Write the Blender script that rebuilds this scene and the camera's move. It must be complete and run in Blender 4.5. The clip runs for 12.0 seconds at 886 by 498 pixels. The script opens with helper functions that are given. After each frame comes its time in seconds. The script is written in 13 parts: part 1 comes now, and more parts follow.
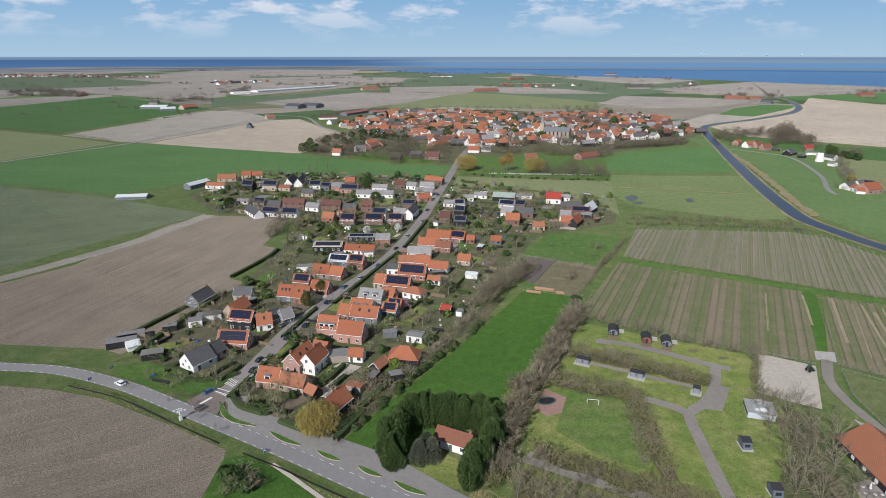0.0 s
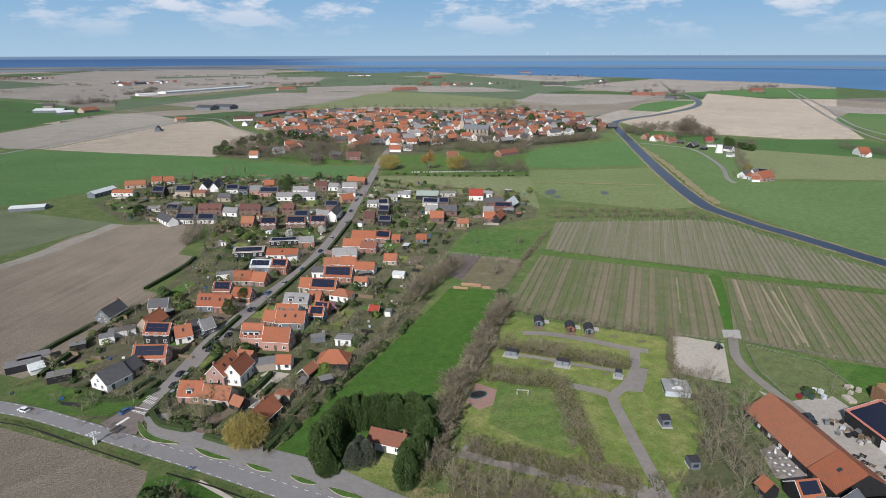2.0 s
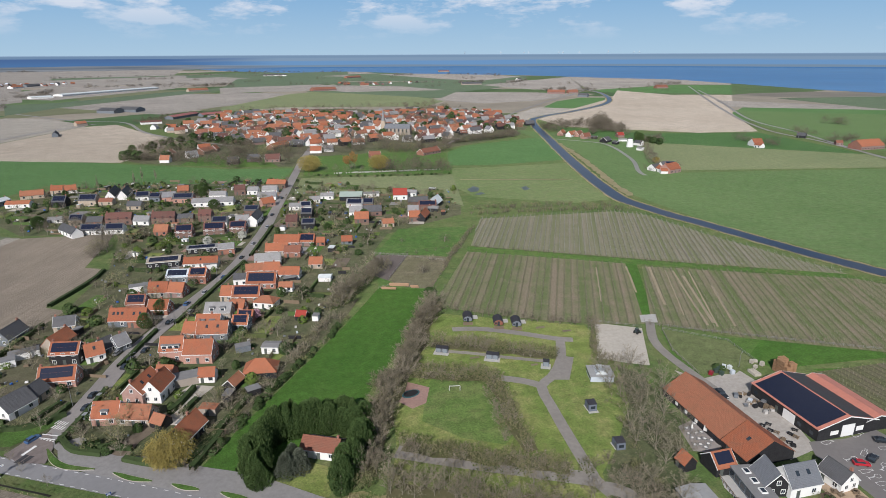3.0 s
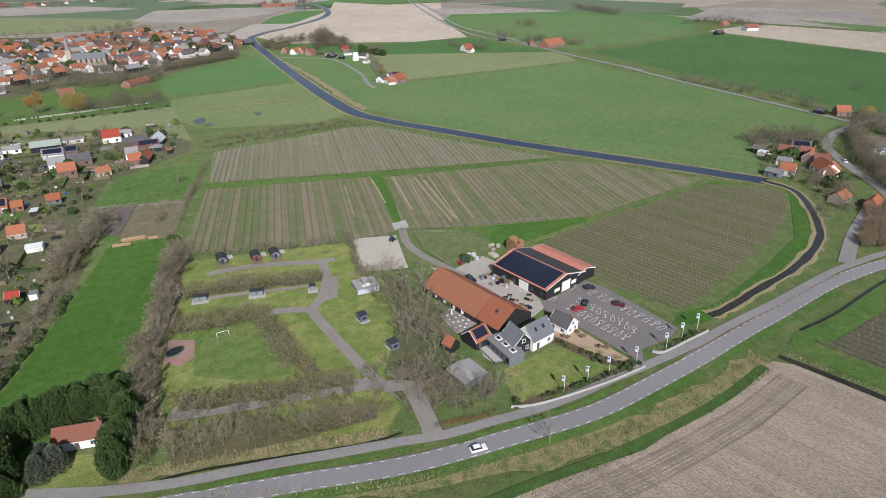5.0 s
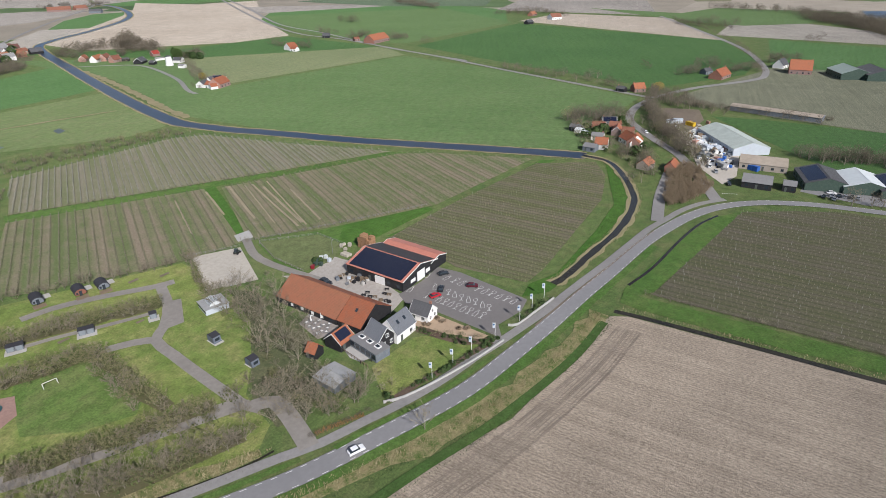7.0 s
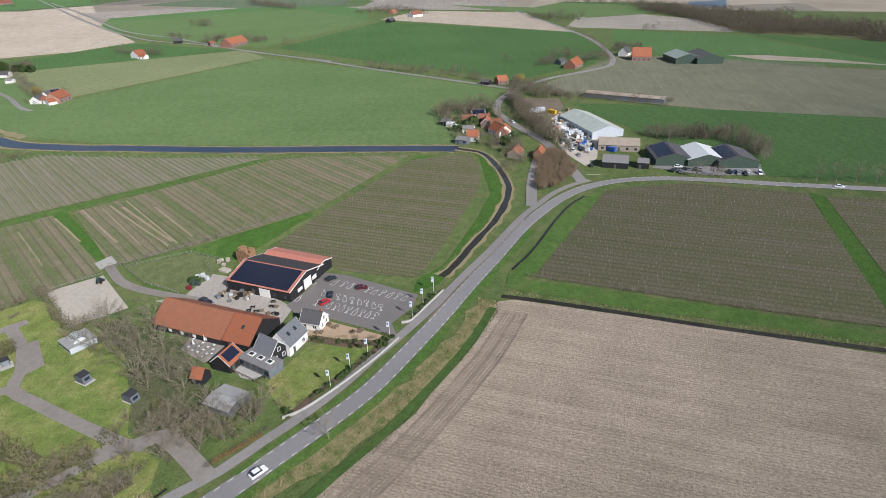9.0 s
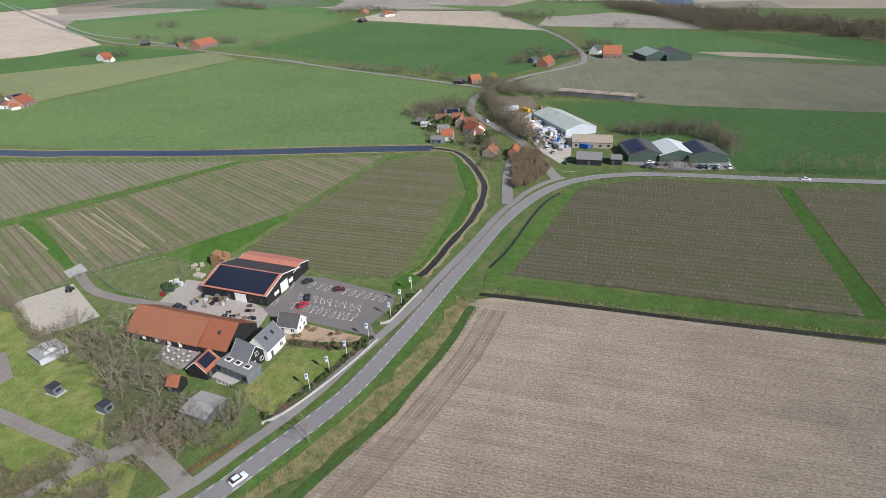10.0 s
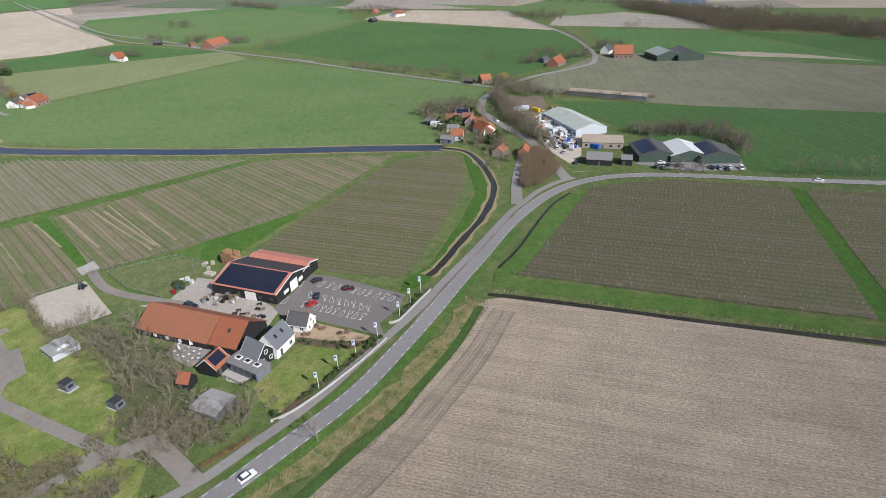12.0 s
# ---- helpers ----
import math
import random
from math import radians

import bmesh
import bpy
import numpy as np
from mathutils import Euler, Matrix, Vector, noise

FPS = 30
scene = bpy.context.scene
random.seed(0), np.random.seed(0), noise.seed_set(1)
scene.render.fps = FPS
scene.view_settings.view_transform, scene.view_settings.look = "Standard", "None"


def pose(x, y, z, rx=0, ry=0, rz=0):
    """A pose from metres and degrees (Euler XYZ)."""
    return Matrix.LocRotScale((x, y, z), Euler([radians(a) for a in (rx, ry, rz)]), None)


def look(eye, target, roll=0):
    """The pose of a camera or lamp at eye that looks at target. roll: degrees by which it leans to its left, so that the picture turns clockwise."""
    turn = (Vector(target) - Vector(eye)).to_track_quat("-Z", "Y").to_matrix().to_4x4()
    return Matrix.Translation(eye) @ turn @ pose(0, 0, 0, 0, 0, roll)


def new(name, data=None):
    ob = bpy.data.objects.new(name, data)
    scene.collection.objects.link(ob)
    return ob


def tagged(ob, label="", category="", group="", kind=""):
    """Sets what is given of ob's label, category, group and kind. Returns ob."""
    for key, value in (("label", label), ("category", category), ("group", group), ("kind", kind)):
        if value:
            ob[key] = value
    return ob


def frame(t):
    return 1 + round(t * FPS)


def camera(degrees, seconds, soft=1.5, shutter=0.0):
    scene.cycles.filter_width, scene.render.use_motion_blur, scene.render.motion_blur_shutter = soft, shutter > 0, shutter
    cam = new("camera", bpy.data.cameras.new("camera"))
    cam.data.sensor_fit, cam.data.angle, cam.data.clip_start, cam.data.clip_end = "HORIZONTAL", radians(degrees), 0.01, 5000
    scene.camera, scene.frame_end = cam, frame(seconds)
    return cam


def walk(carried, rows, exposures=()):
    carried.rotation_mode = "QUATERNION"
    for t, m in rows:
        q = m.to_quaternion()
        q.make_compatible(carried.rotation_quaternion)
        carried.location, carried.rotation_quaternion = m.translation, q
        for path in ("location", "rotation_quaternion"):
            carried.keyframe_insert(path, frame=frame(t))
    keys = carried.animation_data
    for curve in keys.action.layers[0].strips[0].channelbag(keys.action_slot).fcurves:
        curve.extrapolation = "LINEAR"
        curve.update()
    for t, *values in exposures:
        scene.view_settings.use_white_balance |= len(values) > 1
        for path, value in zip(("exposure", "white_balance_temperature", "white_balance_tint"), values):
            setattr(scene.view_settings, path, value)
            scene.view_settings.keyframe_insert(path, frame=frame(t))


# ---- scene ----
cam = camera(73.83, 12.0, soft=0.5)
PATH = [
    (0.0, pose(0, 0, 100, 71.900, -0.000, 0.000)),
    (0.5, pose(0, 0, 100, 71.875, -0.050, -0.324)),
    (1.0, pose(0, 0, 100, 71.868, -0.039, -1.553)),
    (1.5, pose(0, 0, 100, 71.835, 0.040, -4.710)),
    (2.0, pose(0, 0, 100, 71.798, 0.122, -7.597)),
    (2.5, pose(0, 0, 100, 71.764, 0.215, -10.267)),
    (3.0, pose(0, 0, 100, 71.700, 0.240, -15.148)),
    (3.5, pose(0, 0, 100, 70.660, 0.354, -21.821)),
    (3.7, pose(0, 0, 100, 69.101, 0.462, -24.764)),
    (5.3, pose(0, 0, 100, 63.647, 0.811, -43.114)),
    (5.5, pose(0, 0, 100, 63.590, 0.846, -44.361)),
    (6.0, pose(0, 0, 100, 63.494, 0.927, -48.158)),
    (6.5, pose(0, 0, 100, 63.414, 0.992, -52.571)),
    (7.0, pose(0, 0, 100, 63.311, 1.057, -56.906)),
    (7.5, pose(0, 0, 100, 63.202, 1.188, -60.911)),
    (7.7, pose(0, 0, 100, 63.177, 1.160, -62.455)),
    (9.5, pose(0, 0, 100, 62.851, 1.516, -71.106)),
    (10.0, pose(0, 0, 100, 62.822, 1.544, -72.044)),
    (10.5, pose(0, 0, 100, 62.811, 1.554, -72.102)),
    (11.0, pose(0, 0, 100, 62.818, 1.597, -71.636)),
    (11.5, pose(0, 0, 100, 62.819, 1.619, -71.329)),
    (12.0, pose(0, 0, 100, 62.818, 1.664, -71.103)),
]
walk(cam, PATH, [(0.0, -0.05, 6240, 13.5), (3.5, -0.04, 6240, 13.5), (5.5, 0.10, 6250, 14.5), (7.5, 0.10, 6250, 14.5), (9.5, 0.14, 6250, 14.5), (12.0, 0.15, 6250, 14.5)])

# ---- light ----
SUN_AZ, SUN_EL = -151, 35          # degrees: compass from +y clockwise, height
world = bpy.data.worlds.new("world")
scene.world = world
world.use_nodes = True
wn, wl = world.node_tree.nodes, world.node_tree.links
sky = wn.new("ShaderNodeTexSky")
sky.sky_type = "NISHITA"
sky.sun_disc = False
sky.sun_elevation, sky.sun_rotation = radians(SUN_EL), radians(SUN_AZ)
sky.altitude, sky.air_density, sky.dust_density, sky.ozone_density = 100, 1.0, 0.0, 4.0
bg = wn["Background"]
bg.inputs["Strength"].default_value = 0.086
# thin broken cloud drawn on a flat layer overhead
tc = wn.new("ShaderNodeTexCoord")
sep = wn.new("ShaderNodeSeparateXYZ")
wl.new(tc.outputs["Generated"], sep.inputs[0])


def wmath(op, a, b):
    n = wn.new("ShaderNodeMath")
    n.operation = op
    for i, v in enumerate((a, b)):
        if hasattr(v, "links"):
            wl.new(v, n.inputs[i])
        else:
            n.inputs[i].default_value = v
    return n.outputs[0]


stretch = wn.new("ShaderNodeMapping")
stretch.inputs["Scale"].default_value = (8.0, 8.0, 27.0)
wl.new(tc.outputs["Generated"], stretch.inputs["Vector"])
cn = wn.new("ShaderNodeTexNoise")
cn.inputs["Scale"].default_value = 1.0
cn.inputs["Detail"].default_value = 8
cn.inputs["Roughness"].default_value = 0.6
wl.new(stretch.outputs[0], cn.inputs["Vector"])
cr = wn.new("ShaderNodeValToRGB")
cr.color_ramp.elements[0].position, cr.color_ramp.elements[1].position = 0.495, 0.60
wl.new(cn.outputs["Fac"], cr.inputs[0])
rise = wn.new("ShaderNodeMapRange")
rise.inputs["From Min"].default_value, rise.inputs["From Max"].default_value = 0.02, 0.075
wl.new(sep.outputs[2], rise.inputs["Value"])
cloud = wmath("MULTIPLY", wmath("MULTIPLY", cr.outputs[0], rise.outputs[0]), 0.85)
cm = wn.new("ShaderNodeMix")
cm.data_type = "RGBA"
wl.new(cloud, cm.inputs["Factor"])
tintn = wn.new("ShaderNodeMix")
tintn.data_type, tintn.blend_type = "RGBA", "MULTIPLY"
tintn.inputs["Factor"].default_value = 1.0
wl.new(sky.outputs[0], tintn.inputs["A"])
tintn.inputs["B"].default_value = (0.37, 0.425, 0.49, 1)
# spring haze: a soft blue band that fades out upwards all round
band = wn.new("ShaderNodeValToRGB")
band.color_ramp.elements[0].position, band.color_ramp.elements[0].color = 0.0, (0.465, 0.665, 0.81, 1)
band.color_ramp.elements[1].position, band.color_ramp.elements[1].color = 0.11, (0.23, 0.47, 0.74, 1)
wl.new(sep.outputs[2], band.inputs[0])
lift = wn.new("ShaderNodeVectorMath")
lift.operation = "SCALE"
lift.inputs["Scale"].default_value = 0.914 / 0.086
wl.new(band.outputs[0], lift.inputs[0])
fade = wn.new("ShaderNodeMapRange")
fade.inputs["From Min"].default_value, fade.inputs["From Max"].default_value = 0.08, 0.45
fade.inputs["To Min"].default_value, fade.inputs["To Max"].default_value = 0.95, 0.0
wl.new(sep.outputs[2], fade.inputs["Value"])
hazy = wn.new("ShaderNodeMix")
hazy.data_type = "RGBA"
wl.new(fade.outputs[0], hazy.inputs["Factor"])
wl.new(tintn.outputs["Result"], hazy.inputs["A"])
wl.new(lift.outputs[0], hazy.inputs["B"])
wl.new(hazy.outputs["Result"], cm.inputs["A"])
cm.inputs["B"].default_value = (9.2, 9.5, 9.9, 1)
wl.new(cm.outputs["Result"], bg.inputs["Color"])

sun = new("sun", bpy.data.lights.new("sun", "SUN"))
sun.data.energy, sun.data.angle, sun.data.color = 5.0, radians(0.53), (1.0, 0.955, 0.885)
sd = Vector((math.sin(radians(SUN_AZ)) * math.cos(radians(SUN_EL)), math.cos(radians(SUN_AZ)) * math.cos(radians(SUN_EL)), math.sin(radians(SUN_EL))))
sun.matrix_world = look(sd * 300, (0, 0, 0))


# ---- materials ----
class Nodes:
    """A principled material and short ways to add nodes to it."""

    def __init__(self, name, rough=0.8, metal=0.0, spec=0.3):
        self.mat = bpy.data.materials.new(name)
        self.mat.use_nodes = True
        self.t = self.mat.node_tree
        self.b = self.t.nodes["Principled BSDF"]
        self.b.inputs["Roughness"].default_value = rough
        self.b.inputs["Metallic"].default_value = metal
        self.b.inputs["Specular IOR Level"].default_value = spec
        self.pos = self.t.nodes.new("ShaderNodeNewGeometry").outputs["Position"]

    def put(self, sock, v):
        if hasattr(v, "links"):
            self.t.links.new(v, sock)
        elif isinstance(v, (tuple, list)):
            sock.default_value = (*v, 1) if len(v) == 3 and sock.type == "RGBA" else v
        else:
            sock.default_value = v

    def node(self, kind, **ins):
        n = self.t.nodes.new(kind)
        for k, v in ins.items():
            self.put(n.inputs[k.replace("_", " ")], v)
        return n

    def maths(self, op, a, b=0.0):
        n = self.t.nodes.new("ShaderNodeMath")
        n.operation = op
        self.put(n.inputs[0], a)
        self.put(n.inputs[1], b)
        return n.outputs[0]

    def mapped(self, turn=0.0, scale=(1, 1, 1), vec=None):
        n = self.t.nodes.new("ShaderNodeMapping")
        self.put(n.inputs["Vector"], self.pos if vec is None else vec)
        n.vector_type = "TEXTURE"
        n.inputs["Rotation"].default_value = (0, 0, radians(turn))
        n.inputs["Scale"].default_value = [1 / s for s in scale]
        return n.outputs[0]

    def noise(self, scale, detail=3, rough=0.55, vec=None):
        n = self.node("ShaderNodeTexNoise", Scale=scale, Detail=detail, Roughness=rough)
        self.put(n.inputs["Vector"], self.pos if vec is None else vec)
        return n.outputs["Fac"]

    def ramp(self, fac, lo, hi, a=0.0, b=1.0):
        n = self.node("ShaderNodeMapRange")
        for k, v in (("Value", fac), ("From Min", lo), ("From Max", hi), ("To Min", a), ("To Max", b)):
            self.put(n.inputs[k], v)
        return n.outputs["Result"]

    def mix(self, fac, a, b, blend="MIX"):
        n = self.t.nodes.new("ShaderNodeMix")
        n.data_type, n.blend_type = "RGBA", blend
        self.put(n.inputs["Factor"], fac)
        self.put(n.inputs["A"], a)
        self.put(n.inputs["B"], b)
        return n.outputs["Result"]

    def grain(self, c, scale, amount, detail=3, rough=0.7, vec=None):
        """The colour made darker and lighter by fine noise."""
        k = self.ramp(self.noise(scale, detail, rough, vec), 0.32, 0.68, 1 - amount, 1 + amount)
        n = self.t.nodes.new("ShaderNodeVectorMath")
        n.operation = "SCALE"
        self.put(n.inputs[0], c)
        self.put(n.inputs["Scale"], k)
        return n.outputs[0]

    def rows(self, turn, spacing, wobble=0.6):
        """0..1 across rows that run along the given heading (degrees from +x)."""
        v = self.mapped(turn)
        s = self.t.nodes.new("ShaderNodeSeparateXYZ")
        self.put(s.inputs[0], v)
        y = self.maths("ADD", s.outputs[1], self.maths("MULTIPLY", self.noise(0.15, 2), wobble))
        w = self.maths("SINE", self.maths("MULTIPLY", y, 2 * math.pi / spacing))
        return self.maths("ADD", self.maths("MULTIPLY", w, 0.5), 0.5)

    def done(self, colour, bump=None, strength=0.4, dist=0.1):
        self.put(self.b.inputs["Base Color"], colour)
        if bump is not None:
            n = self.node("ShaderNodeBump", Strength=strength, Distance=dist)
            self.put(n.inputs["Height"], bump)
            self.t.links.new(n.outputs[0], self.b.inputs["Normal"])
        return self.mat


def soil_field(name, dark, light, turn, spacing, streak=0.35, patch=(0.006, 0.5)):
    """Bare or sown soil with drill lines, tramlines and broad damp patches."""
    m = Nodes(name, 0.95, spec=0.1)
    m.b.inputs["Diffuse Roughness"].default_value = 1.0
    c = m.mix(m.ramp(m.noise(patch[0], 4), 0.3, 0.7), dark, light)
    c = m.mix(m.maths("MULTIPLY", m.rows(turn, spacing), streak), c, tuple(v * 0.62 for v in dark))
    long = m.noise(1.0, 3, vec=m.mapped(turn, (0.01, 0.22, 1)))
    c = m.mix(m.maths("MULTIPLY", m.ramp(long, 0.35, 0.7), 0.3), c, tuple(min(1, v * 1.25) for v in light))
    c = m.grain(c, 1.0, 0.5, 4, 0.85, m.mapped(turn, (1.1, 2.4, 1)))
    c = m.grain(c, 1.0, 0.09, 2, 0.6, m.mapped(turn, (0.03, 0.8, 1)))
    c = m.grain(c, 0.05, 0.10)
    return m.done(c, m.noise(1.6, 5, 0.8), 1.0, 0.5)


def grass_field(name, a, b, turn=0.0, spacing=3.0, streak=0.15, dry=(0.16, 0.15, 0.06), dryness=0.25):
    """Meadow or winter crop: two greens, drier patches and faint wheel lines."""
    m = Nodes(name, 0.85, spec=0.15)
    m.b.inputs["Diffuse Roughness"].default_value = 0.8
    c = m.mix(m.ramp(m.noise(0.012, 5), 0.3, 0.7), a, b)
    c = m.mix(m.ramp(m.noise(0.12, 5, 0.65), 0.45, 0.8, 0, dryness), c, dry)
    c = m.mix(m.maths("MULTIPLY", m.rows(turn, spacing), streak), c, tuple(v * 0.55 for v in a))
    long = m.noise(1.0, 2, vec=m.mapped(turn, (0.006, 0.12, 1)))
    c = m.mix(m.ramp(long, 0.4, 0.75, 0, 0.16), c, tuple(min(1, v * 1.35) for v in b))
    c = m.grain(c, 1.8, 0.36, 4, 0.85)
    c = m.grain(c, 0.3, 0.22, 4, 0.75)
    return m.done(c, m.noise(1.4, 4, 0.75), 0.8, 0.25)


def speckled(name, a, b, scale=1.5, big=0.05, rough=0.85, bump=0.3, spec=0.3, third=None):
    m = Nodes(name, rough, spec=spec)
    c = m.mix(m.ramp(m.noise(big, 4), 0.3, 0.7), a, b)
    c = m.mix(m.ramp(m.noise(scale, 4, 0.7), 0.35, 0.75, 0, 0.55), c, third or tuple(v * 0.55 for v in a))
    return m.done(c, m.noise(scale * 2, 4, 0.7), bump, 0.06)


def tiles(name, a, b, lichen=(0.12, 0.10, 0.07)):
    """Pantiles: courses along the slope, each roof a shade of its own, lichen patches."""
    m = Nodes(name, 0.8, spec=0.25)
    rnd = m.node("ShaderNodeObjectInfo").outputs["Random"]
    c = m.mix(rnd, a, b)
    c = m.mix(m.ramp(m.noise(0.5, 5, 0.65), 0.45, 0.8, 0, 0.6), c, lichen)
    s = m.t.nodes.new("ShaderNodeSeparateXYZ")
    m.put(s.inputs[0], m.node("ShaderNodeTexCoord").outputs["Object"])
    course = m.maths("FRACT", m.maths("MULTIPLY", s.outputs[2], 4.2))
    c = m.mix(m.ramp(course, 0.0, 0.3, 0.45, 0.0), c, tuple(v * 0.4 for v in a))
    roll = m.maths("SINE", m.maths("MULTIPLY", s.outputs[0], 26.0))
    c = m.mix(m.ramp(m.noise(6, 2), 0.4, 0.7, 0, 0.35), c, tuple(min(1, v * 1.4) for v in b))
    return m.done(c, m.maths("ADD", roll, course), 0.4, 0.04)


def boards(name, a, b, pitch=0.18):
    m = Nodes(name, 0.7, spec=0.3)
    s = m.t.nodes.new("ShaderNodeSeparateXYZ")
    m.put(s.inputs[0], m.node("ShaderNodeTexCoord").outputs["Object"])
    gap = m.maths("FRACT", m.maths("MULTIPLY", s.outputs[2], 1 / pitch))
    c = m.mix(m.ramp(m.noise(0.9, 4), 0.3, 0.7), a, b)
    c = m.mix(m.ramp(gap, 0, 0.15, 0.6, 0), c, tuple(v * 0.3 for v in a))
    return m.done(c, gap, 0.4, 0.02)


def brick(name, a, b):
    m = Nodes(name, 0.85, spec=0.2)
    t = m.node("ShaderNodeTexBrick", Scale=3.0, Color1=a, Color2=b, Mortar=tuple(0.5 * v + 0.12 for v in a))
    m.put(t.inputs["Vector"], m.node("ShaderNodeTexCoord").outputs["Object"])
    c = m.mix(m.ramp(m.noise(0.8, 4), 0.4, 0.75, 0, 0.35), t.outputs["Color"], tuple(v * 0.6 for v in a))
    return m.done(c, m.noise(5, 3), 0.2, 0.02)


def plain(name, col, rough=0.5, metal=0.0, spec=0.4, vary=0.25, scale=1.2):
    m = Nodes(name, rough, metal, spec)
    c = m.mix(m.ramp(m.noise(scale, 4, 0.65), 0.35, 0.75, 0, vary), col, tuple(v * 0.6 for v in col))
    return m.done(c, m.noise(scale * 3, 3), 0.1, 0.02)


def twigs(name, a, b):
    m = Nodes(name, 0.9, spec=0.1)
    rnd = m.node("ShaderNodeObjectInfo").outputs["Random"]
    isl = m.t.nodes.new("ShaderNodeNewGeometry").outputs["Random Per Island"]
    c = m.mix(m.maths("ADD", m.maths("MULTIPLY", isl, 0.6), m.maths("MULTIPLY", rnd, 0.4)), a, b)
    return m.done(c)


M = {}
M["ground"] = grass_field("rough_grass", (0.056, 0.0944, 0.0288), (0.084, 0.116, 0.04), 20, 4, 0.0, (0.176, 0.152, 0.084), 0.6)
M["verge"] = grass_field("verge_grass", (0.044, 0.096, 0.0208), (0.068, 0.12, 0.0288), 0, 4, 0.0, (0.136, 0.132, 0.06), 0.4)
M["lawn"] = grass_field("mown_lawn", (0.07, 0.118, 0.028), (0.15, 0.175, 0.052), 0, 4, 0.0, (0.235, 0.205, 0.10), 0.85)
M["lawn_green"] = grass_field("shaded_lawn", (0.058, 0.105, 0.026), (0.10, 0.14, 0.042), 0, 4, 0.0, (0.16, 0.155, 0.075), 0.7)
M["garden"] = grass_field("garden_ground", (0.0496, 0.0736, 0.0272), (0.092, 0.084, 0.056), 0, 4, 0.0, (0.144, 0.12, 0.084), 0.7)
M["meadow"] = grass_field("meadow", (0.031, 0.083, 0.013), (0.052, 0.108, 0.021), 60, 5, 0.06, (0.068, 0.10, 0.026), 0.3)
# darker grass: the shade on the ditch's steep slope is put into the colour
M["sedge"] = grass_field("grass_slope_shade", (0.034, 0.072, 0.018), (0.052, 0.095, 0.026), 0, 4, 0.0, (0.08, 0.085, 0.035), 0.4)
M["asphalt"] = speckled("asphalt", (0.205, 0.204, 0.208), (0.25, 0.248, 0.252), 0.8, 0.04, 0.9, 0.15, third=(0.175, 0.173, 0.175))
M["track"] = speckled("path_asphalt", (0.225, 0.218, 0.212), (0.28, 0.272, 0.264), 0.8, 0.05, 0.9, 0.15, third=(0.155, 0.147, 0.14))
M["lane"] = speckled("worn_lane_asphalt", (0.225, 0.208, 0.188), (0.285, 0.265, 0.24), 0.7, 0.07, 0.9, 0.15, third=(0.165, 0.152, 0.135))
M["street"] = speckled("brick_street", (0.235, 0.218, 0.208), (0.29, 0.27, 0.256), 0.8, 0.05, 0.9, 0.2, third=(0.185, 0.17, 0.16))
M["litter"] = speckled("leaf_litter", (0.095, 0.093, 0.045), (0.135, 0.118, 0.065), 1.2, 0.12, 0.95, 0.6, third=(0.055, 0.068, 0.026))
M["lot"] = speckled("worn_dark_asphalt", (0.165, 0.155, 0.15), (0.205, 0.192, 0.185), 0.8, 0.05, 0.9, 0.15, third=(0.135, 0.127, 0.122))
M["gravel"] = speckled("shell_gravel", (0.43, 0.395, 0.34), (0.52, 0.485, 0.43), 0.8, 0.06, 0.95, 0.3, third=(0.34, 0.305, 0.25))
M["sand"] = speckled("sand", (0.43, 0.40, 0.345), (0.50, 0.465, 0.405), 0.7, 0.05, 0.95, 0.3, third=(0.29, 0.262, 0.215))
M["sand_warm"] = speckled("orange_garden_sand", (0.38, 0.285, 0.195), (0.45, 0.34, 0.24), 0.8, 0.06, 0.95, 0.3, third=(0.3, 0.22, 0.15))
M["earth"] = speckled("trodden_earth", (0.16, 0.13, 0.1), (0.21, 0.17, 0.125), 0.5, 0.05, 0.95, 0.4)
M["paint"] = plain("road_paint", (0.75, 0.75, 0.73), 0.7, vary=0.4)
M["reed"] = speckled("dry_reed", (0.33, 0.275, 0.17), (0.25, 0.22, 0.12), 1.2, 0.08, 0.95, 0.9, third=(0.15, 0.15, 0.06))
M["reed_blade"] = twigs("reed_blades", (0.20, 0.18, 0.085), (0.42, 0.36, 0.23))
rm = Nodes("reed_in_grass", 0.95, spec=0.1)
rc = rm.mix(rm.ramp(rm.maths("ADD", rm.maths("MULTIPLY", rm.noise(0.35, 3), 0.6), rm.maths("MULTIPLY", rm.noise(2.2, 4, 0.8), 0.5)), 0.42, 0.62), (0.075, 0.125, 0.03), (0.27, 0.235, 0.125))
M["reed_mix"] = rm.done(rm.grain(rc, 3.0, 0.3, 4, 0.8), rm.noise(2.0, 4, 0.8), 1.0, 0.3)
M["ditch"] = speckled("ditch_water", (0.02, 0.02, 0.015), (0.04, 0.035, 0.025), 0.6, 0.1, 0.25, 0.1)
M["canal"] = speckled("canal_water", (0.016, 0.027, 0.05), (0.024, 0.038, 0.065), 0.15, 0.02, 0.3, 0.6, 0.25, third=(0.012, 0.02, 0.038))
# the sky's blue reflection is painted into the base colour of a dull surface
M["sea"] = speckled("sea_sky_blue", (0.075, 0.195, 0.375), (0.105, 0.235, 0.42), 0.004, 0.0006, 0.6, 0.0, 0.1, third=(0.085, 0.165, 0.30))


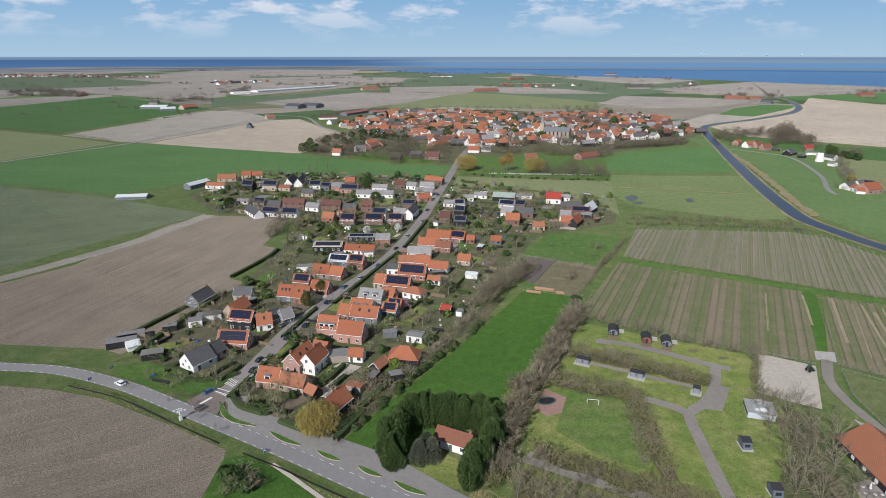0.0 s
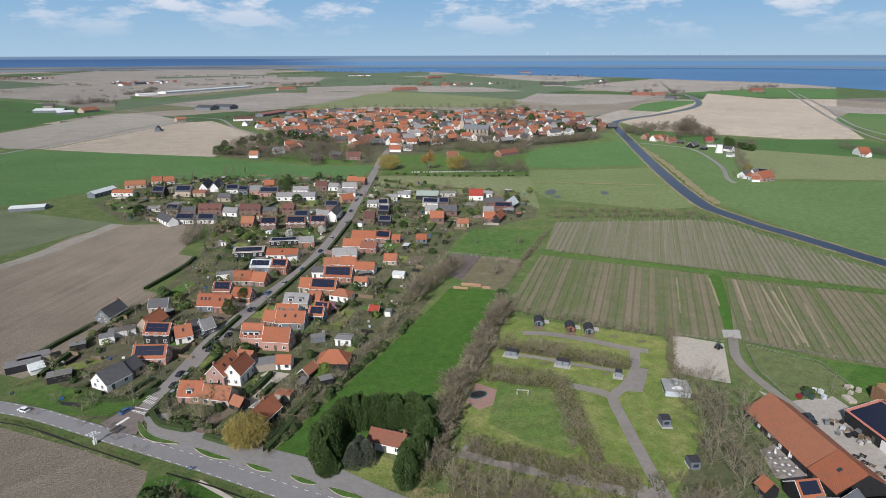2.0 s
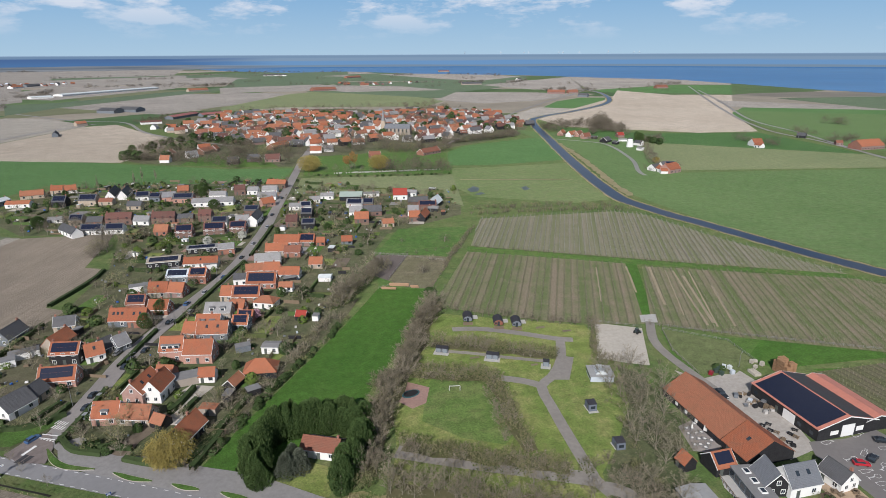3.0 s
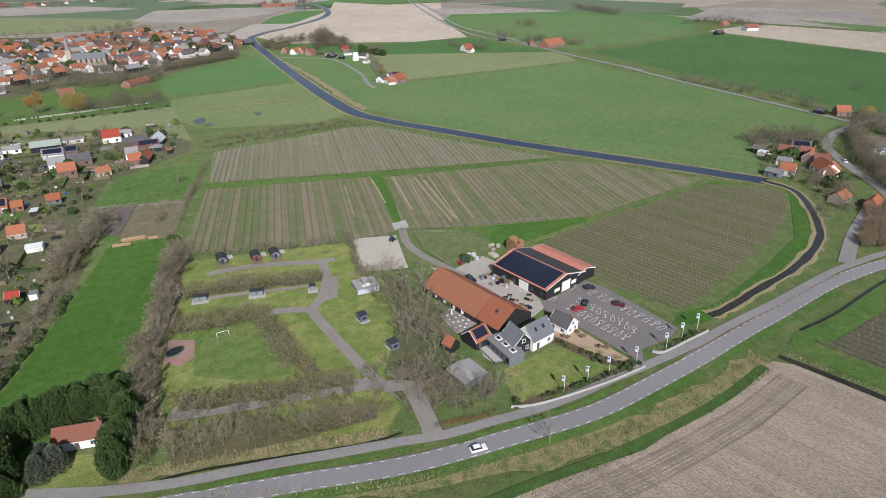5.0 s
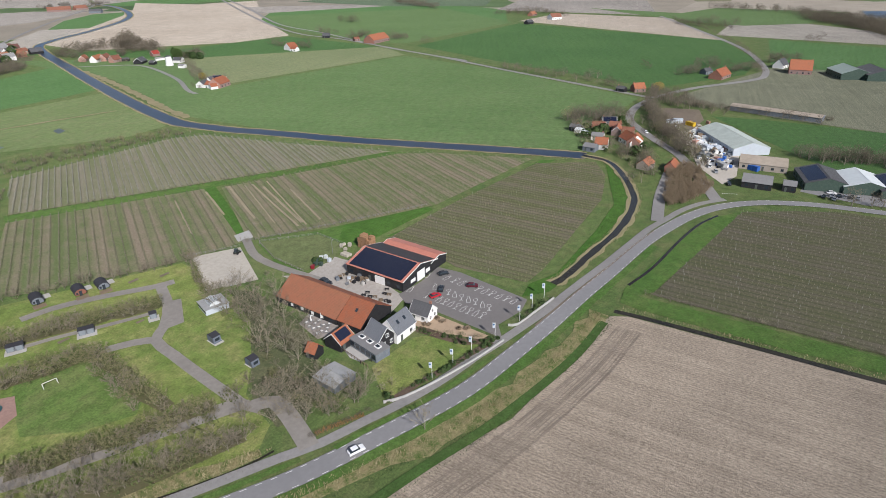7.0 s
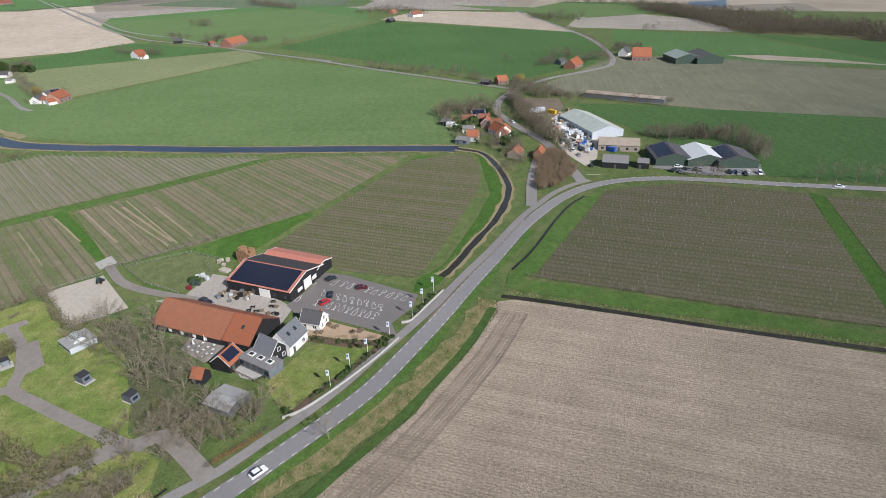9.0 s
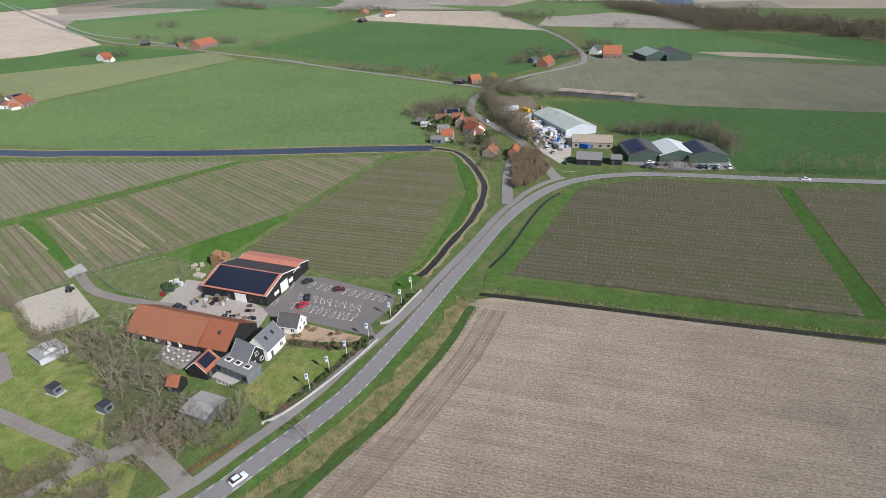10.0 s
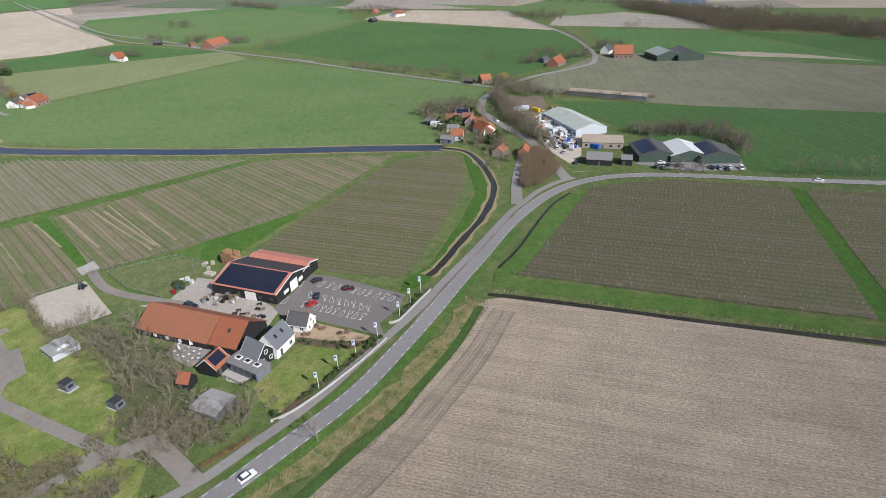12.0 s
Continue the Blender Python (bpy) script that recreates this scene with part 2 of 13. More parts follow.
# ---- building helpers ----
def flat(name, pts, z, mat, label="", category="", kind="structure"):
    """A level sheet over a plan outline."""
    me = bpy.data.meshes.new(name)
    bm = bmesh.new()
    f = bm.faces.new([bm.verts.new((x, y, z)) for x, y in pts])
    if f.normal.z < 0 or sum((pts[i][0] - pts[i - 1][0]) * (pts[i][1] + pts[i - 1][1]) for i in range(len(pts))) > 0:
        f.normal_flip()
    bm.normal_update()
    bmesh.ops.triangulate(bm, faces=bm.faces[:])
    bm.to_mesh(me)
    bm.free()
    me.materials.append(M[mat])
    return tagged(new(name, me), label, category, kind=kind)


def smooth_line(pts, step=4.0):
    """A rounded line through plan points."""
    p = [Vector((x, y)) for x, y in pts]
    p = [2 * p[0] - p[1]] + p + [2 * p[-1] - p[-2]]
    out = []
    for i in range(1, len(p) - 2):
        n = max(2, min(60, int((p[i + 1] - p[i]).length / step)))
        for k in range(n):
            t = k / n
            out.append(0.5 * (2 * p[i] + (p[i + 1] - p[i - 1]) * t + (2 * p[i - 1] - 5 * p[i] + 4 * p[i + 1] - p[i + 2]) * t * t
                              + (3 * p[i] - p[i - 1] - 3 * p[i + 1] + p[i + 2]) * t ** 3))
    out.append(p[-2])
    return out


def normals(line):
    out = []
    for i in range(len(line)):
        d = line[min(i + 1, len(line) - 1)] - line[max(i - 1, 0)]
        d = d.normalized() if d.length else Vector((1, 0))
        out.append(Vector((-d.y, d.x)))
    return out


def ribbon(name, pts, width, z, mat, label="", category="", kind="structure", off=0.0, wave=0.0, line=None):
    """A strip of that width along a plan line, off metres to its left."""
    line = line or smooth_line(pts)
    nn = normals(line)
    V, F = [], []
    rng = random.Random(len(line))
    for q, n in zip(line, nn):
        a = width / 2 + rng.uniform(-wave, wave)
        b = width / 2 + rng.uniform(-wave, wave)
        V += [(*(q + n * (off + a)), z), (*(q + n * (off - b)), z)]
    for i in range(len(line) - 1):
        F.append((2 * i, 2 * i + 1, 2 * i + 3, 2 * i + 2))
    me = bpy.data.meshes.new(name)
    me.from_pydata(V, [], F)
    me.materials.append(M[mat])
    return tagged(new(name, me), label, category, kind=kind)


def dashes(name, pts, off, length, gap, width, z, label, start=0.0):
    """Painted dashes beside a road's middle line."""
    line = smooth_line(pts, 1.0)
    nn = normals(line)
    V, F = [], []
    run, nxt = 0.0, start
    for i in range(len(line) - 1):
        seg = (line[i + 1] - line[i]).length
        while nxt < run + seg and seg > 0:
            t = (nxt - run) / seg
            c = line[i].lerp(line[i + 1], t) + nn[i] * off
            d = Vector((nn[i].y, -nn[i].x)) * length
            s = nn[i] * width / 2
            k = len(V)
            V += [(*(c - s), z), (*(c + d - s), z), (*(c + d + s), z), (*(c + s), z)]
            F.append((k, k + 1, k + 2, k + 3))
            nxt += length + gap
        run += seg
    me = bpy.data.meshes.new(name)
    me.from_pydata(V, [], F)
    me.materials.append(M["paint"])
    return tagged(new(name, me), label, "road marking", kind="stuff")


def bank(name, pts, width, height, mat, label, off=0.0, seed=1, z=0.0, category="bank", dense=4.0, blade=0.10):
    """Standing reeds or rough grass along a line: many single blades."""
    line = smooth_line(pts, 2.0)
    nn = normals(line)
    rng = random.Random(seed)
    V, F = [], []
    for i in range(len(line) - 1):
        seg = line[i + 1] - line[i]
        patch = 0.55 + 0.45 * math.sin(i * 0.37 + seed) * math.sin(i * 0.113)
        for _ in range(int(seg.length * width * dense * max(0.3, patch) + rng.random())):
            u = rng.gauss(0, 0.28)
            c = line[i] + seg * rng.random() + nn[i] * (off + u * width)
            h = height * rng.uniform(0.5, 1.2) * (1.1 - abs(u) * 0.8)
            a = rng.uniform(0, 6.28)
            s = Vector((math.cos(a), math.sin(a))) * blade * rng.uniform(0.6, 1.5)
            t = Vector((rng.gauss(0, 0.25), rng.gauss(0, 0.25))) * h
            k = len(V)
            V += [(c.x - s.x, c.y - s.y, z), (c.x + s.x, c.y + s.y, z), (c.x + t.x, c.y + t.y, z + h)]
            F.append((k, k + 1, k + 2))
    me = bpy.data.meshes.new(name)
    me.from_pydata(V, [], F)
    me.materials.append(M[mat])
    return tagged(new(name, me), label, category, kind="stuff")


def kerb_wall(name, pts, width, height, mat, label, category):
    """A low wall along a line."""
    line = smooth_line(pts, 3.0)
    nn = normals(line)
    V, F = [], []
    for q, n in zip(line, nn):
        for u, zz in ((-0.5, 0.0), (-0.5, height), (0.5, height), (0.5, 0.0)):
            c = q + n * u * width
            V.append((c.x, c.y, zz))
    for i in range(len(line) - 1):
        for j in range(3):
            k = i * 4 + j
            F.append((k, k + 4, k + 5, k + 1))
    k = (len(line) - 1) * 4
    F += [(0, 1, 2, 3), (k + 3, k + 2, k + 1, k)]
    me = bpy.data.meshes.new(name)
    me.from_pydata(V, [], F)
    me.materials.append(M[mat])
    return tagged(new(name, me), label, category, kind="structure")


# ---- ways to build things ----
M["tile_orange"] = tiles("orange_clay_tiles", (0.265, 0.085, 0.043), (0.36, 0.132, 0.07))
M["tile_red"] = tiles("weathered_red_tiles", (0.19, 0.075, 0.05), (0.26, 0.11, 0.072))
M["tile_old"] = tiles("mossy_brown_tiles", (0.28, 0.112, 0.064), (0.35, 0.148, 0.085), (0.15, 0.10, 0.06))
M["tile_dark"] = tiles("dark_grey_tiles", (0.07, 0.072, 0.078), (0.11, 0.11, 0.115), (0.06, 0.06, 0.055))
M["tile_grey"] = tiles("pale_grey_tiles", (0.2, 0.2, 0.21), (0.29, 0.285, 0.28), (0.15, 0.14, 0.12))
M["tile_scarlet"] = tiles("glazed_red_tiles", (0.27, 0.04, 0.03), (0.32, 0.055, 0.038), (0.25, 0.06, 0.05))
M["slate"] = tiles("blue_grey_slate", (0.13, 0.14, 0.155), (0.17, 0.18, 0.195), (0.1, 0.1, 0.1))
M["sheet_white"] = plain("white_roof_sheet", (0.62, 0.66, 0.66), 0.45, vary=0.3, scale=0.4)
M["sheet_green"] = plain("grey_green_sheet", (0.3, 0.36, 0.32), 0.5, vary=0.35, scale=0.4)
M["sheet_faded"] = plain("faded_maroon_sheet", (0.30, 0.12, 0.11), 0.7, vary=0.4, scale=0.5)
M["sheet_rust"] = plain("faded_red_sheet", (0.50, 0.20, 0.145), 0.6, vary=0.4, scale=0.5)
M["sheet_tan"] = plain("weathered_fibre_sheet", (0.36, 0.31, 0.25), 0.8, vary=0.6, scale=0.35)
M["sheet_mossy"] = plain("mossy_roof_sheet", (0.47, 0.52, 0.47), 0.55, vary=0.6, scale=0.25)
M["sheet_pale"] = plain("pale_blue_sheet", (0.5, 0.55, 0.6), 0.5, vary=0.3, scale=0.4)
M["sheet_grey"] = plain("grey_corrugated_sheet", (0.33, 0.335, 0.33), 0.6, vary=0.5, scale=0.6)
M["felt"] = plain("roofing_felt", (0.2, 0.2, 0.2), 0.9, vary=0.4, scale=0.7)
M["solar"] = plain("solar_glass", (0.012, 0.016, 0.035), 0.18, spec=0.6, vary=0.2)
M["brick_red"] = brick("red_brick", (0.29, 0.13, 0.09), (0.35, 0.17, 0.12))
M["brick_brown"] = brick("dark_brown_brick", (0.17, 0.105, 0.085), (0.22, 0.14, 0.115))
M["tile_maroon"] = tiles("dark_maroon_tiles", (0.10, 0.048, 0.042), (0.15, 0.07, 0.058))
M["brick_pink"] = brick("pale_pink_brick", (0.42, 0.23, 0.18), (0.47, 0.28, 0.22))
M["brick_buff"] = brick("buff_brick", (0.42, 0.34, 0.26), (0.48, 0.4, 0.31))
M["render_white"] = plain("white_render", (0.78, 0.77, 0.74), 0.8, vary=0.18, scale=0.8)
M["board_black"] = boards("black_tarred_boards", (0.018, 0.018, 0.02), (0.03, 0.03, 0.032))
M["board_grey"] = boards("grey_stained_boards", (0.13, 0.15, 0.17), (0.19, 0.21, 0.23))
M["board_green"] = boards("dark_green_boards", (0.04, 0.07, 0.055), (0.06, 0.09, 0.07))
M["trim"] = plain("white_paintwork", (0.74, 0.74, 0.72), 0.5, vary=0.12)
M["glass"] = plain("window_glass", (0.03, 0.04, 0.05), 0.06, spec=0.8, vary=0.2)
M["door"] = plain("painted_door", (0.09, 0.1, 0.09), 0.5)
M["door_red"] = plain("dark_red_door", (0.22, 0.02, 0.03), 0.5)
M["metal"] = plain("grey_metal", (0.35, 0.36, 0.37), 0.4, 0.6)
M["black"] = plain("black_rubber", (0.02, 0.02, 0.02), 0.7)
M["concrete"] = plain("concrete", (0.42, 0.41, 0.39), 0.9, vary=0.4, scale=0.8)
M["log_wood"] = plain("peeled_logs", (0.36, 0.23, 0.14), 0.85, vary=0.5, scale=2)
M["timber"] = plain("weathered_timber", (0.2, 0.15, 0.1), 0.85, vary=0.5, scale=2)
M["twig_grey"] = twigs("bare_twigs", (0.115, 0.10, 0.072), (0.33, 0.29, 0.215))
M["twig_hedge"] = twigs("dense_hedge_twigs", (0.095, 0.082, 0.056), (0.25, 0.22, 0.16))
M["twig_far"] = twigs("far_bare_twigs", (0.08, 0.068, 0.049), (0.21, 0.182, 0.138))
# paler, greyer twigs for the farthest trees, with distance haze in the colour
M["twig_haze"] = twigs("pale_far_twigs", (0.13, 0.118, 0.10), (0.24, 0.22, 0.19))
M["leaf_hedge"] = twigs("dark_hedge_leaves", (0.03, 0.052, 0.02), (0.065, 0.09, 0.036))
M["twig_mid"] = twigs("pruned_twigs", (0.13, 0.118, 0.085), (0.30, 0.275, 0.215))
M["twig_olive"] = twigs("budding_twigs", (0.12, 0.118, 0.058), (0.29, 0.275, 0.15))
M["twig_tan"] = twigs("tan_withies", (0.15, 0.115, 0.075), (0.30, 0.235, 0.16))
M["twig_gold"] = twigs("golden_willow_twigs", (0.22, 0.175, 0.05), (0.36, 0.295, 0.10))
M["twig_rust"] = twigs("reddish_buds", (0.27, 0.15, 0.05), (0.38, 0.22, 0.085))
M["leaf_dark"] = twigs("dark_conifer_sprays", (0.034, 0.07, 0.022), (0.115, 0.17, 0.058))
M["leaf_blue"] = twigs("grey_green_needles", (0.07, 0.088, 0.06), (0.165, 0.18, 0.135))
M["leaf_green"] = twigs("evergreen_leaves", (0.03, 0.058, 0.02), (0.068, 0.1, 0.036))
M["leaf_spring"] = twigs("young_leaves", (0.075, 0.125, 0.025), (0.13, 0.175, 0.045))
M["leaf_moss"] = twigs("dull_undergrowth_leaves", (0.06, 0.085, 0.03), (0.12, 0.135, 0.055))
M["twig_pale"] = twigs("pale_caned_twigs", (0.2, 0.185, 0.14), (0.36, 0.35, 0.31))
M["blossom"] = twigs("white_blossom", (0.3, 0.31, 0.25), (0.5, 0.49, 0.45))
M["blossom_pink"] = twigs("pink_blossom", (0.4, 0.22, 0.27), (0.5, 0.3, 0.35))
M["bark"] = plain("bark", (0.23, 0.208, 0.155), 0.9, vary=0.5)


class Geo:
    """Vertices and faces gathered for one mesh."""

    def __init__(self):
        self.v, self.f = [], []

    def quad(self, *p):
        k = len(self.v)
        self.v += [tuple(q) for q in p]
        self.f.append(tuple(range(k, k + len(p))))
        return self

    def prism(self, ring, axis):
        """A closed ring of points pushed along a vector."""
        k, n = len(self.v), len(ring)
        ax = Vector(axis)
        self.v += [tuple(q) for q in ring] + [tuple(Vector(q) + ax) for q in ring]
        self.f.append(tuple(reversed(range(k, k + n))))
        self.f.append(tuple(range(k + n, k + 2 * n)))
        for i in range(n):
            j = (i + 1) % n
            self.f.append((k + i, k + j, k + n + j, k + n + i))
        return self

    def box(self, x, y, z, sx, sy, sz):
        """A box whose base is centred on x, y at height z."""
        return self.prism([(x - sx / 2, y - sy / 2, z), (x + sx / 2, y - sy / 2, z), (x + sx / 2, y + sy / 2, z), (x - sx / 2, y + sy / 2, z)], (0, 0, sz))

    def tube(self, a, b, r0, r1, n=4):
        a, b = Vector(a), Vector(b)
        d = (b - a).normalized() if (b - a).length else Vector((0, 0, 1))
        s = d.orthogonal().normalized()
        t = d.cross(s)
        k = len(self.v)
        for c, r in ((a, r0), (b, r1)):
            for i in range(n):
                w = 2 * math.pi * i / n
                self.v.append(tuple(c + (s * math.cos(w) + t * math.sin(w)) * r))
        for i in range(n):
            j = (i + 1) % n
            self.f.append((k + i, k + j, k + n + j, k + n + i))
        self.f.append(tuple(range(k + n, k + 2 * n)))
        return self

    def ball(self, c, rx, ry, rz, n=8, m=5, lump=0.0, rng=None):
        k = len(self.v)
        for i in range(m + 1):
            a = math.pi * i / m
            for j in range(n):
                b = 2 * math.pi * j / n
                u = 1 + (rng.uniform(-lump, lump) if rng else 0)
                self.v.append((c[0] + rx * u * math.sin(a) * math.cos(b), c[1] + ry * u * math.sin(a) * math.sin(b), c[2] - rz * u * math.cos(a)))
        for i in range(m):
            for j in range(n):
                p, q = k + i * n + j, k + i * n + (j + 1) % n
                self.f.append((p, q, q + n, p + n))
        return self

    def mesh(self, name, mat, smooth=False):
        me = bpy.data.meshes.new(name)
        me.from_pydata(self.v, [], self.f)
        me.materials.append(M[mat])
        if smooth:
            me.shade_smooth()
        return me


def part(name, geo, mat, parent, label="", at=None):
    """One mesh under a thing or a part. geo: a Geo, or mesh data to share."""
    ob = new(name, geo if isinstance(geo, bpy.types.Mesh) else geo.mesh(name, mat))
    ob.parent = parent
    if at is not None:
        ob.matrix_basis = at
    return tagged(ob, label)


def thing(name, m, label, category, group=""):
    ob = new(name)
    ob.empty_display_size = 0.3
    ob.matrix_basis = m
    return tagged(ob, label, category, group)


SHARED = {}


def shared(key, make, mat):
    if key not in SHARED:
        SHARED[key] = make().mesh(key.split("/")[0], mat)
    return SHARED[key]


def window_frame(w, h):
    g = Geo()
    for x in (-w / 2, w / 2):
        g.box(x, 0, -h / 2, 0.12, 0.1, h)
    for z in (-h / 2 - 0.06, h / 2 - 0.06):
        g.box(0, 0, z, w, 0.1, 0.12)
    g.box(0, 0, -h / 2, 0.07, 0.08, h)
    return g


def add_window(parent, m, w, h):
    """A framed window in a wall: local y points out of the wall."""
    pane = part("window", shared(f"window/{w}{h}", lambda: Geo().box(0, 0.02, -h / 2, w, 0.06, h), "glass"), "glass", parent, "", m)
    part("frame", shared(f"frame/{w}{h}", lambda: window_frame(w, h), "trim"), "trim", pane, "", pose(0, 0.05, 0))
    return pane


def gable_walls(L, W, e, r):
    g = Geo()
    g.prism([(-L / 2, -W / 2, 0), (-L / 2, W / 2, 0), (-L / 2, W / 2, e), (-L / 2, 0, r), (-L / 2, -W / 2, e)], (L, 0, 0))
    return g


def gable_roof(L, W, e, r, over=0.3, th=0.16):
    """Two slopes with thickness, a little beyond the walls."""
    s = (r - e) / (W / 2)
    g = Geo()
    for k in (-1, 1):
        y0, y1 = 0.0, k * (W / 2 + over)
        z0, z1 = r + 0.05, r + 0.05 - s * (W / 2 + over)
        ring = [(-L / 2 - 0.12, y0, z0), (-L / 2 - 0.12, y1, z1), (-L / 2 - 0.12, y1, z1 + th), (-L / 2 - 0.12, y0, z0 + th)]
        if k > 0:
            ring = ring[::-1]
        g.prism(ring, (L + 0.24, 0, 0))
    g.tube((-L / 2 - 0.12, 0, r + 0.16), (L / 2 + 0.12, 0, r + 0.16), 0.14, 0.14, 6)
    return g


def hip_roof(L, W, e, r, over=0.35):
    h = max(0.0, L / 2 - W / 2)
    a, b = L / 2 + over, W / 2 + over
    g = Geo()
    k = [(-a, -b, e - 0.1), (a, -b, e - 0.1), (a, b, e - 0.1), (-a, b, e - 0.1), (-h, 0, r), (h, 0, r)]
    g.quad(k[0], k[1], k[5], k[4])
    g.quad(k[1], k[2], k[5])
    g.quad(k[2], k[3], k[4], k[5])
    g.quad(k[3], k[0], k[4])
    g.quad(k[3], k[2], k[1], k[0])
    return g


def on_slope(W, e, r, side, up, x, lift=0.0):
    """A pose on a roof slope: x along the ridge, up = 0 at the eave and 1 at the ridge; local z is the slope's normal."""
    s = math.atan2(r - e, W / 2)
    y = side * (W / 2) * (1 - up)
    z = e + (r - e) * up + 0.21 + lift
    return Matrix.Translation((x, y, z)) @ Matrix.Rotation(-side * s, 4, "X")


def bargeboard(L, W, e, r, end, over=0.3):
    s = (r - e) / (W / 2)
    g = Geo()
    x = end * (L / 2 + 0.13)
    for k in (-1, 1):
        y1 = k * (W / 2 + over)
        z0, z1 = r + 0.24, r + 0.24 - s * (W / 2 + over)
        ring = [(x, 0, z0), (x, y1, z1), (x, y1, z1 - 0.3), (x, 0, z0 - 0.3)]
        g.prism(ring if k * end < 0 else ring[::-1], (end * 0.06, 0, 0))
    return g


WALL_WORDS = {"brick_brown": "dark brown brick", "sheet_pale": "pale blue sheet-clad", "brick_red": "red brick", "brick_pink": "pale pink brick", "brick_buff": "buff brick", "render_white": "white rendered", "board_black": "black boarded", "board_grey": "grey boarded", "board_green": "green boarded", "concrete": "grey concrete"}
ROOF_WORDS = {"slate": "blue-grey slate roof", "sheet_pale": "pale blue sheet roof", "tile_maroon": "dark maroon tiled roof", "sheet_grey": "grey corrugated roof", "sheet_mossy": "mossy grey sheet roof", "sheet_faded": "faded maroon sheet roof", "tile_orange": "orange tiled roof", "tile_red": "dull red tiled roof", "tile_old": "mossy brown tiled roof", "tile_dark": "dark grey tiled roof", "tile_grey": "pale grey tiled roof", "tile_scarlet": "bright red tiled roof", "sheet_white": "white sheet roof", "sheet_green": "grey-green sheet roof", "sheet_rust": "faded red sheet roof", "sheet_tan": "weathered fibre sheet roof", "felt": "flat felt roof"}


def house(x, y, turn, L, W, e, r, wall="brick_red", roof="tile_orange", solar="", dormers=0, dside=-1, sky=0, chimney=1, trim=0, hip=0, detail=2, group="village houses", name="house", say="house"):
    """A gabled house. turn: heading of its ridge in degrees from +x. solar: slopes with panels, "-" and/or "+". detail: 2 windows and frames, 1 windows, 0 walls and roof."""
    extra = " with solar panels" if solar else (" with dormers" if dormers else (" with white bargeboards" if trim else ""))
    h = thing(name, pose(x, y, 0, 0, 0, turn), f"{WALL_WORDS[wall]} {say} with {ROOF_WORDS[roof]}" + extra.replace(" with", " and", 1), name.split("_")[-1], group)
    for k in range(max(1, round(L / W))):
        o = (k + 0.5) / max(1, round(L / W)) * L - L / 2
        keep_clear(x + o * math.cos(radians(turn)), y + o * math.sin(radians(turn)), W * 0.62)
    part("wall", Geo().prism([(-L / 2, -W / 2, 0), (-L / 2, W / 2, 0), (L / 2, W / 2, 0), (L / 2, -W / 2, 0)][::-1], (0, 0, e)) if hip else gable_walls(L, W, e, r), wall, h)
    rf = part("roof", hip_roof(L, W, e, r) if hip else gable_roof(L, W, e, r), roof, h)
    rng = random.Random(int(abs(x * 7 + y * 13)))
    if chimney:
        cx = (L / 2 - 0.7) * rng.choice((-1, 1, 0.3))
        part("chimney", Geo().box(cx, 0.2, r - 0.6, 0.6, 0.6, 1.5).box(cx, 0.2, r + 0.9, 0.7, 0.7, 0.12), "brick_red", rf)
    if trim and not hip:
        for end in (-1, 1):
            part("bargeboard", bargeboard(L, W, e, r, end), "trim", rf, "white bargeboard")
    if detail == 2 and not hip:
        ge = r + 0.05 - (r - e) / (W / 2) * (W / 2 + 0.3)
        for gs in (-1, 1):
            part("gutter", Geo().box(0, gs * (W / 2 + 0.36), ge - 0.04, L + 0.2, 0.14, 0.17), "trim", rf, "white eaves gutter")
    slope = math.hypot(W / 2, r - e)
    for ch in solar:
        side = -1 if ch == "-" else 1
        pw, ph = min(L - 1.2, 0.86 * L), slope * 0.72
        nx, ny = (max(2, int(pw / 2.1)), 2) if detail == 2 else (max(1, int(pw / 6)), 1)
        for i in range(nx):
            for j in range(ny):
                u = 0.16 + (j + 0.5) * 0.74 / ny
                part("solar_panel", shared(f"solar_panel/{round(pw / nx, 1)}_{round(slope * .74 / ny, 1)}", lambda: Geo().box(0, 0, 0.02, pw / nx - 0.03, slope * 0.74 / ny - 0.03, 0.05), "solar"), "solar", rf, "", on_slope(W, e, r, side, u, -pw / 2 + (i + 0.5) * pw / nx))
    for i in range(dormers):
        dx = (i + 0.5) / dormers * L * 0.8 - L * 0.4
        d = part("dormer", Geo().box(dx, dside * W * 0.30, e + 0.35, 1.9, W * 0.26, 1.45), "trim", rf, "white dormer")
        part("dormer_roof", Geo().box(dx, dside * W * 0.29, e + 1.8, 2.2, W * 0.32, 0.14), "felt", d)
        part("window", shared("window/1.4_0.9", lambda: Geo().box(0, 0, -0.45, 1.4, 0.06, 0.9), "glass"), "glass", d, "", pose(dx, dside * (W * 0.43 + 0.02), e + 1.1))
    for i in range(sky):
        sx = (i + 0.5) / sky * L * 0.7 - L * 0.35
        part("roof_window", shared("roof_window/", lambda: Geo().box(0, 0, 0, 0.85, 1.2, 0.08), "glass"), "glass", rf, "", on_slope(W, e, r, dside, 0.55, sx))
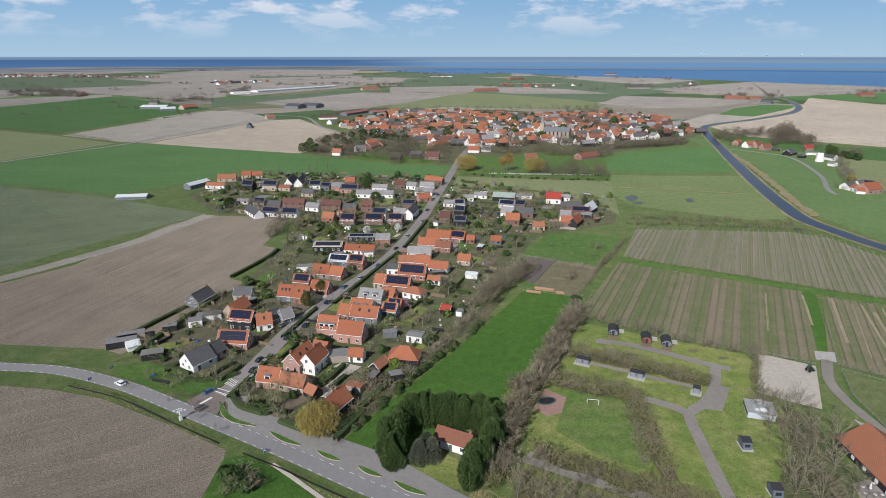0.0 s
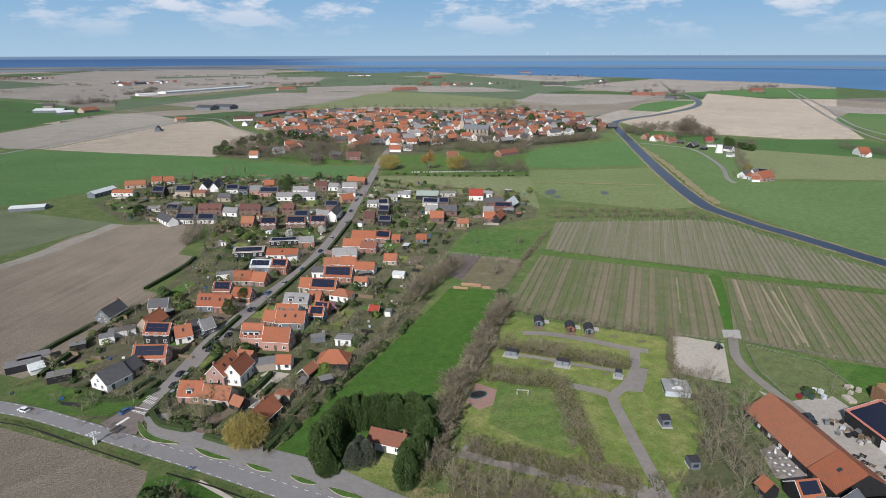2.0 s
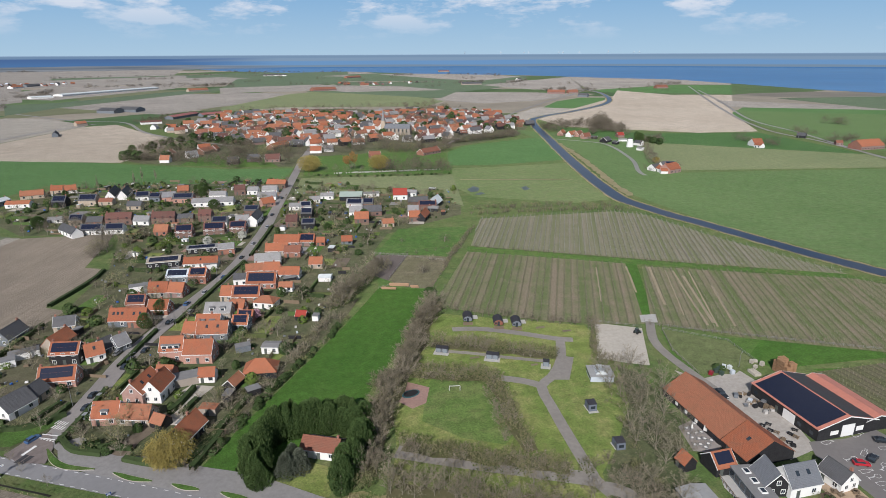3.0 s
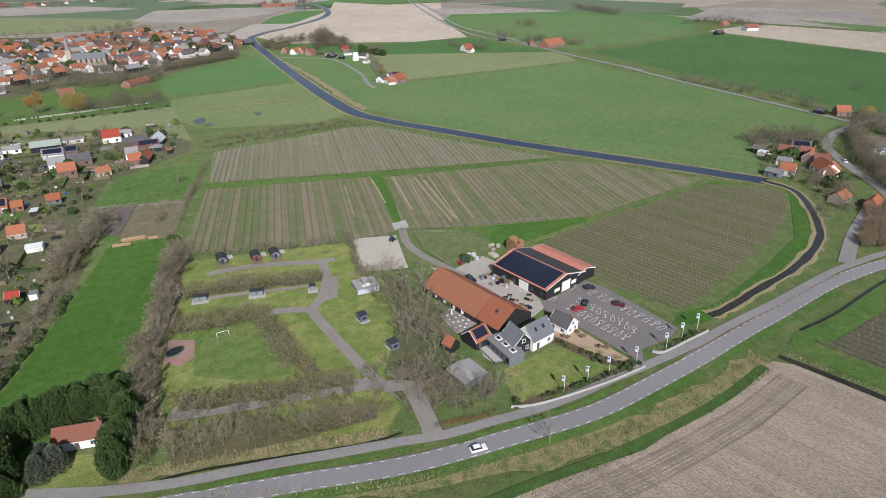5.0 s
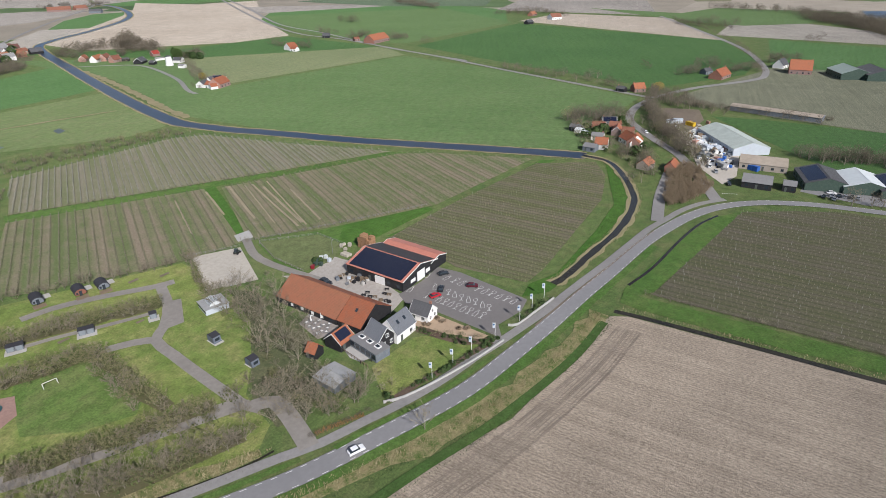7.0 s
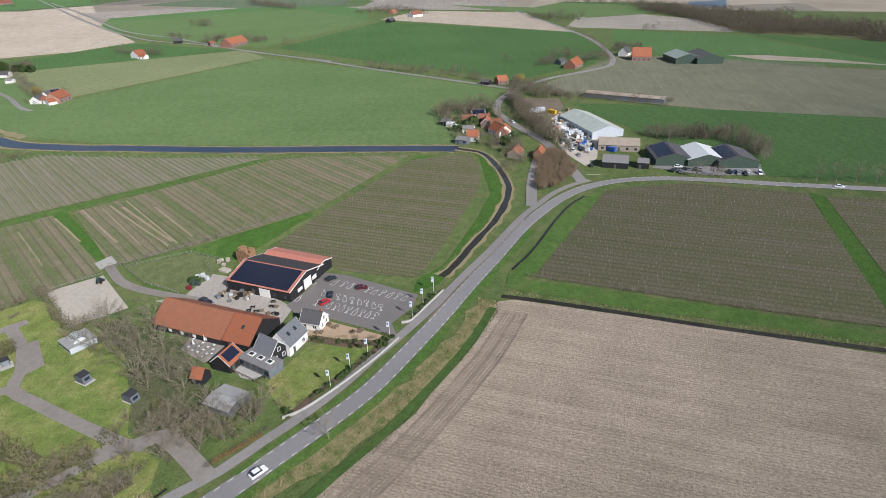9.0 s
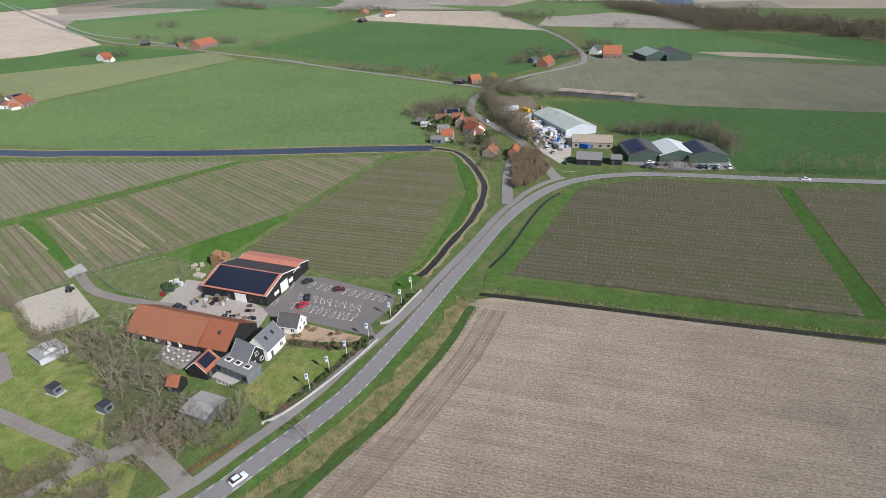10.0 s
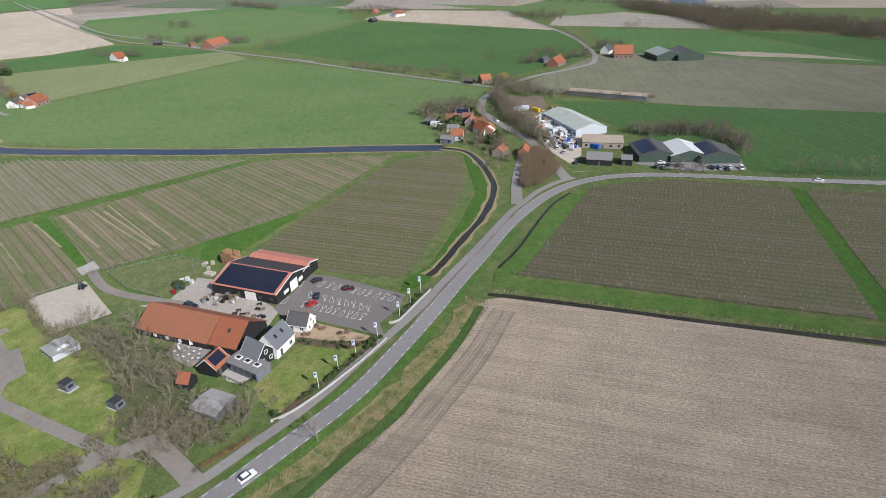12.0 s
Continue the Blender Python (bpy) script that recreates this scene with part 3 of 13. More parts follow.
    if detail:
        storeys = 2 if e > 4.2 else 1
        n = max(2, int(L / (3.0 if detail == 2 else 4.0)))
        for side in (-1, 1):
            m0 = pose(0, 0, 0, 0, 0, 0 if side > 0 else 180)
            for s in range(storeys):
                for i in range(n):
                    wx = (i + 0.5) / n * L - L / 2
                    m = m0 @ pose(wx, W / 2, 1.5 + 2.7 * s)
                    if s == 0 and i == n // 2:
                        part("door", shared("door/", lambda: Geo().box(0, 0, -1.45, 0.95, 0.1, 2.1), "door"), "door", h, "", m)
                    elif detail == 2:
                        add_window(h, m, 1.2, 1.3)
                    else:
                        part("window", shared("window/1.3_1.2", lambda: Geo().box(0, 0.01, -0.6, 1.3, 0.06, 1.2), "glass"), "glass", h, "", m)
        for end in (-1, 1):
            m0 = pose(0, 0, 0, 0, 0, -90 if end > 0 else 90)
            for zz in ([] if detail == 1 else [1.5, e + 0.9] if r - e > 2.2 and not hip else [1.5]):
                for wy in ((-W * 0.22, W * 0.22) if zz < 2 else (0,)):
                    if detail == 2:
                        add_window(h, m0 @ pose(wy, L / 2, zz), 1.0, 1.2)
                    else:
                        part("window", shared("window/1.1_1.2", lambda: Geo().box(0, 0.01, -0.6, 1.1, 0.06, 1.2), "glass"), "glass", h, "", m0 @ pose(wy, L / 2, zz))
    return h


def shed(x, y, turn, L, W, h, wall="board_black", roof="felt", group="garden sheds", say="garden shed", name="shed"):
    """A flat or low-pitched outbuilding."""
    o = thing(name, pose(x, y, 0, 0, 0, turn), f"{WALL_WORDS[wall]} {say} with {ROOF_WORDS[roof]}", name.split("_")[-1], group)
    part("wall", Geo().box(0, 0, 0, L, W, h), wall, o)
    part("roof", Geo().box(0, 0, h, L + 0.3, W + 0.3, 0.16), roof, o)
    part("door", shared("door/", lambda: Geo().box(0, 0, -1.45, 0.95, 0.1, 2.1), "door"), "door", o, "", pose(0, W / 2, 1.5))
    return o


# plants: a few meshes of each kind, shared by all of that kind
def limbs(rng, height, spread, levels, n0, thick, droop=0.0, sides=3, twig=None, base=0.15):
    """Trunk and limbs of a bare tree in one Geo, fine twigs in another."""
    g, t = Geo(), Geo()

    def grow(p, d, length, r, lev):
        q = p + d * length
        mid = p + d * length * 0.5 + Vector((rng.uniform(-1, 1), rng.uniform(-1, 1), rng.uniform(-0.3, 0.5))) * length * 0.07
        tgt = g if lev < 2 else t
        tgt.tube(p, mid, r, r * 0.8, 4 if lev == 0 else sides)
        tgt.tube(mid, q, r * 0.8, r * 0.5, 4 if lev == 0 else sides)
        if lev >= levels:
            return
        for i in range(n0 if lev == 0 else n0 - 1):
            f = rng.uniform(0.3, 1.0) if lev else rng.uniform(base, 1.0)
            s = p.lerp(mid, f * 2) if f < 0.5 else mid.lerp(q, f * 2 - 1)
            a = rng.uniform(0, 2 * math.pi)
            side = Vector((math.cos(a), math.sin(a), 0))
            nd = (d * rng.uniform(0.35, 0.9) + side * spread * rng.uniform(0.5, 1.1) + Vector((0, 0, 0.15 - droop * lev))).normalized()
            grow(s, nd, length * rng.uniform(0.42, 0.68), r * 0.42, lev + 1)

    grow(Vector((0, 0, 0)), Vector((rng.uniform(-0.05, 0.05), rng.uniform(-0.05, 0.05), 1)).normalized(), height * 0.55, thick, 0)
    return g, t


def twig_cloud(rng, n, rx, ry, z0, z1, length, width, upright=0.6, lumps=9):
    """Many fine slivers that fill a rounded crown unevenly."""
    g = Geo()
    knots = [(rng.uniform(-1, 1), rng.uniform(-1, 1), rng.uniform(0, 1)) for _ in range(lumps)]
    while len(g.f) < n:
        k = rng.choice(knots)
        u, v, w = k[0] + rng.gauss(0, 0.35), k[1] + rng.gauss(0, 0.35), k[2] + rng.gauss(0, 0.25)
        if u * u + v * v + (2 * w - 1) ** 2 > 1.1 or w < 0 or w > 1:
            continue
        c = Vector((u * rx, v * ry, z0 + w * (z1 - z0)))
        d = Vector((rng.gauss(u * 0.5, 0.5), rng.gauss(v * 0.5, 0.5), rng.gauss(upright, 0.35))).normalized() * length * rng.uniform(0.5, 1.3)
        s = d.orthogonal()
        s.rotate(Matrix.Rotation(rng.uniform(0, 6.28), 3, d))
        s = s.normalized() * width * rng.uniform(0.6, 1.4)
        g.quad(c - s, c + s, c + d)
    return g


def leaf_cloud(rng, n, rx, ry, z0, z1, size, cone=0.0, shell=0.55, spiky=0):
    """Small sprays set over and inside a crown; cone 1 tapers it to a point."""
    g = Geo()
    bumps = [(rng.uniform(0, 6.28), rng.uniform(0, 1), rng.uniform(0.75, 1.2)) for _ in range(14)]
    while len(g.f) < n:
        w, a = rng.random(), rng.uniform(0, 6.28)
        prof = (1 - w) ** (0.75 if cone == 1.0 else 0.42) if cone else math.sqrt(max(0.0, 1 - (2 * w - 0.9) ** 2 / 1.21))
        b = 1.0
        for ba, bw, bs in bumps:
            dd = 1 - min(1.0, abs(math.atan2(math.sin(a - ba), math.cos(a - ba))) / 0.6 + abs(w - bw) * 3)
            b += max(0, dd) * (bs - 1) * 1.6
        rr = (shell + (1 - shell) * math.sqrt(rng.random())) * prof * b
        c = Vector((math.cos(a) * rr * rx, math.sin(a) * rr * ry, z0 + w * (z1 - z0)))
        out = Vector((math.cos(a), math.sin(a), rng.uniform(-0.2, 0.9))).normalized()
        s = out.orthogonal()
        s.rotate(Matrix.Rotation(rng.uniform(0, 6.28), 3, out))
        t = out.cross(s)
        k = size * rng.uniform(0.6, 1.4)
        if cone or spiky:
            tip = c + out * k * 0.5 + Vector((0, 0, k * 0.75))
            g.quad(c - s * k * 0.45 - t * k * 0.2, c + s * k * 0.45, tip)
            g.quad(c - t * k * 0.45, c + t * k * 0.45 + s * k * 0.15, tip)
            continue
        g.quad(c - s * k * 0.5, c + out * k * 0.3 + t * k * 0.5, c + s * k * 0.5 + out * k * 0.5, c - t * k * 0.5)
    return g


PLANTS = {}


def plant_kind(key, count, make):
    """make(rng) gives [(part name, Geo, material)]."""
    PLANTS[key] = []
    for i in range(count):
        rng = random.Random(hash_of(key) + i)
        PLANTS[key].append([(n, g.mesh(n, m)) for n, g, m in make(rng)])


def hash_of(s):
    return sum(ord(c) * (i + 3) for i, c in enumerate(s))


def branching(rng, stems, base, wide, subs, twigs, sliver=0.0030, lean=0.5, droop=0.0, top=1.0, bough=0.0062):
    """Boughs that rise and spread from a short trunk, their side branches, and fine twigs as slivers."""
    g, t = Geo(), Geo()
    if base > 0.02:
        g.tube((0, 0, 0), (rng.uniform(-0.01, 0.01), rng.uniform(-0.01, 0.01), base), 0.019, 0.013, 5)
    for i in range(stems):
        a = 2 * math.pi * (i + rng.uniform(-0.35, 0.35)) / stems
        out = Vector((math.cos(a), math.sin(a), 0))
        reach = wide * (rng.uniform(0.55, 1.0) if i % 4 else rng.uniform(0.05, 0.4))
        p0 = Vector((0, 0, base * rng.uniform(0.55, 1.0)))
        p2 = out * reach + Vector((0, 0, top * math.sqrt(1.0 - 0.72 * (reach / wide) ** 2) * rng.uniform(0.78, 1.0)))
        p1 = out * reach * lean * rng.uniform(0.8, 1.25) + Vector((0, 0, base + (p2.z - base) * rng.uniform(0.4, 0.65)))
        path = [p0 * (1 - u) ** 2 + p1 * 2 * u * (1 - u) + p2 * u * u for u in (0, 0.25, 0.5, 0.75, 1)]
        for k in range(4):
            g.tube(path[k], path[k + 1], bough * (1 - 0.22 * k), bough * (0.78 - 0.22 * k) + 0.0006, 3)
        for k in range(subs):
            u = rng.uniform(0.3, 1.0)
            q = p0 * (1 - u) ** 2 + p1 * 2 * u * (1 - u) + p2 * u * u
            tang = ((p1 - p0) * (1 - u) + (p2 - p1) * u).normalized()
            d = (tang * 0.7 + Vector((rng.gauss(0, 0.6), rng.gauss(0, 0.6), rng.uniform(-0.1, 0.5) - droop)) + out * 0.35).normalized()
            ln = rng.uniform(0.13, 0.27) * (1.15 - 0.5 * u)
            e = q + d * ln
            t.tube(q, e, 0.0024, 0.0012, 3)
            for _ in range(twigs):
                f = q.lerp(e, rng.uniform(0.15, 1.0))
                w = (d * 0.6 + Vector((rng.gauss(0, 0.55), rng.gauss(0, 0.55), rng.gauss(0.25 - droop, 0.4)))).normalized() * rng.uniform(0.06, 0.14)
                side = w.orthogonal()
                side.rotate(Matrix.Rotation(rng.uniform(0, 6.28), 3, w))
                side = side.normalized() * sliver * rng.uniform(0.6, 1.3)
                t.quad(f - side, f + side, f + w)
    return g, t


def bare_tree(mat, n=6, base=0.22, wide=0.42, stems=9, subs=7, sliver=0.0032, lean=0.7):
    def make(rng):
        g, t = branching(rng, stems, base, wide, subs, n, sliver, lean)
        return [("trunk", g, "bark"), ("crown", t, mat)]
    return make


def weeping(mat, n):
    """A rounded crown hung with fine drooping shoots."""
    def make(rng):
        g, t = branching(rng, 10, 0.25, 0.36, 6, 3)
        c = twig_cloud(rng, n, 0.5, 0.5, 0.1, 1.0, 0.14, 0.006, -0.9, 26)
        k = len(t.v)
        t.v += c.v
        t.f += [tuple(i + k for i in f) for f in c.f]
        return [("trunk", g, "bark"), ("crown", t, mat)]
    return make


def leafy(mat, n, cone=0.0, size=0.09, z0=0.08, wide=0.4, shell=0.55, spiky=0):
    def make(rng):
        t = Geo().tube((0, 0, 0), (0, 0, 0.5), 0.03, 0.015, 6)
        return [("trunk", t, "bark"), ("crown", leaf_cloud(rng, n, wide, wide, z0, 1.0, size, cone, shell, spiky), mat)]
    return make


def bushy(mat, n=4, leaf=None, nl=0):
    def make(rng):
        g, t = branching(rng, 10, 0.0, 0.5, 6, n, 0.0052, 0.75, bough=0.006)
        out = [("trunk", g, mat), ("crown", t, mat)]
        if leaf:
            out.append(("foliage", leaf_cloud(rng, nl, 0.46, 0.46, 0.02, 0.7, 0.05, 0, 0.2), leaf))
        return out
    return make


def hedge_growth(rng):
    """A dense upright hedge tree, twiggy down to the ground."""
    g, t = branching(rng, 12, 0.05, 0.46, 9, 15, 0.0036, 0.6, bough=0.0045)
    return [("trunk", g, "twig_hedge"), ("crown", t, "twig_hedge"), ("undergrowth", twig_cloud(rng, 300, 0.44, 0.44, 0.0, 0.6, 0.11, 0.0065, 0.8, 24), "twig_olive")]


plant_kind("bare_tree", 5, bare_tree("twig_grey", 6, 0.18, 0.44, 9, 8, 0.0036))
plant_kind("olive_tree", 4, bare_tree("twig_olive", 7, 0.14, 0.44, 10, 8, 0.0045))
plant_kind("hedge_tree", 5, lambda rng: hedge_growth(rng))
plant_kind("open_tree", 6, bare_tree("twig_grey", 6, 0.16, 0.48, 11, 10, 0.0026, 0.75))
plant_kind("slim_tree", 4, bare_tree("twig_grey", 6, 0.25, 0.42, 8, 8, 0.0032, 0.6))
plant_kind("coppice_bush", 3, lambda rng: [("crown", twig_cloud(rng, 150, 0.4, 0.4, 0.0, 0.75, 0.4, 0.010, 2.2), "twig_tan")])
plant_kind("poplar", 2, bare_tree("twig_grey", 8, 0.12, 0.17, 11, 10, 0.005, 0.9))
plant_kind("willow", 2, weeping("twig_gold", 4200))
plant_kind("russet_tree", 2, bare_tree("twig_rust", 14, 0.2, 0.44, 11, 11, 0.007))
plant_kind("conifer", 3, leafy("leaf_dark", 3000, 1.0, 0.075, 0.02, 0.4))
plant_kind("cypress", 4, leafy("leaf_dark", 3400, 0.0, 0.055, 0.0, 0.47, 0.45, 1))
plant_kind("blue_pine", 3, leafy("leaf_blue", 3000, 0.45, 0.06, 0.02, 0.44, 0.25, 1))
plant_kind("evergreen_bush", 3, leafy("leaf_green", 700, 0.0, 0.10, 0.0, 0.5))
plant_kind("spring_bush", 2, leafy("leaf_spring", 420, 0.0, 0.12, 0.05, 0.5))
plant_kind("blossom_tree", 2, leafy("blossom", 500, 0.0, 0.085, 0.2, 0.45, 0.2))
plant_kind("pink_tree", 1, leafy("blossom_pink", 420, 0.0, 0.085, 0.2, 0.45, 0.2))
plant_kind("bare_bush", 4, bushy("twig_grey", 10))
plant_kind("olive_bush", 4, bushy("twig_olive", 10, "leaf_moss", 70))

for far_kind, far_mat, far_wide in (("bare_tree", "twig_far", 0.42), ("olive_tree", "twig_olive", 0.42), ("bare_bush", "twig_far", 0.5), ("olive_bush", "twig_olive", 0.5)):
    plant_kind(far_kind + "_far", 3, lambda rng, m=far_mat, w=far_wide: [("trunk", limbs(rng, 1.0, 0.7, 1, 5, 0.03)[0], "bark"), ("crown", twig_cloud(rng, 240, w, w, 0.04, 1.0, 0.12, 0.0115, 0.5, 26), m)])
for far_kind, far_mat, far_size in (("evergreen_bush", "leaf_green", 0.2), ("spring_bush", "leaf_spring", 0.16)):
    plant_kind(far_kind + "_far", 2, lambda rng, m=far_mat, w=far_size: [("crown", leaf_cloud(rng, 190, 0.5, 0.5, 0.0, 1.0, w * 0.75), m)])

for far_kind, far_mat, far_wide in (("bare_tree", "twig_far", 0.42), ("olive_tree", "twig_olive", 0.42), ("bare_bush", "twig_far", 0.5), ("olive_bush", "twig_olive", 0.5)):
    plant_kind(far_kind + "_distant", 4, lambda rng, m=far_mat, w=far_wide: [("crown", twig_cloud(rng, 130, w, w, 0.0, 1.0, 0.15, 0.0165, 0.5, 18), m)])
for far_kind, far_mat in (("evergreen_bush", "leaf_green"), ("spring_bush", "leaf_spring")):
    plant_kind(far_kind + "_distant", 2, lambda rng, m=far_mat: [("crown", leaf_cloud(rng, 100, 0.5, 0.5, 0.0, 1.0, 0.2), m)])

PLANT_WORDS = {"hedge_tree": ("dense bare hedge tree with grey-brown twigs", "tree"), "open_tree": ("open-crowned bare tree with pale branches", "tree"), "slim_tree": ("slender bare roadside tree", "tree"), "bare_tree": ("bare leafless tree with grey-brown twigs", "tree"), "olive_tree": ("tree with olive-tinged budding twigs", "tree"), "poplar": ("tall narrow bare poplar tree", "tree"), "willow": ("golden yellow willow in early leaf", "tree"), "russet_tree": ("tree with reddish orange buds", "tree"), "conifer": ("dark green conifer with pointed crown", "tree"), "cypress": ("dense dark green evergreen tree", "tree"), "blue_pine": ("grey-green pine with rounded crown", "tree"), "evergreen_bush": ("rounded dark evergreen garden bush", "bush"), "spring_bush": ("bush with fresh yellow-green leaves", "bush"), "blossom_tree": ("small tree in white blossom", "tree"), "pink_tree": ("small tree in pink blossom", "tree"), "bare_bush": ("bare brown shrub in a hedge", "bush"), "olive_bush": ("budding olive shrub with green undergrowth", "bush")}
WHERE = random.Random(11)


def plant(kind, x, y, h, w=None, group=""):
    """A tree or bush of height h and width w."""
    parts = WHERE.choice(PLANTS[kind + "_far" if math.hypot(x, y) > 240 and kind + "_far" in PLANTS else kind])
    label, cat = PLANT_WORDS[kind]
    sx = (w or h * 0.85) / 0.85
    o = thing(kind, pose(x, y, 0, 0, 0, WHERE.uniform(0, 360)) @ Matrix.Diagonal((sx, sx, h, 1)), label, cat, group)
    for n, me in parts:
        part(n, me, "", o)
    return o


def mesh_arrays(me):
    n, k, f = len(me.vertices), len(me.loops), len(me.polygons)
    v, lv, ls = np.empty(n * 3), np.empty(k, int), np.empty(f, int)
    me.vertices.foreach_get("co", v)
    me.loops.foreach_get("vertex_index", lv)
    me.polygons.foreach_get("loop_start", ls)
    return v.reshape(n, 3), lv, ls


ARRAYS = {}


def joined(name, items, label, category, z=0.0):
    """Many placed meshes as ONE object: items are (mesh, pose)."""
    V, LV, LS, MI, mats, nv, nl = [], [], [], [], [], 0, 0
    for me, m in items:
        if me.name not in ARRAYS:
            ARRAYS[me.name] = mesh_arrays(me)
        v, lv, ls = ARRAYS[me.name]
        mm = np.array(m)
        V.append(v @ mm[:3, :3].T + mm[:3, 3])
        LV.append(lv + nv)
        LS.append(ls + nl)
        mat = me.materials[0]
        if mat not in mats:
            mats.append(mat)
        MI.append(np.full(len(ls), mats.index(mat)))
        nv, nl = nv + len(v), nl + len(lv)
    me = bpy.data.meshes.new(name)
    V, LV, LS, MI = np.concatenate(V), np.concatenate(LV), np.concatenate(LS), np.concatenate(MI)
    me.vertices.add(len(V))
    me.vertices.foreach_set("co", V.ravel().astype(np.float32))
    me.loops.add(len(LV))
    me.loops.foreach_set("vertex_index", LV.astype(np.int32))
    me.polygons.add(len(LS))
    me.polygons.foreach_set("loop_start", LS.astype(np.int32))
    for mat in mats:
        me.materials.append(mat)
    me.polygons.foreach_set("material_index", MI.astype(np.int32))
    me.update(calc_edges=True)
    me.shade_flat()
    return tagged(new(name, me), label, category, kind="stuff")


def plant_meshes(kind, x, y, h, w, far=330):
    """The meshes of one plant with their pose, for joined()."""
    away = math.hypot(x, y)
    look_of = kind + "_distant" if away > 480 or h < 1.9 else (kind + "_far" if away > far or h < 2.2 else kind)
    parts = WHERE.choice(PLANTS[look_of if look_of in PLANTS else kind])
    sx = w / 0.85
    m = pose(x, y, 0, 0, 0, WHERE.uniform(0, 360)) @ Matrix.Diagonal((sx, sx, h, 1))
    return [(me, m) for n, me in parts]


def scatter(kind, pts, every, h, w, wobble=1.0, group="hedge"):
    if group.split()[-1] == "trees" and min(math.hypot(*p) for p in pts) > 480:
        return thicket(kind, pts, every, h, w, wobble, group)
    if group.split()[-1] in ("hedge", "scrub", "coppice", "wood", "copse", "screen"):
        return thicket(kind, pts, every, h, w, wobble, group)
    return row_of_plants(kind, pts, every, h, w, wobble, group)


THICKET_WORDS = {"trees": "far group of bare leafless trees", "hedge": "tangled hedge of bare brown shrubs", "scrub": "scrub of bare and budding shrubs", "coppice": "dense coppice of reddish bare stems", "wood": "far wood of bare grey trees", "copse": "copse of bare shrubs and small trees", "screen": "dense dark evergreen tree screen"}


def thicket(kind, pts, every, h, w, wobble, group):
    """A hedge or wood as one mass of plants."""
    line = smooth_line(pts, 1.0) if len(pts) > 2 else [Vector(pts[0]).lerp(Vector(pts[1]), i / 60) for i in range(61)]
    run, nxt, items = 0.0, 0.0, []
    kinds = kind.split()
    for i in range(len(line) - 1):
        run += (line[i + 1] - line[i]).length
        while run > nxt:
            nxt += every * WHERE.uniform(0.7, 1.3)
            items += plant_meshes(WHERE.choice(kinds), line[i].x + WHERE.uniform(-wobble, wobble), line[i].y + WHERE.uniform(-wobble, wobble), h * WHERE.uniform(0.7, 1.25), w * WHERE.uniform(0.85, 1.2))
    word = group.split()[-1]
    return joined(group.replace(" ", "_"), items, THICKET_WORDS[word], word)


def row_of_plants(kind, pts, every, h, w, wobble=1.0, group="hedge"):
    """Plants along a line, with uneven steps and sizes."""
    line = smooth_line(pts, 1.0) if len(pts) > 2 else [Vector(pts[0]).lerp(Vector(pts[1]), i / 60) for i in range(61)]
    run, nxt = 0.0, 0.0
    kinds = kind.split()
    for i in range(len(line) - 1):
        run += (line[i + 1] - line[i]).length
        while run > nxt:
            nxt += every * WHERE.uniform(0.7, 1.3)
            s = WHERE.uniform(0.7, 1.25)
            plant(WHERE.choice(kinds), line[i].x + WHERE.uniform(-wobble, wobble), line[i].y + WHERE.uniform(-wobble, wobble), h * s, w * WHERE.uniform(0.85, 1.2), group)


def inside(pts, x, y):
    c = False
    for i in range(len(pts)):
        (x1, y1), (x2, y2) = pts[i - 1], pts[i]
        if (y1 > y) != (y2 > y) and x < (x2 - x1) * (y - y1) / (y2 - y1) + x1:
            c = not c
    return c


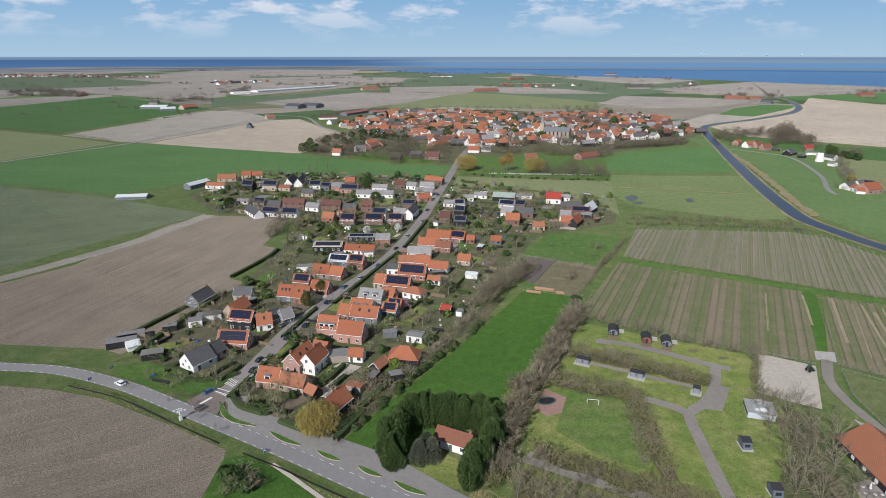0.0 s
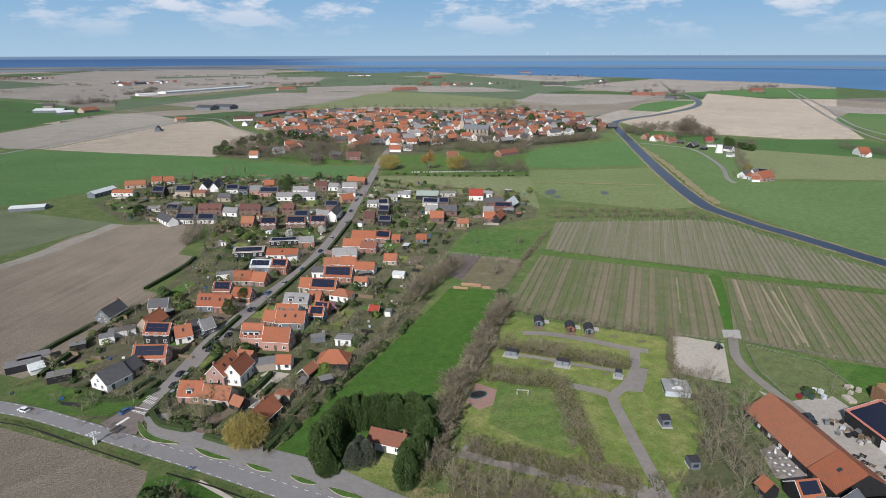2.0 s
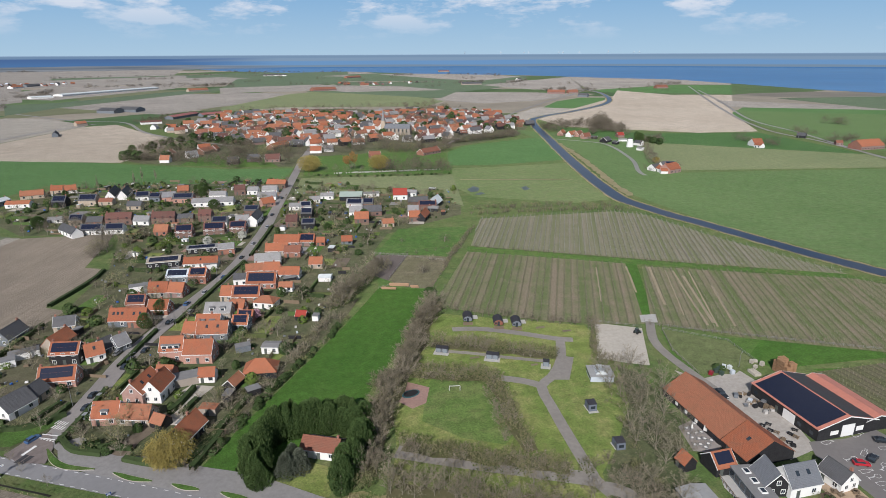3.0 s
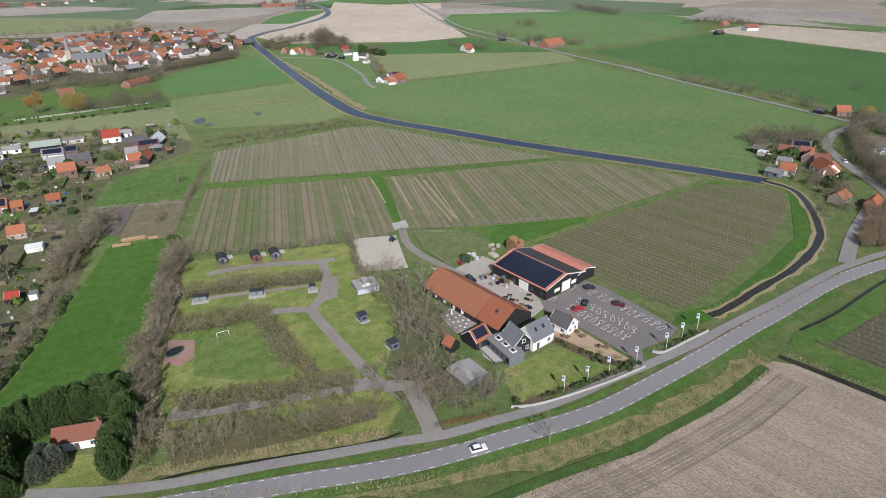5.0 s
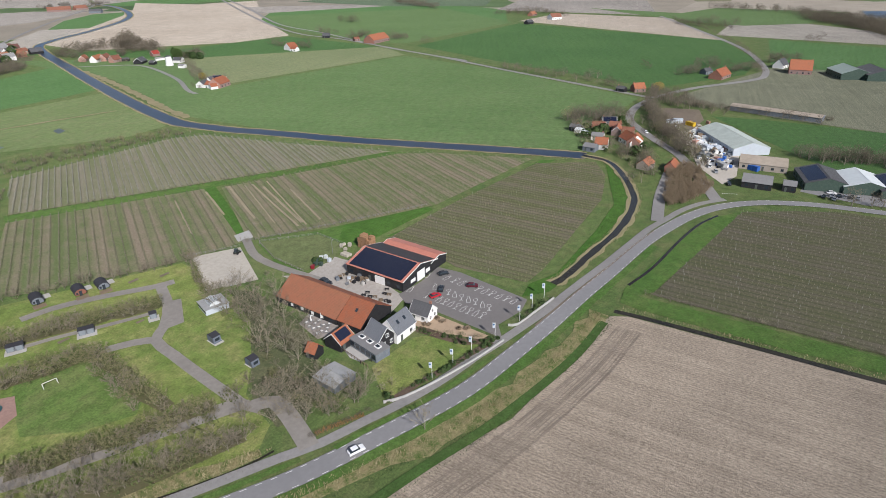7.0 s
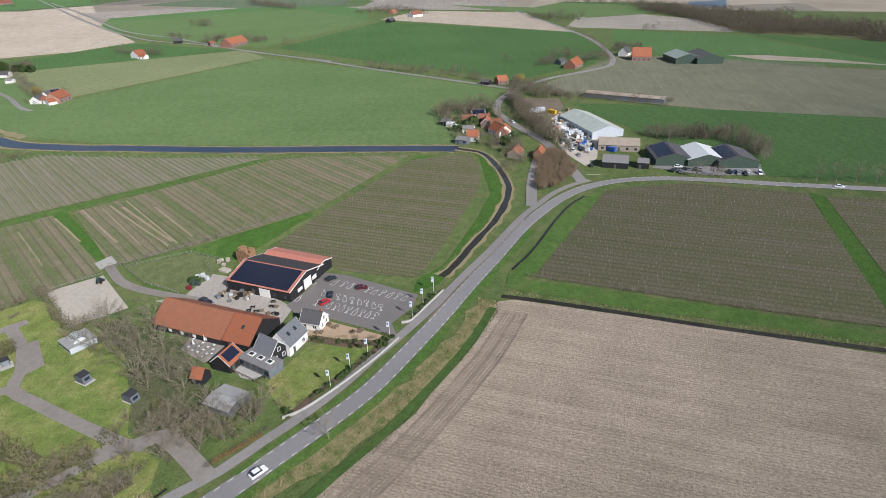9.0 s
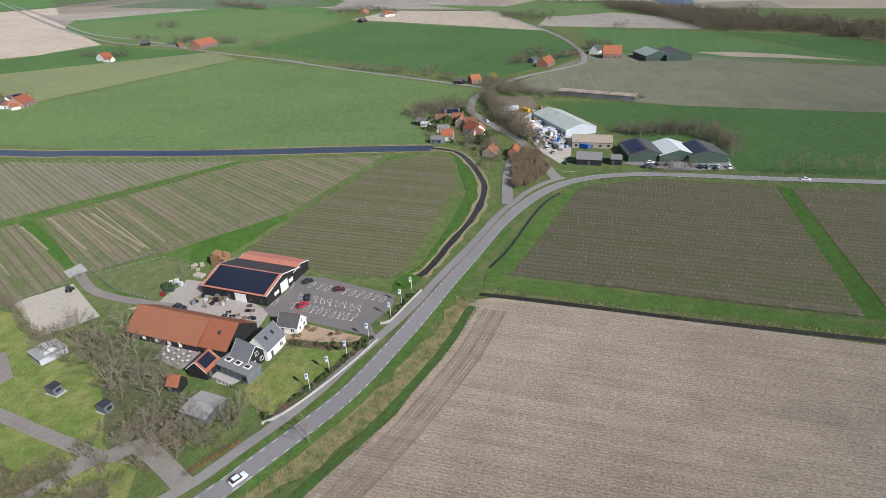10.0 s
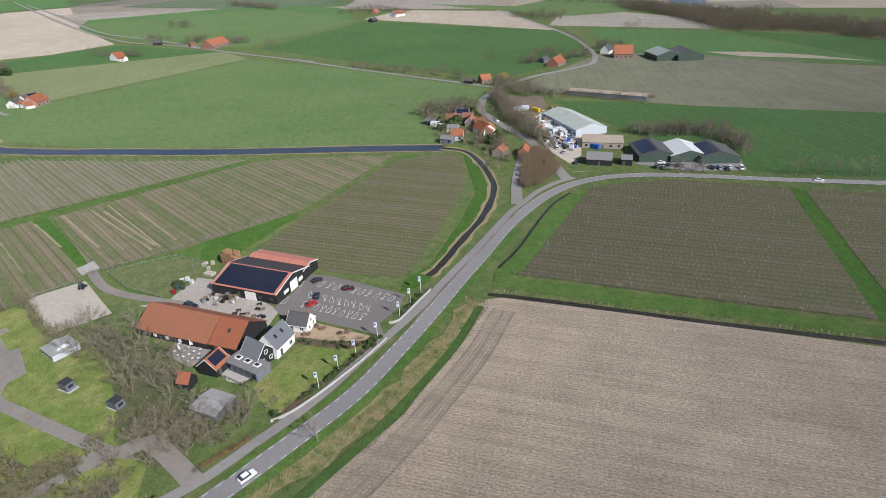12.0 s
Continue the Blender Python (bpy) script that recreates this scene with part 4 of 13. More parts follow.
def orchard(name, pts, turn, spacing, step, h, mat, label, seed=1, tuft=5, width=0.5, posts=0.0, floor=None):
    """Rows of small pruned trees over a plan outline, as one sheet of growth."""
    rng = random.Random(seed)
    a = radians(turn)
    d, n = Vector((math.cos(a), math.sin(a))), Vector((-math.sin(a), math.cos(a)))
    P = [Vector(p) for p in pts]
    us, vs = [p.dot(d) for p in P], [p.dot(n) for p in P]
    g, w = Geo(), Geo()
    v = min(vs)
    while v < max(vs):
        u = min(us) + rng.uniform(0, step)
        k = rng.randrange(20)
        while u < max(us):
            c = d * u + n * (v + rng.uniform(-0.12, 0.12))
            k += 1
            if inside(pts, c.x, c.y):
                hh = h * rng.uniform(0.75, 1.2)
                for j in range(tuft):
                    q = Vector((c.x, c.y, hh * (0.25 + 0.55 * j / tuft)))
                    e = Vector((rng.gauss(0, width), rng.gauss(0, width), hh * rng.uniform(0.2, 0.45)))
                    s = Vector((-e.y, e.x, 0)).normalized() * 0.045
                    g.quad(q - s, q + s, q + e)
                g.tube((c.x, c.y, 0), (c.x, c.y, hh * 0.8), 0.04, 0.02, 3)
                if posts and k % int(posts) == 0:
                    w.tube((c.x, c.y, 0), (c.x, c.y, h * 1.1), 0.04, 0.04, 3)
            u += step * rng.uniform(0.9, 1.1)
        v += spacing
    if floor:
        fm = Nodes(name + "_floor", 0.95, spec=0.1)
        sp = fm.t.nodes.new("ShaderNodeSeparateXYZ")
        fm.put(sp.inputs[0], fm.mapped(turn))
        y = fm.maths("ADD", fm.maths("SUBTRACT", sp.outputs[1], min(vs)), fm.maths("MULTIPLY", fm.maths("SUBTRACT", fm.noise(0.4, 2), 0.5), 0.5))
        band = fm.maths("COSINE", fm.maths("MULTIPLY", y, 2 * math.pi / spacing))
        per = fm.noise(1.0, 1, 0.5, fm.mapped(turn, (0.006, 0.9 / spacing, 1)))
        patch = fm.maths("ADD", fm.maths("MULTIPLY", per, 0.75), fm.maths("MULTIPLY", fm.noise(0.12, 4, 0.65), 0.5))
        c = fm.mix(fm.ramp(patch, 0.5, 0.8), floor[0], floor[1])
        # dark line along each row: tree shade painted into the floor colour
        c = fm.mix(fm.ramp(band, 0.5, 0.95, 0.0, 0.6), c, floor[2])
        c = fm.grain(c, 1.4, 0.25, 4, 0.8)
        M[name + str(seed)] = fm.done(c, fm.noise(1.6, 4, 0.7), 0.7, 0.2)
        flat("orchard_ground", pts, 0.135 + seed * 0.001, name + str(seed), "grass lanes, bare strips and painted row shade under orchard rows", "orchard ground")
    o = tagged(new(name, g.mesh(name, mat)), label, "orchard", kind="stuff")
    if w.f:
        tagged(new("orchard_post", w.mesh("orchard_post", "post_pale")), "pale posts standing along the orchard rows", "post", kind="stuff")
    return o


M["post_pale"] = plain("pale_posts", (0.25, 0.245, 0.215), 0.8)
M["paint_white"] = plain("white_car_paint", (0.78, 0.79, 0.8), 0.25, spec=0.6, vary=0.05)
M["paint_dark"] = plain("dark_car_paint", (0.02, 0.025, 0.03), 0.2, spec=0.7, vary=0.1)
M["paint_red"] = plain("red_car_paint", (0.42, 0.02, 0.03), 0.25, spec=0.6, vary=0.05)
M["paint_maroon"] = plain("maroon_car_paint", (0.09, 0.012, 0.02), 0.25, spec=0.6, vary=0.05)
M["paint_blue"] = plain("blue_car_paint", (0.06, 0.12, 0.24), 0.25, spec=0.6, vary=0.05)
M["paint_grey"] = plain("silver_car_paint", (0.34, 0.35, 0.37), 0.3, 0.3, spec=0.6, vary=0.05)


def car(x, y, turn, paint="paint_white", say="white hatchback on the road", van=0, scale=0.88):
    o = thing("car", pose(x, y, 0.1, 0, 0, turn) @ Matrix.Scale(scale, 4), say, "car", "cars")
    L, W = 4.4, 1.8
    prof = [(-2.2, 0.3), (2.2, 0.3), (2.2, 0.72), (1.9, 0.86), (1.0, 0.98), (-1.9, 1.0), (-2.2, 0.9)]
    top = [(0.95, 0.96), (0.35, 1.45), (-1.35, 1.5), (-1.95, 0.98)] if not van else [(1.3, 0.96), (0.9, 1.75), (-2.1, 1.85), (-2.15, 0.95)]
    b = Geo().prism([(px, -W / 2, pz) for px, pz in prof], (0, W, 0))
    body = part("body", b, paint, o)
    cab = Geo()
    n = len(top)
    k = 0
    cab.v += [(px, -W / 2 + 0.08 + (0.12 if pz > 1.2 else 0), pz) for px, pz in top] + [(px, W / 2 - 0.08 - (0.12 if pz > 1.2 else 0), pz) for px, pz in top]
    cab.f += [tuple(range(n)), tuple(reversed(range(n, 2 * n)))] + [(i, n + i, n + (i + 1) % n, (i + 1) % n) for i in range(n)]
    part("cabin", cab, "glass", o, "dark tinted windows")
    part("car_roof", Geo().box((top[1][0] + top[2][0]) / 2, 0, max(top[1][1], top[2][1]) - 0.03, top[1][0] - top[2][0] + 0.1, W - 0.42, 0.07), paint, o)
    wheel = shared("wheel/", lambda: Geo().tube((0, -0.1, 0), (0, 0.1, 0), 0.32, 0.32, 12), "black")
    for wx in (-1.35, 1.35):
        for wy in (-0.82, 0.82):
            part("wheel", wheel, "black", o, "", pose(wx, wy, 0.32))
    for wy in (-0.6, 0.6):
        part("headlight", shared("headlight/", lambda: Geo().box(0, 0, 0, 0.08, 0.35, 0.14), "trim"), "trim", body, "", pose(2.19, wy, 0.6))
    return o


FOOT = []          # plan circles that plants keep clear of


def keep_clear(x, y, r):
    FOOT.append((x, y, r))


def cabin(x, y, turn, n=2):
    """Grey flat-roofed sanitary cabins in a row on a slab."""
    o = thing("sanitary_cabin", pose(x, y, 0, 0, 0, turn) @ Matrix.Scale(0.72, 4), "dark grey camp cabins with glazed doors on a slab", "cabin", "camp cabins")
    part("slab", Geo().box(0, -0.8, 0, 3.0 * n + 1.5, 5.0, 0.14), "concrete", o)
    for i in range(n):
        cx = (i - (n - 1) / 2) * 3.0
        b = part("wall", Geo().box(cx, 0.4, 0.1, 2.8, 2.4, 2.3), "board_grey", o)
        part("roof", Geo().prism([(cx - 1.55, -1.0, 2.45), (cx + 1.55, -1.0, 2.45), (cx + 1.55, 1.8, 2.75), (cx - 1.55, 1.8, 2.75)], (0, 0, 0.1)), "felt_dark", o)
        part("door", Geo().box(cx, -0.82, 0.15, 1.9, 0.06, 2.0), "cabin_front", b)
    return o


def pod(x, y, turn, front="board_grey", say="grey"):
    """A barrel-roofed camping pod with a decked porch."""
    o = thing("camping_pod", pose(x, y, 0, 0, 0, turn), f"dark barrel-roofed camping pod with {say} front and deck", "camping pod", "camping pods")
    n, R, L = 10, 1.9, 5.2
    ring = [(R * math.sin(a) * (1.0 if math.cos(a) > 0 else 0.92), -L / 2, 1.25 + 1.55 * math.cos(a)) for a in [math.pi * (2 * i / n - 1) * 0.62 for i in range(n + 1)]]
    part("roof", Geo().prism(ring, (0, L, 0)), "felt_dark", o)
    inner = [(p[0] * 0.9, p[1], 0.2 + (p[2] - 0.2) * 0.92) for p in ring]
    f = part("front_wall", Geo().prism(inner, (0, -0.12, 0)), front, o)
    part("door", Geo().box(0, -L / 2 - 0.15, 0.3, 0.9, 0.06, 1.8), "glass", f)
    part("window", Geo().box(-1.05, -L / 2 - 0.15, 1.0, 0.6, 0.06, 0.7), "glass", f)
    part("deck", Geo().box(0, -L / 2 - 1.4, 0, 3.8, 2.6, 0.22), "timber", o)
    part("terrace", Geo().box(2.6, 2.2, 0.02, 3.2, 3.4, 0.1), "concrete", o)
    return o


def hut(x, y, turn):
    """A grey canvas lodge with a steep fore-roof and a glazed front."""
    o = thing("camping_hut", pose(x, y, 0, 0, 0, turn) @ Matrix.Scale(0.85, 4), "blue-grey canvas lodge hut on a small slab", "hut", "camping huts")
    part("slab", Geo().box(0.3, 0, 0, 5.4, 3.6, 0.12), "concrete", o)
    part("wall", Geo().prism([(-2.2, -1.4, 0.1), (1.9, -1.4, 0.1), (1.4, -1.4, 2.5), (-1.2, -1.4, 3.0), (-2.0, -1.4, 2.2)], (0, 2.8, 0)), "felt_blue", o)
    part("roof", Geo().prism([(-2.3, -1.55, 2.15), (-1.2, -1.55, 3.02), (1.6, -1.55, 2.5), (1.6, -1.55, 2.6), (-1.25, -1.55, 3.12), (-2.35, -1.55, 2.25)], (0, 3.1, 0)), "felt_dark", o)
    part("window", Geo().box(1.72, 0, 0.9, 0.1, 1.6, 1.0), "glass", o)
    part("door", Geo().box(0.3, -1.43, 0.15, 0.9, 0.06, 1.9), "door", o)
    return o


def glass_hall(x, y, turn, L=9.0, W=9.5):
    """A low white-framed garden room with an arched, ribbed roof light."""
    o = thing("glass_pavilion", pose(x, y, 0, 0, 0, turn), "white-framed garden room with arched ribbed roof light", "pavilion")
    part("wall", Geo().box(0, 0, 0, L, W, 2.0), "sheet_pale", o)
    part("roof", Geo().box(0, 0, 2.0, L + 0.5, W + 0.5, 0.16), "sheet_grey", o)
    n = 8
    arch = [(-L * 0.33, math.cos(math.pi * i / n) * W * 0.24, 2.16 + math.sin(math.pi * i / n) * 1.1) for i in range(n + 1)]
    part("roof_light", Geo().prism(arch, (L * 0.66, 0, 0)), "glass_pale", o)
    for k in range(7):
        rx = -L * 0.33 + k * L * 0.11
        part("rib", Geo().prism([(rx - 0.06, q[1] * 1.03, 2.16 + (q[2] - 2.16) * 1.04) for q in arch], (0.12, 0, 0)), "sheet_white", o)
    for k in range(5):
        part("window", Geo().box(-L * 0.4 + k * L * 0.2, -W / 2 - 0.02, 0.6, L * 0.15, 0.06, 1.5), "glass", o)
    return o


def terrace_wing(x, y, turn, L=11.5, W=5.0):
    """A low boarded wing with three raised roof lights and a railed terrace."""
    o = thing("house_wing", pose(x, y, 0, 0, 0, turn), "low grey boarded wing with three white roof lights", "building", "farm buildings")
    keep_clear(x, y, 6)
    part("wall", Geo().box(0, 0, 0, L, W, 2.7), "board_grey", o)
    rf = part("roof", Geo().box(0, 0, 2.7, L + 0.4, W + 0.4, 0.18), "felt", o)
    for k in (-1, 0, 1):
        f = part("roof_light", Geo().box(k * L * 0.3, 0.2, 2.88, 1.9, 1.5, 0.3), "trim", rf, "white roof light")
        part("pane", Geo().box(k * L * 0.3, 0.2, 3.18, 1.4, 1.0, 0.04), "glass", f)
    for k in range(5):
        part("window", Geo().box(-L * 0.4 + k * L * 0.2, -W / 2 - 0.03, 0.7, L * 0.15, 0.06, 1.5), "glass", o)
    for k in range(9):
        part("railing_post", Geo().box(-L / 2 + k * L / 8, -W / 2 - 3.0, 0, 0.12, 0.12, 1.1), "timber", o)
    part("railing", Geo().box(0, -W / 2 - 3.0, 0.95, L, 0.1, 0.12), "timber", o)
    return o


def goal(x, y, turn):
    o = thing("football_goal", pose(x, y, 0, 0, 0, turn), "small white football goal frame on grass", "goal")
    for s in (-1.7, 1.7):
        part("post", Geo().tube((s, 0, 0), (s, 0, 1.8), 0.08, 0.08, 6), "trim", o)
        part("brace", Geo().tube((s, 0, 1.8), (s, 1.2, 0.05), 0.05, 0.05, 5), "trim", o)
    part("crossbar", Geo().tube((-1.7, 0, 1.8), (1.7, 0, 1.8), 0.08, 0.08, 6), "trim", o)
    return o


def trampoline(x, y, turn):
    o = thing("trampoline", pose(x, y, 0.1, 0, 0, turn), "oval dark trampoline in a reddish paved play area", "trampoline")
    k = 20
    part("rim", Geo().prism([(3.0 * math.cos(6.283 * i / k), 1.9 * math.sin(6.283 * i / k), 0.05) for i in range(k)], (0, 0, 0.16)), "rim_teal", o)
    part("mat", Geo().prism([(2.5 * math.cos(6.283 * i / k), 1.5 * math.sin(6.283 * i / k), 0.215) for i in range(k)], (0, 0, 0.02)), "black", o)
    return o


def banner(x, y, turn, h=5.5):
    """A pole with an upright white sign and a dark disc."""
    o = thing("banner_sign", pose(x, y, 0, 0, 0, turn), "white upright banner sign with dark disc on pole", "sign", "banner signs")
    part("pole", Geo().tube((0, 0, 0), (0, 0, h), 0.07, 0.06, 6), "trim", o)
    b = part("board", Geo().box(-0.4, 0, h - 1.8, 0.75, 0.08, 1.8), "sheet_pale", o)
    for s in (-1, 1):
        part("disc", Geo().prism([(-0.45 + 0.3 * math.cos(6.283 * i / 10), s * 0.05, h - 0.65 + 0.3 * math.sin(6.283 * i / 10)) for i in range(10)], (0, s * 0.01, 0)), "paint_blue", b)
    return o


def outline(name, pts, m, w, label, group):
    """A painted outline through local points."""
    g = Geo()
    p = [Vector(q) for q in pts]
    n = len(p)
    for i in range(n):
        a, b = p[i], p[(i + 1) % n]
        d = (b - a).normalized() * w / 2
        s = Vector((-d.y, d.x))
        a, b = a - d, b + d
        g.quad((a.x - s.x, a.y - s.y, 0.0004 * i), (b.x - s.x, b.y - s.y, 0.0004 * i), (b.x + s.x, b.y + s.y, 0.0004 * i), (a.x + s.x, a.y + s.y, 0.0004 * i))
    ob = new(name, g.mesh(name, "paint"))
    ob.matrix_basis = m
    return tagged(ob, label, "marking", group)


def bottle_bay(x, y, turn):
    pts = [(-2.2, -0.75), (0.4, -0.75), (0.9, -0.3), (2.3, -0.3), (2.3, 0.3), (0.9, 0.3), (0.4, 0.75), (-2.2, 0.75)]
    return outline("bay_marking", pts, pose(x, y, 0.2, 0, 0, turn) @ Matrix.Scale(0.82, 4), 0.13, "white painted bottle-shaped parking bay outline", "parking bays")


def glass_bay(x, y, turn):
    pts = [(-2.2, -0.7), (-2.2, 0.7), (-1.95, 0.12), (0.1, 0.12), (0.9, 0.85), (2.2, 0.65), (2.2, -0.65), (0.9, -0.85), (0.1, -0.12), (-1.95, -0.12)]
    return outline("bay_marking", pts, pose(x, y, 0.2, 0, 0, turn) @ Matrix.Scale(0.82, 4), 0.13, "white painted wine-glass-shaped parking bay outline", "parking bays")


def lamp_post(x, y, turn, h=7.0):
    o = thing("street_lamp", pose(x, y, 0, 0, 0, turn), "slim grey street lamp with short arm", "street lamp", "street lamps")
    part("pole", Geo().tube((0, 0, 0), (0, 0, h), 0.09, 0.05, 6), "metal", o)
    a = part("arm", Geo().tube((0, 0, h), (1.1, 0, h + 0.15), 0.04, 0.04, 5), "metal", o)
    part("lamp_head", Geo().box(1.4, 0, h + 0.08, 0.7, 0.25, 0.12), "metal", a)
    return o


def signpost(x, y, turn):
    o = thing("direction_sign", pose(x, y, 0, 0, 0, turn), "white direction sign with two boards by the junction", "road sign")
    part("pole", Geo().tube((0, 0, 0), (0, 0, 4.2), 0.12, 0.12, 6), "trim", o)
    for i, (z, dx) in enumerate(((3.5, -0.4), (2.8, 0.5))):
        b = part("board", Geo().box(dx, 0, z, 2.6, 0.08, 0.5), "trim", o)
        part("lettering_bar", Geo().box(dx, -0.055, z + 0.18, 1.7, 0.02, 0.14), "paint_blue", b)
    part("cabinet", Geo().box(0.1, 0.3, 0, 0.9, 0.6, 1.2), "trim", o)
    return o


def fence(pts, h=1.1, every=3.0, mat="post_pale", label="pale post and rail fence"):
    """Posts and two rails along a line."""
    o = thing("fence", pose(0, 0, 0), label, "fence")
    for i in range(len(pts) - 1):
        a, b = Vector(pts[i]), Vector(pts[i + 1])
        n = max(1, int((b - a).length / every))
        me = shared(f"post/{h}{mat}", lambda: Geo().box(0, 0, 0, 0.14, 0.14, h), mat)
        for k in range(n):
            q = a.lerp(b, k / n)
            part("post", me, mat, o, "", pose(q.x, q.y, 0))
        for z in (h * 0.5, h * 0.9):
            part("rail", Geo().tube((a.x, a.y, z), (b.x, b.y, z), 0.05, 0.05, 4), mat, o)
    return o


def hedge(pts, w, h, mat="leaf_hedge", label="clipped dense green garden hedge", category="hedge", dense=5):
    """A clipped hedge: a solid core under small leaf sprays."""
    line = smooth_line(pts, 2.5) if len(pts) > 2 else [Vector(pts[0]).lerp(Vector(pts[1]), i / 12) for i in range(13)]
    nn = normals(line)
    g = Geo()
    rng = random.Random(int(abs(pts[0][0] * 3 + pts[0][1])))
    k = 4
    for q, n in zip(line, nn):
        for u, z in ((-0.45, 0), (-0.4, 0.92), (0.4, 0.92), (0.45, 0)):
            c = q + n * u * w
            g.v.append((c.x, c.y, z * h * rng.uniform(0.92, 1.05)))
    for i in range(len(line) - 1):
        for j in range(3):
            a = i * k + j
            g.f.append((a, a + k, a + k + 1, a + 1))
        seg = (line[i + 1] - line[i])
        for _ in range(int(seg.length * dense * (w + 2 * h) / 3)):
            c = line[i] + seg * rng.random() + nn[i] * rng.uniform(-0.5, 0.5) * w
            z = rng.uniform(0.3, 1.05) * h
            s = rng.uniform(0.12, 0.3)
            a = rng.uniform(0, 6.28)
            t = Vector((math.cos(a), math.sin(a), rng.uniform(-0.5, 0.8))) * s
            p = Vector((-t.y, t.x, rng.uniform(0, s)))
            cc = Vector((c.x, c.y, z))
            g.quad(cc - t, cc + p, cc + t, cc - p)
    ob = new("hedge", g.mesh("hedge", mat))
    return tagged(ob, label, category, "hedges")




def church(x, y, turn):
    o = thing("church", pose(x, y, 0, 0, 0, turn), "brick village church with slate roof and pointed tower", "church")
    part("nave", gable_walls(34, 13, 8, 13), "brick_buff", o)
    part("roof", gable_roof(34, 13, 8, 13), "slate", o)
    t = part("tower", Geo().box(-19.5, 0, 0, 5.4, 5.4, 17), "brick_buff", o)
    g = Geo()
    for i in range(4):
        a, b = math.pi / 4 + math.pi / 2 * i, math.pi / 4 + math.pi / 2 * (i + 1)
        g.quad((-19.5 + 2.9 * math.cos(a), 2.9 * math.sin(a), 17), (-19.5 + 2.9 * math.cos(b), 2.9 * math.sin(b), 17), (-19.5, 0, 33))
    part("spire", g, "tile_grey", t, "grey slate spire")
    for i in range(6):
        for s in (-1, 1):
            part("window", Geo().box(-13 + i * 5.2, s * 6.5, 3, 1.5, 0.2, 4.5), "glass", o)
            part("buttress", Geo().box(-15.5 + i * 5.2, s * 7.0, 0, 1.0, 1.2, 7), "brick_buff", o)
    return o


def mill(x, y):
    o = thing("windmill", pose(x, y, 0), "white round tower windmill without sails", "windmill")
    part("tower", Geo().tube((0, 0, 0), (0, 0, 9), 4.0, 2.7, 14), "render_white", o)
    part("cap", Geo().ball((0, 0, 9.2), 2.8, 2.8, 1.0, 10, 5), "tile_dark", o)
    return o


def turbine(x, y, h=110, rotor=15, say="white wind turbine on the far shore"):
    o = thing("wind_turbine", pose(x, y, 0, 0, 0, 20), say, "wind turbine", "wind turbines")
    part("mast", Geo().tube((0, 0, 0), (0, 0, h), h * 0.014, h * 0.009, 6), "sheet_pale", o)
    hub = part("hub", Geo().ball((0, -h * 0.02, h), h * 0.03, h * 0.03, h * 0.03, 6, 4), "trim", o)
    for k in range(3):
        a = radians(90 + 120 * k)
        part("blade", Geo().tube((0, -h * 0.03, h), (math.cos(a) * rotor, -h * 0.03, h + math.sin(a) * rotor), 1.2, 0.5, 4), "sheet_pale", hub)
    return o


def crate():
    """A slatted box on a low foot, in one skin: the gaps between its boards are set back."""
    g = Geo()
    rings = [(0.50, 0.0), (0.50, 0.12)]
    for k in range(3):
        z = 0.14 + k * 0.28
        rings += [(0.56, z), (0.56, z + 0.22), (0.525, z + 0.22), (0.525, z + 0.28)]
    rings = rings[:-2] + [(0.50, rings[-3][1]), (0.50, rings[-3][1] - 0.1)]
    for r, z in rings:
        g.v += [(-r, -r, z), (r, -r, z), (r, r, z), (-r, r, z)]
    for k in range(len(rings) - 1):
        for c in range(4):
            g.f.append((4 * k + c, 4 * k + (c + 1) % 4, 4 * k + 4 + (c + 1) % 4, 4 * k + 4 + c))
    k = 4 * len(rings) - 4
    g.f += [(3, 2, 1, 0), (k, k + 1, k + 2, k + 3)]
    return g


def bales(x, y, turn, nx=4, ny=2, nz=2, mat="timber", label="stack of wooden fruit crates", name="crate_stack"):
    o = thing(name, pose(x, y, 0, 0, 0, turn), label, "crates")
    me = shared(f"crate/{mat}", lambda: crate(), mat)
    for i in range(nx):
        for j in range(ny):
            for k in range(nz):
                if k < nz - 1 or nz < 3 or (i * 7 + j * 3) % 4:
                    part("crate", me, mat, o, "", pose(i * 1.22 + 0.06 * ((i * 5 + j + k * 3) % 3), j * 1.22, k * 1.0, 0, 0, ((i * 3 + j * 5 + k) % 5) * 1.6 - 3))
    return o


def log_pile(x, y, turn, length, n, seed):
    """Peeled trunks lying side by side, a few on top."""
    rng = random.Random(seed)
    o = thing("log_pile", pose(x, y, 0, 0, 0, turn), "pile of peeled orange-brown logs at the meadow edge", "logs", "log piles")
    for k in range(2 * n - 1):
        top = k >= n
        r = rng.uniform(0.24, 0.32)
        a, yy = rng.uniform(-0.4, 0.4), (k - n + 0.5 if top else k) * 0.58
        z = 0.72 if top else r + 0.02
        part("log", Geo().tube((-length / 2 + a, yy, z), (length / 2 + a, yy + rng.uniform(-0.15, 0.15), z), r, r * 0.8, 7), "log_wood", o)
    return o


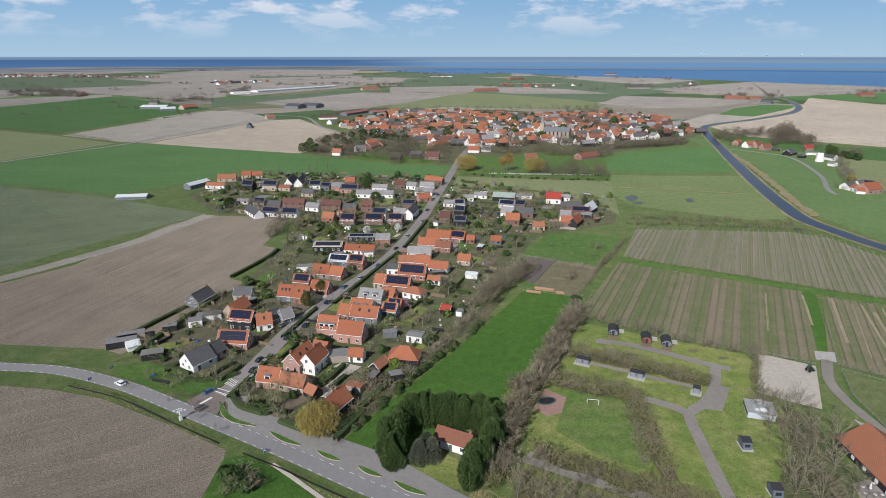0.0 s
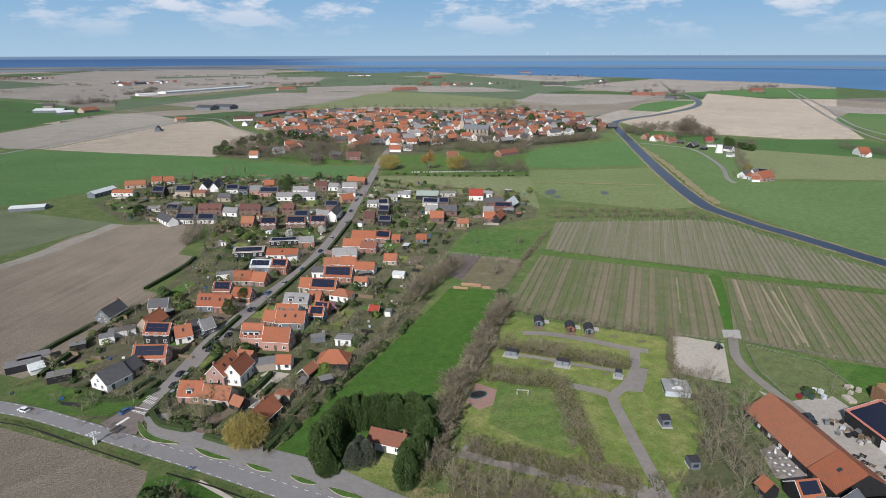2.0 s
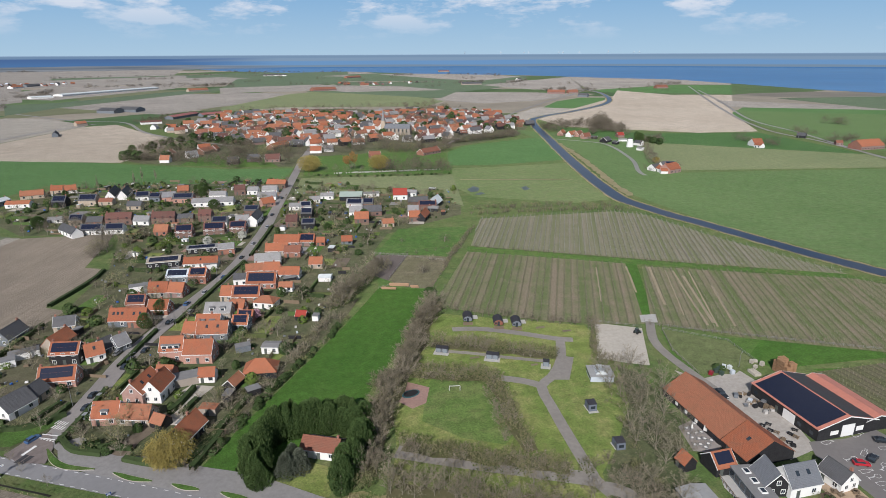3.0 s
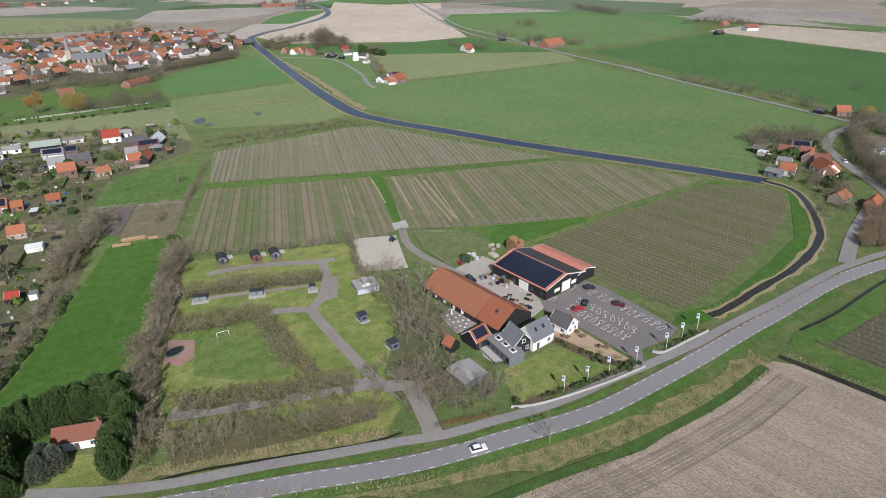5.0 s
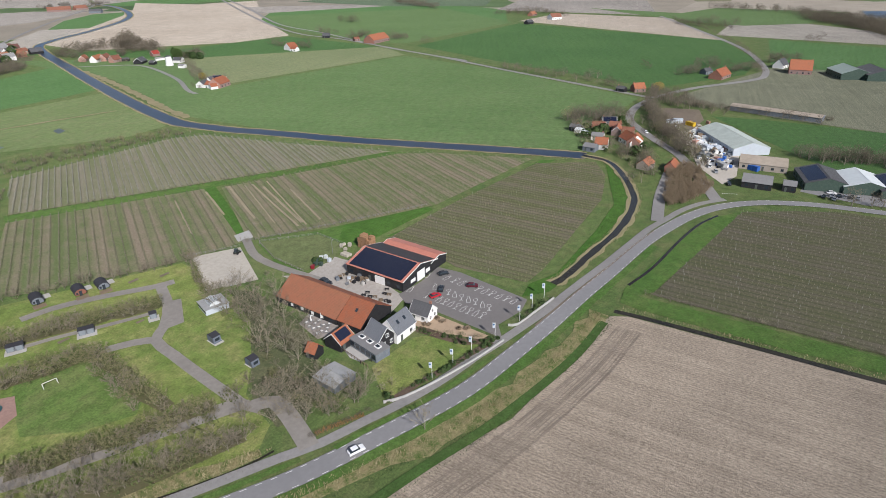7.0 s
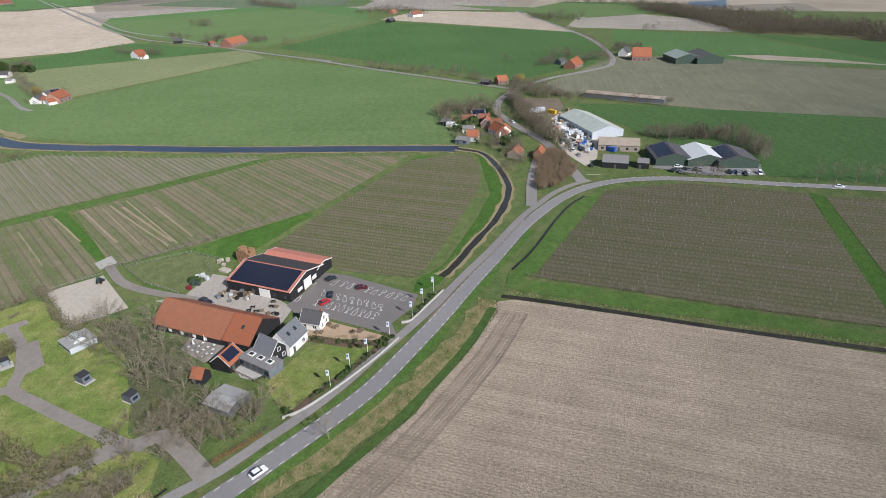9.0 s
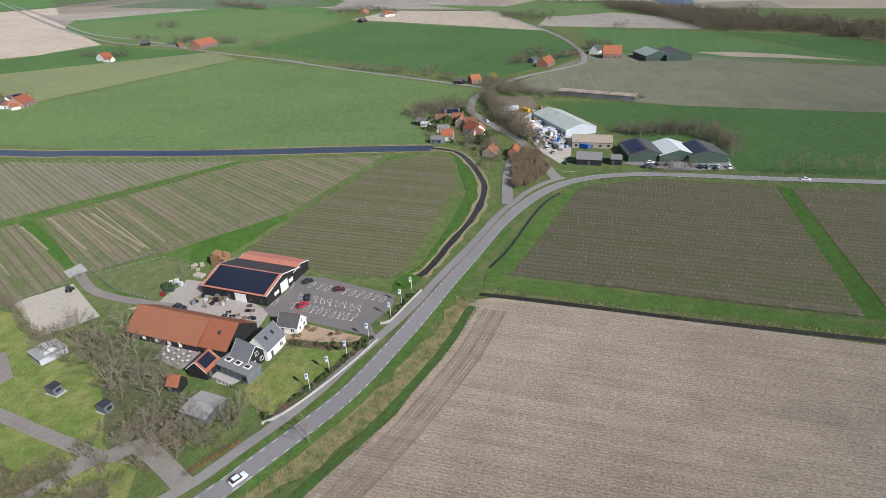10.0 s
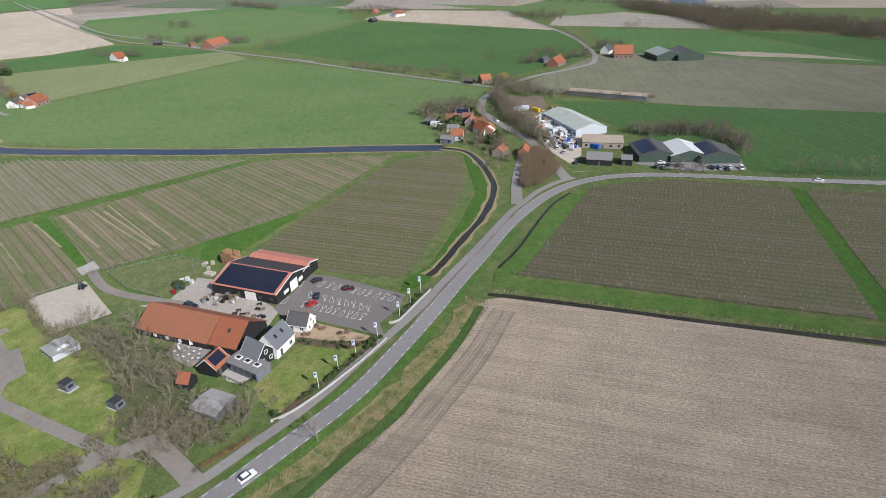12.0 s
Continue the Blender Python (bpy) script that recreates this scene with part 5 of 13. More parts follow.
def town(pts, turn, gap_x, gap_y, seed, roofs, skip=0.2, grp="church village houses", single=95):
    """Rows of plain gabled houses over a plan outline; the farthest are one mass of roofs."""
    rng = random.Random(seed)
    a = radians(turn)
    d, n = Vector((math.cos(a), math.sin(a))), Vector((-math.sin(a), math.cos(a)))
    P = [Vector(p) for p in pts]
    us, vs = [p.dot(d) for p in P], [p.dot(n) for p in P]
    v, spots = min(vs), []
    while v < max(vs):
        u = min(us) + rng.uniform(0, gap_x)
        while u < max(us):
            c = d * u + n * (v + rng.uniform(-6, 6))
            if inside(pts, c.x, c.y) and rng.random() > skip and all(math.hypot(c.x - fx, c.y - fy) > fr + 6 for fx, fy, fr in FOOT):
                spots.append(c)
            u += gap_x * rng.uniform(0.75, 1.35)
        v += gap_y
    spots.sort(key=lambda c: c.length)
    items = []
    for i, c in enumerate(spots):
        L, W = round(rng.uniform(9, 17)), round(rng.uniform(7, 9))
        e = 4.6 if rng.random() < 0.5 else 2.9
        r = e + rng.choice((3.4, 4.0, 4.4))
        roof = rng.choice(roofs)
        wall = "render_white" if rng.random() < 0.5 else rng.choice(("brick_red", "brick_buff", "brick_red", "board_black"))
        head = turn + rng.choice((0, 0, 90)) + rng.uniform(-14, 14)
        if i < single:
            house(c.x, c.y, head, L, W, e, r, wall, roof, dormers=rng.choice((0, 0, 0, 2)), dside=rng.choice((-1, 1)), trim=rng.random() < 0.6, detail=0, group=grp)
        else:
            keep_clear(c.x, c.y, W * 0.6)
            m = pose(c.x, c.y, 0, 0, 0, head)
            items.append((shared(f"wall/{L}{W}{e}{r}{wall}", lambda: gable_walls(L, W, e, r), wall), m))
            items.append((shared(f"roof/{L}{W}{e}{r}{roof}", lambda: gable_roof(L, W, e, r), roof), m))
    if items:
        joined("far_houses", items, "crowded tiled houses of the church village", "houses")


def fill(pts, n, kinds, h0, h1, seed, group="garden plants", clear=1.5, mass=""):
    """Plants spread over a plan outline, clear of houses and streets; mass: a label, to make them one object."""
    rng = random.Random(seed)
    xs, ys = [p[0] for p in pts], [p[1] for p in pts]
    made = tries = 0
    ks = kinds.split()
    items = []
    while made < n and tries < n * 30:
        tries += 1
        x, y = rng.uniform(min(xs), max(xs)), rng.uniform(min(ys), max(ys))
        if inside(pts, x, y) and all(math.hypot(x - fx, y - fy) > fr + clear for fx, fy, fr in FOOT):
            h = rng.uniform(h0, h1)
            if mass:
                items += plant_meshes(rng.choice(ks), x, y, h, h * rng.uniform(0.8, 1.3), 200)
            else:
                plant(rng.choice(ks), x, y, h, h * rng.uniform(0.8, 1.3), group)
            made += 1
    if items:
        joined(group.replace(" ", "_"), items, mass, "greenery")


def plots(pts, turn, n, seed):
    """Garden plots: small lawns, beds and paved yards, turned with the street."""
    rng = random.Random(seed)
    xs, ys = [p[0] for p in pts], [p[1] for p in pts]
    a = radians(turn)
    d, q = Vector((math.cos(a), math.sin(a))), Vector((-math.sin(a), math.cos(a)))
    made = 0
    words = {"lawn": "small mown garden lawn", "verge": "rough garden grass plot", "earth": "dug brown garden bed", "track": "grey paved garden yard", "gravel": "pale gravel garden yard", "paving_red": "red brick paved yard"}
    while made < n:
        c = Vector((rng.uniform(min(xs), max(xs)), rng.uniform(min(ys), max(ys))))
        if not inside(pts, c.x, c.y):
            continue
        w, l = rng.uniform(4, 11), rng.uniform(6, 18)
        mat = rng.choice(("lawn", "lawn", "verge", "verge", "earth", "track", "gravel", "paving_red"))
        k = [c + d * (s * l / 2) + q * (t * w / 2) for s, t in ((-1, -1), (1, -1), (1, 1), (-1, 1))]
        flat("garden_plot", [(p.x, p.y) for p in k], 0.14 + made * 0.0004, mat, words[mat], "garden")
        made += 1


def clear_line(pts, r):
    for q in smooth_line(pts, 4.0):
        keep_clear(q.x, q.y, r)


M["felt_dark"] = plain("dark_shingles", (0.035, 0.035, 0.042), 0.8, vary=0.4)
M["felt_blue"] = plain("blue_grey_canvas", (0.12, 0.14, 0.17), 0.8, vary=0.4)
M["glass_pale"] = plain("pale_translucent_sheet", (0.27, 0.29, 0.30), 0.3, spec=0.5)
M["cabin_front"] = plain("grey_cabin_front", (0.2, 0.23, 0.25), 0.5)
M["rim_teal"] = plain("teal_padding", (0.03, 0.09, 0.1), 0.6)
M["paving_red"] = speckled("red_paving", (0.30, 0.19, 0.155), (0.36, 0.235, 0.2), 0.9, 0.08, 0.9, 0.2)
M["blue_plastic"] = plain("blue_tarpaulin", (0.03, 0.12, 0.42), 0.4)


# ---- the place ----
flat("ground", [(-6000, -3000), (6000, -3000), (6000, 5200), (-6000, 5200)], 0, "ground", "flat rough grassland reaching to the horizon", "ground")
M["sand_strip"] = speckled("bare_strip_soil", (0.30, 0.25, 0.17), (0.37, 0.31, 0.22), 0.8, 0.08, 0.95, 0.3, third=(0.2, 0.18, 0.11))
# ruts are a little darker than the ploughed soil around them
M["rut"] = speckled("darker_rut_soil", (0.235, 0.197, 0.156), (0.28, 0.236, 0.186), 1.2, 0.2, 0.95, 0.6)
M["yard_grey"] = speckled("yard_concrete", (0.36, 0.335, 0.30), (0.44, 0.41, 0.37), 0.8, 0.06, 0.95, 0.3, third=(0.22, 0.205, 0.185))
M["bed"] = speckled("bark_mulch", (0.11, 0.075, 0.055), (0.15, 0.105, 0.075), 1.5, 0.2, 0.95, 0.6)
M["terrace_paving"] = speckled("pink_grey_paving", (0.27, 0.245, 0.225), (0.34, 0.31, 0.285), 0.9, 0.1, 0.9, 0.2, third=(0.2, 0.18, 0.165))
M["crate_wood"] = plain("orange_crate_wood", (0.34, 0.2, 0.11), 0.8, vary=0.6, scale=1.5)
M["yellow"] = plain("yellow_paint", (0.55, 0.36, 0.02), 0.5)
M["puddle"] = speckled("puddle_water", (0.1, 0.13, 0.12), (0.13, 0.16, 0.16), 0.4, 0.1, 0.6, 0.05, 0.15)
M["damp_pasture"] = grass_field("damp_pasture", (0.092, 0.132, 0.048), (0.124, 0.16, 0.068), 10, 5.0, 0.05, (0.16, 0.152, 0.088), 0.6)
M["pasture_green"] = grass_field("rough_pasture", (0.045, 0.098, 0.022), (0.074, 0.122, 0.036), 30, 4, 0.0, (0.12, 0.135, 0.06), 0.55)
M["earth_grass"] = grass_field("grazed_bare_pasture", (0.10, 0.098, 0.055), (0.125, 0.112, 0.078), 0, 5, 0.0, (0.175, 0.14, 0.105), 0.5)
M["riding_sand"] = speckled("damp_riding_sand", (0.125, 0.105, 0.095), (0.155, 0.132, 0.118), 0.5, 0.05, 0.95, 0.3, third=(0.105, 0.088, 0.08))
M["paddock_grass"] = grass_field("paddock_grass", (0.08, 0.102, 0.0416), (0.1, 0.12, 0.0528), 40, 4.0, 0.1, (0.128, 0.12, 0.072), 0.3)
M["soil_sown2"] = soil_field("green_sown_soil", (0.125, 0.133, 0.0929), (0.159, 0.163, 0.116), 12, 5.0, 0.05, (0.008, 0.6))
M["paving_brown"] = speckled("worn_brown_paving", (0.17, 0.145, 0.135), (0.22, 0.185, 0.17), 0.9, 0.08, 0.9, 0.2)

pw = Nodes("far_patchwork", 0.95, spec=0.1)
cells = pw.t.nodes.new("ShaderNodeTexVoronoi")
cells.distance = "MANHATTAN"
cells.inputs["Scale"].default_value = 1.0
pw.put(cells.inputs["Vector"], pw.mapped(24, (0.0016, 0.0042, 1)))
cellv = pw.t.nodes.new("ShaderNodeSeparateColor")
pw.put(cellv.inputs[0], cells.outputs["Color"])
pick = pw.t.nodes.new("ShaderNodeValToRGB")
pick.color_ramp.interpolation = "CONSTANT"
for k, (at, col) in enumerate(((0.0, (0.10, 0.15, 0.065)), (0.2, (0.28, 0.25, 0.20)), (0.38, (0.075, 0.125, 0.055)), (0.52, (0.2, 0.185, 0.155)), (0.68, (0.155, 0.165, 0.095)), (0.84, (0.33, 0.295, 0.24)))):
    el = pick.color_ramp.elements[k] if k < 2 else pick.color_ramp.elements.new(at)
    el.position, el.color = at, (*col, 1)
pw.put(pick.inputs[0], cellv.outputs[0])
M["far_patchwork"] = pw.done(pw.grain(pw.grain(pick.outputs[0], 0.01, 0.12), 0.25, 0.12))
flat("far_fields", [(-6000, 1000), (700, 1000), (1100, 500), (1100, -900), (6000, -900), (6000, 5200), (-6000, 5200)], 0.004, "far_patchwork", "distant patchwork of bare and green fields", "fields")


M["plough_near"] = soil_field("ploughed_soil", (0.285, 0.24, 0.19), (0.35, 0.30, 0.24), -87, 0.9)
M["plough_dark"] = soil_field("damp_ploughed_soil", (0.18, 0.156, 0.124), (0.222, 0.196, 0.158), 30, 0.9)
M["plough_left"] = soil_field("harrowed_soil", (0.184, 0.157, 0.126), (0.23, 0.198, 0.16), 74, 1.5)
M["soil_pale"] = soil_field("dry_pale_soil", (0.26, 0.226, 0.184), (0.32, 0.283, 0.235), 20, 3.0, 0.15)
M["soil_grey"] = soil_field("grey_soil", (0.215, 0.202, 0.176), (0.267, 0.249, 0.219), 40, 4.0, 0.2)
M["soil_sown"] = soil_field("sown_soil", (0.101, 0.127, 0.0757), (0.129, 0.153, 0.0963), 33, 4.0, 0.3)
M["crop"] = grass_field("winter_wheat", (0.0577, 0.122, 0.0385), (0.074, 0.141, 0.0503), 1, 6.0, 0.12, (0.0814, 0.111, 0.037), 0.2)
M["crop_dark"] = grass_field("dense_wheat", (0.0432, 0.0944, 0.0288), (0.0568, 0.112, 0.036), 30, 6.0, 0.1, (0.064, 0.096, 0.036), 0.2)
M["crop_light"] = grass_field("light_pasture", (0.071, 0.122, 0.042), (0.09, 0.141, 0.053), -73, 5.0, 0.05, (0.136, 0.15, 0.08), 0.4)
M["pasture_olive"] = grass_field("olive_pasture", (0.118, 0.146, 0.0704), (0.148, 0.17, 0.0864), 10, 5.0, 0.1, (0.16, 0.152, 0.088), 0.5)
# distance haze mixed into the colour: greyer far soil, duller far wheat
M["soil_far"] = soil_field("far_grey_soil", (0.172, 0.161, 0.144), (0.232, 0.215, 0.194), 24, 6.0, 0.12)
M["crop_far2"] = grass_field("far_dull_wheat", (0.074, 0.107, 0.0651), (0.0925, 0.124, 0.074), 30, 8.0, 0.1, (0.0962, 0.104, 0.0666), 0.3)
M["orchard_floor"] = soil_field("orchard_floor", (0.129, 0.125, 0.0774), (0.163, 0.15, 0.0989), 76, 3.2, 0.35)

flat("field_ploughed", [(-236.1, 169.2), (-141.5, 165.4), (-123.7, 163.1), (-104.8, 157.9), (-78.1, 144.4), (-58.0, 133.0), (-57.2, 128.8), (-57.4, 121.3), (-57.7, 111.7), (-50.9, 82.8), (-177.1, 82.8)], 0.0211, "plough_dark", "brown ploughed field with fine furrows", "field")
flat("field_harrowed", [(-275.6, 203.0), (-204.6, 253.9), (-185.9, 279.4), (-170.8, 354.8), (-152.5, 376.8), (-100.4, 372.5), (-99.6, 352.2), (-100.2, 312.0), (-90.3, 306.9), (-101.7, 261.9), (-92.6, 256.0), (-111.5, 192.4), (-113.4, 186.0), (-122.6, 190.3), (-161.7, 193.8), (-250.1, 181.2)], 0.0222, "plough_left", "grey-brown harrowed field beside the gardens", "field")
flat("field_sown", [(-569.9, 544.6), (-358.5, 469.3), (-249.9, 429.2), (-156.8, 381.2), (-202.3, 306.9), (-217.0, 271.2), (-259.1, 229.8)], 0.0233, "soil_sown", "thinly sown field with green drill lines", "field")
ribbon("field_margin", [(-154.9, 378.2), (-172.8, 322.6), (-192.4, 285.4), (-208.8, 259.7), (-232.6, 226.8)], 9, 0.1411, "soil_grey", "pale trodden margin between two fields", "field margin")
flat("field_wheat", [(-495.6, 469.3), (-436.2, 578.1), (-379.2, 712.1), (-249.2, 679.9), (-153.5, 630.8), (-51.7, 571.8), (8.6, 559.4), (-6.6, 487.4), (-92.1, 517.1), (-152.2, 517.1), (-188.6, 536.0), (-212.2, 480.5), (-248.5, 438.6), (-364.8, 478.2), (-569.9, 544.6)], 0.0249, "crop", "bright green winter wheat field", "field")
flat("field_pale", [(-356.4, 716.9), (-282.8, 988.6), (-240.5, 1007.0), (-193.0, 913.3), (-116.9, 774.5), (-155.3, 638.5), (-246.2, 671.2)], 0.0261, "soil_pale", "pale dry bare field", "field")
flat("field_grey", [(-506.1, 791.8), (-447.8, 1169.3), (-379.6, 1144.8), (-278.4, 1007.0), (-358.7, 721.8), (-403.1, 731.8)], 0.0272, "soil_grey", "grey-green stubble field", "field")
flat("field_dark", [(-990.8, 970.9), (-915.5, 1249.3), (-859.5, 1569.4), (-647.3, 1391.6), (-462.2, 1208.0), (-521.0, 816.0), (-643.9, 869.0), (-814.0, 791.8)], 0.0283, "crop_dark", "dark green wheat field", "field")
flat("field_olive", [(-759.8, 736.9), (-629.2, 848.4), (-510.0, 785.9), (-395.3, 716.9), (-443.2, 588.0), (-506.6, 480.5)], 0.0294, "pasture_olive", "dull green pasture", "field")
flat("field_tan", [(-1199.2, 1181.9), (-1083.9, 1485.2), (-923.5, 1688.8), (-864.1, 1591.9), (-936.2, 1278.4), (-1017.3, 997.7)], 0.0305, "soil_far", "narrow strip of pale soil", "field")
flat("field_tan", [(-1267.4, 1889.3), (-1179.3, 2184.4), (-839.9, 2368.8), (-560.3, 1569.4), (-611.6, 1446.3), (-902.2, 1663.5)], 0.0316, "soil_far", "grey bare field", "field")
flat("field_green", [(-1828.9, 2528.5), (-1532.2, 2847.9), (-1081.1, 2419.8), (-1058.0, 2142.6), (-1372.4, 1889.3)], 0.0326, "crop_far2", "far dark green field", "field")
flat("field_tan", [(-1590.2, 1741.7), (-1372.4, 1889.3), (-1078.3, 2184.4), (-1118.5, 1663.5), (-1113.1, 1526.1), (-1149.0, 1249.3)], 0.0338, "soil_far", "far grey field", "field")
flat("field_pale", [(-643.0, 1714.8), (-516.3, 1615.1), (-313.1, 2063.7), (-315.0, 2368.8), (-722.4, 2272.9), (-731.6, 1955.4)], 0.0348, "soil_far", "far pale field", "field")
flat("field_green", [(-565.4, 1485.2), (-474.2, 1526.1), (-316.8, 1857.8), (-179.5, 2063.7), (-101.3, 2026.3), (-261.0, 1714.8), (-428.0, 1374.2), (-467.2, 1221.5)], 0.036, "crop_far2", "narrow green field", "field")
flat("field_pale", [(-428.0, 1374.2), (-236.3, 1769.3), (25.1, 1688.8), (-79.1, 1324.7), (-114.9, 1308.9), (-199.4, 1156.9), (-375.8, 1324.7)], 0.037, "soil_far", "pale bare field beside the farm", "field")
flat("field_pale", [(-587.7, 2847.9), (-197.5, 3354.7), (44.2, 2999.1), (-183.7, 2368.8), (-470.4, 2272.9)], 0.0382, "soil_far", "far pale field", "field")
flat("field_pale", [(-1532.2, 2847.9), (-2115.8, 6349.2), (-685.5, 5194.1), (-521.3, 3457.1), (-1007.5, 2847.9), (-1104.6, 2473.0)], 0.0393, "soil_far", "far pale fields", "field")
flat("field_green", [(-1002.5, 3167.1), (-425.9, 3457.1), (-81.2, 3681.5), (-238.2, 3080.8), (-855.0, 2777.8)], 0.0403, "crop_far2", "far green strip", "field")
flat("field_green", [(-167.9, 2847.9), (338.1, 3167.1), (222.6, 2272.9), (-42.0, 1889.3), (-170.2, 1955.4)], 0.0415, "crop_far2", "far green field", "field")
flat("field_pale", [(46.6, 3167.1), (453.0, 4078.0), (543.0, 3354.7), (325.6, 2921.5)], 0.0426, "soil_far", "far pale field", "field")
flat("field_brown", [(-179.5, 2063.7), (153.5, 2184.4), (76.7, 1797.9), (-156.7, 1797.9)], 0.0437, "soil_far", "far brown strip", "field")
flat("field_olive", [(-112.3, 1278.4), (24.7, 1663.5), (203.1, 1889.3), (365.9, 1324.7), (283.2, 1181.9), (132.5, 1221.5), (-4.7, 1249.3), (-100.8, 1144.8)], 0.0447, "pasture_olive", "olive pasture behind the church village", "field")
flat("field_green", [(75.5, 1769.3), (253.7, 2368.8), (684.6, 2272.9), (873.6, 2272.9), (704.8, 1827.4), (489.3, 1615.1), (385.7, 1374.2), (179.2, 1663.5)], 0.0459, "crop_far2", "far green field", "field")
flat("field_pale", [(345.3, 1340.8), (474.3, 1615.1), (675.8, 1526.1), (743.4, 1409.4), (544.1, 1249.3), (418.1, 1221.5)], 0.047, "soil_far", "pale bare field", "field")
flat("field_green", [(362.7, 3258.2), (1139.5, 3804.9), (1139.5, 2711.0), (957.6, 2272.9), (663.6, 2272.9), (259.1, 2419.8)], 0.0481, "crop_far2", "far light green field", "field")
flat("field_green", [(589.4, 1221.5), (691.6, 1308.9), (750.1, 1293.5), (667.4, 1156.9), (546.2, 1045.8), (495.9, 1087.7)], 0.0491, "crop", "green field inside the river bend", "field")
flat("field_grey", [(341.2, 913.3), (490.5, 1098.6), (541.1, 1035.9), (417.0, 929.1), (370.4, 869.0)], 0.0503, "soil_grey", "grey field by the river", "field")
flat("field_pale", [(662.8, 1955.4), (1273.7, 2528.5), (840.5, 1569.4), (719.9, 1663.5)], 0.0514, "soil_far", "far pale field by the dike", "field")
flat("field_pale", [(399.3, 898.1), (759.5, 1278.4), (984.1, 1324.7), (1093.9, 1278.4), (609.5, 697.9), (549.5, 736.9), (466.0, 747.3), (393.1, 803.7)], 0.0524, "soil_pale", "wide pale tan field by the river", "field")
flat("field_green", [(680.4, 812.1), (925.9, 1029.4), (1033.2, 1011.2), (1132.0, 708.5), (1089.3, 568.9), (900.9, 466.2), (949.3, 590.4), (783.2, 588.4), (719.9, 656.3), (702.7, 751.6)], 0.0536, "crop", "far green fields", "field")
flat("field_green", [(863.5, 1446.3), (1004.7, 1374.2), (1119.3, 1308.9), (1415.1, 1663.5), (1267.0, 1741.7), (840.5, 1569.4)], 0.0547, "crop", "far green strip", "field")
flat("field_pale", [(1273.7, 2528.5), (1347.4, 2368.8), (1524.6, 2102.4), (1603.5, 1889.3), (1436.2, 1688.8), (1286.8, 1769.3), (855.1, 1569.4)], 0.0558, "soil_far", "pale strip by the dike", "field")
flat("field_pasture", [(5.3, 451.0), (12.5, 510.4), (78.2, 499.8), (140.8, 489.8), (117.1, 378.7), (105.4, 408.3), (83.3, 423.8), (41.9, 433.9)], 0.0568, "pasture_olive", "olive pasture behind a row of houses", "field")
flat("churchyard", [(14.7, 517.7), (22.2, 621.9), (97.5, 621.6), (166.0, 603.7), (142.2, 494.7)], 0.1502, "verge", "green churchyard behind a dark hedge", "grass")
flat("field_wheat", [(169.6, 609.4), (200.7, 648.2), (312.3, 692.8), (324.0, 687.4), (274.7, 531.4), (195.4, 524.4), (148.6, 532.1)], 0.058, "crop", "green wheat field by the canal", "field")
flat("field_pasture", [(146.6, 517.6), (191.3, 513.4), (266.7, 513.3), (223.8, 369.1), (196.2, 365.6), (132.6, 404.5), (129.0, 435.1)], 0.0591, "damp_pasture", "damp pasture with standing water", "field")
flat("paddock", [(41.5, 292.6), (62.8, 336.4), (104.6, 329.9), (83.7, 286.6), (57.1, 233.3), (36.0, 245.6)], 0.0602, "pasture_green", "grazed green paddock", "field")
flat("paddock_earth", [(58.3, 287.2), (66.5, 284.3), (79.8, 277.6), (74.0, 266.5), (67.1, 255.0), (59.4, 239.0), (53.0, 240.6), (48.0, 244.0), (41.8, 253.8)], 0.0612, "earth_grass", "worn grassy horse paddock", "field")
flat("riding_ground", [(42.8, 292.1), (58.3, 287.2), (41.8, 253.8), (35.6, 262.5), (34.0, 275.4)], 0.0622, "riding_sand", "grey-brown sand riding ground behind rails", "field")
flat("meadow", [(19.7, 215.3), (36.0, 245.6), (59.6, 237.8), (34.9, 189.0), (19.0, 160.2), (4.4, 139.9), (-13.8, 130.6), (-29.4, 133.7), (-15.3, 157.4), (3.9, 188.8)], 0.0624, "meadow", "long bright green meadow", "field")
flat("orchard_ground", [(117.5, 344.6), (207.5, 337.7), (222.5, 326.2), (234.0, 271.5), (253.5, 202.4), (193.6, 235.3), (94.5, 292.6)], 0.0635, "orchard_floor", "grass and bare strips under orchard rows", "field")
flat("orchard_ground", [(89.8, 284.1), (160.2, 244.5), (129.9, 180.8), (109.3, 186.4), (83.4, 200.1), (54.6, 219.3)], 0.0645, "orchard_floor", "grass and bare strips under orchard rows", "field")
flat("orchard_ground", [(165.8, 238.6), (251.9, 196.4), (264.5, 176.9), (280.8, 127.7), (200.9, 136.6), (159.5, 159.8), (133.1, 181.4)], 0.0657, "orchard_floor", "grass and bare strips under orchard rows", "field")
flat("orchard_ground", [(161.6, 133.8), (198.5, 131.9), (274.5, 123.0), (292.3, 96.9), (274.9, 85.3), (243.4, 76.2), (170.4, 71.2), (159.3, 72.2), (156.0, 98.2), (158.8, 106.2)], 0.0668, "orchard_floor", "grass and bare strips under orchard rows", "field")
flat("orchard_ground", [(259.3, 21.0), (271.2, 2.9), (280.4, -15.9), (281.6, -63.1), (175.2, -70.7), (173.2, -35.5), (172.8, 34.2), (206.2, 29.1)], 0.0679, "orchard_floor", "grass and bare strips under vine rows", "field")
flat("orchard_ground", [(280.2, -69.3), (290.6, -135.7), (257.1, -174.5), (169.7, -128.5), (176.7, -78.2)], 0.0689, "orchard_floor", "grass and bare strips under vine rows", "field")
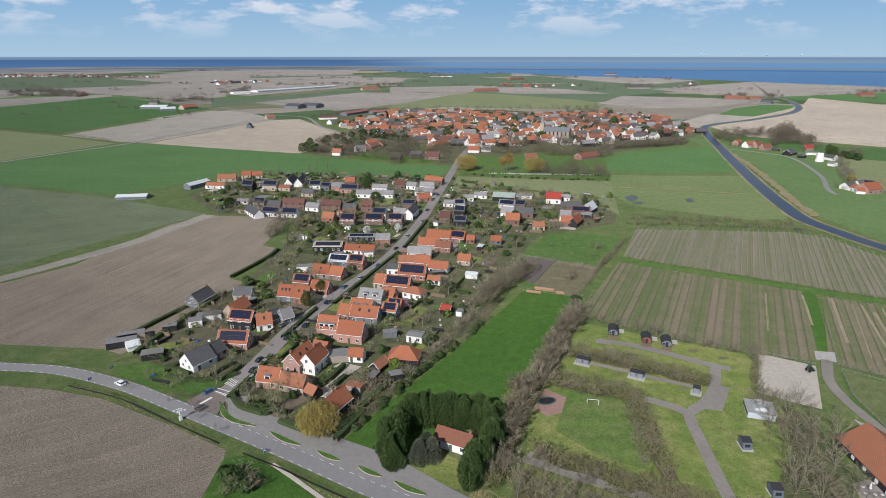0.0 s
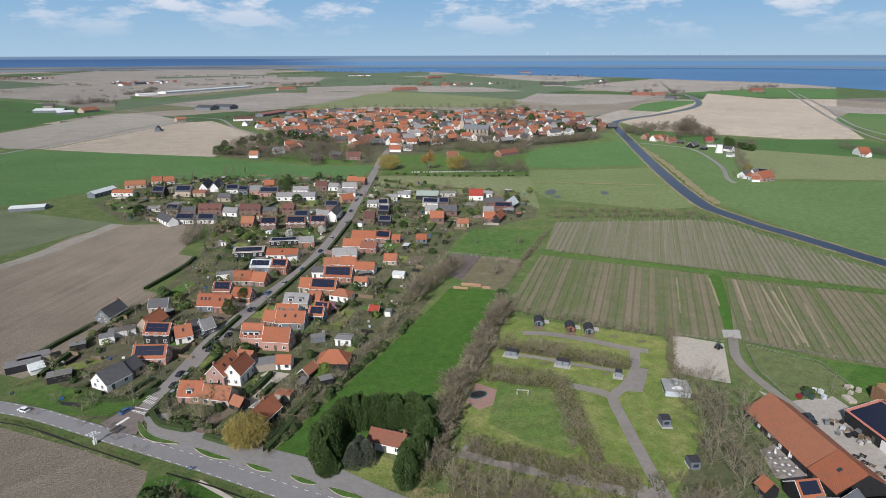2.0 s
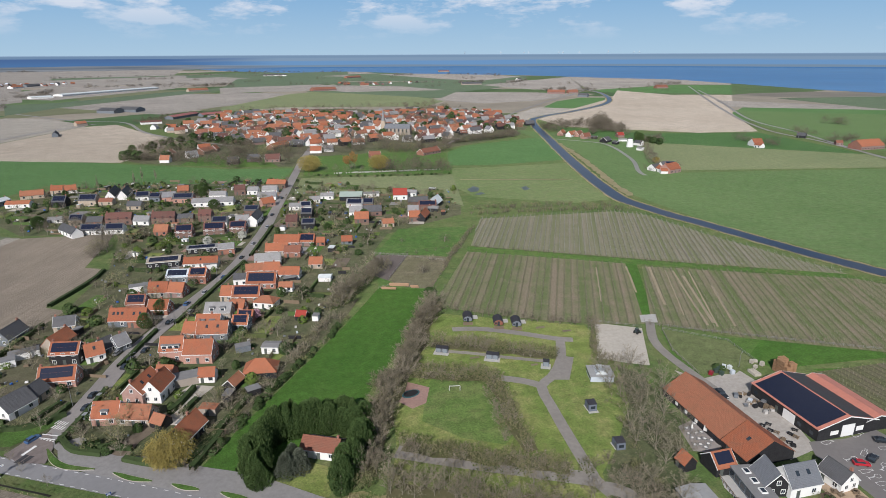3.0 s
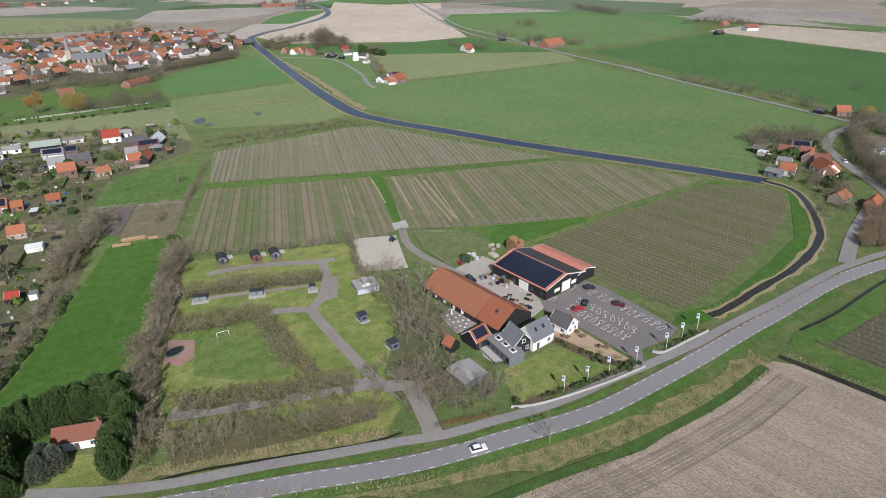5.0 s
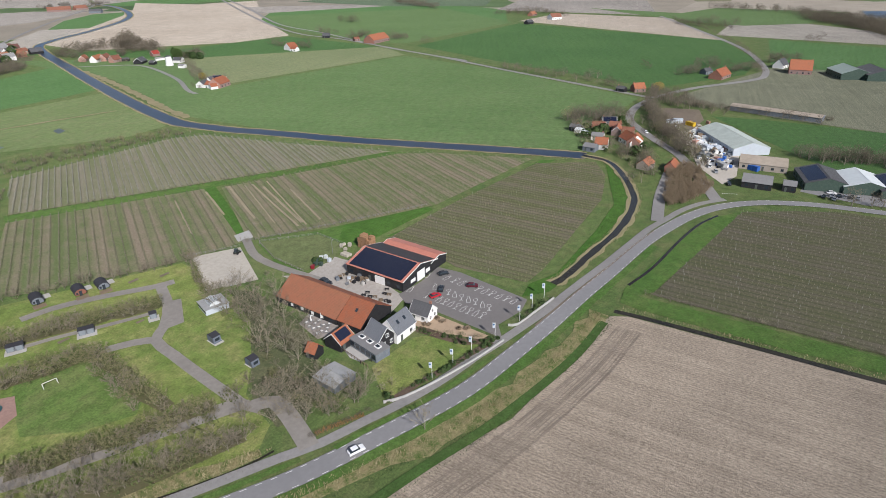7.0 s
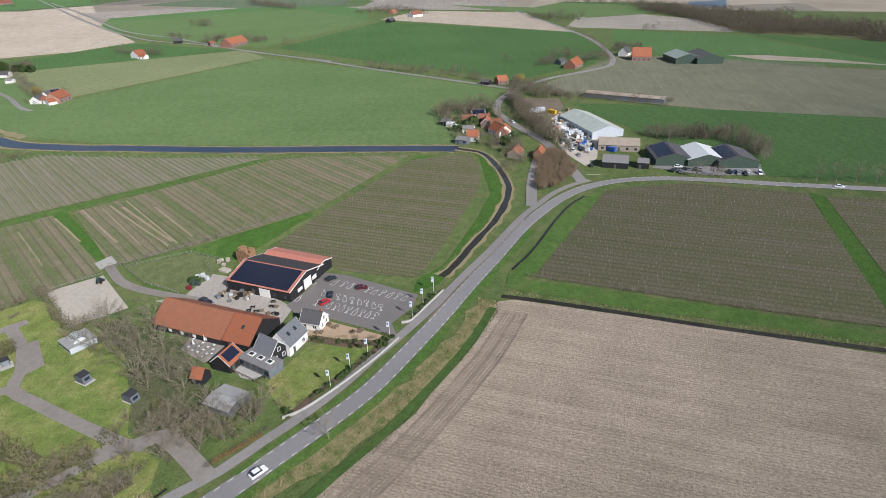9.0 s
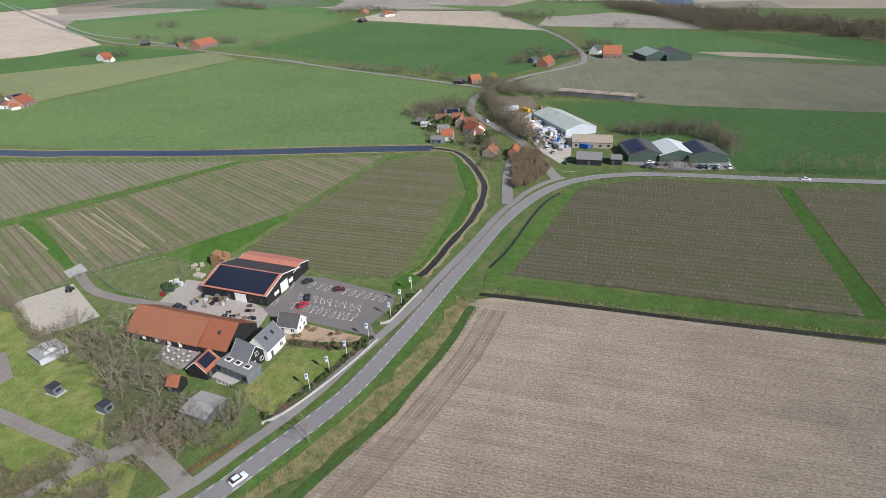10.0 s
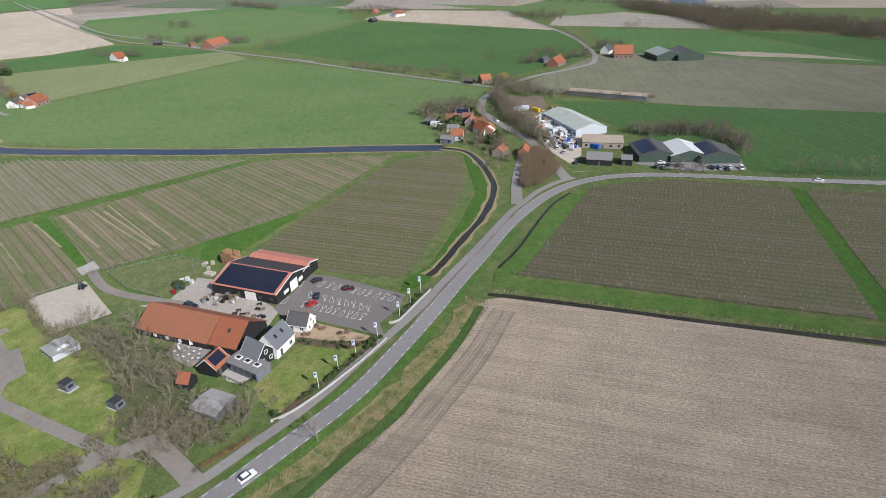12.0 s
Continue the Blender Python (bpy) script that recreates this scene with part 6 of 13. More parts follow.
flat("grass_strip", [(283.1, -63.4), (280.2, -69.3), (174.3, -78.2), (174.5, -70.5)], 0.0701, "meadow", "green grass strip between vine blocks", "grass")
flat("field_ploughed", [(153.6, 41.5), (156.3, 36.7), (158.9, -18.8), (160.7, -72.0), (162.0, -124.5), (87.8, -85.5), (41.9, 64.8), (70.2, 57.1), (98.3, 46.6), (128.6, 43.4), (148.6, 42.4)], 0.0712, "plough_near", "brown ploughed field with fine furrows", "field")
flat("field_pasture", [(307.3, 784.4), (408.1, 628.5), (318.2, 443.8), (537.5, 402.5), (507.1, 262.6), (451.8, 121.7), (365.7, 121.5), (307.4, 110.0), (281.5, 191.1), (251.4, 299.0), (247.0, 381.7), (302.3, 568.9)], 0.0723, "crop_light", "wide light green pasture across the canal", "field")
flat("field_green", [(331.7, 840.2), (464.2, 682.3), (604.9, 650.2), (589.1, 508.7), (577.4, 473.0), (421.6, 594.9), (403.2, 621.4)], 0.0733, "crop_dark", "dark green wheat strip", "field")
flat("field_grey", [(403.2, 621.4), (583.6, 469.4), (544.0, 407.2), (325.9, 453.7)], 0.0745, "pasture_olive", "grey-green mown strip", "field")
flat("field_green", [(800.0, 930.5), (1073.7, 709.5), (889.9, 450.3), (617.3, 460.7), (609.4, 525.7), (668.5, 716.0)], 0.0756, "crop_light", "light green pasture", "field")
flat("field_green", [(606.1, 435.8), (877.8, 434.4), (803.1, 126.8), (667.5, 70.3), (583.6, 68.8), (493.6, 120.8), (537.9, 259.9)], 0.0767, "crop_dark", "wide dark green wheat field", "field")
flat("field_tan", [(907.7, 449.2), (1048.9, 440.4), (1042.0, 248.3), (803.1, 126.8)], 0.0777, "soil_pale", "tan bare field", "field")
flat("field_pale", [(963.6, 1253.2), (942.6, 1161.9), (662.6, 733.3), (614.0, 659.5), (528.8, 670.9), (399.0, 779.4), (410.1, 875.6), (545.7, 968.7), (659.7, 1125.7), (925.2, 1535.1)], 0.0789, "soil_pale", "pale tan field by the river", "field")
flat("field_pale", [(933.6, 1142.2), (1109.2, 912.3), (1066.1, 847.0), (839.1, 982.3)], 0.08, "soil_far", "pale strip", "field")
flat("field_pale", [(1069.8, 577.7), (1384.6, 670.2), (1388.9, 384.0), (1074.0, 275.3), (1071.7, 439.0)], 0.0811, "soil_far", "far pale field", "field")
flat("field_grey", [(484.3, 87.4), (638.9, 51.4), (637.6, -40.9), (623.2, -125.8), (442.0, -97.9), (446.6, -62.1), (449.8, -10.4), (447.4, 41.5)], 0.0822, "soil_sown", "grey-green sown field", "field")
flat("field_green", [(426.8, 33.7), (427.1, -26.1), (432.5, -148.0), (438.3, -269.7), (305.3, -199.8), (304.7, -112.3), (300.6, -45.8), (353.4, 7.0), (420.6, 64.5)], 0.0833, "crop_dark", "dark green wheat field behind the sheds", "field")
flat("field_green", [(641.9, 54.9), (831.3, 80.7), (806.4, -68.0), (615.7, -195.9), (609.3, -190.0), (634.8, -41.9)], 0.0844, "crop", "green pasture by the far farm", "field")
flat("field_green", [(817.4, -75.1), (777.8, -208.7), (680.0, -396.8), (550.7, -328.8), (613.2, -197.3)], 0.0855, "crop_dark", "dark green field before the wood", "field")
flat("field_grey", [(850.4, 143.2), (977.5, 147.8), (937.1, 44.1), (832.9, -69.7)], 0.0866, "soil_grey", "grey bare field", "field")
flat("field_green", [(1168.8, 431.4), (1123.1, 241.6), (1045.4, 167.7), (1065.9, 60.5), (952.0, 37.0), (977.5, 147.8), (1043.1, 263.2)], 0.0877, "crop_light", "far light green field", "field")
flat("camp_grass", [(53.9, 212.4), (106.5, 185.9), (106.8, 142.2), (70.2, 108.0), (65.9, 94.4), (58.0, 90.0), (14.5, 107.7), (22.0, 130.1), (26.2, 157.3), (40.6, 186.7)], 0.0888, "lawn", "camp site lawn", "grass")
flat("football_lawn", [(37.0, 158.0), (41.4, 166.1), (47.0, 164.3), (56.2, 159.4), (57.3, 130.6), (50.8, 125.3), (40.7, 131.0), (31.7, 141.7)], 0.0895, "lawn_green", "green football lawn inside the camp hedges", "grass")
flat("restaurant_lawn", [(95.9, 87.9), (113.3, 86.0), (117.2, 81.9), (120.2, 71.0), (123.3, 67.1), (89.9, 75.7), (88.3, 77.8)], 0.0899, "lawn", "mown lawn in front of the slate-roofed house", "grass")
flat("village_ground", [(-112.1, 191.6), (-92.6, 256.0), (-87.9, 306.9), (-97.4, 372.5), (-152.8, 382.7), (-194.9, 438.6), (-176.5, 530.5), (-117.8, 544.6), (8.0, 517.1), (78.8, 458.6), (131.3, 438.6), (109.1, 358.7), (54.6, 328.2), (16.1, 235.9), (1.2, 196.0), (-23.7, 147.8), (-30.5, 139.7), (-51.2, 146.4), (-65.1, 153.6), (-91.6, 163.1)], 0.0115, "garden", "gardens, yards and hedged plots of the village", "gardens")
flat("town_ground", [(-134.6, 627.0), (-150.9, 646.4), (-108.1, 791.8), (-224.2, 1066.4), (-96.0, 1221.5), (127.0, 1169.3), (378.4, 1016.4), (367.1, 841.7), (292.4, 712.1), (159.8, 627.0), (110.2, 654.5), (25.5, 574.9), (8.8, 568.6), (-52.6, 581.4)], 0.0116, "garden", "gardens and streets of the church village", "gardens")
MAIN_ROAD = [(-212.7, 182.8), (-174.8, 179.6), (-149.9, 177.3), (-127.5, 174.6), (-103.2, 165.8), (-91.3, 159.8), (-79.8, 153.4), (-59.0, 141.8), (-40.6, 131.5), (-24.2, 121.8), (-16.7, 117.5), (10.0, 103.8), (35.3, 90.1), (47.3, 83.1), (60.3, 76.4), (79.0, 69.1), (95.5, 63.0), (106.1, 60.2), (120.2, 58.0), (139.1, 55.4), (161.4, 53.1), (179.9, 50.7), (209.0, 47.3), (228.7, 43.0), (242.9, 38.8), (255.1, 33.3), (264.6, 26.6), (272.1, 18.6), (278.2, 8.5), (283.9, -7.0), (287.5, -29.4), (290.1, -53.5), (293.4, -76.8), (297.1, -101.8), (302.0, -140.0), (308.0, -197.0)]
ribbon("road", MAIN_ROAD, 5.3, 0.235, "asphalt", "grey asphalt country road", "road")
dashes("edge_dash", MAIN_ROAD, 2.2, 1.45, 1.85, 0.13, 0.25, "white dashed edge line on the road")
dashes("edge_dash", MAIN_ROAD, -2.3, 1.45, 1.85, 0.13, 0.25, "white dashed edge line on the road")
ribbon("road_village", [(-73.4, 153.0), (-67.3, 162.4), (-62.3, 185.2), (-57.9, 207.9), (-46.1, 242.3), (-30.2, 286.3), (-16.9, 345.9), (-7.7, 411.4), (8.2, 530.5), (15.9, 591.3), (29.9, 679.9)], 6.6, 0.2198, "street", "brick-paved village street", "road")
ribbon("cycle_path", [(-69.2, 163.1), (-64.3, 156.0), (-55.1, 148.3), (-42.6, 144.4), (-28.3, 136.4), (-13.8, 128.6), (3.0, 115.5), (15.7, 107.4), (32.9, 98.9), (43.4, 93.2), (52.9, 88.2), (59.9, 84.6), (68.2, 79.9), (79.0, 76.0), (86.0, 73.2), (94.5, 70.4), (104.3, 67.9), (115.4, 65.9), (123.4, 63.9), (144.9, 59.6), (158.3, 58.0), (172.4, 56.0), (185.3, 54.0), (203.5, 51.8), (222.0, 49.4), (236.0, 46.0), (249.3, 42.6), (262.0, 36.5), (270.5, 29.5)], 2.9, 0.225, "track", "pale asphalt cycle path", "path")
ribbon("verge_strip", [(18.0, 103.0), (35.3, 94.6), (47.3, 87.8), (62.0, 80.3)], 1.5, 0.242, "verge", "mown grass strip between road and cycle path", "verge", wave=0.06)
ribbon("verge_strip", [(68.6, 76.2), (79.0, 72.9), (88.0, 69.4), (98.0, 66.2), (108.0, 64.0), (118.0, 62.2)], 1.5, 0.242, "verge", "mown grass strip between road and cycle path", "verge", wave=0.06)
ribbon("verge_strip", [(137.0, 58.7), (150.0, 57.1), (166.0, 55.0), (185.0, 52.3), (206.0, 49.9), (222.0, 47.1)], 0.7, 0.242, "earth", "worn earth strip between road and cycle path", "verge", wave=0.06)
CANAL = [(864.5, 1615.1), (823.1, 1446.3), (734.5, 1249.3), (647.4, 1121.3), (526.5, 1007.0), (425.7, 929.1), (376.5, 862.0), (312.9, 661.3), (280.0, 552.4), (256.1, 468.5), (240.5, 407.7), (232.6, 367.2), (235.3, 341.9), (238.8, 319.6), (245.0, 297.4), (260.5, 233.3), (274.9, 186.7), (289.9, 139.6), (299.5, 104.8)]
CREEK = [(299.4, 106.5), (297.2, 92.6), (288.9, 84.6), (278.5, 77.6), (267.1, 71.2), (256.4, 65.8), (248.7, 63.0), (237.3, 60.9), (222.7, 59.6), (206.7, 59.8), (194.0, 61.0), (180.6, 61.9), (168.4, 62.8), (162.7, 64.0)]
ribbon("canal_bank", CANAL, 13.5, 0.19, "reed", "dry reed margins of the canal", "bank", wave=1.2)
ribbon("canal", CANAL, 10.5, 0.21, "canal", "dark blue canal water", "water", wave=0.3)
ribbon("creek_bank", CREEK, 5.2, 0.212, "reed", "dry reed margins of the creek", "bank", wave=1.0)
ribbon("creek", CREEK, 2.7, 0.2175, "ditch", "dark narrow creek water", "water", wave=0.3)
flat("sea", [(-6000, 5200), (-4686.6, 6530.6), (-2533.4, 5714.2), (-1233.9, 6015.1), (-685.5, 5194.1), (-326.1, 4229.7), (54.1, 3681.5), (422.9, 3804.9), (707.4, 3258.2), (1167.3, 2777.8), (1347.4, 2368.8), (1524.6, 2102.4), (1468.9, 1359.3), (1546.4, 976.4), (6000, 2600), (6000, 5200)], 0.16, "sea", "estuary water painted with reflected sky blue", "water")
clear_line(MAIN_ROAD, 5.5)
clear_line([(-73.4, 153.0), (-67.3, 162.4), (-62.3, 185.2), (-57.9, 207.9), (-46.1, 242.3), (-30.2, 286.3), (-16.9, 345.9), (-7.7, 411.4), (8.2, 530.5), (15.9, 591.3), (29.9, 679.9)], 4.5)
house(-83.4, 179.1, 56, 8.8, 7.7, 2.5, 5.9, wall='render_white', roof='tile_dark', chimney=0)
house(-80.0, 185.0, 68, 6.0, 6.2, 2.5, 5.3, wall='brick_buff', roof='tile_dark', chimney=0, detail=1)
house(-75.2, 192.7, -5, 11.1, 6.2, 2.8, 6.2, wall='brick_pink', roof='tile_orange', solar='-', trim=1)
house(-77.2, 208.2, -10, 9.6, 6.2, 4.3, 7.4, wall='board_black', roof='tile_orange', solar='-', trim=1)
house(-69.0, 207.6, 21, 5.9, 5.8, 2.8, 6.1, wall='render_white', roof='tile_orange', sky=1)
house(-42.5, 201.4, -11, 7.8, 6.9, 4.3, 8.1, wall='brick_pink', roof='tile_orange', dormers=3, trim=1)
house(-33.5, 197.8, -14, 9.8, 6.9, 3.7, 7.5, wall='brick_pink', roof='tile_orange', trim=1)
house(-48.1, 177.7, 68, 10.5, 6.5, 3.9, 7.3, wall='brick_pink', roof='tile_orange', sky=2, trim=1)
house(-43.4, 176.9, 72, 9.3, 5.8, 3.9, 7.3, wall='render_white', roof='tile_orange', trim=1)
house(-42.8, 186.8, -18, 5.6, 4.6, 2.8, 4.9, wall='brick_red', roof='tile_orange', detail=1)
house(-29.8, 182.5, -9, 5.2, 4.2, 2.4, 4.5, wall='render_white', roof='tile_orange', chimney=0, detail=1)
house(-13.2, 181.5, -8, 10.4, 7.3, 2.6, 6.0, wall='board_black', roof='tile_orange', hip=1, chimney=0, detail=1)
house(-55.0, 166.7, -11, 7.4, 6.2, 2.6, 6.0, wall='brick_pink', roof='tile_orange', dormers=1, trim=1)
house(-46.8, 164.0, -18, 9.1, 5.8, 2.4, 5.3, wall='brick_buff', roof='tile_old', chimney=0)
house(-32.0, 151.7, 63, 9.3, 6.2, 2.8, 6.2, wall='board_black', roof='tile_orange', dormers=1, dside=1)
house(-21.4, 175.9, 61, 6.2, 3.9, 2.0, 3.8, wall='board_black', roof='tile_old', trim=1, chimney=0, detail=0, name='shed', say='shed')
house(-40.1, 159.5, -37, 4.4, 3.9, 2.0, 3.8, wall='board_black', roof='tile_old', chimney=0, detail=0, name='shed', say='shed')
house(-10.0, 197.0, -17, 6.0, 4.4, 2.6, 3.0, wall='render_white', roof='felt', chimney=0, detail=2, say='flat-roofed garden house')
house(-103.1, 232.1, 73, 10.6, 6.2, 2.6, 5.8, wall='board_grey', roof='tile_dark')
house(-84.0, 221.1, 69, 10.0, 6.2, 2.6, 5.8, wall='brick_buff', roof='tile_orange', detail=1)
house(-86.2, 236.8, 0, 7.6, 5.4, 2.6, 5.4, wall='brick_buff', roof='tile_dark', trim=1)
house(-66.9, 212.5, 48, 5.1, 5.4, 2.6, 5.5, wall='board_grey', roof='tile_dark', trim=1)
house(-62.3, 213.4, 42, 4.9, 5.4, 2.6, 5.7, wall='board_grey', roof='tile_grey', trim=1)
house(-62.1, 306.0, 0, 15.4, 10.0, 3.0, 4.2, wall='board_black', roof='sheet_tan', solar='-', chimney=0, trim=1)
house(-46.3, 323.0, 0, 15.2, 6.9, 2.8, 3.6, wall='board_black', roof='felt', solar='-', chimney=0)
house(-33.6, 317.0, 0, 8.2, 6.2, 3.3, 5.4, wall='brick_red', roof='tile_grey')
house(-44.0, 298.4, -7, 16.3, 6.2, 2.6, 5.0, wall='render_white', roof='tile_orange', sky=1)
house(-51.9, 280.0, -10, 9.8, 6.9, 3.2, 5.6, wall='board_grey', roof='sheet_pale', solar='-', chimney=0)
house(-42.5, 276.5, -13, 7.7, 6.9, 3.9, 6.7, wall='brick_red', roof='tile_orange', solar='-', trim=1)
house(-57.5, 263.7, -11, 8.2, 6.5, 2.6, 6.2, wall='brick_buff', roof='tile_orange', sky=1)
house(-49.7, 261.7, -20, 6.9, 6.5, 2.6, 5.9, wall='brick_red', roof='tile_orange')
house(-63.2, 249.1, -11, 7.6, 6.2, 3.9, 6.8, wall='brick_red', roof='tile_red', solar='-', trim=1)
house(-54.0, 243.8, -15, 8.2, 6.2, 2.6, 5.7, wall='brick_red', roof='tile_orange', sky=1, trim=1)
house(-67.0, 236.4, -11, 7.0, 6.9, 2.8, 6.6, wall='board_grey', roof='tile_orange', sky=3)
house(-59.7, 233.7, -11, 6.7, 6.9, 3.2, 6.9, wall='brick_red', roof='tile_orange', sky=2)
house(-32.8, 221.6, -15, 9.1, 6.2, 3.2, 6.3, wall='render_white', roof='tile_orange', dormers=2, trim=1)
house(-30.0, 231.9, -14, 10.4, 6.5, 3.7, 6.6, wall='brick_buff', roof='tile_grey', dormers=2)
house(-22.9, 235.6, -20, 5.6, 5.4, 2.8, 5.5, wall='brick_red', roof='tile_orange')
house(-20.1, 248.0, -14, 11.7, 6.9, 2.8, 6.4, wall='brick_red', roof='tile_orange', solar='-', trim=1)
house(-28.2, 251.0, -17, 5.0, 6.2, 2.8, 6.1, wall='brick_buff', roof='tile_orange')
house(-14.2, 262.3, -14, 13.3, 6.9, 2.8, 6.7, wall='brick_red', roof='tile_orange', solar='-', trim=1)
house(-23.7, 268.0, -8, 6.1, 5.4, 3.2, 5.1, wall='render_white', roof='tile_dark', chimney=0)
house(-18.1, 279.4, 0, 8.0, 5.4, 2.8, 5.4, wall='brick_buff', roof='tile_old')
house(-9.9, 277.9, -13, 7.6, 5.8, 2.8, 5.9, wall='brick_red', roof='tile_orange')
house(-12.1, 292.2, -4, 12.4, 6.9, 3.2, 5.9, wall='render_white', roof='tile_grey')
house(-7.6, 307.8, -10, 11.6, 6.5, 2.8, 5.9, wall='brick_buff', roof='tile_orange')
house(0.4, 302.8, -14, 8.5, 6.2, 2.8, 5.5, wall='brick_red', roof='tile_red')
house(-2.0, 321.6, -14, 13.9, 6.5, 2.8, 6.2, wall='brick_red', roof='tile_orange', solar='')
house(8.8, 319.9, -16, 8.2, 6.5, 2.8, 6.2, wall='brick_red', roof='tile_orange', solar='-')
house(15.7, 317.2, -13, 4.8, 4.6, 2.4, 4.5, wall='brick_red', roof='tile_orange', chimney=0, detail=1)
house(-1.9, 270.4, -15, 9.7, 5.8, 2.6, 5.4, wall='render_white', roof='tile_orange')
house(11.0, 281.8, -15, 6.7, 5.4, 2.4, 5.2, wall='brick_buff', roof='tile_orange')
house(29.8, 315.5, -10, 6.0, 4.6, 2.4, 4.7, wall='board_grey', roof='tile_orange', chimney=0, detail=1)
house(-30.6, 214.5, -11, 11.2, 6.9, 3.0, 6.4, wall='board_grey', roof='tile_orange', sky=2, trim=1)
house(-38.6, 217.1, -20, 5.1, 6.2, 2.8, 5.9, wall='brick_red', roof='tile_orange')
house(-21.1, 219.2, -16, 6.1, 5.4, 3.0, 5.7, wall='board_grey', roof='tile_orange', solar='-', trim=1)
house(-19.7, 225.0, -17, 6.2, 4.6, 2.6, 5.0, wall='brick_red', roof='tile_orange', solar='-', detail=1)
house(-12.3, 238.8, -26, 9.0, 6.2, 2.8, 5.0, wall='render_white', roof='tile_old', hip=1, chimney=0)
house(-4.0, 254.3, -14, 6.2, 3.9, 2.4, 4.0, wall='render_white', roof='tile_old', chimney=0, detail=1)
house(1.5, 221.3, -24, 4.3, 3.5, 2.2, 3.8, wall='board_black', roof='tile_scarlet', trim=1, chimney=0, detail=0, name='shed', say='shed')
house(13.8, 262.6, -15, 5.8, 4.6, 2.0, 2.6, wall='render_white', roof='sheet_white', chimney=0, detail=0, name='shed', say='polytunnel shed')
house(-58.6, 352.5, -8, 9.4, 6.2, 4.5, 7.7, wall='brick_brown', roof='tile_maroon', solar='-', dormers=0)
house(-42.4, 352.5, -7, 11.7, 6.2, 4.5, 7.7, wall='brick_brown', roof='tile_maroon', solar='-', dormers=0)
house(-29.3, 352.5, -9, 9.3, 6.2, 4.5, 7.7, wall='brick_brown', roof='tile_maroon', solar='-', dormers=0)
house(-197.5, 466.6, 68, 21.9, 6.9, 3.3, 5.0, wall='board_grey', roof='sheet_white', solar='', detail=1)
house(-180.4, 462.1, -8, 15.8, 6.2, 2.8, 4.5, wall='render_white', roof='tile_orange', solar='', detail=1)
house(-181.7, 490.8, 10, 15.0, 6.9, 2.8, 5.8, wall='brick_buff', roof='tile_old', solar='', detail=1)
house(-169.6, 505.0, 0, 8.3, 6.2, 2.8, 5.8, wall='brick_buff', roof='tile_orange', solar='', detail=1)
house(-159.9, 502.0, 19, 8.0, 6.2, 2.8, 6.1, wall='render_white', roof='tile_orange', solar='', detail=1)
house(-153.2, 457.8, -14, 9.4, 6.9, 3.7, 7.2, wall='board_black', roof='tile_dark', solar='-', detail=1)
house(-134.8, 455.8, -11, 11.9, 7.7, 4.2, 7.6, wall='brick_buff', roof='tile_dark', solar='-', detail=1)
house(-123.2, 453.5, -13, 9.6, 5.4, 2.8, 4.5, wall='brick_buff', roof='tile_red', solar='', detail=1)
house(-125.0, 477.9, 93, 24.0, 6.2, 2.8, 6.7, wall='render_white', roof='tile_dark', solar='', detail=1)
house(-116.4, 476.6, 91, 21.5, 6.2, 2.8, 6.7, wall='render_white', roof='tile_dark', solar='', detail=1)
house(-101.2, 461.1, 0, 9.0, 6.9, 3.3, 6.3, wall='render_white', roof='tile_dark', solar='-', detail=1)
house(-91.5, 455.8, -19, 8.0, 6.2, 3.3, 5.8, wall='board_grey', roof='tile_dark', solar='-', detail=1)
house(-82.4, 454.5, 0, 9.3, 7.7, 3.3, 6.3, wall='brick_pink', roof='tile_grey', solar='', detail=1)
house(-71.6, 447.0, -9, 14.0, 7.7, 3.3, 6.3, wall='brick_pink', roof='tile_dark', solar='-', detail=1)
house(-75.8, 475.4, 0, 8.0, 6.2, 2.8, 6.2, wall='brick_brown', roof='tile_orange', solar='', detail=1)
house(-50.5, 432.7, -4, 27.7, 11.6, 3.0, 5.0, wall='render_white', roof='tile_grey', solar='', detail=1)
house(-48.8, 451.3, -10, 11.8, 6.2, 3.2, 5.4, wall='render_white', roof='tile_grey', solar='', detail=1)
house(-34.2, 461.1, 0, 8.0, 6.2, 4.2, 7.2, wall='brick_brown', roof='tile_maroon', solar='', detail=1)
house(-24.4, 460.0, -16, 8.0, 6.2, 3.0, 5.4, wall='render_white', roof='tile_grey', solar='', detail=1)
house(-12.3, 459.0, -11, 11.4, 6.2, 3.0, 5.6, wall='render_white', roof='tile_grey', solar='', detail=1)
house(-14.3, 437.9, -9, 13.4, 6.2, 3.0, 5.6, wall='render_white', roof='tile_grey', solar='', detail=1)
house(-13.9, 417.3, 25, 8.9, 6.2, 2.8, 6.1, wall='brick_pink', roof='tile_orange', solar='', detail=1)
house(-10.4, 478.8, -22, 8.0, 6.2, 3.7, 6.7, wall='brick_brown', roof='tile_orange', solar='', detail=1)
house(-3.5, 476.1, -22, 8.0, 6.2, 3.7, 6.3, wall='brick_brown', roof='tile_orange', solar='', detail=1)
house(-23.0, 394.0, -11, 9.1, 6.9, 4.2, 6.8, wall='brick_brown', roof='tile_dark', solar='-', detail=1)
house(-126.6, 399.1, -12, 8.1, 6.2, 4.2, 6.8, wall='brick_buff', roof='tile_dark', solar='-', detail=1)
house(-102.1, 395.7, -6, 15.2, 6.2, 4.3, 7.2, wall='brick_brown', roof='tile_maroon', solar='', detail=1)
house(-75.7, 390.7, -7, 13.8, 6.2, 4.3, 7.2, wall='brick_brown', roof='tile_maroon', solar='', detail=1)
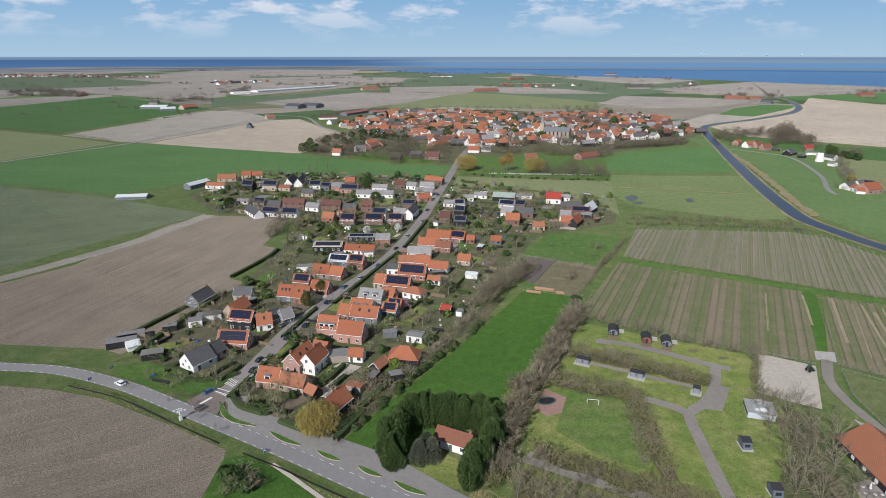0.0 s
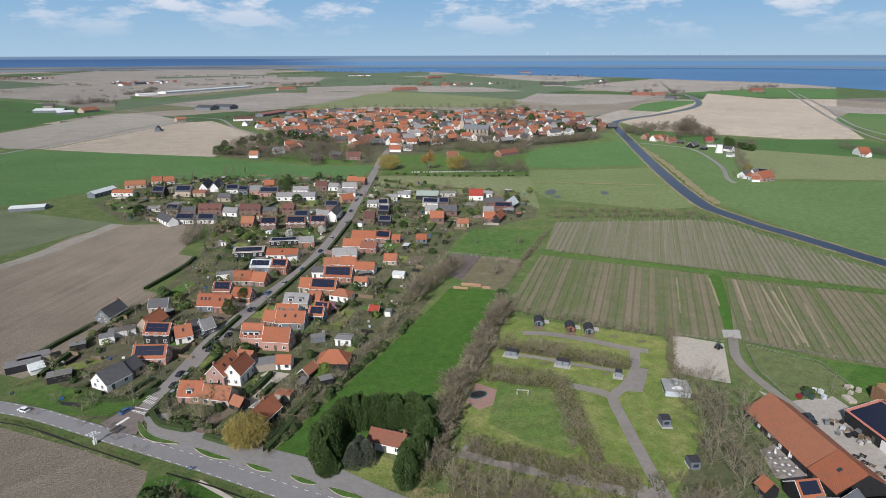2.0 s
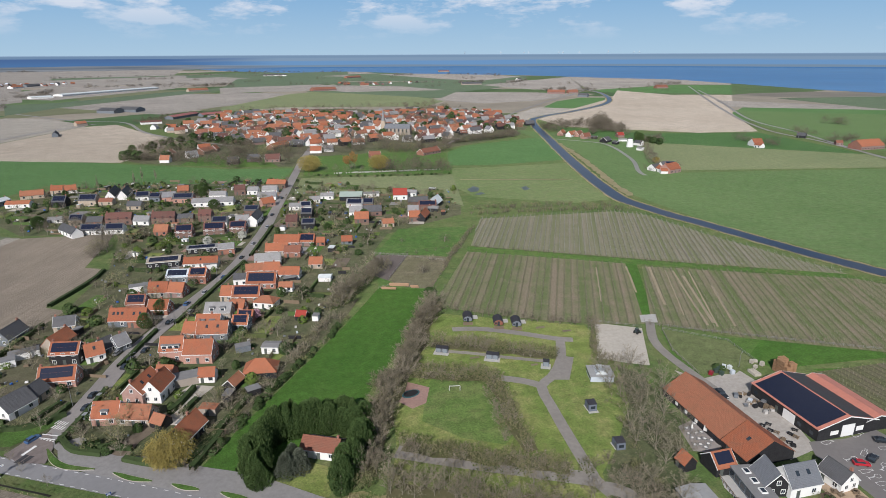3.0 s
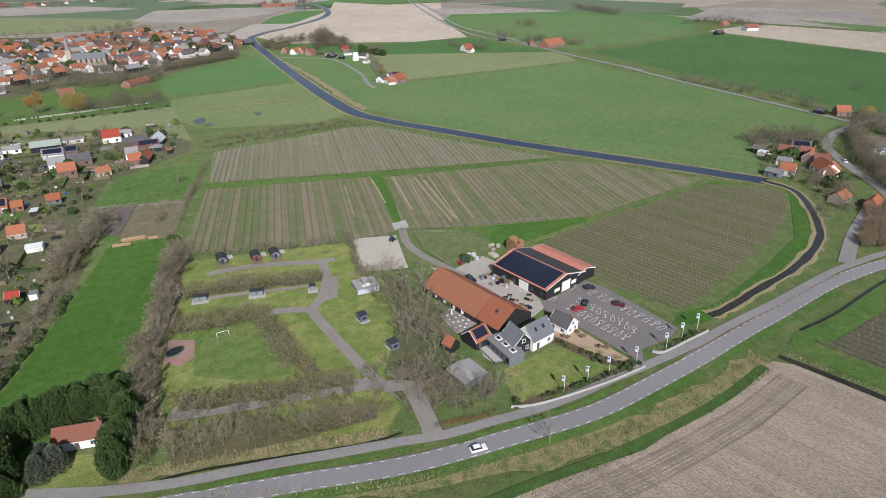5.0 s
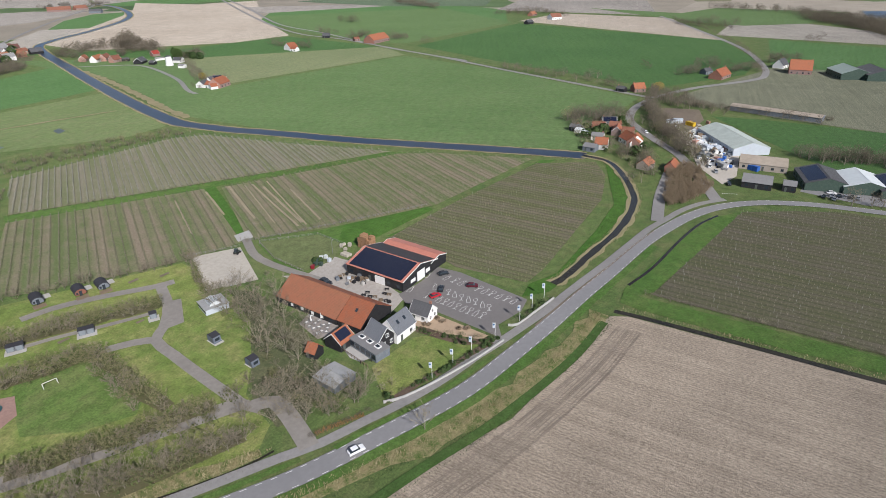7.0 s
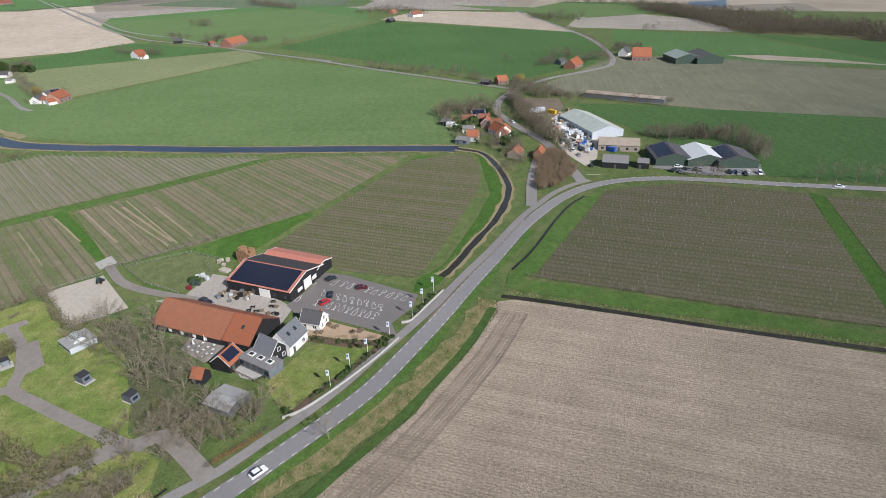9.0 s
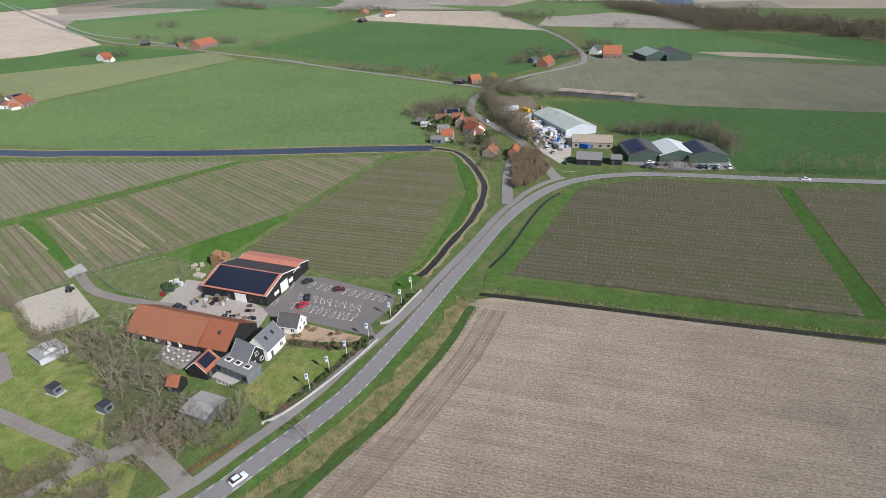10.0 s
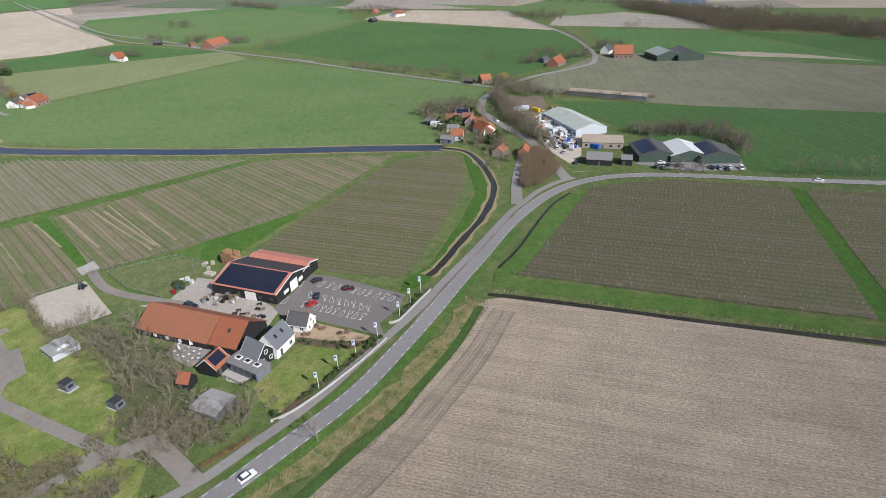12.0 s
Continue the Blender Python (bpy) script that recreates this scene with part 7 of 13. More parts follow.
house(-51.0, 389.0, -12, 8.0, 6.2, 4.3, 7.2, wall='brick_brown', roof='tile_maroon', solar='', detail=1)
house(-115.8, 396.6, -10, 9.6, 6.2, 2.8, 5.4, wall='brick_brown', roof='tile_dark', solar='', detail=1)
house(-88.2, 390.8, -19, 10.1, 5.4, 2.8, 5.4, wall='render_white', roof='tile_grey', solar='', detail=1)
house(-63.4, 390.4, -9, 10.4, 5.4, 2.8, 4.9, wall='brick_brown', roof='tile_dark', solar='', detail=1)
house(-112.8, 377.0, -14, 12.7, 6.2, 2.8, 5.7, wall='render_white', roof='tile_dark', solar='-', detail=1)
house(-99.9, 374.7, -8, 10.5, 6.2, 2.8, 5.7, wall='render_white', roof='tile_dark', solar='-', detail=1)
house(-124.5, 377.1, -53, 19.0, 6.2, 2.8, 5.7, wall='render_white', roof='tile_dark', solar='', detail=1)
house(-40.9, 370.7, -10, 9.0, 6.2, 3.9, 6.7, wall='render_white', roof='tile_dark', solar='-', detail=1)
house(-27.8, 368.8, 0, 8.0, 6.2, 4.1, 7.0, wall='board_grey', roof='tile_grey', solar='', detail=1)
house(-20.8, 374.2, 79, 17.1, 6.2, 4.1, 7.0, wall='render_white', roof='tile_dark', solar='', detail=1)
house(-72.6, 363.6, -11, 8.0, 6.2, 2.8, 5.9, wall='brick_red', roof='tile_old', solar='', detail=1)
house(-142.4, 410.2, 0, 8.0, 4.6, 2.3, 3.6, wall='render_white', roof='tile_grey', solar='', detail=1)
house(-101.1, 434.4, -12, 9.5, 6.2, 2.8, 5.5, wall='brick_buff', roof='tile_dark', solar='', detail=1)
house(44.6, 420.5, -13, 16.1, 7.7, 3.2, 5.8, wall='board_black', roof='sheet_green', solar='', detail=1)
house(60.0, 426.0, -9, 11.6, 4.6, 2.8, 3.5, wall='render_white', roof='felt', solar='', detail=1)
house(44.0, 393.6, -18, 11.0, 6.2, 3.9, 6.7, wall='render_white', roof='tile_grey', solar='-', detail=1)
house(53.0, 392.8, -15, 7.0, 6.2, 3.9, 6.7, wall='brick_brown', roof='tile_dark', solar='-', detail=1)
house(11.2, 394.9, 0, 7.0, 6.9, 4.1, 6.8, wall='render_white', roof='tile_grey', solar='-', detail=1)
house(4.3, 402.1, -15, 7.0, 5.4, 2.8, 4.5, wall='render_white', roof='tile_grey', solar='', detail=1)
house(11.3, 376.4, -14, 7.0, 6.9, 4.1, 6.8, wall='board_black', roof='tile_dark', solar='-', detail=1)
house(1.6, 361.6, -12, 7.0, 6.9, 3.7, 6.8, wall='brick_brown', roof='tile_maroon', solar='', detail=1)
house(10.9, 353.9, -10, 7.8, 6.2, 3.3, 5.9, wall='board_black', roof='tile_dark', solar='-', detail=1)
house(79.2, 413.4, -10, 10.3, 7.7, 3.7, 7.6, wall='render_white', roof='tile_scarlet', solar='', detail=1)
house(89.5, 419.8, -22, 7.0, 5.4, 2.8, 4.5, wall='render_white', roof='tile_grey', solar='', detail=1)
house(42.3, 375.3, -10, 8.5, 6.9, 3.2, 6.3, wall='render_white', roof='tile_grey', solar='', detail=1)
house(53.0, 373.8, -7, 11.7, 6.9, 3.2, 6.3, wall='brick_brown', roof='tile_dark', solar='', detail=1)
house(43.7, 357.7, -9, 8.8, 6.2, 3.2, 6.7, wall='brick_brown', roof='tile_orange', solar='', detail=1)
house(87.0, 389.5, -7, 13.9, 6.9, 3.7, 6.3, wall='brick_brown', roof='tile_dark', solar='', detail=1)
house(90.6, 376.1, -15, 11.9, 6.2, 3.7, 6.3, wall='brick_brown', roof='tile_maroon', solar='-', detail=1)
house(78.6, 366.4, -14, 7.0, 6.2, 3.2, 6.3, wall='render_white', roof='tile_grey', solar='', detail=1)
house(76.4, 352.4, -11, 7.0, 6.2, 3.2, 6.3, wall='brick_brown', roof='tile_orange', solar='', detail=1)
house(97.0, 383.1, 58, 16.9, 6.9, 3.2, 7.1, wall='board_black', roof='sheet_white', solar='', detail=1)
house(82.5, 354.3, 63, 13.7, 5.4, 2.8, 5.8, wall='board_black', roof='tile_orange', solar='', detail=1)
house(28.0, 427.3, -12, 9.3, 5.4, 2.8, 4.5, wall='render_white', roof='tile_grey', solar='', detail=1)
house(18.4, 418.9, 0, 7.4, 5.4, 2.8, 4.5, wall='render_white', roof='tile_grey', solar='', detail=1)
house(57.7, 343.7, 0, 7.0, 5.4, 2.8, 4.9, wall='brick_buff', roof='tile_old', solar='', detail=1)
house(93.7, 371.8, -26, 7.0, 3.9, 2.4, 3.6, wall='board_black', roof='felt', solar='', detail=1)
shed(-101.1, 184.0, 20, 7, 4, 2.4, wall='board_black')
shed(-116.7, 193.3, 25, 10, 5, 2.5, wall='board_black')
shed(-115.5, 197.9, 25, 9, 4.5, 2.5, wall='brick_buff')
shed(-104.7, 205.6, 20, 5, 3, 2.3, wall='board_black')
shed(-96.7, 210.1, 20, 5, 4, 2.6, wall='render_white')
shed(-93.4, 215.8, 20, 9, 4, 2.4, wall='render_white')
shed(-19.9, 200.3, 10, 5, 3, 2.3, wall='board_grey')
shed(-67.6, 272.4, 10, 8, 4, 2.5, wall='render_white')
shed(-15.4, 169.6, 20, 4, 3, 2.3, wall='board_black')
shed(-38.8, 182.2, 10, 12, 5, 2.7, wall='brick_buff')
shed(-13.6, 272.4, 10, 7, 3, 2.5, wall='render_white')
shed(-2.4, 264.7, 10, 6, 3, 2.4, wall='board_black')
shed(-39.8, 294.5, 10, 6, 4, 2.5, wall='render_white')
shed(-61.3, 268.4, 10, 7, 4, 2.5, wall='board_grey')
house(113.3, 122.4, -91, 25.8, 14.3, 2.3, 6.8, wall='board_black', roof='tile_old', chimney=0, detail=1, group='farm buildings', name='barn', say='long barn', sky=0)
house(113.3, 104.6, -90, 9.2, 14.5, 2.3, 6.8, wall='board_black', roof='tile_orange', chimney=0, detail=1, group='farm buildings', name='barn', say='barn wing', sky=1)
M["sheet_dark"] = plain("dark_roof_panels", (0.035, 0.03, 0.028), 0.5)
house(142.5, 116.3, -91, 24.8, 19.8, 3.6, 6.2, wall='board_black', roof='sheet_rust', solar='', chimney=0, trim=1, detail=1, group='farm buildings', name='barn', say='wine barn')
wine_barn = bpy.data.objects["barn.002"]
house(153.5, 115.5, -92, 23.4, 9.0, 3.4, 4.6, wall='board_black', roof='sheet_rust', chimney=0, trim=1, detail=0, group='farm buildings', name='barn', say='barn aisle')
house(123.7, 90.0, -87, 6.6, 5.6, 2.5, 5.2, wall='render_white', roof='tile_dark', chimney=1, trim=1, detail=2, group='farm buildings')
house(112.4, 91.4, -2, 8.6, 6.8, 3.2, 6.9, wall='render_white', roof='slate', chimney=0, trim=1, detail=2, sky=2, group='farm buildings')
house(106.6, 93.2, 76, 7.0, 6.0, 3.0, 6.3, wall='board_black', roof='slate', chimney=0, trim=1, detail=2, group='farm buildings')
terrace_wing(101.6, 93.0, -101)
house(99.4, 102.2, 0, 5.8, 6, 2.6, 5.2, wall='board_black', roof='tile_orange', solar='-', chimney=0, trim=1, detail=1, group='farm buildings', say='small hall')
house(91.7, 104.7, -83, 3.4, 3.8, 2.3, 4.2, wall='board_black', roof='tile_orange', chimney=0, detail=1, group='farm buildings', name='hut', say='garden hut')
house(86.5, 92.4, -94, 8, 7.4, 1.9, 2.5, wall="board_grey", roof="sheet_grey", hip=0, chimney=0, detail=0, name="garden_pavilion", say="pavilion", group="farm buildings")
glass_hall(93.1, 150.2, -107, 7.0, 7.4)
flat("yard", [(119.0, 147.1), (123.8, 140.1), (139.5, 141.3), (140.1, 132.5), (129.9, 101.6), (119.7, 99.7), (118.6, 105.4), (120.4, 109.0), (118.2, 128.4)], 0.0943, "yard_grey", "pale gravel farm yard", "yard")
flat("terrace", [(98.3, 100.1), (102.2, 97.6), (101.2, 89.8), (96.0, 91.7), (96.0, 95.7)], 0.0954, "concrete", "grey paved terrace", "terrace")
flat("car_park", [(141.3, 103.0), (152.7, 103.9), (153.5, 95.0), (149.3, 67.2), (142.1, 65.8), (131.8, 68.3), (126.2, 64.0), (126.6, 68.7), (128.0, 87.2), (127.2, 99.4), (130.3, 104.5)], 0.0965, "lot", "grey asphalt car park", "car park")
flat("cafe_garden", [(118.5, 91.1), (126.8, 88.4), (125.3, 68.1), (122.5, 68.9), (117.9, 86.0)], 0.0976, "sand_warm", "sandy café garden with picnic tables", "terrace")
flat("riding_area", [(111.5, 187.0), (126.6, 177.9), (113.0, 152.1), (106.1, 155.9), (98.4, 161.5), (104.1, 171.9)], 0.0987, "sand", "pale sand area with fence", "sand")
flat("loading_slab", [(134.0, 191.2), (139.3, 187.6), (136.1, 181.4), (130.7, 184.4)], 0.0998, "concrete", "pale concrete slab", "slab")
ribbon("farm_track", [(132.6, 181.8), (125.2, 168.5), (123.1, 158.4), (123.1, 145.9), (123.7, 133.5)], 3.4, 0.2119, "lane", "pale farm track", "path")
flat("paddock", [(131.8, 173.8), (162.8, 157.4), (160.1, 150.7), (139.7, 142.8), (124.9, 142.4), (124.5, 155.7)], 0.1014, "verge", "short green paddock behind rails", "grass")
flat("paddock", [(162.8, 157.4), (196.6, 138.4), (195.6, 134.8), (163.6, 137.9), (152.2, 138.5), (147.8, 147.2)], 0.1025, "meadow", "bright green grass", "grass")
ribbon("camp_lane", [(56.3, 196.1), (64.9, 194.4), (72.9, 190.5), (82.2, 184.7), (90.2, 179.0), (96.6, 175.9)], 3.5, 0.2127, "lane", "asphalt camp lane", "path")
ribbon("camp_lane", [(46.5, 180.9), (56.1, 177.0), (68.2, 170.2), (81.6, 163.4)], 2.0, 0.2178, "lane", "narrow camp lane past cabins", "path")
ribbon("camp_lane", [(92.2, 177.4), (85.7, 163.5), (78.0, 154.1), (72.2, 149.6), (70.6, 139.0), (68.9, 124.2), (67.5, 109.1), (67.3, 106.0), (68.6, 100.6)], 3.4, 0.223, "lane", "asphalt camp lane", "path")
ribbon("camp_lane", [(61.7, 157.7), (68.1, 154.0), (72.3, 150.0)], 3.5, 0.2281, "lane", "asphalt camp lane", "path")
flat("camp_parking", [(88.1, 165.7), (90.9, 164.1), (82.7, 151.0), (77.2, 152.5)], 0.1058, "lane", "asphalt camp parking", "path")
ribbon("camp_lane", [(22.0, 130.1), (35.2, 122.8), (54.8, 112.8), (66.9, 106.5)], 5.2, 0.2185, "lane", "grey gravel lane between hedges", "path")
flat("play_area", [(26.8, 153.7), (32.1, 163.6), (38.1, 158.6), (35.0, 150.3), (30.3, 148.5)], 0.1075, "paving_red", "reddish paved play area", "play area")
trampoline(31.6, 156.4, 20)
goal(45.2, 154.6, -11)
cabin(47.9, 180.1, -27, 2)
cabin(63.5, 170.9, -27, 2)
cabin(79.2, 161.4, -27, 1)
pod(64.6, 203.3, -14, "board_grey", "grey")
pod(75.0, 196.8, -14, "tile_red", "red")
pod(81.4, 194.1, -14, "board_grey", "pale")
hut(81.4, 134.6, -95)
hut(79.8, 116.4, -95)
banner(100.5, 71.1, -59)
banner(108.2, 69.5, -59)
banner(115.7, 68.1, -59)
banner(125.1, 65.8, -59)
banner(137.1, 63.9, -59)
banner(145.1, 63.6, -59)
banner(153.0, 63.1, -59)
bottle_bay(147.6, 96.7, -14)
glass_bay(147.7, 93.4, -14)
bottle_bay(147.3, 90.6, -14)
glass_bay(147.0, 83.8, -14)
bottle_bay(146.6, 81.2, -14)
glass_bay(146.6, 78.6, -14)
bottle_bay(146.3, 75.6, -14)
glass_bay(146.3, 72.9, -14)
bottle_bay(146.0, 70.2, -14)
bottle_bay(140.5, 96.9, 29)
glass_bay(139.9, 91.2, 29)
bottle_bay(139.6, 88.6, 29)
glass_bay(139.3, 85.8, 29)
bottle_bay(139.3, 83.2, 29)
glass_bay(139.3, 80.6, 29)
bottle_bay(138.8, 77.8, 29)
glass_bay(138.5, 75.2, 29)
glass_bay(134.8, 95.8, -2)
bottle_bay(134.4, 91.1, -2)
glass_bay(134.3, 88.9, -2)
bottle_bay(134.3, 86.5, -2)
glass_bay(134.0, 84.2, -2)
bottle_bay(133.7, 81.7, -2)
glass_bay(133.7, 79.4, -2)
bottle_bay(133.7, 77.1, -2)
glass_bay(133.7, 74.8, -2)
bottle_bay(145.7, 103.4, 4)
bottle_bay(134.9, 102.9, 4)
car(70.5, 71.4, -22, "paint_white", "white hatchback driving on the country road")
car(149.1, 99.2, -32, "paint_dark", "black car parked at the orchard edge")
car(147.2, 86.4, -63, "paint_maroon", "maroon car parked in a bay")
car(140.0, 94.1, 24, "paint_dark", "dark green car parked in a bay")
car(135.3, 93.4, -25, "paint_red", "bright red car parked in a bay")
car(123.1, 130.1, -97, "paint_dark", "black estate car in the yard", scale=1.15)
car(-72.9, 161.3, 53, "paint_blue", "blue car waiting at the junction")
car(-103.2, 165.9, 149, "paint_white", "white and red car on the country road")
car(-37.5, 206.9, 71, "paint_dark", "car parked beside the village street")
car(-53.4, 208.9, 71, "paint_dark", "car parked beside the village street")
car(-62.6, 209.4, 71, "paint_grey", "car parked beside the village street")
car(-48.5, 232.2, 71, "paint_grey", "car parked beside the village street")
car(-42.4, 239.8, 71, "paint_grey", "car parked beside the village street")
car(-63.1, 181.5, 71, "paint_dark", "car parked beside the village street")
car(301.6, -9.2, -77, "paint_white", "white car parked before the sheds")
car(298.2, -9.8, -8, "paint_grey", "car parked in a row before the sheds")
car(298.8, -12.2, -8, "paint_dark", "car parked in a row before the sheds")
car(299.3, -14.6, -8, "paint_grey", "car parked in a row before the sheds")
car(299.9, -17.0, -8, "paint_dark", "car parked in a row before the sheds")
car(300.5, -19.4, -8, "paint_grey", "car parked in a row before the sheds")
car(300.9, -32.2, -11, "paint_dark", "car parked in a row before the sheds")
car(301.6, -35.1, -11, "paint_blue", "car parked in a row before the sheds")
car(302.3, -38.0, -11, "paint_grey", "car parked in a row before the sheds")
car(303.0, -40.9, -11, "paint_white", "car parked in a row before the sheds")
car(311.3, -38.9, -12, "paint_dark", "car parked in a row before the sheds")
car(311.9, -41.3, -12, "paint_grey", "car parked in a row before the sheds")
car(312.5, -43.7, -12, "paint_dark", "car parked in a row before the sheds")
car(313.0, -46.1, -12, "paint_grey", "car parked in a row before the sheds")
car(293.2, -77.2, -95, "paint_white", "white car on the far road")
car(360.5, 90.2, -145, "paint_white", "white car on the side road")
house(361.3, 42.4, -144, 43.0, 20, 3.8, 6.8, wall='sheet_pale', roof='sheet_mossy', say='long warehouse', chimney=0, detail=1, group='trade sheds', name='warehouse')
house(327.1, 22.1, -83, 21.5, 15, 3.2, 5.2, wall='brick_buff', roof='sheet_tan', say='old warehouse', chimney=0, detail=1, group='trade sheds', name='warehouse')
house(295.7, 20.6, -85, 12.5, 9, 3, 5.5, wall='board_black', roof='felt', say='low shed', chimney=0, detail=1, group='trade sheds', name='warehouse')
house(298.3, 7.4, -86, 5.5, 8, 3, 4, wall='board_black', roof='felt', say='low shed', chimney=0, detail=1, group='trade sheds', name='warehouse')
house(313.8, -4.4, -163, 21.9, 19, 3.4, 6.2, wall='board_green', roof='tile_dark', say='shop hall', solar='-', chimney=0, detail=1, group='trade sheds', name='warehouse')
house(316.6, -19.3, -162, 20.7, 19, 3.4, 6.2, wall='board_green', roof='sheet_white', say='shop hall', solar='', chimney=0, detail=1, group='trade sheds', name='warehouse')
house(317.9, -33.7, -163, 20.4, 19, 3.4, 6.2, wall='board_green', roof='tile_dark', say='shop hall', solar='-', chimney=0, detail=1, group='trade sheds', name='warehouse')
house(317.9, 103.0, -78, 7.0, 7, 3, 6, wall='render_white', roof='tile_orange', detail=1, group='farm houses')
house(346.1, 97.0, -78, 7.0, 8, 3, 6, wall='brick_red', roof='tile_red', detail=1, group='farm houses')
house(333.6, 91.4, -132, 12.4, 8, 3, 6.5, wall='render_white', roof='tile_orange', detail=1, group='farm houses')
house(332.2, 88.6, 3, 10.0, 7, 3, 6, wall='brick_red', roof='tile_orange', detail=1, group='farm houses')
house(296.2, 72.1, -7, 8.5, 6, 2.6, 5, wall='brick_buff', roof='tile_old', detail=1, group='farm houses')
house(299.5, 60.0, 1, 9.2, 5, 2.6, 5, wall='brick_red', roof='tile_orange', detail=1, group='farm houses')
house(345.1, 128.8, -93, 7.0, 5, 2.5, 4, wall='board_black', roof='felt', detail=1, group='farm houses')
house(310.7, 106.6, -92, 7.0, 6, 2.6, 4, wall='board_grey', roof='felt', detail=1, group='farm houses')
house(358.9, 108.8, -78, 7.2, 6, 2.6, 5, wall='board_black', roof='tile_red', detail=1, group='farm houses')
house(333.5, 110.8, -78, 7.0, 6, 2.5, 4, wall='render_white', roof='felt', detail=1, group='farm houses')
house(366.2, 115.2, -60, 9.0, 7, 2.8, 5.5, wall='brick_brown', roof='tile_dark', solar='-', trim=1, detail=1, group='farm houses')
house(354.0, 117.5, -78, 8.0, 6, 2.6, 5, wall='brick_red', roof='tile_red', trim=1, detail=1, group='farm houses')
house(349.5, 104.5, 12, 9.0, 6, 2.8, 5.6, wall='brick_brown', roof='tile_orange', trim=1, detail=1, group='farm houses')
house(342.5, 123.5, -85, 9.0, 4, 1.8, 2.8, wall='render_white', roof='sheet_white', chimney=0, detail=0, group='greenhouses', name='greenhouse', say='glasshouse')
house(474.8, 129.4, -49, 9.1, 8, 3, 6.5, wall='brick_red', roof='tile_orange', detail=1, group='farm houses')
house(468.4, 140.5, -101, 7.0, 5, 2.5, 4, wall='board_black', roof='tile_dark', detail=1, group='farm houses')
house(560.2, 85.3, -12, 19.6, 11, 3, 8, wall='brick_red', roof='tile_orange', detail=1, group='farm houses')
house(573.5, 99.0, -31, 8.1, 7, 3, 5, wall='board_grey', roof='tile_dark', detail=1, group='farm houses')
house(614.0, 502.9, 2, 33.2, 16, 4, 10, wall='brick_red', roof='tile_orange', detail=1, group='farm houses')
house(617.7, 518.5, -54, 9.6, 9, 3, 6, wall='board_grey', roof='tile_dark', detail=1, group='farm houses')
house(609.2, 532.8, -27, 7.0, 7, 3, 5, wall='brick_red', roof='tile_red', detail=1, group='farm houses')
house(515.5, 554.1, -8, 11.6, 12, 3.5, 8, wall='render_white', roof='tile_orange', detail=1, group='farm houses')
house(508.8, 541.2, -82, 8.0, 7, 3, 5, wall='render_white', roof='tile_orange', detail=1, group='farm houses')
house(331.2, 459.8, 14, 9.6, 9, 3, 7, wall='render_white', roof='tile_dark', detail=1, group='farm houses')
house(328.3, 446.9, 19, 15.2, 12, 3.5, 8, wall='brick_pink', roof='tile_orange', detail=1, group='farm houses')
house(322.0, 450.4, -79, 7.0, 7, 3, 5, wall='render_white', roof='tile_orange', detail=1, group='farm houses')
house(618.5, 593.6, -53, 9.7, 9, 3, 6, wall='board_black', roof='tile_dark', detail=1, group='farm houses')
house(993.4, 466.2, 1, 19.4, 9, 3, 7, wall='brick_red', roof='tile_old', detail=1, group='farm houses')
house(954.3, 408.1, -27, 20.6, 13, 4, 9, wall='render_white', roof='tile_red', detail=1, group='farm houses')
house(875.5, 416.3, -5, 15.5, 8, 3, 6, wall='board_black', roof='tile_dark', detail=1, group='farm houses')
house(614.5, 30.0, -83, 17.4, 18, 4, 11, wall='brick_red', roof='tile_orange', detail=1, group='farm houses')
house(635.2, 47.1, -16, 12.2, 9, 3, 8, wall='render_white', roof='tile_dark', detail=1, group='farm houses')
house(612.1, -6.4, -155, 28.4, 24, 5, 9, wall='board_green', roof='sheet_green', say='farm hall', chimney=0, detail=1, group='trade sheds', name='warehouse')
house(616.3, -25.0, -158, 31.6, 24, 5, 9, wall='board_green', roof='tile_dark', say='farm hall', chimney=0, detail=1, group='trade sheds', name='warehouse')
house(-299.6, 1227.6, -25, 35.6, 28, 5, 9, wall='board_grey', roof='tile_dark', detail=0, group='farm houses', chimney=0)
house(-269.0, 1242.9, -23, 38.9, 28, 5, 9, wall='board_grey', roof='tile_dark', detail=0, group='farm houses', chimney=0)
house(-160.4, 1100.5, 64, 74, 16, 3.5, 6, wall='board_grey', roof='sheet_faded', detail=0, group='farm houses', chimney=0)
house(-115.7, 1111.7, 36, 40.0, 16, 3.5, 6, wall='board_grey', roof='sheet_faded', detail=0, group='farm houses', chimney=0)
house(-192.6, 1006.5, 16, 30, 11, 3, 5, wall='render_white', roof='tile_maroon', detail=0, group='farm houses', chimney=0)
house(-578.4, 1217.3, 0, 52.3, 25, 4, 7, wall='board_grey', roof='sheet_white', detail=0, group='farm houses', chimney=0)
house(-532.3, 1168.6, 30, 27.1, 20, 4, 7, wall='board_grey', roof='sheet_white', detail=0, group='farm houses', chimney=0)
house(-507.8, 1205.6, 61, 33.2, 16, 4, 9, wall='brick_buff', roof='tile_old', detail=0, group='farm houses', chimney=0)
house(-633.9, 1330.6, 0, 18.6, 14, 4, 8, wall='brick_buff', roof='tile_dark', detail=0, group='farm houses', chimney=0)
house(-958.9, 1610.5, 97, 51.5, 16, 4, 9, wall='brick_buff', roof='tile_red', detail=0, group='farm houses', chimney=0)
house(-286.0, 884.9, 104, 23.8, 7, 3, 6, wall='board_grey', roof='tile_dark', detail=0, group='farm houses', chimney=0)
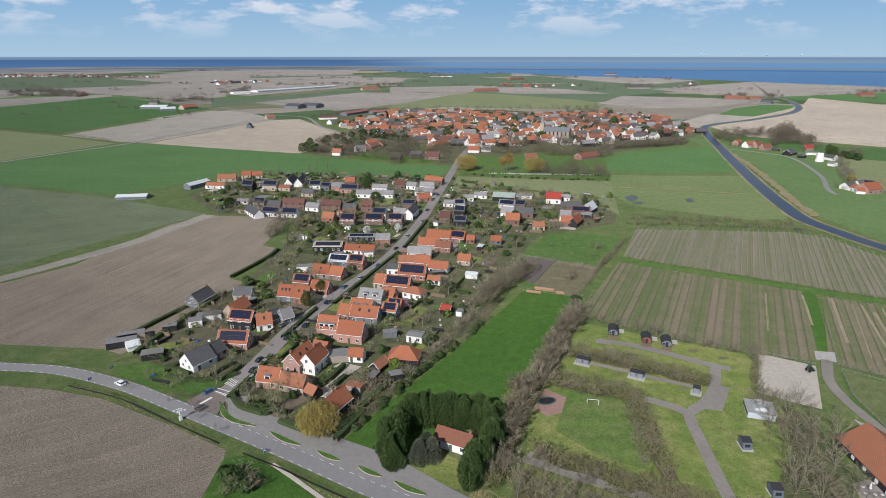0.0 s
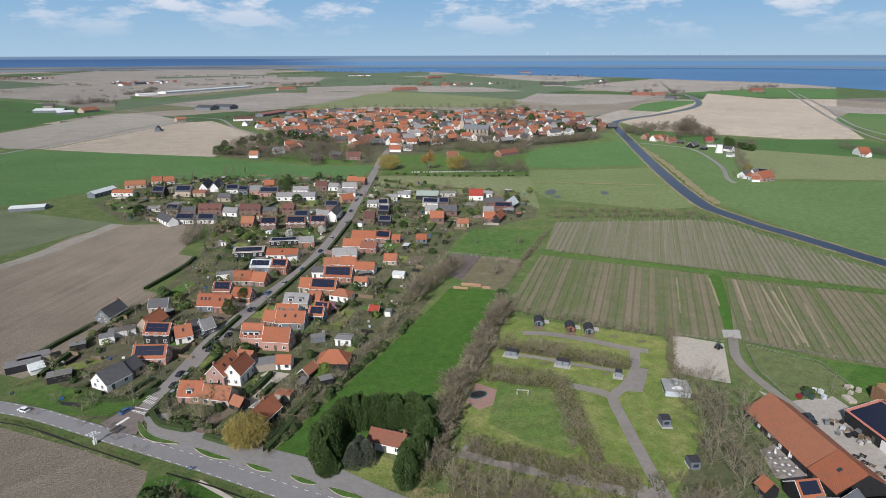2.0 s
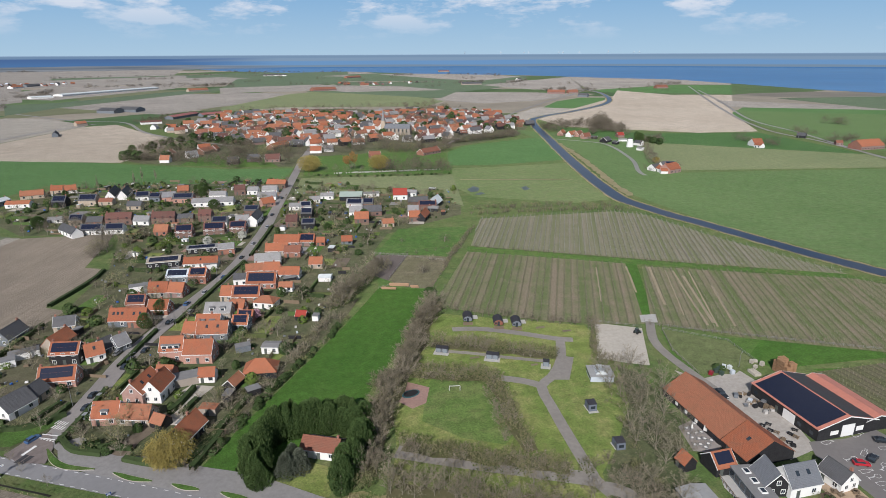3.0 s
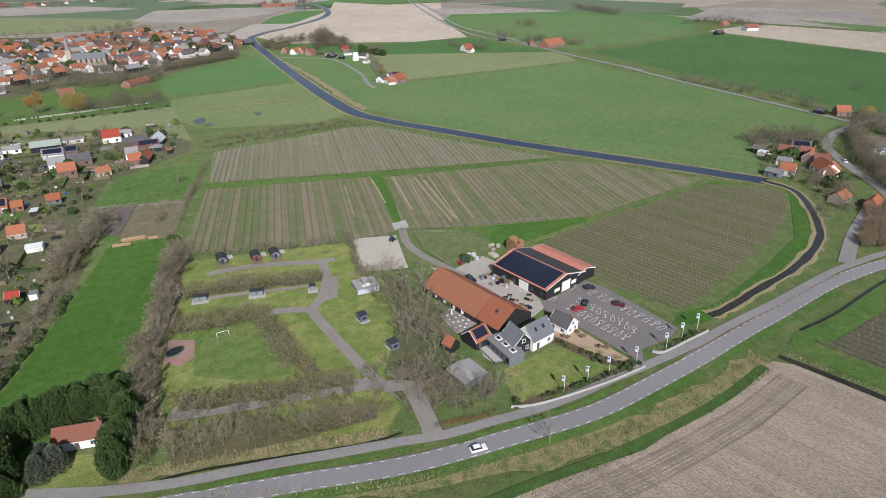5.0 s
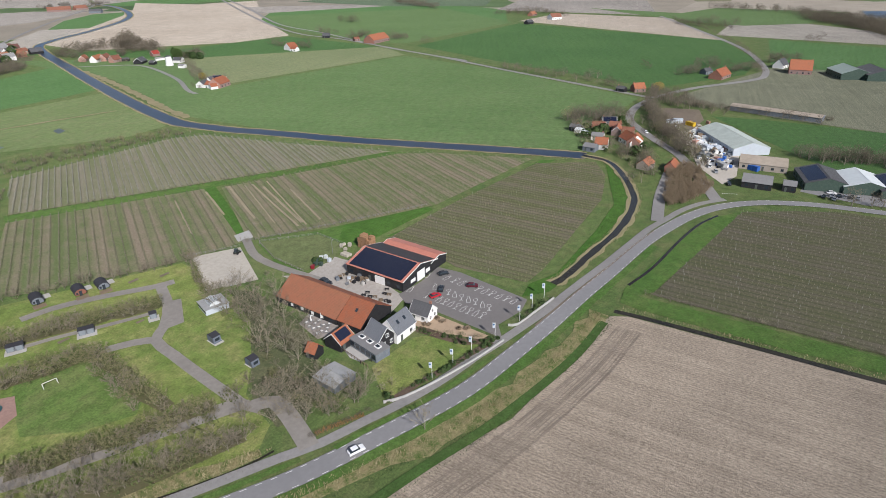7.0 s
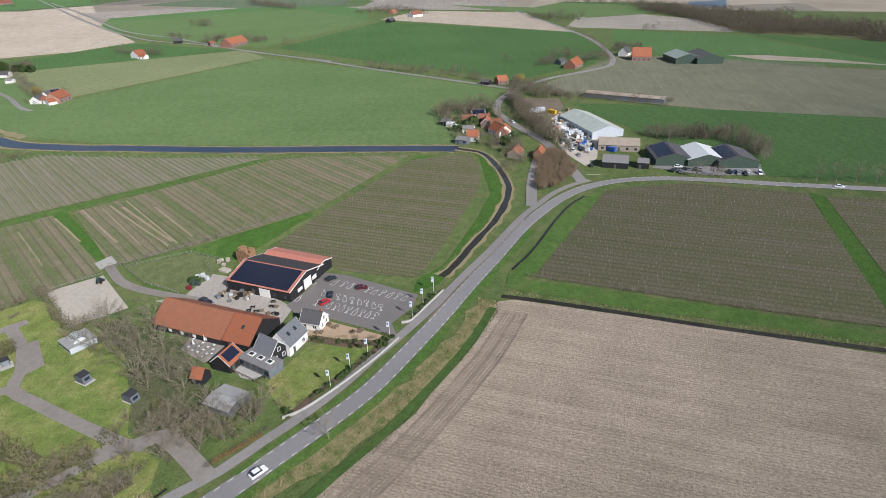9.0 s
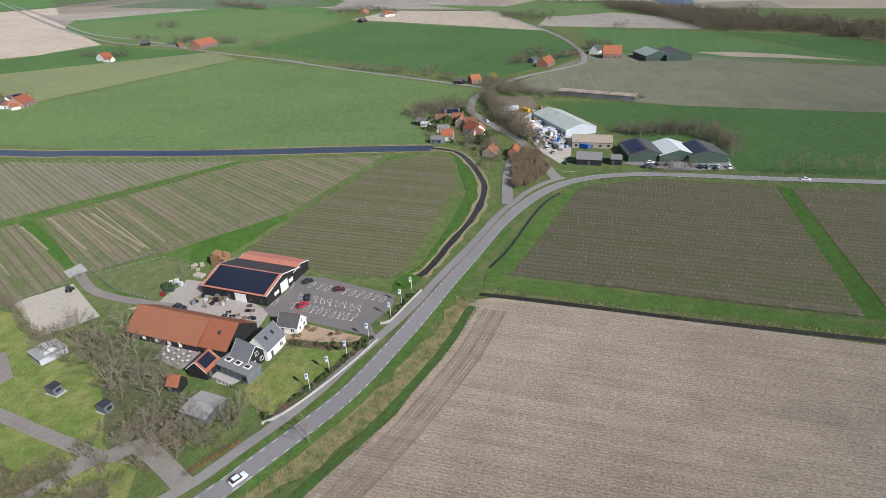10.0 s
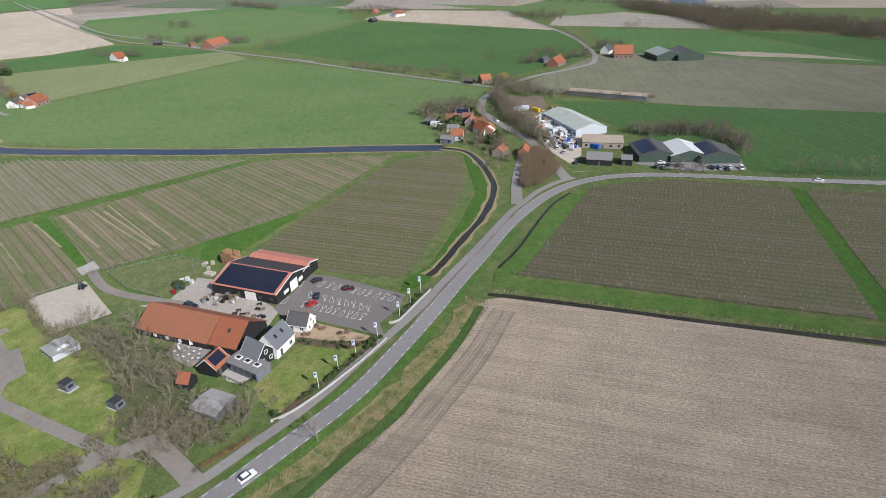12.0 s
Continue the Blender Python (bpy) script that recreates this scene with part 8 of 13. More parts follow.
house(-289.4, 1006.5, 41, 15.1, 10, 4, 7, wall='brick_buff', roof='tile_old', detail=0, group='farm houses', chimney=0)
house(-821.9, 2275.7, 75, 52.3, 18, 4, 9, wall='render_white', roof='tile_old', detail=0, group='farm houses', chimney=0)
house(-810.1, 2381.5, 65, 60.8, 18, 4, 9, wall='board_grey', roof='tile_dark', detail=0, group='farm houses', chimney=0)
house(-226.0, 1895.6, 36, 59.9, 16, 4, 9, wall='brick_buff', roof='tile_old', detail=0, group='farm houses', chimney=0)
house(-8.7, 3145.9, 0, 109.9, 22, 5, 9, wall='render_white', roof='tile_dark', detail=0, group='farm houses', chimney=0)
house(127.4, 1807.5, 25, 76.4, 22, 4, 10, wall='brick_red', roof='tile_red', detail=0, group='farm houses', chimney=0)
house(278.2, 2027.3, 0, 28.1, 14, 4, 9, wall='brick_buff', roof='tile_red', detail=0, group='farm houses', chimney=0)
house(327.7, 2766.4, 46, 103.8, 18, 4, 9, wall='brick_red', roof='tile_red', detail=0, group='farm houses', chimney=0)
house(637.6, 1987.8, 0, 69.8, 16, 4, 9, wall='brick_buff', roof='tile_dark', detail=0, group='farm houses', chimney=0)
house(703.9, 1464.3, -28, 45.6, 20, 4, 10, wall='brick_red', roof='tile_red', detail=0, group='farm houses', chimney=0)
house(752.5, 1469.7, 0, 27.3, 16, 4, 9, wall='brick_red', roof='tile_red', detail=0, group='farm houses', chimney=0)
house(1105.7, 1592.4, 0, 36.9, 20, 4, 10, wall='brick_red', roof='tile_red', detail=0, group='farm houses', chimney=0)
house(715.9, 1339.4, -48, 23.6, 14, 4, 8, wall='board_grey', roof='tile_dark', detail=0, group='farm houses', chimney=0)
house(941.5, 3462.5, 0, 63.6, 16, 4, 9, wall='brick_buff', roof='tile_red', detail=0, group='farm houses', chimney=0)
house(926.1, 2275.7, 57, 60.3, 12, 4, 9, wall='render_white', roof='tile_dark', detail=0, group='farm houses', chimney=0)
house(348.6, 703.0, 49, 15.4, 7, 3, 6.5, wall='brick_pink', roof='tile_orange', solar='', trim=1, detail=0, group='farm houses', chimney=0)
house(353.7, 685.3, 29, 14.8, 8, 3, 7, wall='render_white', roof='tile_orange', solar='', trim=1, detail=0, group='farm houses', chimney=0)
house(362.8, 684.9, 38, 14.7, 8, 3, 7, wall='brick_pink', roof='tile_red', solar='', trim=1, detail=0, group='farm houses', chimney=0)
house(361.8, 663.9, 10, 10.6, 8, 3, 7, wall='brick_pink', roof='tile_red', solar='', trim=1, detail=0, group='farm houses', chimney=0)
house(370.3, 630.3, 37, 15.0, 9, 2.4, 6, wall='board_black', roof='tile_dark', solar='', trim=1, detail=0, group='farm houses', chimney=0)
house(408.8, 662.9, -9, 8.0, 9, 3, 6, wall='brick_red', roof='tile_scarlet', solar='', trim=1, detail=0, group='farm houses', chimney=0)
house(392.8, 595.8, -68, 9.6, 7, 2.8, 5.5, wall='render_white', roof='tile_dark', solar='', trim=1, detail=0, group='farm houses', chimney=0)
house(373.4, 562.5, -65, 6.0, 6, 2.4, 3.6, wall='render_white', roof='tile_grey', solar='', trim=1, detail=0, group='farm houses', chimney=0)
house(371.6, 610.1, -63, 6.0, 6, 2.4, 4, wall='board_black', roof='tile_dark', solar='', trim=1, detail=0, group='farm houses', chimney=0)
house(392.9, 630.1, -18, 9.1, 5, 2.2, 3, wall='render_white', roof='tile_grey', solar='', trim=1, detail=0, group='farm houses', chimney=0)
house(371.0, 660.5, -43, 8.6, 5, 2.2, 3.4, wall='board_black', roof='tile_dark', solar='', trim=1, detail=0, group='farm houses', chimney=0)
house(322.9, 459.2, 20, 14.6, 8, 2.6, 5.5, wall='render_white', roof='tile_dark', solar='', trim=1, detail=0, group='farm houses', chimney=0)
house(335.1, 459.4, -23, 10.2, 9, 3.2, 7, wall='board_black', roof='tile_dark', solar='-', trim=1, detail=0, group='farm houses', chimney=0)
house(333.0, 450.2, -13, 10.6, 10, 3, 6.5, wall='brick_buff', roof='tile_orange', solar='', trim=1, detail=0, group='farm houses', chimney=0)
house(319.5, 443.3, -20, 6.0, 6, 2.4, 4.4, wall='render_white', roof='tile_orange', solar='', trim=1, detail=0, group='farm houses', chimney=0)
scatter("bare_tree bare_bush", [(412.0, 615.0), (422.9, 617.7), (431.0, 609.4)], 3.5, 8, 8, 3, "mill trees")
scatter("bare_tree bare_bush", [(320.2, 469.5), (317.0, 456.6), (324.4, 452.3), (342.2, 453.0)], 3.5, 3.5, 3.5, 3, "mill trees")
scatter("bare_tree bare_bush", [(353.0, 766.0), (352.6, 736.2), (357.2, 724.2)], 3.5, 7, 7, 3, "mill trees")
scatter("bare_tree bare_bush", [(385.1, 694.7), (403.4, 709.9), (420.0, 716.7), (442.2, 732.5), (446.6, 722.1)], 3.5, 9, 9, 3, "mill trees")
scatter("bare_tree bare_bush", [(407.6, 731.8), (435.8, 763.9), (440.5, 752.8)], 3.5, 11, 11, 3, "mill trees")
scatter("bare_tree bare_bush", [(428.6, 679.6), (427.6, 668.0)], 3.5, 9, 9, 3, "mill trees")
plant("evergreen_bush", 427.5, 655.0, 7, 6)
plant("evergreen_bush", 418.8, 594.6, 7, 7)
plant("evergreen_bush", 417.5, 604.4, 7, 7)
plant("willow", 343.7, 490.2, 6, 6)
ribbon("reed_strip", [(311.7, 637.9), (297.6, 571.1), (281.5, 510.3), (265.6, 454.1), (252.4, 406.3), (244.6, 374.8)], 6.0, 0.194, "reed", "pale trampled reed along the canal", "bank", wave=1.5)
ribbon("field_margin", [(140.5, 465.4), (197.2, 450.5), (231.5, 441.1)], 2.4, 0.1941, "reed", "dry grass margin between two pastures", "field margin", wave=0.5)
mill(376.2, 587.7)
church(147.8, 774.5, -24); keep_clear(147.8, 774.5, 26)
TOWN = [(-158.5, 913.3), (-88.3, 1121.3), (16.8, 1121.3), (121.1, 1066.4), (274.1, 1098.6), (367.0, 997.7), (352.5, 816.0), (296.0, 757.9), (214.5, 736.9), (163.1, 666.9), (149.9, 679.9), (121.7, 726.7), (73.5, 662.7), (29.9, 679.9), (-2.7, 697.9), (-58.9, 736.9), (-108.1, 791.8)]
town(TOWN, 12, 17, 21, 5, ("tile_orange", "tile_old", "tile_red", "tile_orange", "tile_dark", "tile_dark", "tile_grey", "tile_old", "tile_grey", "tile_maroon"), 0.1)
house(-5.1, 694.1, 58, 34.4, 10, 3, 6.5, wall='brick_red', roof='tile_orange', trim=1, detail=1, group='church village houses')
house(7.2, 737.8, 54, 33.8, 10, 3, 6.5, wall='brick_red', roof='tile_orange', trim=1, detail=1, group='church village houses')
house(-80.5, 677.2, 54, 17.1, 10, 3, 6.5, wall='brick_red', roof='tile_red', trim=1, detail=1, group='church village houses')
house(-113.9, 668.0, 79, 10, 9, 3, 6.5, wall='brick_red', roof='tile_red', trim=1, detail=1, group='church village houses')
house(-10.7, 603.7, -8, 14, 10, 3.2, 7.4, wall='brick_red', roof='tile_maroon', trim=1, detail=1, group='church village houses')
for hx, hy, ht, hl, hr, hw in ((-84.2, 700.3, 20, 13, "tile_orange", "render_white"), (-72.6, 689.2, 80, 11, "tile_old", "brick_red"), (-91.4, 652.0, 30, 11, "tile_grey", "render_white"), (-47.4, 600.8, -10, 10, "tile_dark", "board_black"), (-28.8, 610.9, -15, 12, "tile_dark", "brick_brown"), (-112.5, 628.5, -10, 9, "tile_old", "render_white"), (17.0, 707.0, -30, 13, "tile_dark", "render_white"), (33.8, 646.8, -10, 12, "tile_orange", "render_white"), (47.6, 652.6, -10, 10, "tile_grey", "render_white"), (-150.9, 924.5, -10, 14, "tile_orange", "board_black"), (-174.6, 929.8, 80, 11, "tile_grey", "render_white"), (-117.7, 918.1, 10, 15, "tile_orange", "brick_red"), (-101.1, 908.5, 85, 12, "tile_dark", "render_white"), (-59.4, 900.2, 75, 12, "tile_dark", "render_white")):
    house(hx, hy, ht, hl, 8, 3, 6.8, wall=hw, roof=hr, trim=1, detail=0, group="church village houses")
house(89.2, 597.0, 0, 11.4, 10, 3, 6.5, wall='brick_red', roof='tile_red', trim=1, detail=1, group='church village houses')
house(147.6, 604.5, 34, 26.6, 10, 3, 6.5, wall='brick_red', roof='tile_red', trim=1, detail=1, group='church village houses')
orchard("orchard_rows", [(117.5, 344.6), (207.5, 337.7), (222.5, 326.2), (234.0, 271.5), (253.5, 202.4), (193.6, 235.3), (94.5, 292.6)], 63.6, 2.7, 1.05, 1.9, "twig_pale", "rows of young pruned fruit trees on pale canes", 1, tuft=4, posts=2, floor=((0.17, 0.185, 0.098), (0.25, 0.225, 0.17), (0.125, 0.125, 0.075)))
orchard("orchard_rows", [(89.8, 284.1), (160.2, 244.5), (129.9, 180.8), (109.3, 186.4), (83.4, 200.1), (54.6, 219.3)], 63.6, 3.1, 1.2, 1.9, "twig_mid", "rows of pruned fruit trees with bare twigs", 2, tuft=5, floor=((0.132, 0.165, 0.07), (0.24, 0.2, 0.145), (0.11, 0.118, 0.058)))
orchard("orchard_rows", [(165.8, 238.6), (251.9, 196.4), (264.5, 176.9), (280.8, 127.7), (200.9, 136.6), (159.5, 159.8), (133.1, 181.4)], 63.6, 2.9, 1.2, 1.9, "twig_mid", "rows of pruned fruit trees with bare twigs", 3, tuft=4, floor=((0.132, 0.165, 0.07), (0.24, 0.2, 0.145), (0.11, 0.118, 0.058)))
orchard("orchard_rows", [(161.6, 133.8), (198.5, 131.9), (274.5, 123.0), (292.3, 96.9), (274.9, 85.3), (243.4, 76.2), (170.4, 71.2), (159.3, 72.2), (156.0, 98.2), (158.8, 106.2)], -88.3, 2.6, 1.3, 1.2, "twig_olive", "rows of low bare vines", 4, tuft=3, posts=18, floor=((0.118, 0.13, 0.062), (0.165, 0.142, 0.102), (0.085, 0.085, 0.05)))
orchard("orchard_rows", [(259.3, 21.0), (271.2, 2.9), (280.4, -15.9), (281.6, -63.1), (175.2, -70.7), (173.2, -35.5), (172.8, 34.2), (206.2, 29.1)], -88.8, 3.0, 1.7, 1.5, "twig_grey", "rows of low bare vines", 5, tuft=4, posts=10, floor=((0.09, 0.096, 0.05), (0.118, 0.105, 0.08), (0.066, 0.066, 0.042)))
orchard("orchard_rows", [(280.2, -69.3), (290.6, -135.7), (173.7, -106.5), (176.7, -78.2)], -88.8, 3.0, 1.9, 1.5, "twig_grey", "rows of low bare vines", 6, tuft=3, posts=12, floor=((0.09, 0.096, 0.05), (0.118, 0.105, 0.08), (0.066, 0.066, 0.042)))
scatter("bare_bush olive_bush olive_tree", [(45.5, 185.6), (61.1, 178.2), (75.2, 170.1), (84.8, 164.8)], 2.2, 4.5, 4.5, 1.2, "camp hedge")
scatter("bare_bush olive_bush olive_tree", [(47.1, 187.8), (62.0, 180.6), (76.4, 172.8), (85.7, 168.0)], 2.6, 5, 4.5, 1.2, "camp hedge")
scatter("olive_bush bare_bush", [(34.1, 166.5), (47.3, 161.0), (60.1, 157.6)], 2.0, 4.0, 4.5, 1.4, "camp hedge")
scatter("olive_bush bare_bush", [(36.3, 169.4), (48.4, 164.8), (59.9, 160.8)], 2.4, 4.0, 4.5, 1.2, "camp hedge")
scatter("olive_bush bare_bush", [(59.4, 157.9), (58.1, 144.1), (56.2, 130.9), (56.5, 120.6)], 1.8, 4.0, 4.2, 1.4, "camp hedge")
scatter("olive_bush bare_bush", [(56.1, 157.4), (53.9, 142.6), (51.5, 125.8)], 2.4, 3.2, 3.6, 1.0, "camp hedge")
scatter("olive_bush bare_bush olive_bush", [(24.1, 131.3), (35.8, 124.5), (49.0, 117.8), (62.8, 111.0)], 2.2, 4.0, 4.0, 1.6, "camp hedge")
scatter("olive_bush", [(24.5, 133.2), (36.5, 126.7), (49.9, 119.9), (63.2, 113.3)], 3.0, 3.5, 4.0, 1.2, "camp hedge")
scatter("slim_tree slim_tree olive_bush", [(17.4, 115.2), (30.9, 109.1), (43.1, 103.7), (58.6, 96.2)], 3.4, 5.6, 5.0, 1.0, "roadside trees")
scatter("bare_bush olive_bush", [(18.0, 118.1), (31.8, 111.8), (44.2, 106.1), (58.7, 98.9)], 4.0, 3.0, 3.0, 1.2, "roadside hedge")
scatter("hedge_tree hedge_tree bare_bush", [(56.5, 223.6), (47.1, 204.0), (38.1, 183.2), (30.0, 166.3), (22.1, 149.4), (16.2, 135.0), (12.6, 122.4)], 3.0, 7.2, 7.4, 1.8, "tall hedge")
scatter("hedge_tree hedge_tree bare_bush", [(52.8, 218.9), (42.3, 195.6), (32.4, 173.0), (22.4, 155.5)], 3.4, 6.4, 6.6, 1.8, "tall hedge")
scatter("bare_bush bare_tree", [(9.4, 123.7), (14.2, 119.6), (18.2, 119.0)], 3.0, 7.5, 5.0, 2.5, "tall hedge")
scatter("bare_bush bare_tree", [(55.7, 214.6), (75.0, 203.6), (94.4, 191.5), (109.1, 183.7)], 2.8, 4.5, 3.6, 1.2, "orchard hedge")
scatter("bare_bush olive_bush", [(111.4, 189.1), (107.0, 179.2), (100.4, 167.0), (97.3, 157.5)], 2.5, 4.5, 3.5, 1.0, "camp hedge")
scatter("open_tree bare_bush", [(72.1, 100.3), (74.9, 94.8), (78.8, 91.1)], 4.6, 6.5, 6.5, 2.5, "farm trees")
scatter("open_tree bare_bush", [(77.8, 94.7), (77.3, 86.9), (82.6, 82.5), (88.7, 82.9)], 5, 5.5, 5.5, 1.5, "farm trees")
scatter("bare_bush olive_bush", [(65.7, 111.2), (74.0, 108.6), (78.3, 105.1)], 3.0, 4, 4, 2.0, "camp hedge")
scatter("slim_tree olive_bush", [(34.8, 121.7), (42.8, 116.4), (53.1, 109.3), (64.9, 100.4), (69.4, 97.8)], 4.2, 6.0, 5.6, 1.5, "roadside trees")
scatter("hedge_tree hedge_tree bare_bush", [(40.5, 272.0), (31.2, 254.8), (21.6, 238.1), (13.4, 226.3)], 2.6, 8.6, 8.0, 2.4, "tall hedge")
scatter("bare_bush", [(12.6, 218.3), (3.0, 202.2), (-5.3, 184.6), (-15.4, 164.8), (-25.6, 140.2)], 3.0, 2.0, 2.4, 0.8, "meadow hedge")
scatter("cypress cypress conifer", [(-12.3, 130.4), (-12.5, 138.3), (-9.4, 143.5), (-4.6, 145.6), (1.9, 145.1), (9.1, 142.6), (15.3, 138.0)], 2.0, 8.2, 5.6, 0.7, "evergreen screen")
scatter("cypress", [(-8.2, 146.3), (-0.7, 149.4), (8.2, 147.4), (15.6, 142.7)], 4.0, 7.6, 5.6, 1.0, "evergreen screen")
scatter("cypress", [(14.2, 134.6), (11.3, 127.4), (8.6, 121.9), (6.0, 116.8)], 2.4, 8.4, 5.2, 0.7, "evergreen screen")
scatter("cypress conifer", [(-13.5, 127.5), (-14.0, 134.0), (-11.5, 141.5), (-6.0, 147.0), (2.0, 148.5), (10.0, 146.0), (16.5, 140.5)], 2.2, 7.8, 5.6, 1.0, "evergreen screen")
plant("blue_pine", -6.2, 128.3, 6.5, 5.5)
plant("blue_pine", -2.8, 129.1, 6.5, 5.5)
plant("blue_pine", -4.4, 131.5, 6.5, 5.5)
house(3.3, 135.3, -27, 10.4, 6.0, 2.5, 4.6, wall='render_white', roof='tile_red', detail=2, group='village houses')
flat("garden_lawn", [(-8.8, 126.9), (-0.6, 132.2), (7.1, 126.8), (3.4, 117.9), (-6.6, 119.1)], 0.1097, "lawn", "lawn beside the white house", "grass")
VILLAGE = [(-110.7, 192.9), (-92.1, 254.6), (-87.9, 306.9), (-97.4, 372.5), (-145.3, 382.7), (-190.6, 438.6), (-172.3, 517.1), (-114.9, 530.5), (2.9, 504.3), (77.1, 448.4), (124.5, 429.2), (106.6, 362.8), (52.1, 333.9), (16.5, 242.3), (-0.8, 198.3), (-23.9, 149.2), (-30.7, 141.0), (-51.4, 147.2), (-64.0, 155.1), (-92.0, 163.7)]
plots(VILLAGE, 71, 105, 3)
fill(VILLAGE, 80, "bare_bush olive_bush evergreen_bush evergreen_bush spring_bush olive_tree bare_tree", 1.6, 4.5, 21)
fill(VILLAGE, 330, "bare_bush olive_bush evergreen_bush olive_tree bare_tree olive_tree", 2.2, 4.8, 41, "garden growth", 0.6, "bare and budding shrubs crowding the gardens")
fill(VILLAGE, 640, "bare_bush olive_bush evergreen_bush bare_bush olive_bush spring_bush", 0.8, 3.0, 24, "garden shrubs", 1.0, "low garden shrubs and borders between the houses")
fill(VILLAGE, 44, "bare_tree olive_tree bare_tree cypress", 4.0, 7.0, 22)
fill(TOWN, 420, "bare_tree olive_tree evergreen_bush bare_bush bare_tree", 5, 10, 23, "church village trees", 1.5, "bare trees and shrubs between the houses")
scatter("bare_tree bare_bush", [(-144.5, 403.0), (-139.1, 411.4), (-101.2, 358.7), (-99.9, 328.2)], 4, 6, 6, 5, "field copse")
scatter("bare_tree bare_bush olive_bush", [(-101.6, 328.2), (-97.9, 345.9), (-85.5, 352.2), (-81.2, 365.5)], 3.0, 6.5, 6, 4, "field copse")
scatter("olive_bush spring_bush", [(-84.1, 317.2), (-78.6, 328.2), (-63.4, 345.9)], 3.5, 3.5, 4, 3, "field copse")
plant("willow", -34.6, 141.0, 9, 10)
plant("olive_tree", -50.3, 155.1, 8, 8)
plant("willow", 21.3, 538.9, 15, 17)
plant("willow", 82.6, 530.5, 14, 16)
plant("russet_tree", 57.8, 534.9, 16, 16)
plant("poplar", -149.9, 379.7, 9, 4)
plant("poplar", -137.5, 379.7, 10, 4)
plant("poplar", -139.4, 496.9, 13, 4)
plant("poplar", -118.2, 517.1, 12, 4)
plant("poplar", -114.9, 530.5, 13, 4)
plant("poplar", -104.6, 530.5, 11, 4)
scatter("bare_tree", [(87.3, 511.9), (107.1, 511.9), (126.4, 509.4), (139.9, 504.3)], 7, 9, 8, 3, "churchyard trees")
scatter("bare_tree bare_bush", [(33.9, 530.5), (73.1, 517.1), (107.1, 511.9), (141.7, 501.8)], 9, 7, 6, 2, "churchyard trees")
scatter("bare_tree", [(-150.9, 646.4), (-130.0, 666.9), (-89.1, 646.4), (-49.1, 608.7)], 6, 8, 8, 7, "village edge trees")
scatter("bare_tree cypress", [(-155.1, 679.9), (-133.4, 763.4), (-108.1, 791.8)], 9, 8, 8, 5, "village edge trees")
scatter("bare_tree", [(-46.0, 568.6), (-37.4, 608.7), (-13.3, 574.9), (3.4, 591.3)], 8, 11, 8, 5, "village edge trees")
scatter("bare_tree", [(114.2, 679.9), (135.2, 654.5), (159.8, 627.0), (198.6, 679.9), (243.6, 697.9), (302.1, 736.9)], 6, 10, 9, 4, "village edge trees")
scatter("bare_tree", [(-91.0, 1156.9), (17.7, 1181.9), (129.7, 1194.8), (241.5, 1194.8), (322.3, 1249.3)], 14, 10, 11, 5, "village edge trees")
scatter("bare_tree", [(239.0, 1181.9), (256.3, 1066.4), (332.7, 1087.7)], 14, 9, 10, 5, "village edge trees")
scatter("bare_tree bare_bush", [(352.4, 763.4), (387.5, 791.8), (425.0, 791.8), (428.3, 736.9), (445.0, 712.1)], 7, 10, 10, 5, "mill trees")
scatter("bare_tree", [(421.2, 736.9), (439.4, 763.4)], 5, 16, 14, 4, "mill trees")
scatter("bare_tree cypress", [(406.2, 627.0), (418.3, 608.7), (428.1, 601.6)], 8, 9, 9, 5, "mill trees")
scatter("bare_bush olive_bush", [(122.7, 369.0), (151.5, 363.4), (184.3, 359.8), (215.0, 350.2)], 2.6, 4.2, 4.5, 4, "canal scrub")
scatter("bare_bush olive_bush", [(118.0, 355.0), (146.8, 352.1), (187.1, 348.1), (219.7, 339.3)], 2.2, 3.6, 4, 3, "canal scrub")
scatter("bare_bush", [(101.4, 316.3), (85.9, 288.8), (70.5, 262.2)], 3, 2.5, 2.5, 1, "orchard hedge")
scatter("bare_bush", [(131.5, 179.6), (147.4, 170.3), (169.3, 156.9), (199.9, 140.6)], 4.0, 2.6, 2.4, 0.8, "orchard hedge")
scatter("bare_bush", [(171.6, 35.8), (172.5, 6.8), (173.2, -25.8), (174.5, -70.5)], 2.4, 1.8, 2.0, 0.4, "vine end hedge")
scatter("bare_tree bare_bush", [(351.8, 133.3), (367.6, 127.1), (385.9, 112.9), (380.9, 99.6)], 7, 8, 7, 4, "cottage trees")
scatter("bare_bush bare_tree", [(307.1, 86.8), (318.9, 83.3), (286.5, 68.8), (272.5, 71.2)], 5, 6, 6, 5, "cottage trees")
scatter("bare_tree", [(430.1, 108.1), (390.6, 90.3), (351.5, 72.2), (330.0, 59.3)], 6, 9, 8, 4, "roadside trees")
scatter("bare_tree bare_bush", [(450.3, 104.3), (444.0, 85.4), (437.5, 50.8), (433.2, 18.7), (430.2, -0.4)], 7, 6, 6, 2, "field hedge")
scatter("bare_tree", [(352.7, 10.2), (357.7, 4.0), (356.8, -24.2), (357.2, -36.3), (333.2, -48.8)], 7, 9, 8, 3, "shed trees")
plant("slim_tree", 298.0, -68.7, 11, 8, group="roadside trees")
plant("slim_tree", 300.0, -76.9, 11, 8, group="roadside trees")
plant("slim_tree", 302.0, -85.2, 11, 8, group="roadside trees")
plant("slim_tree", 304.0, -93.6, 11, 8, group="roadside trees")
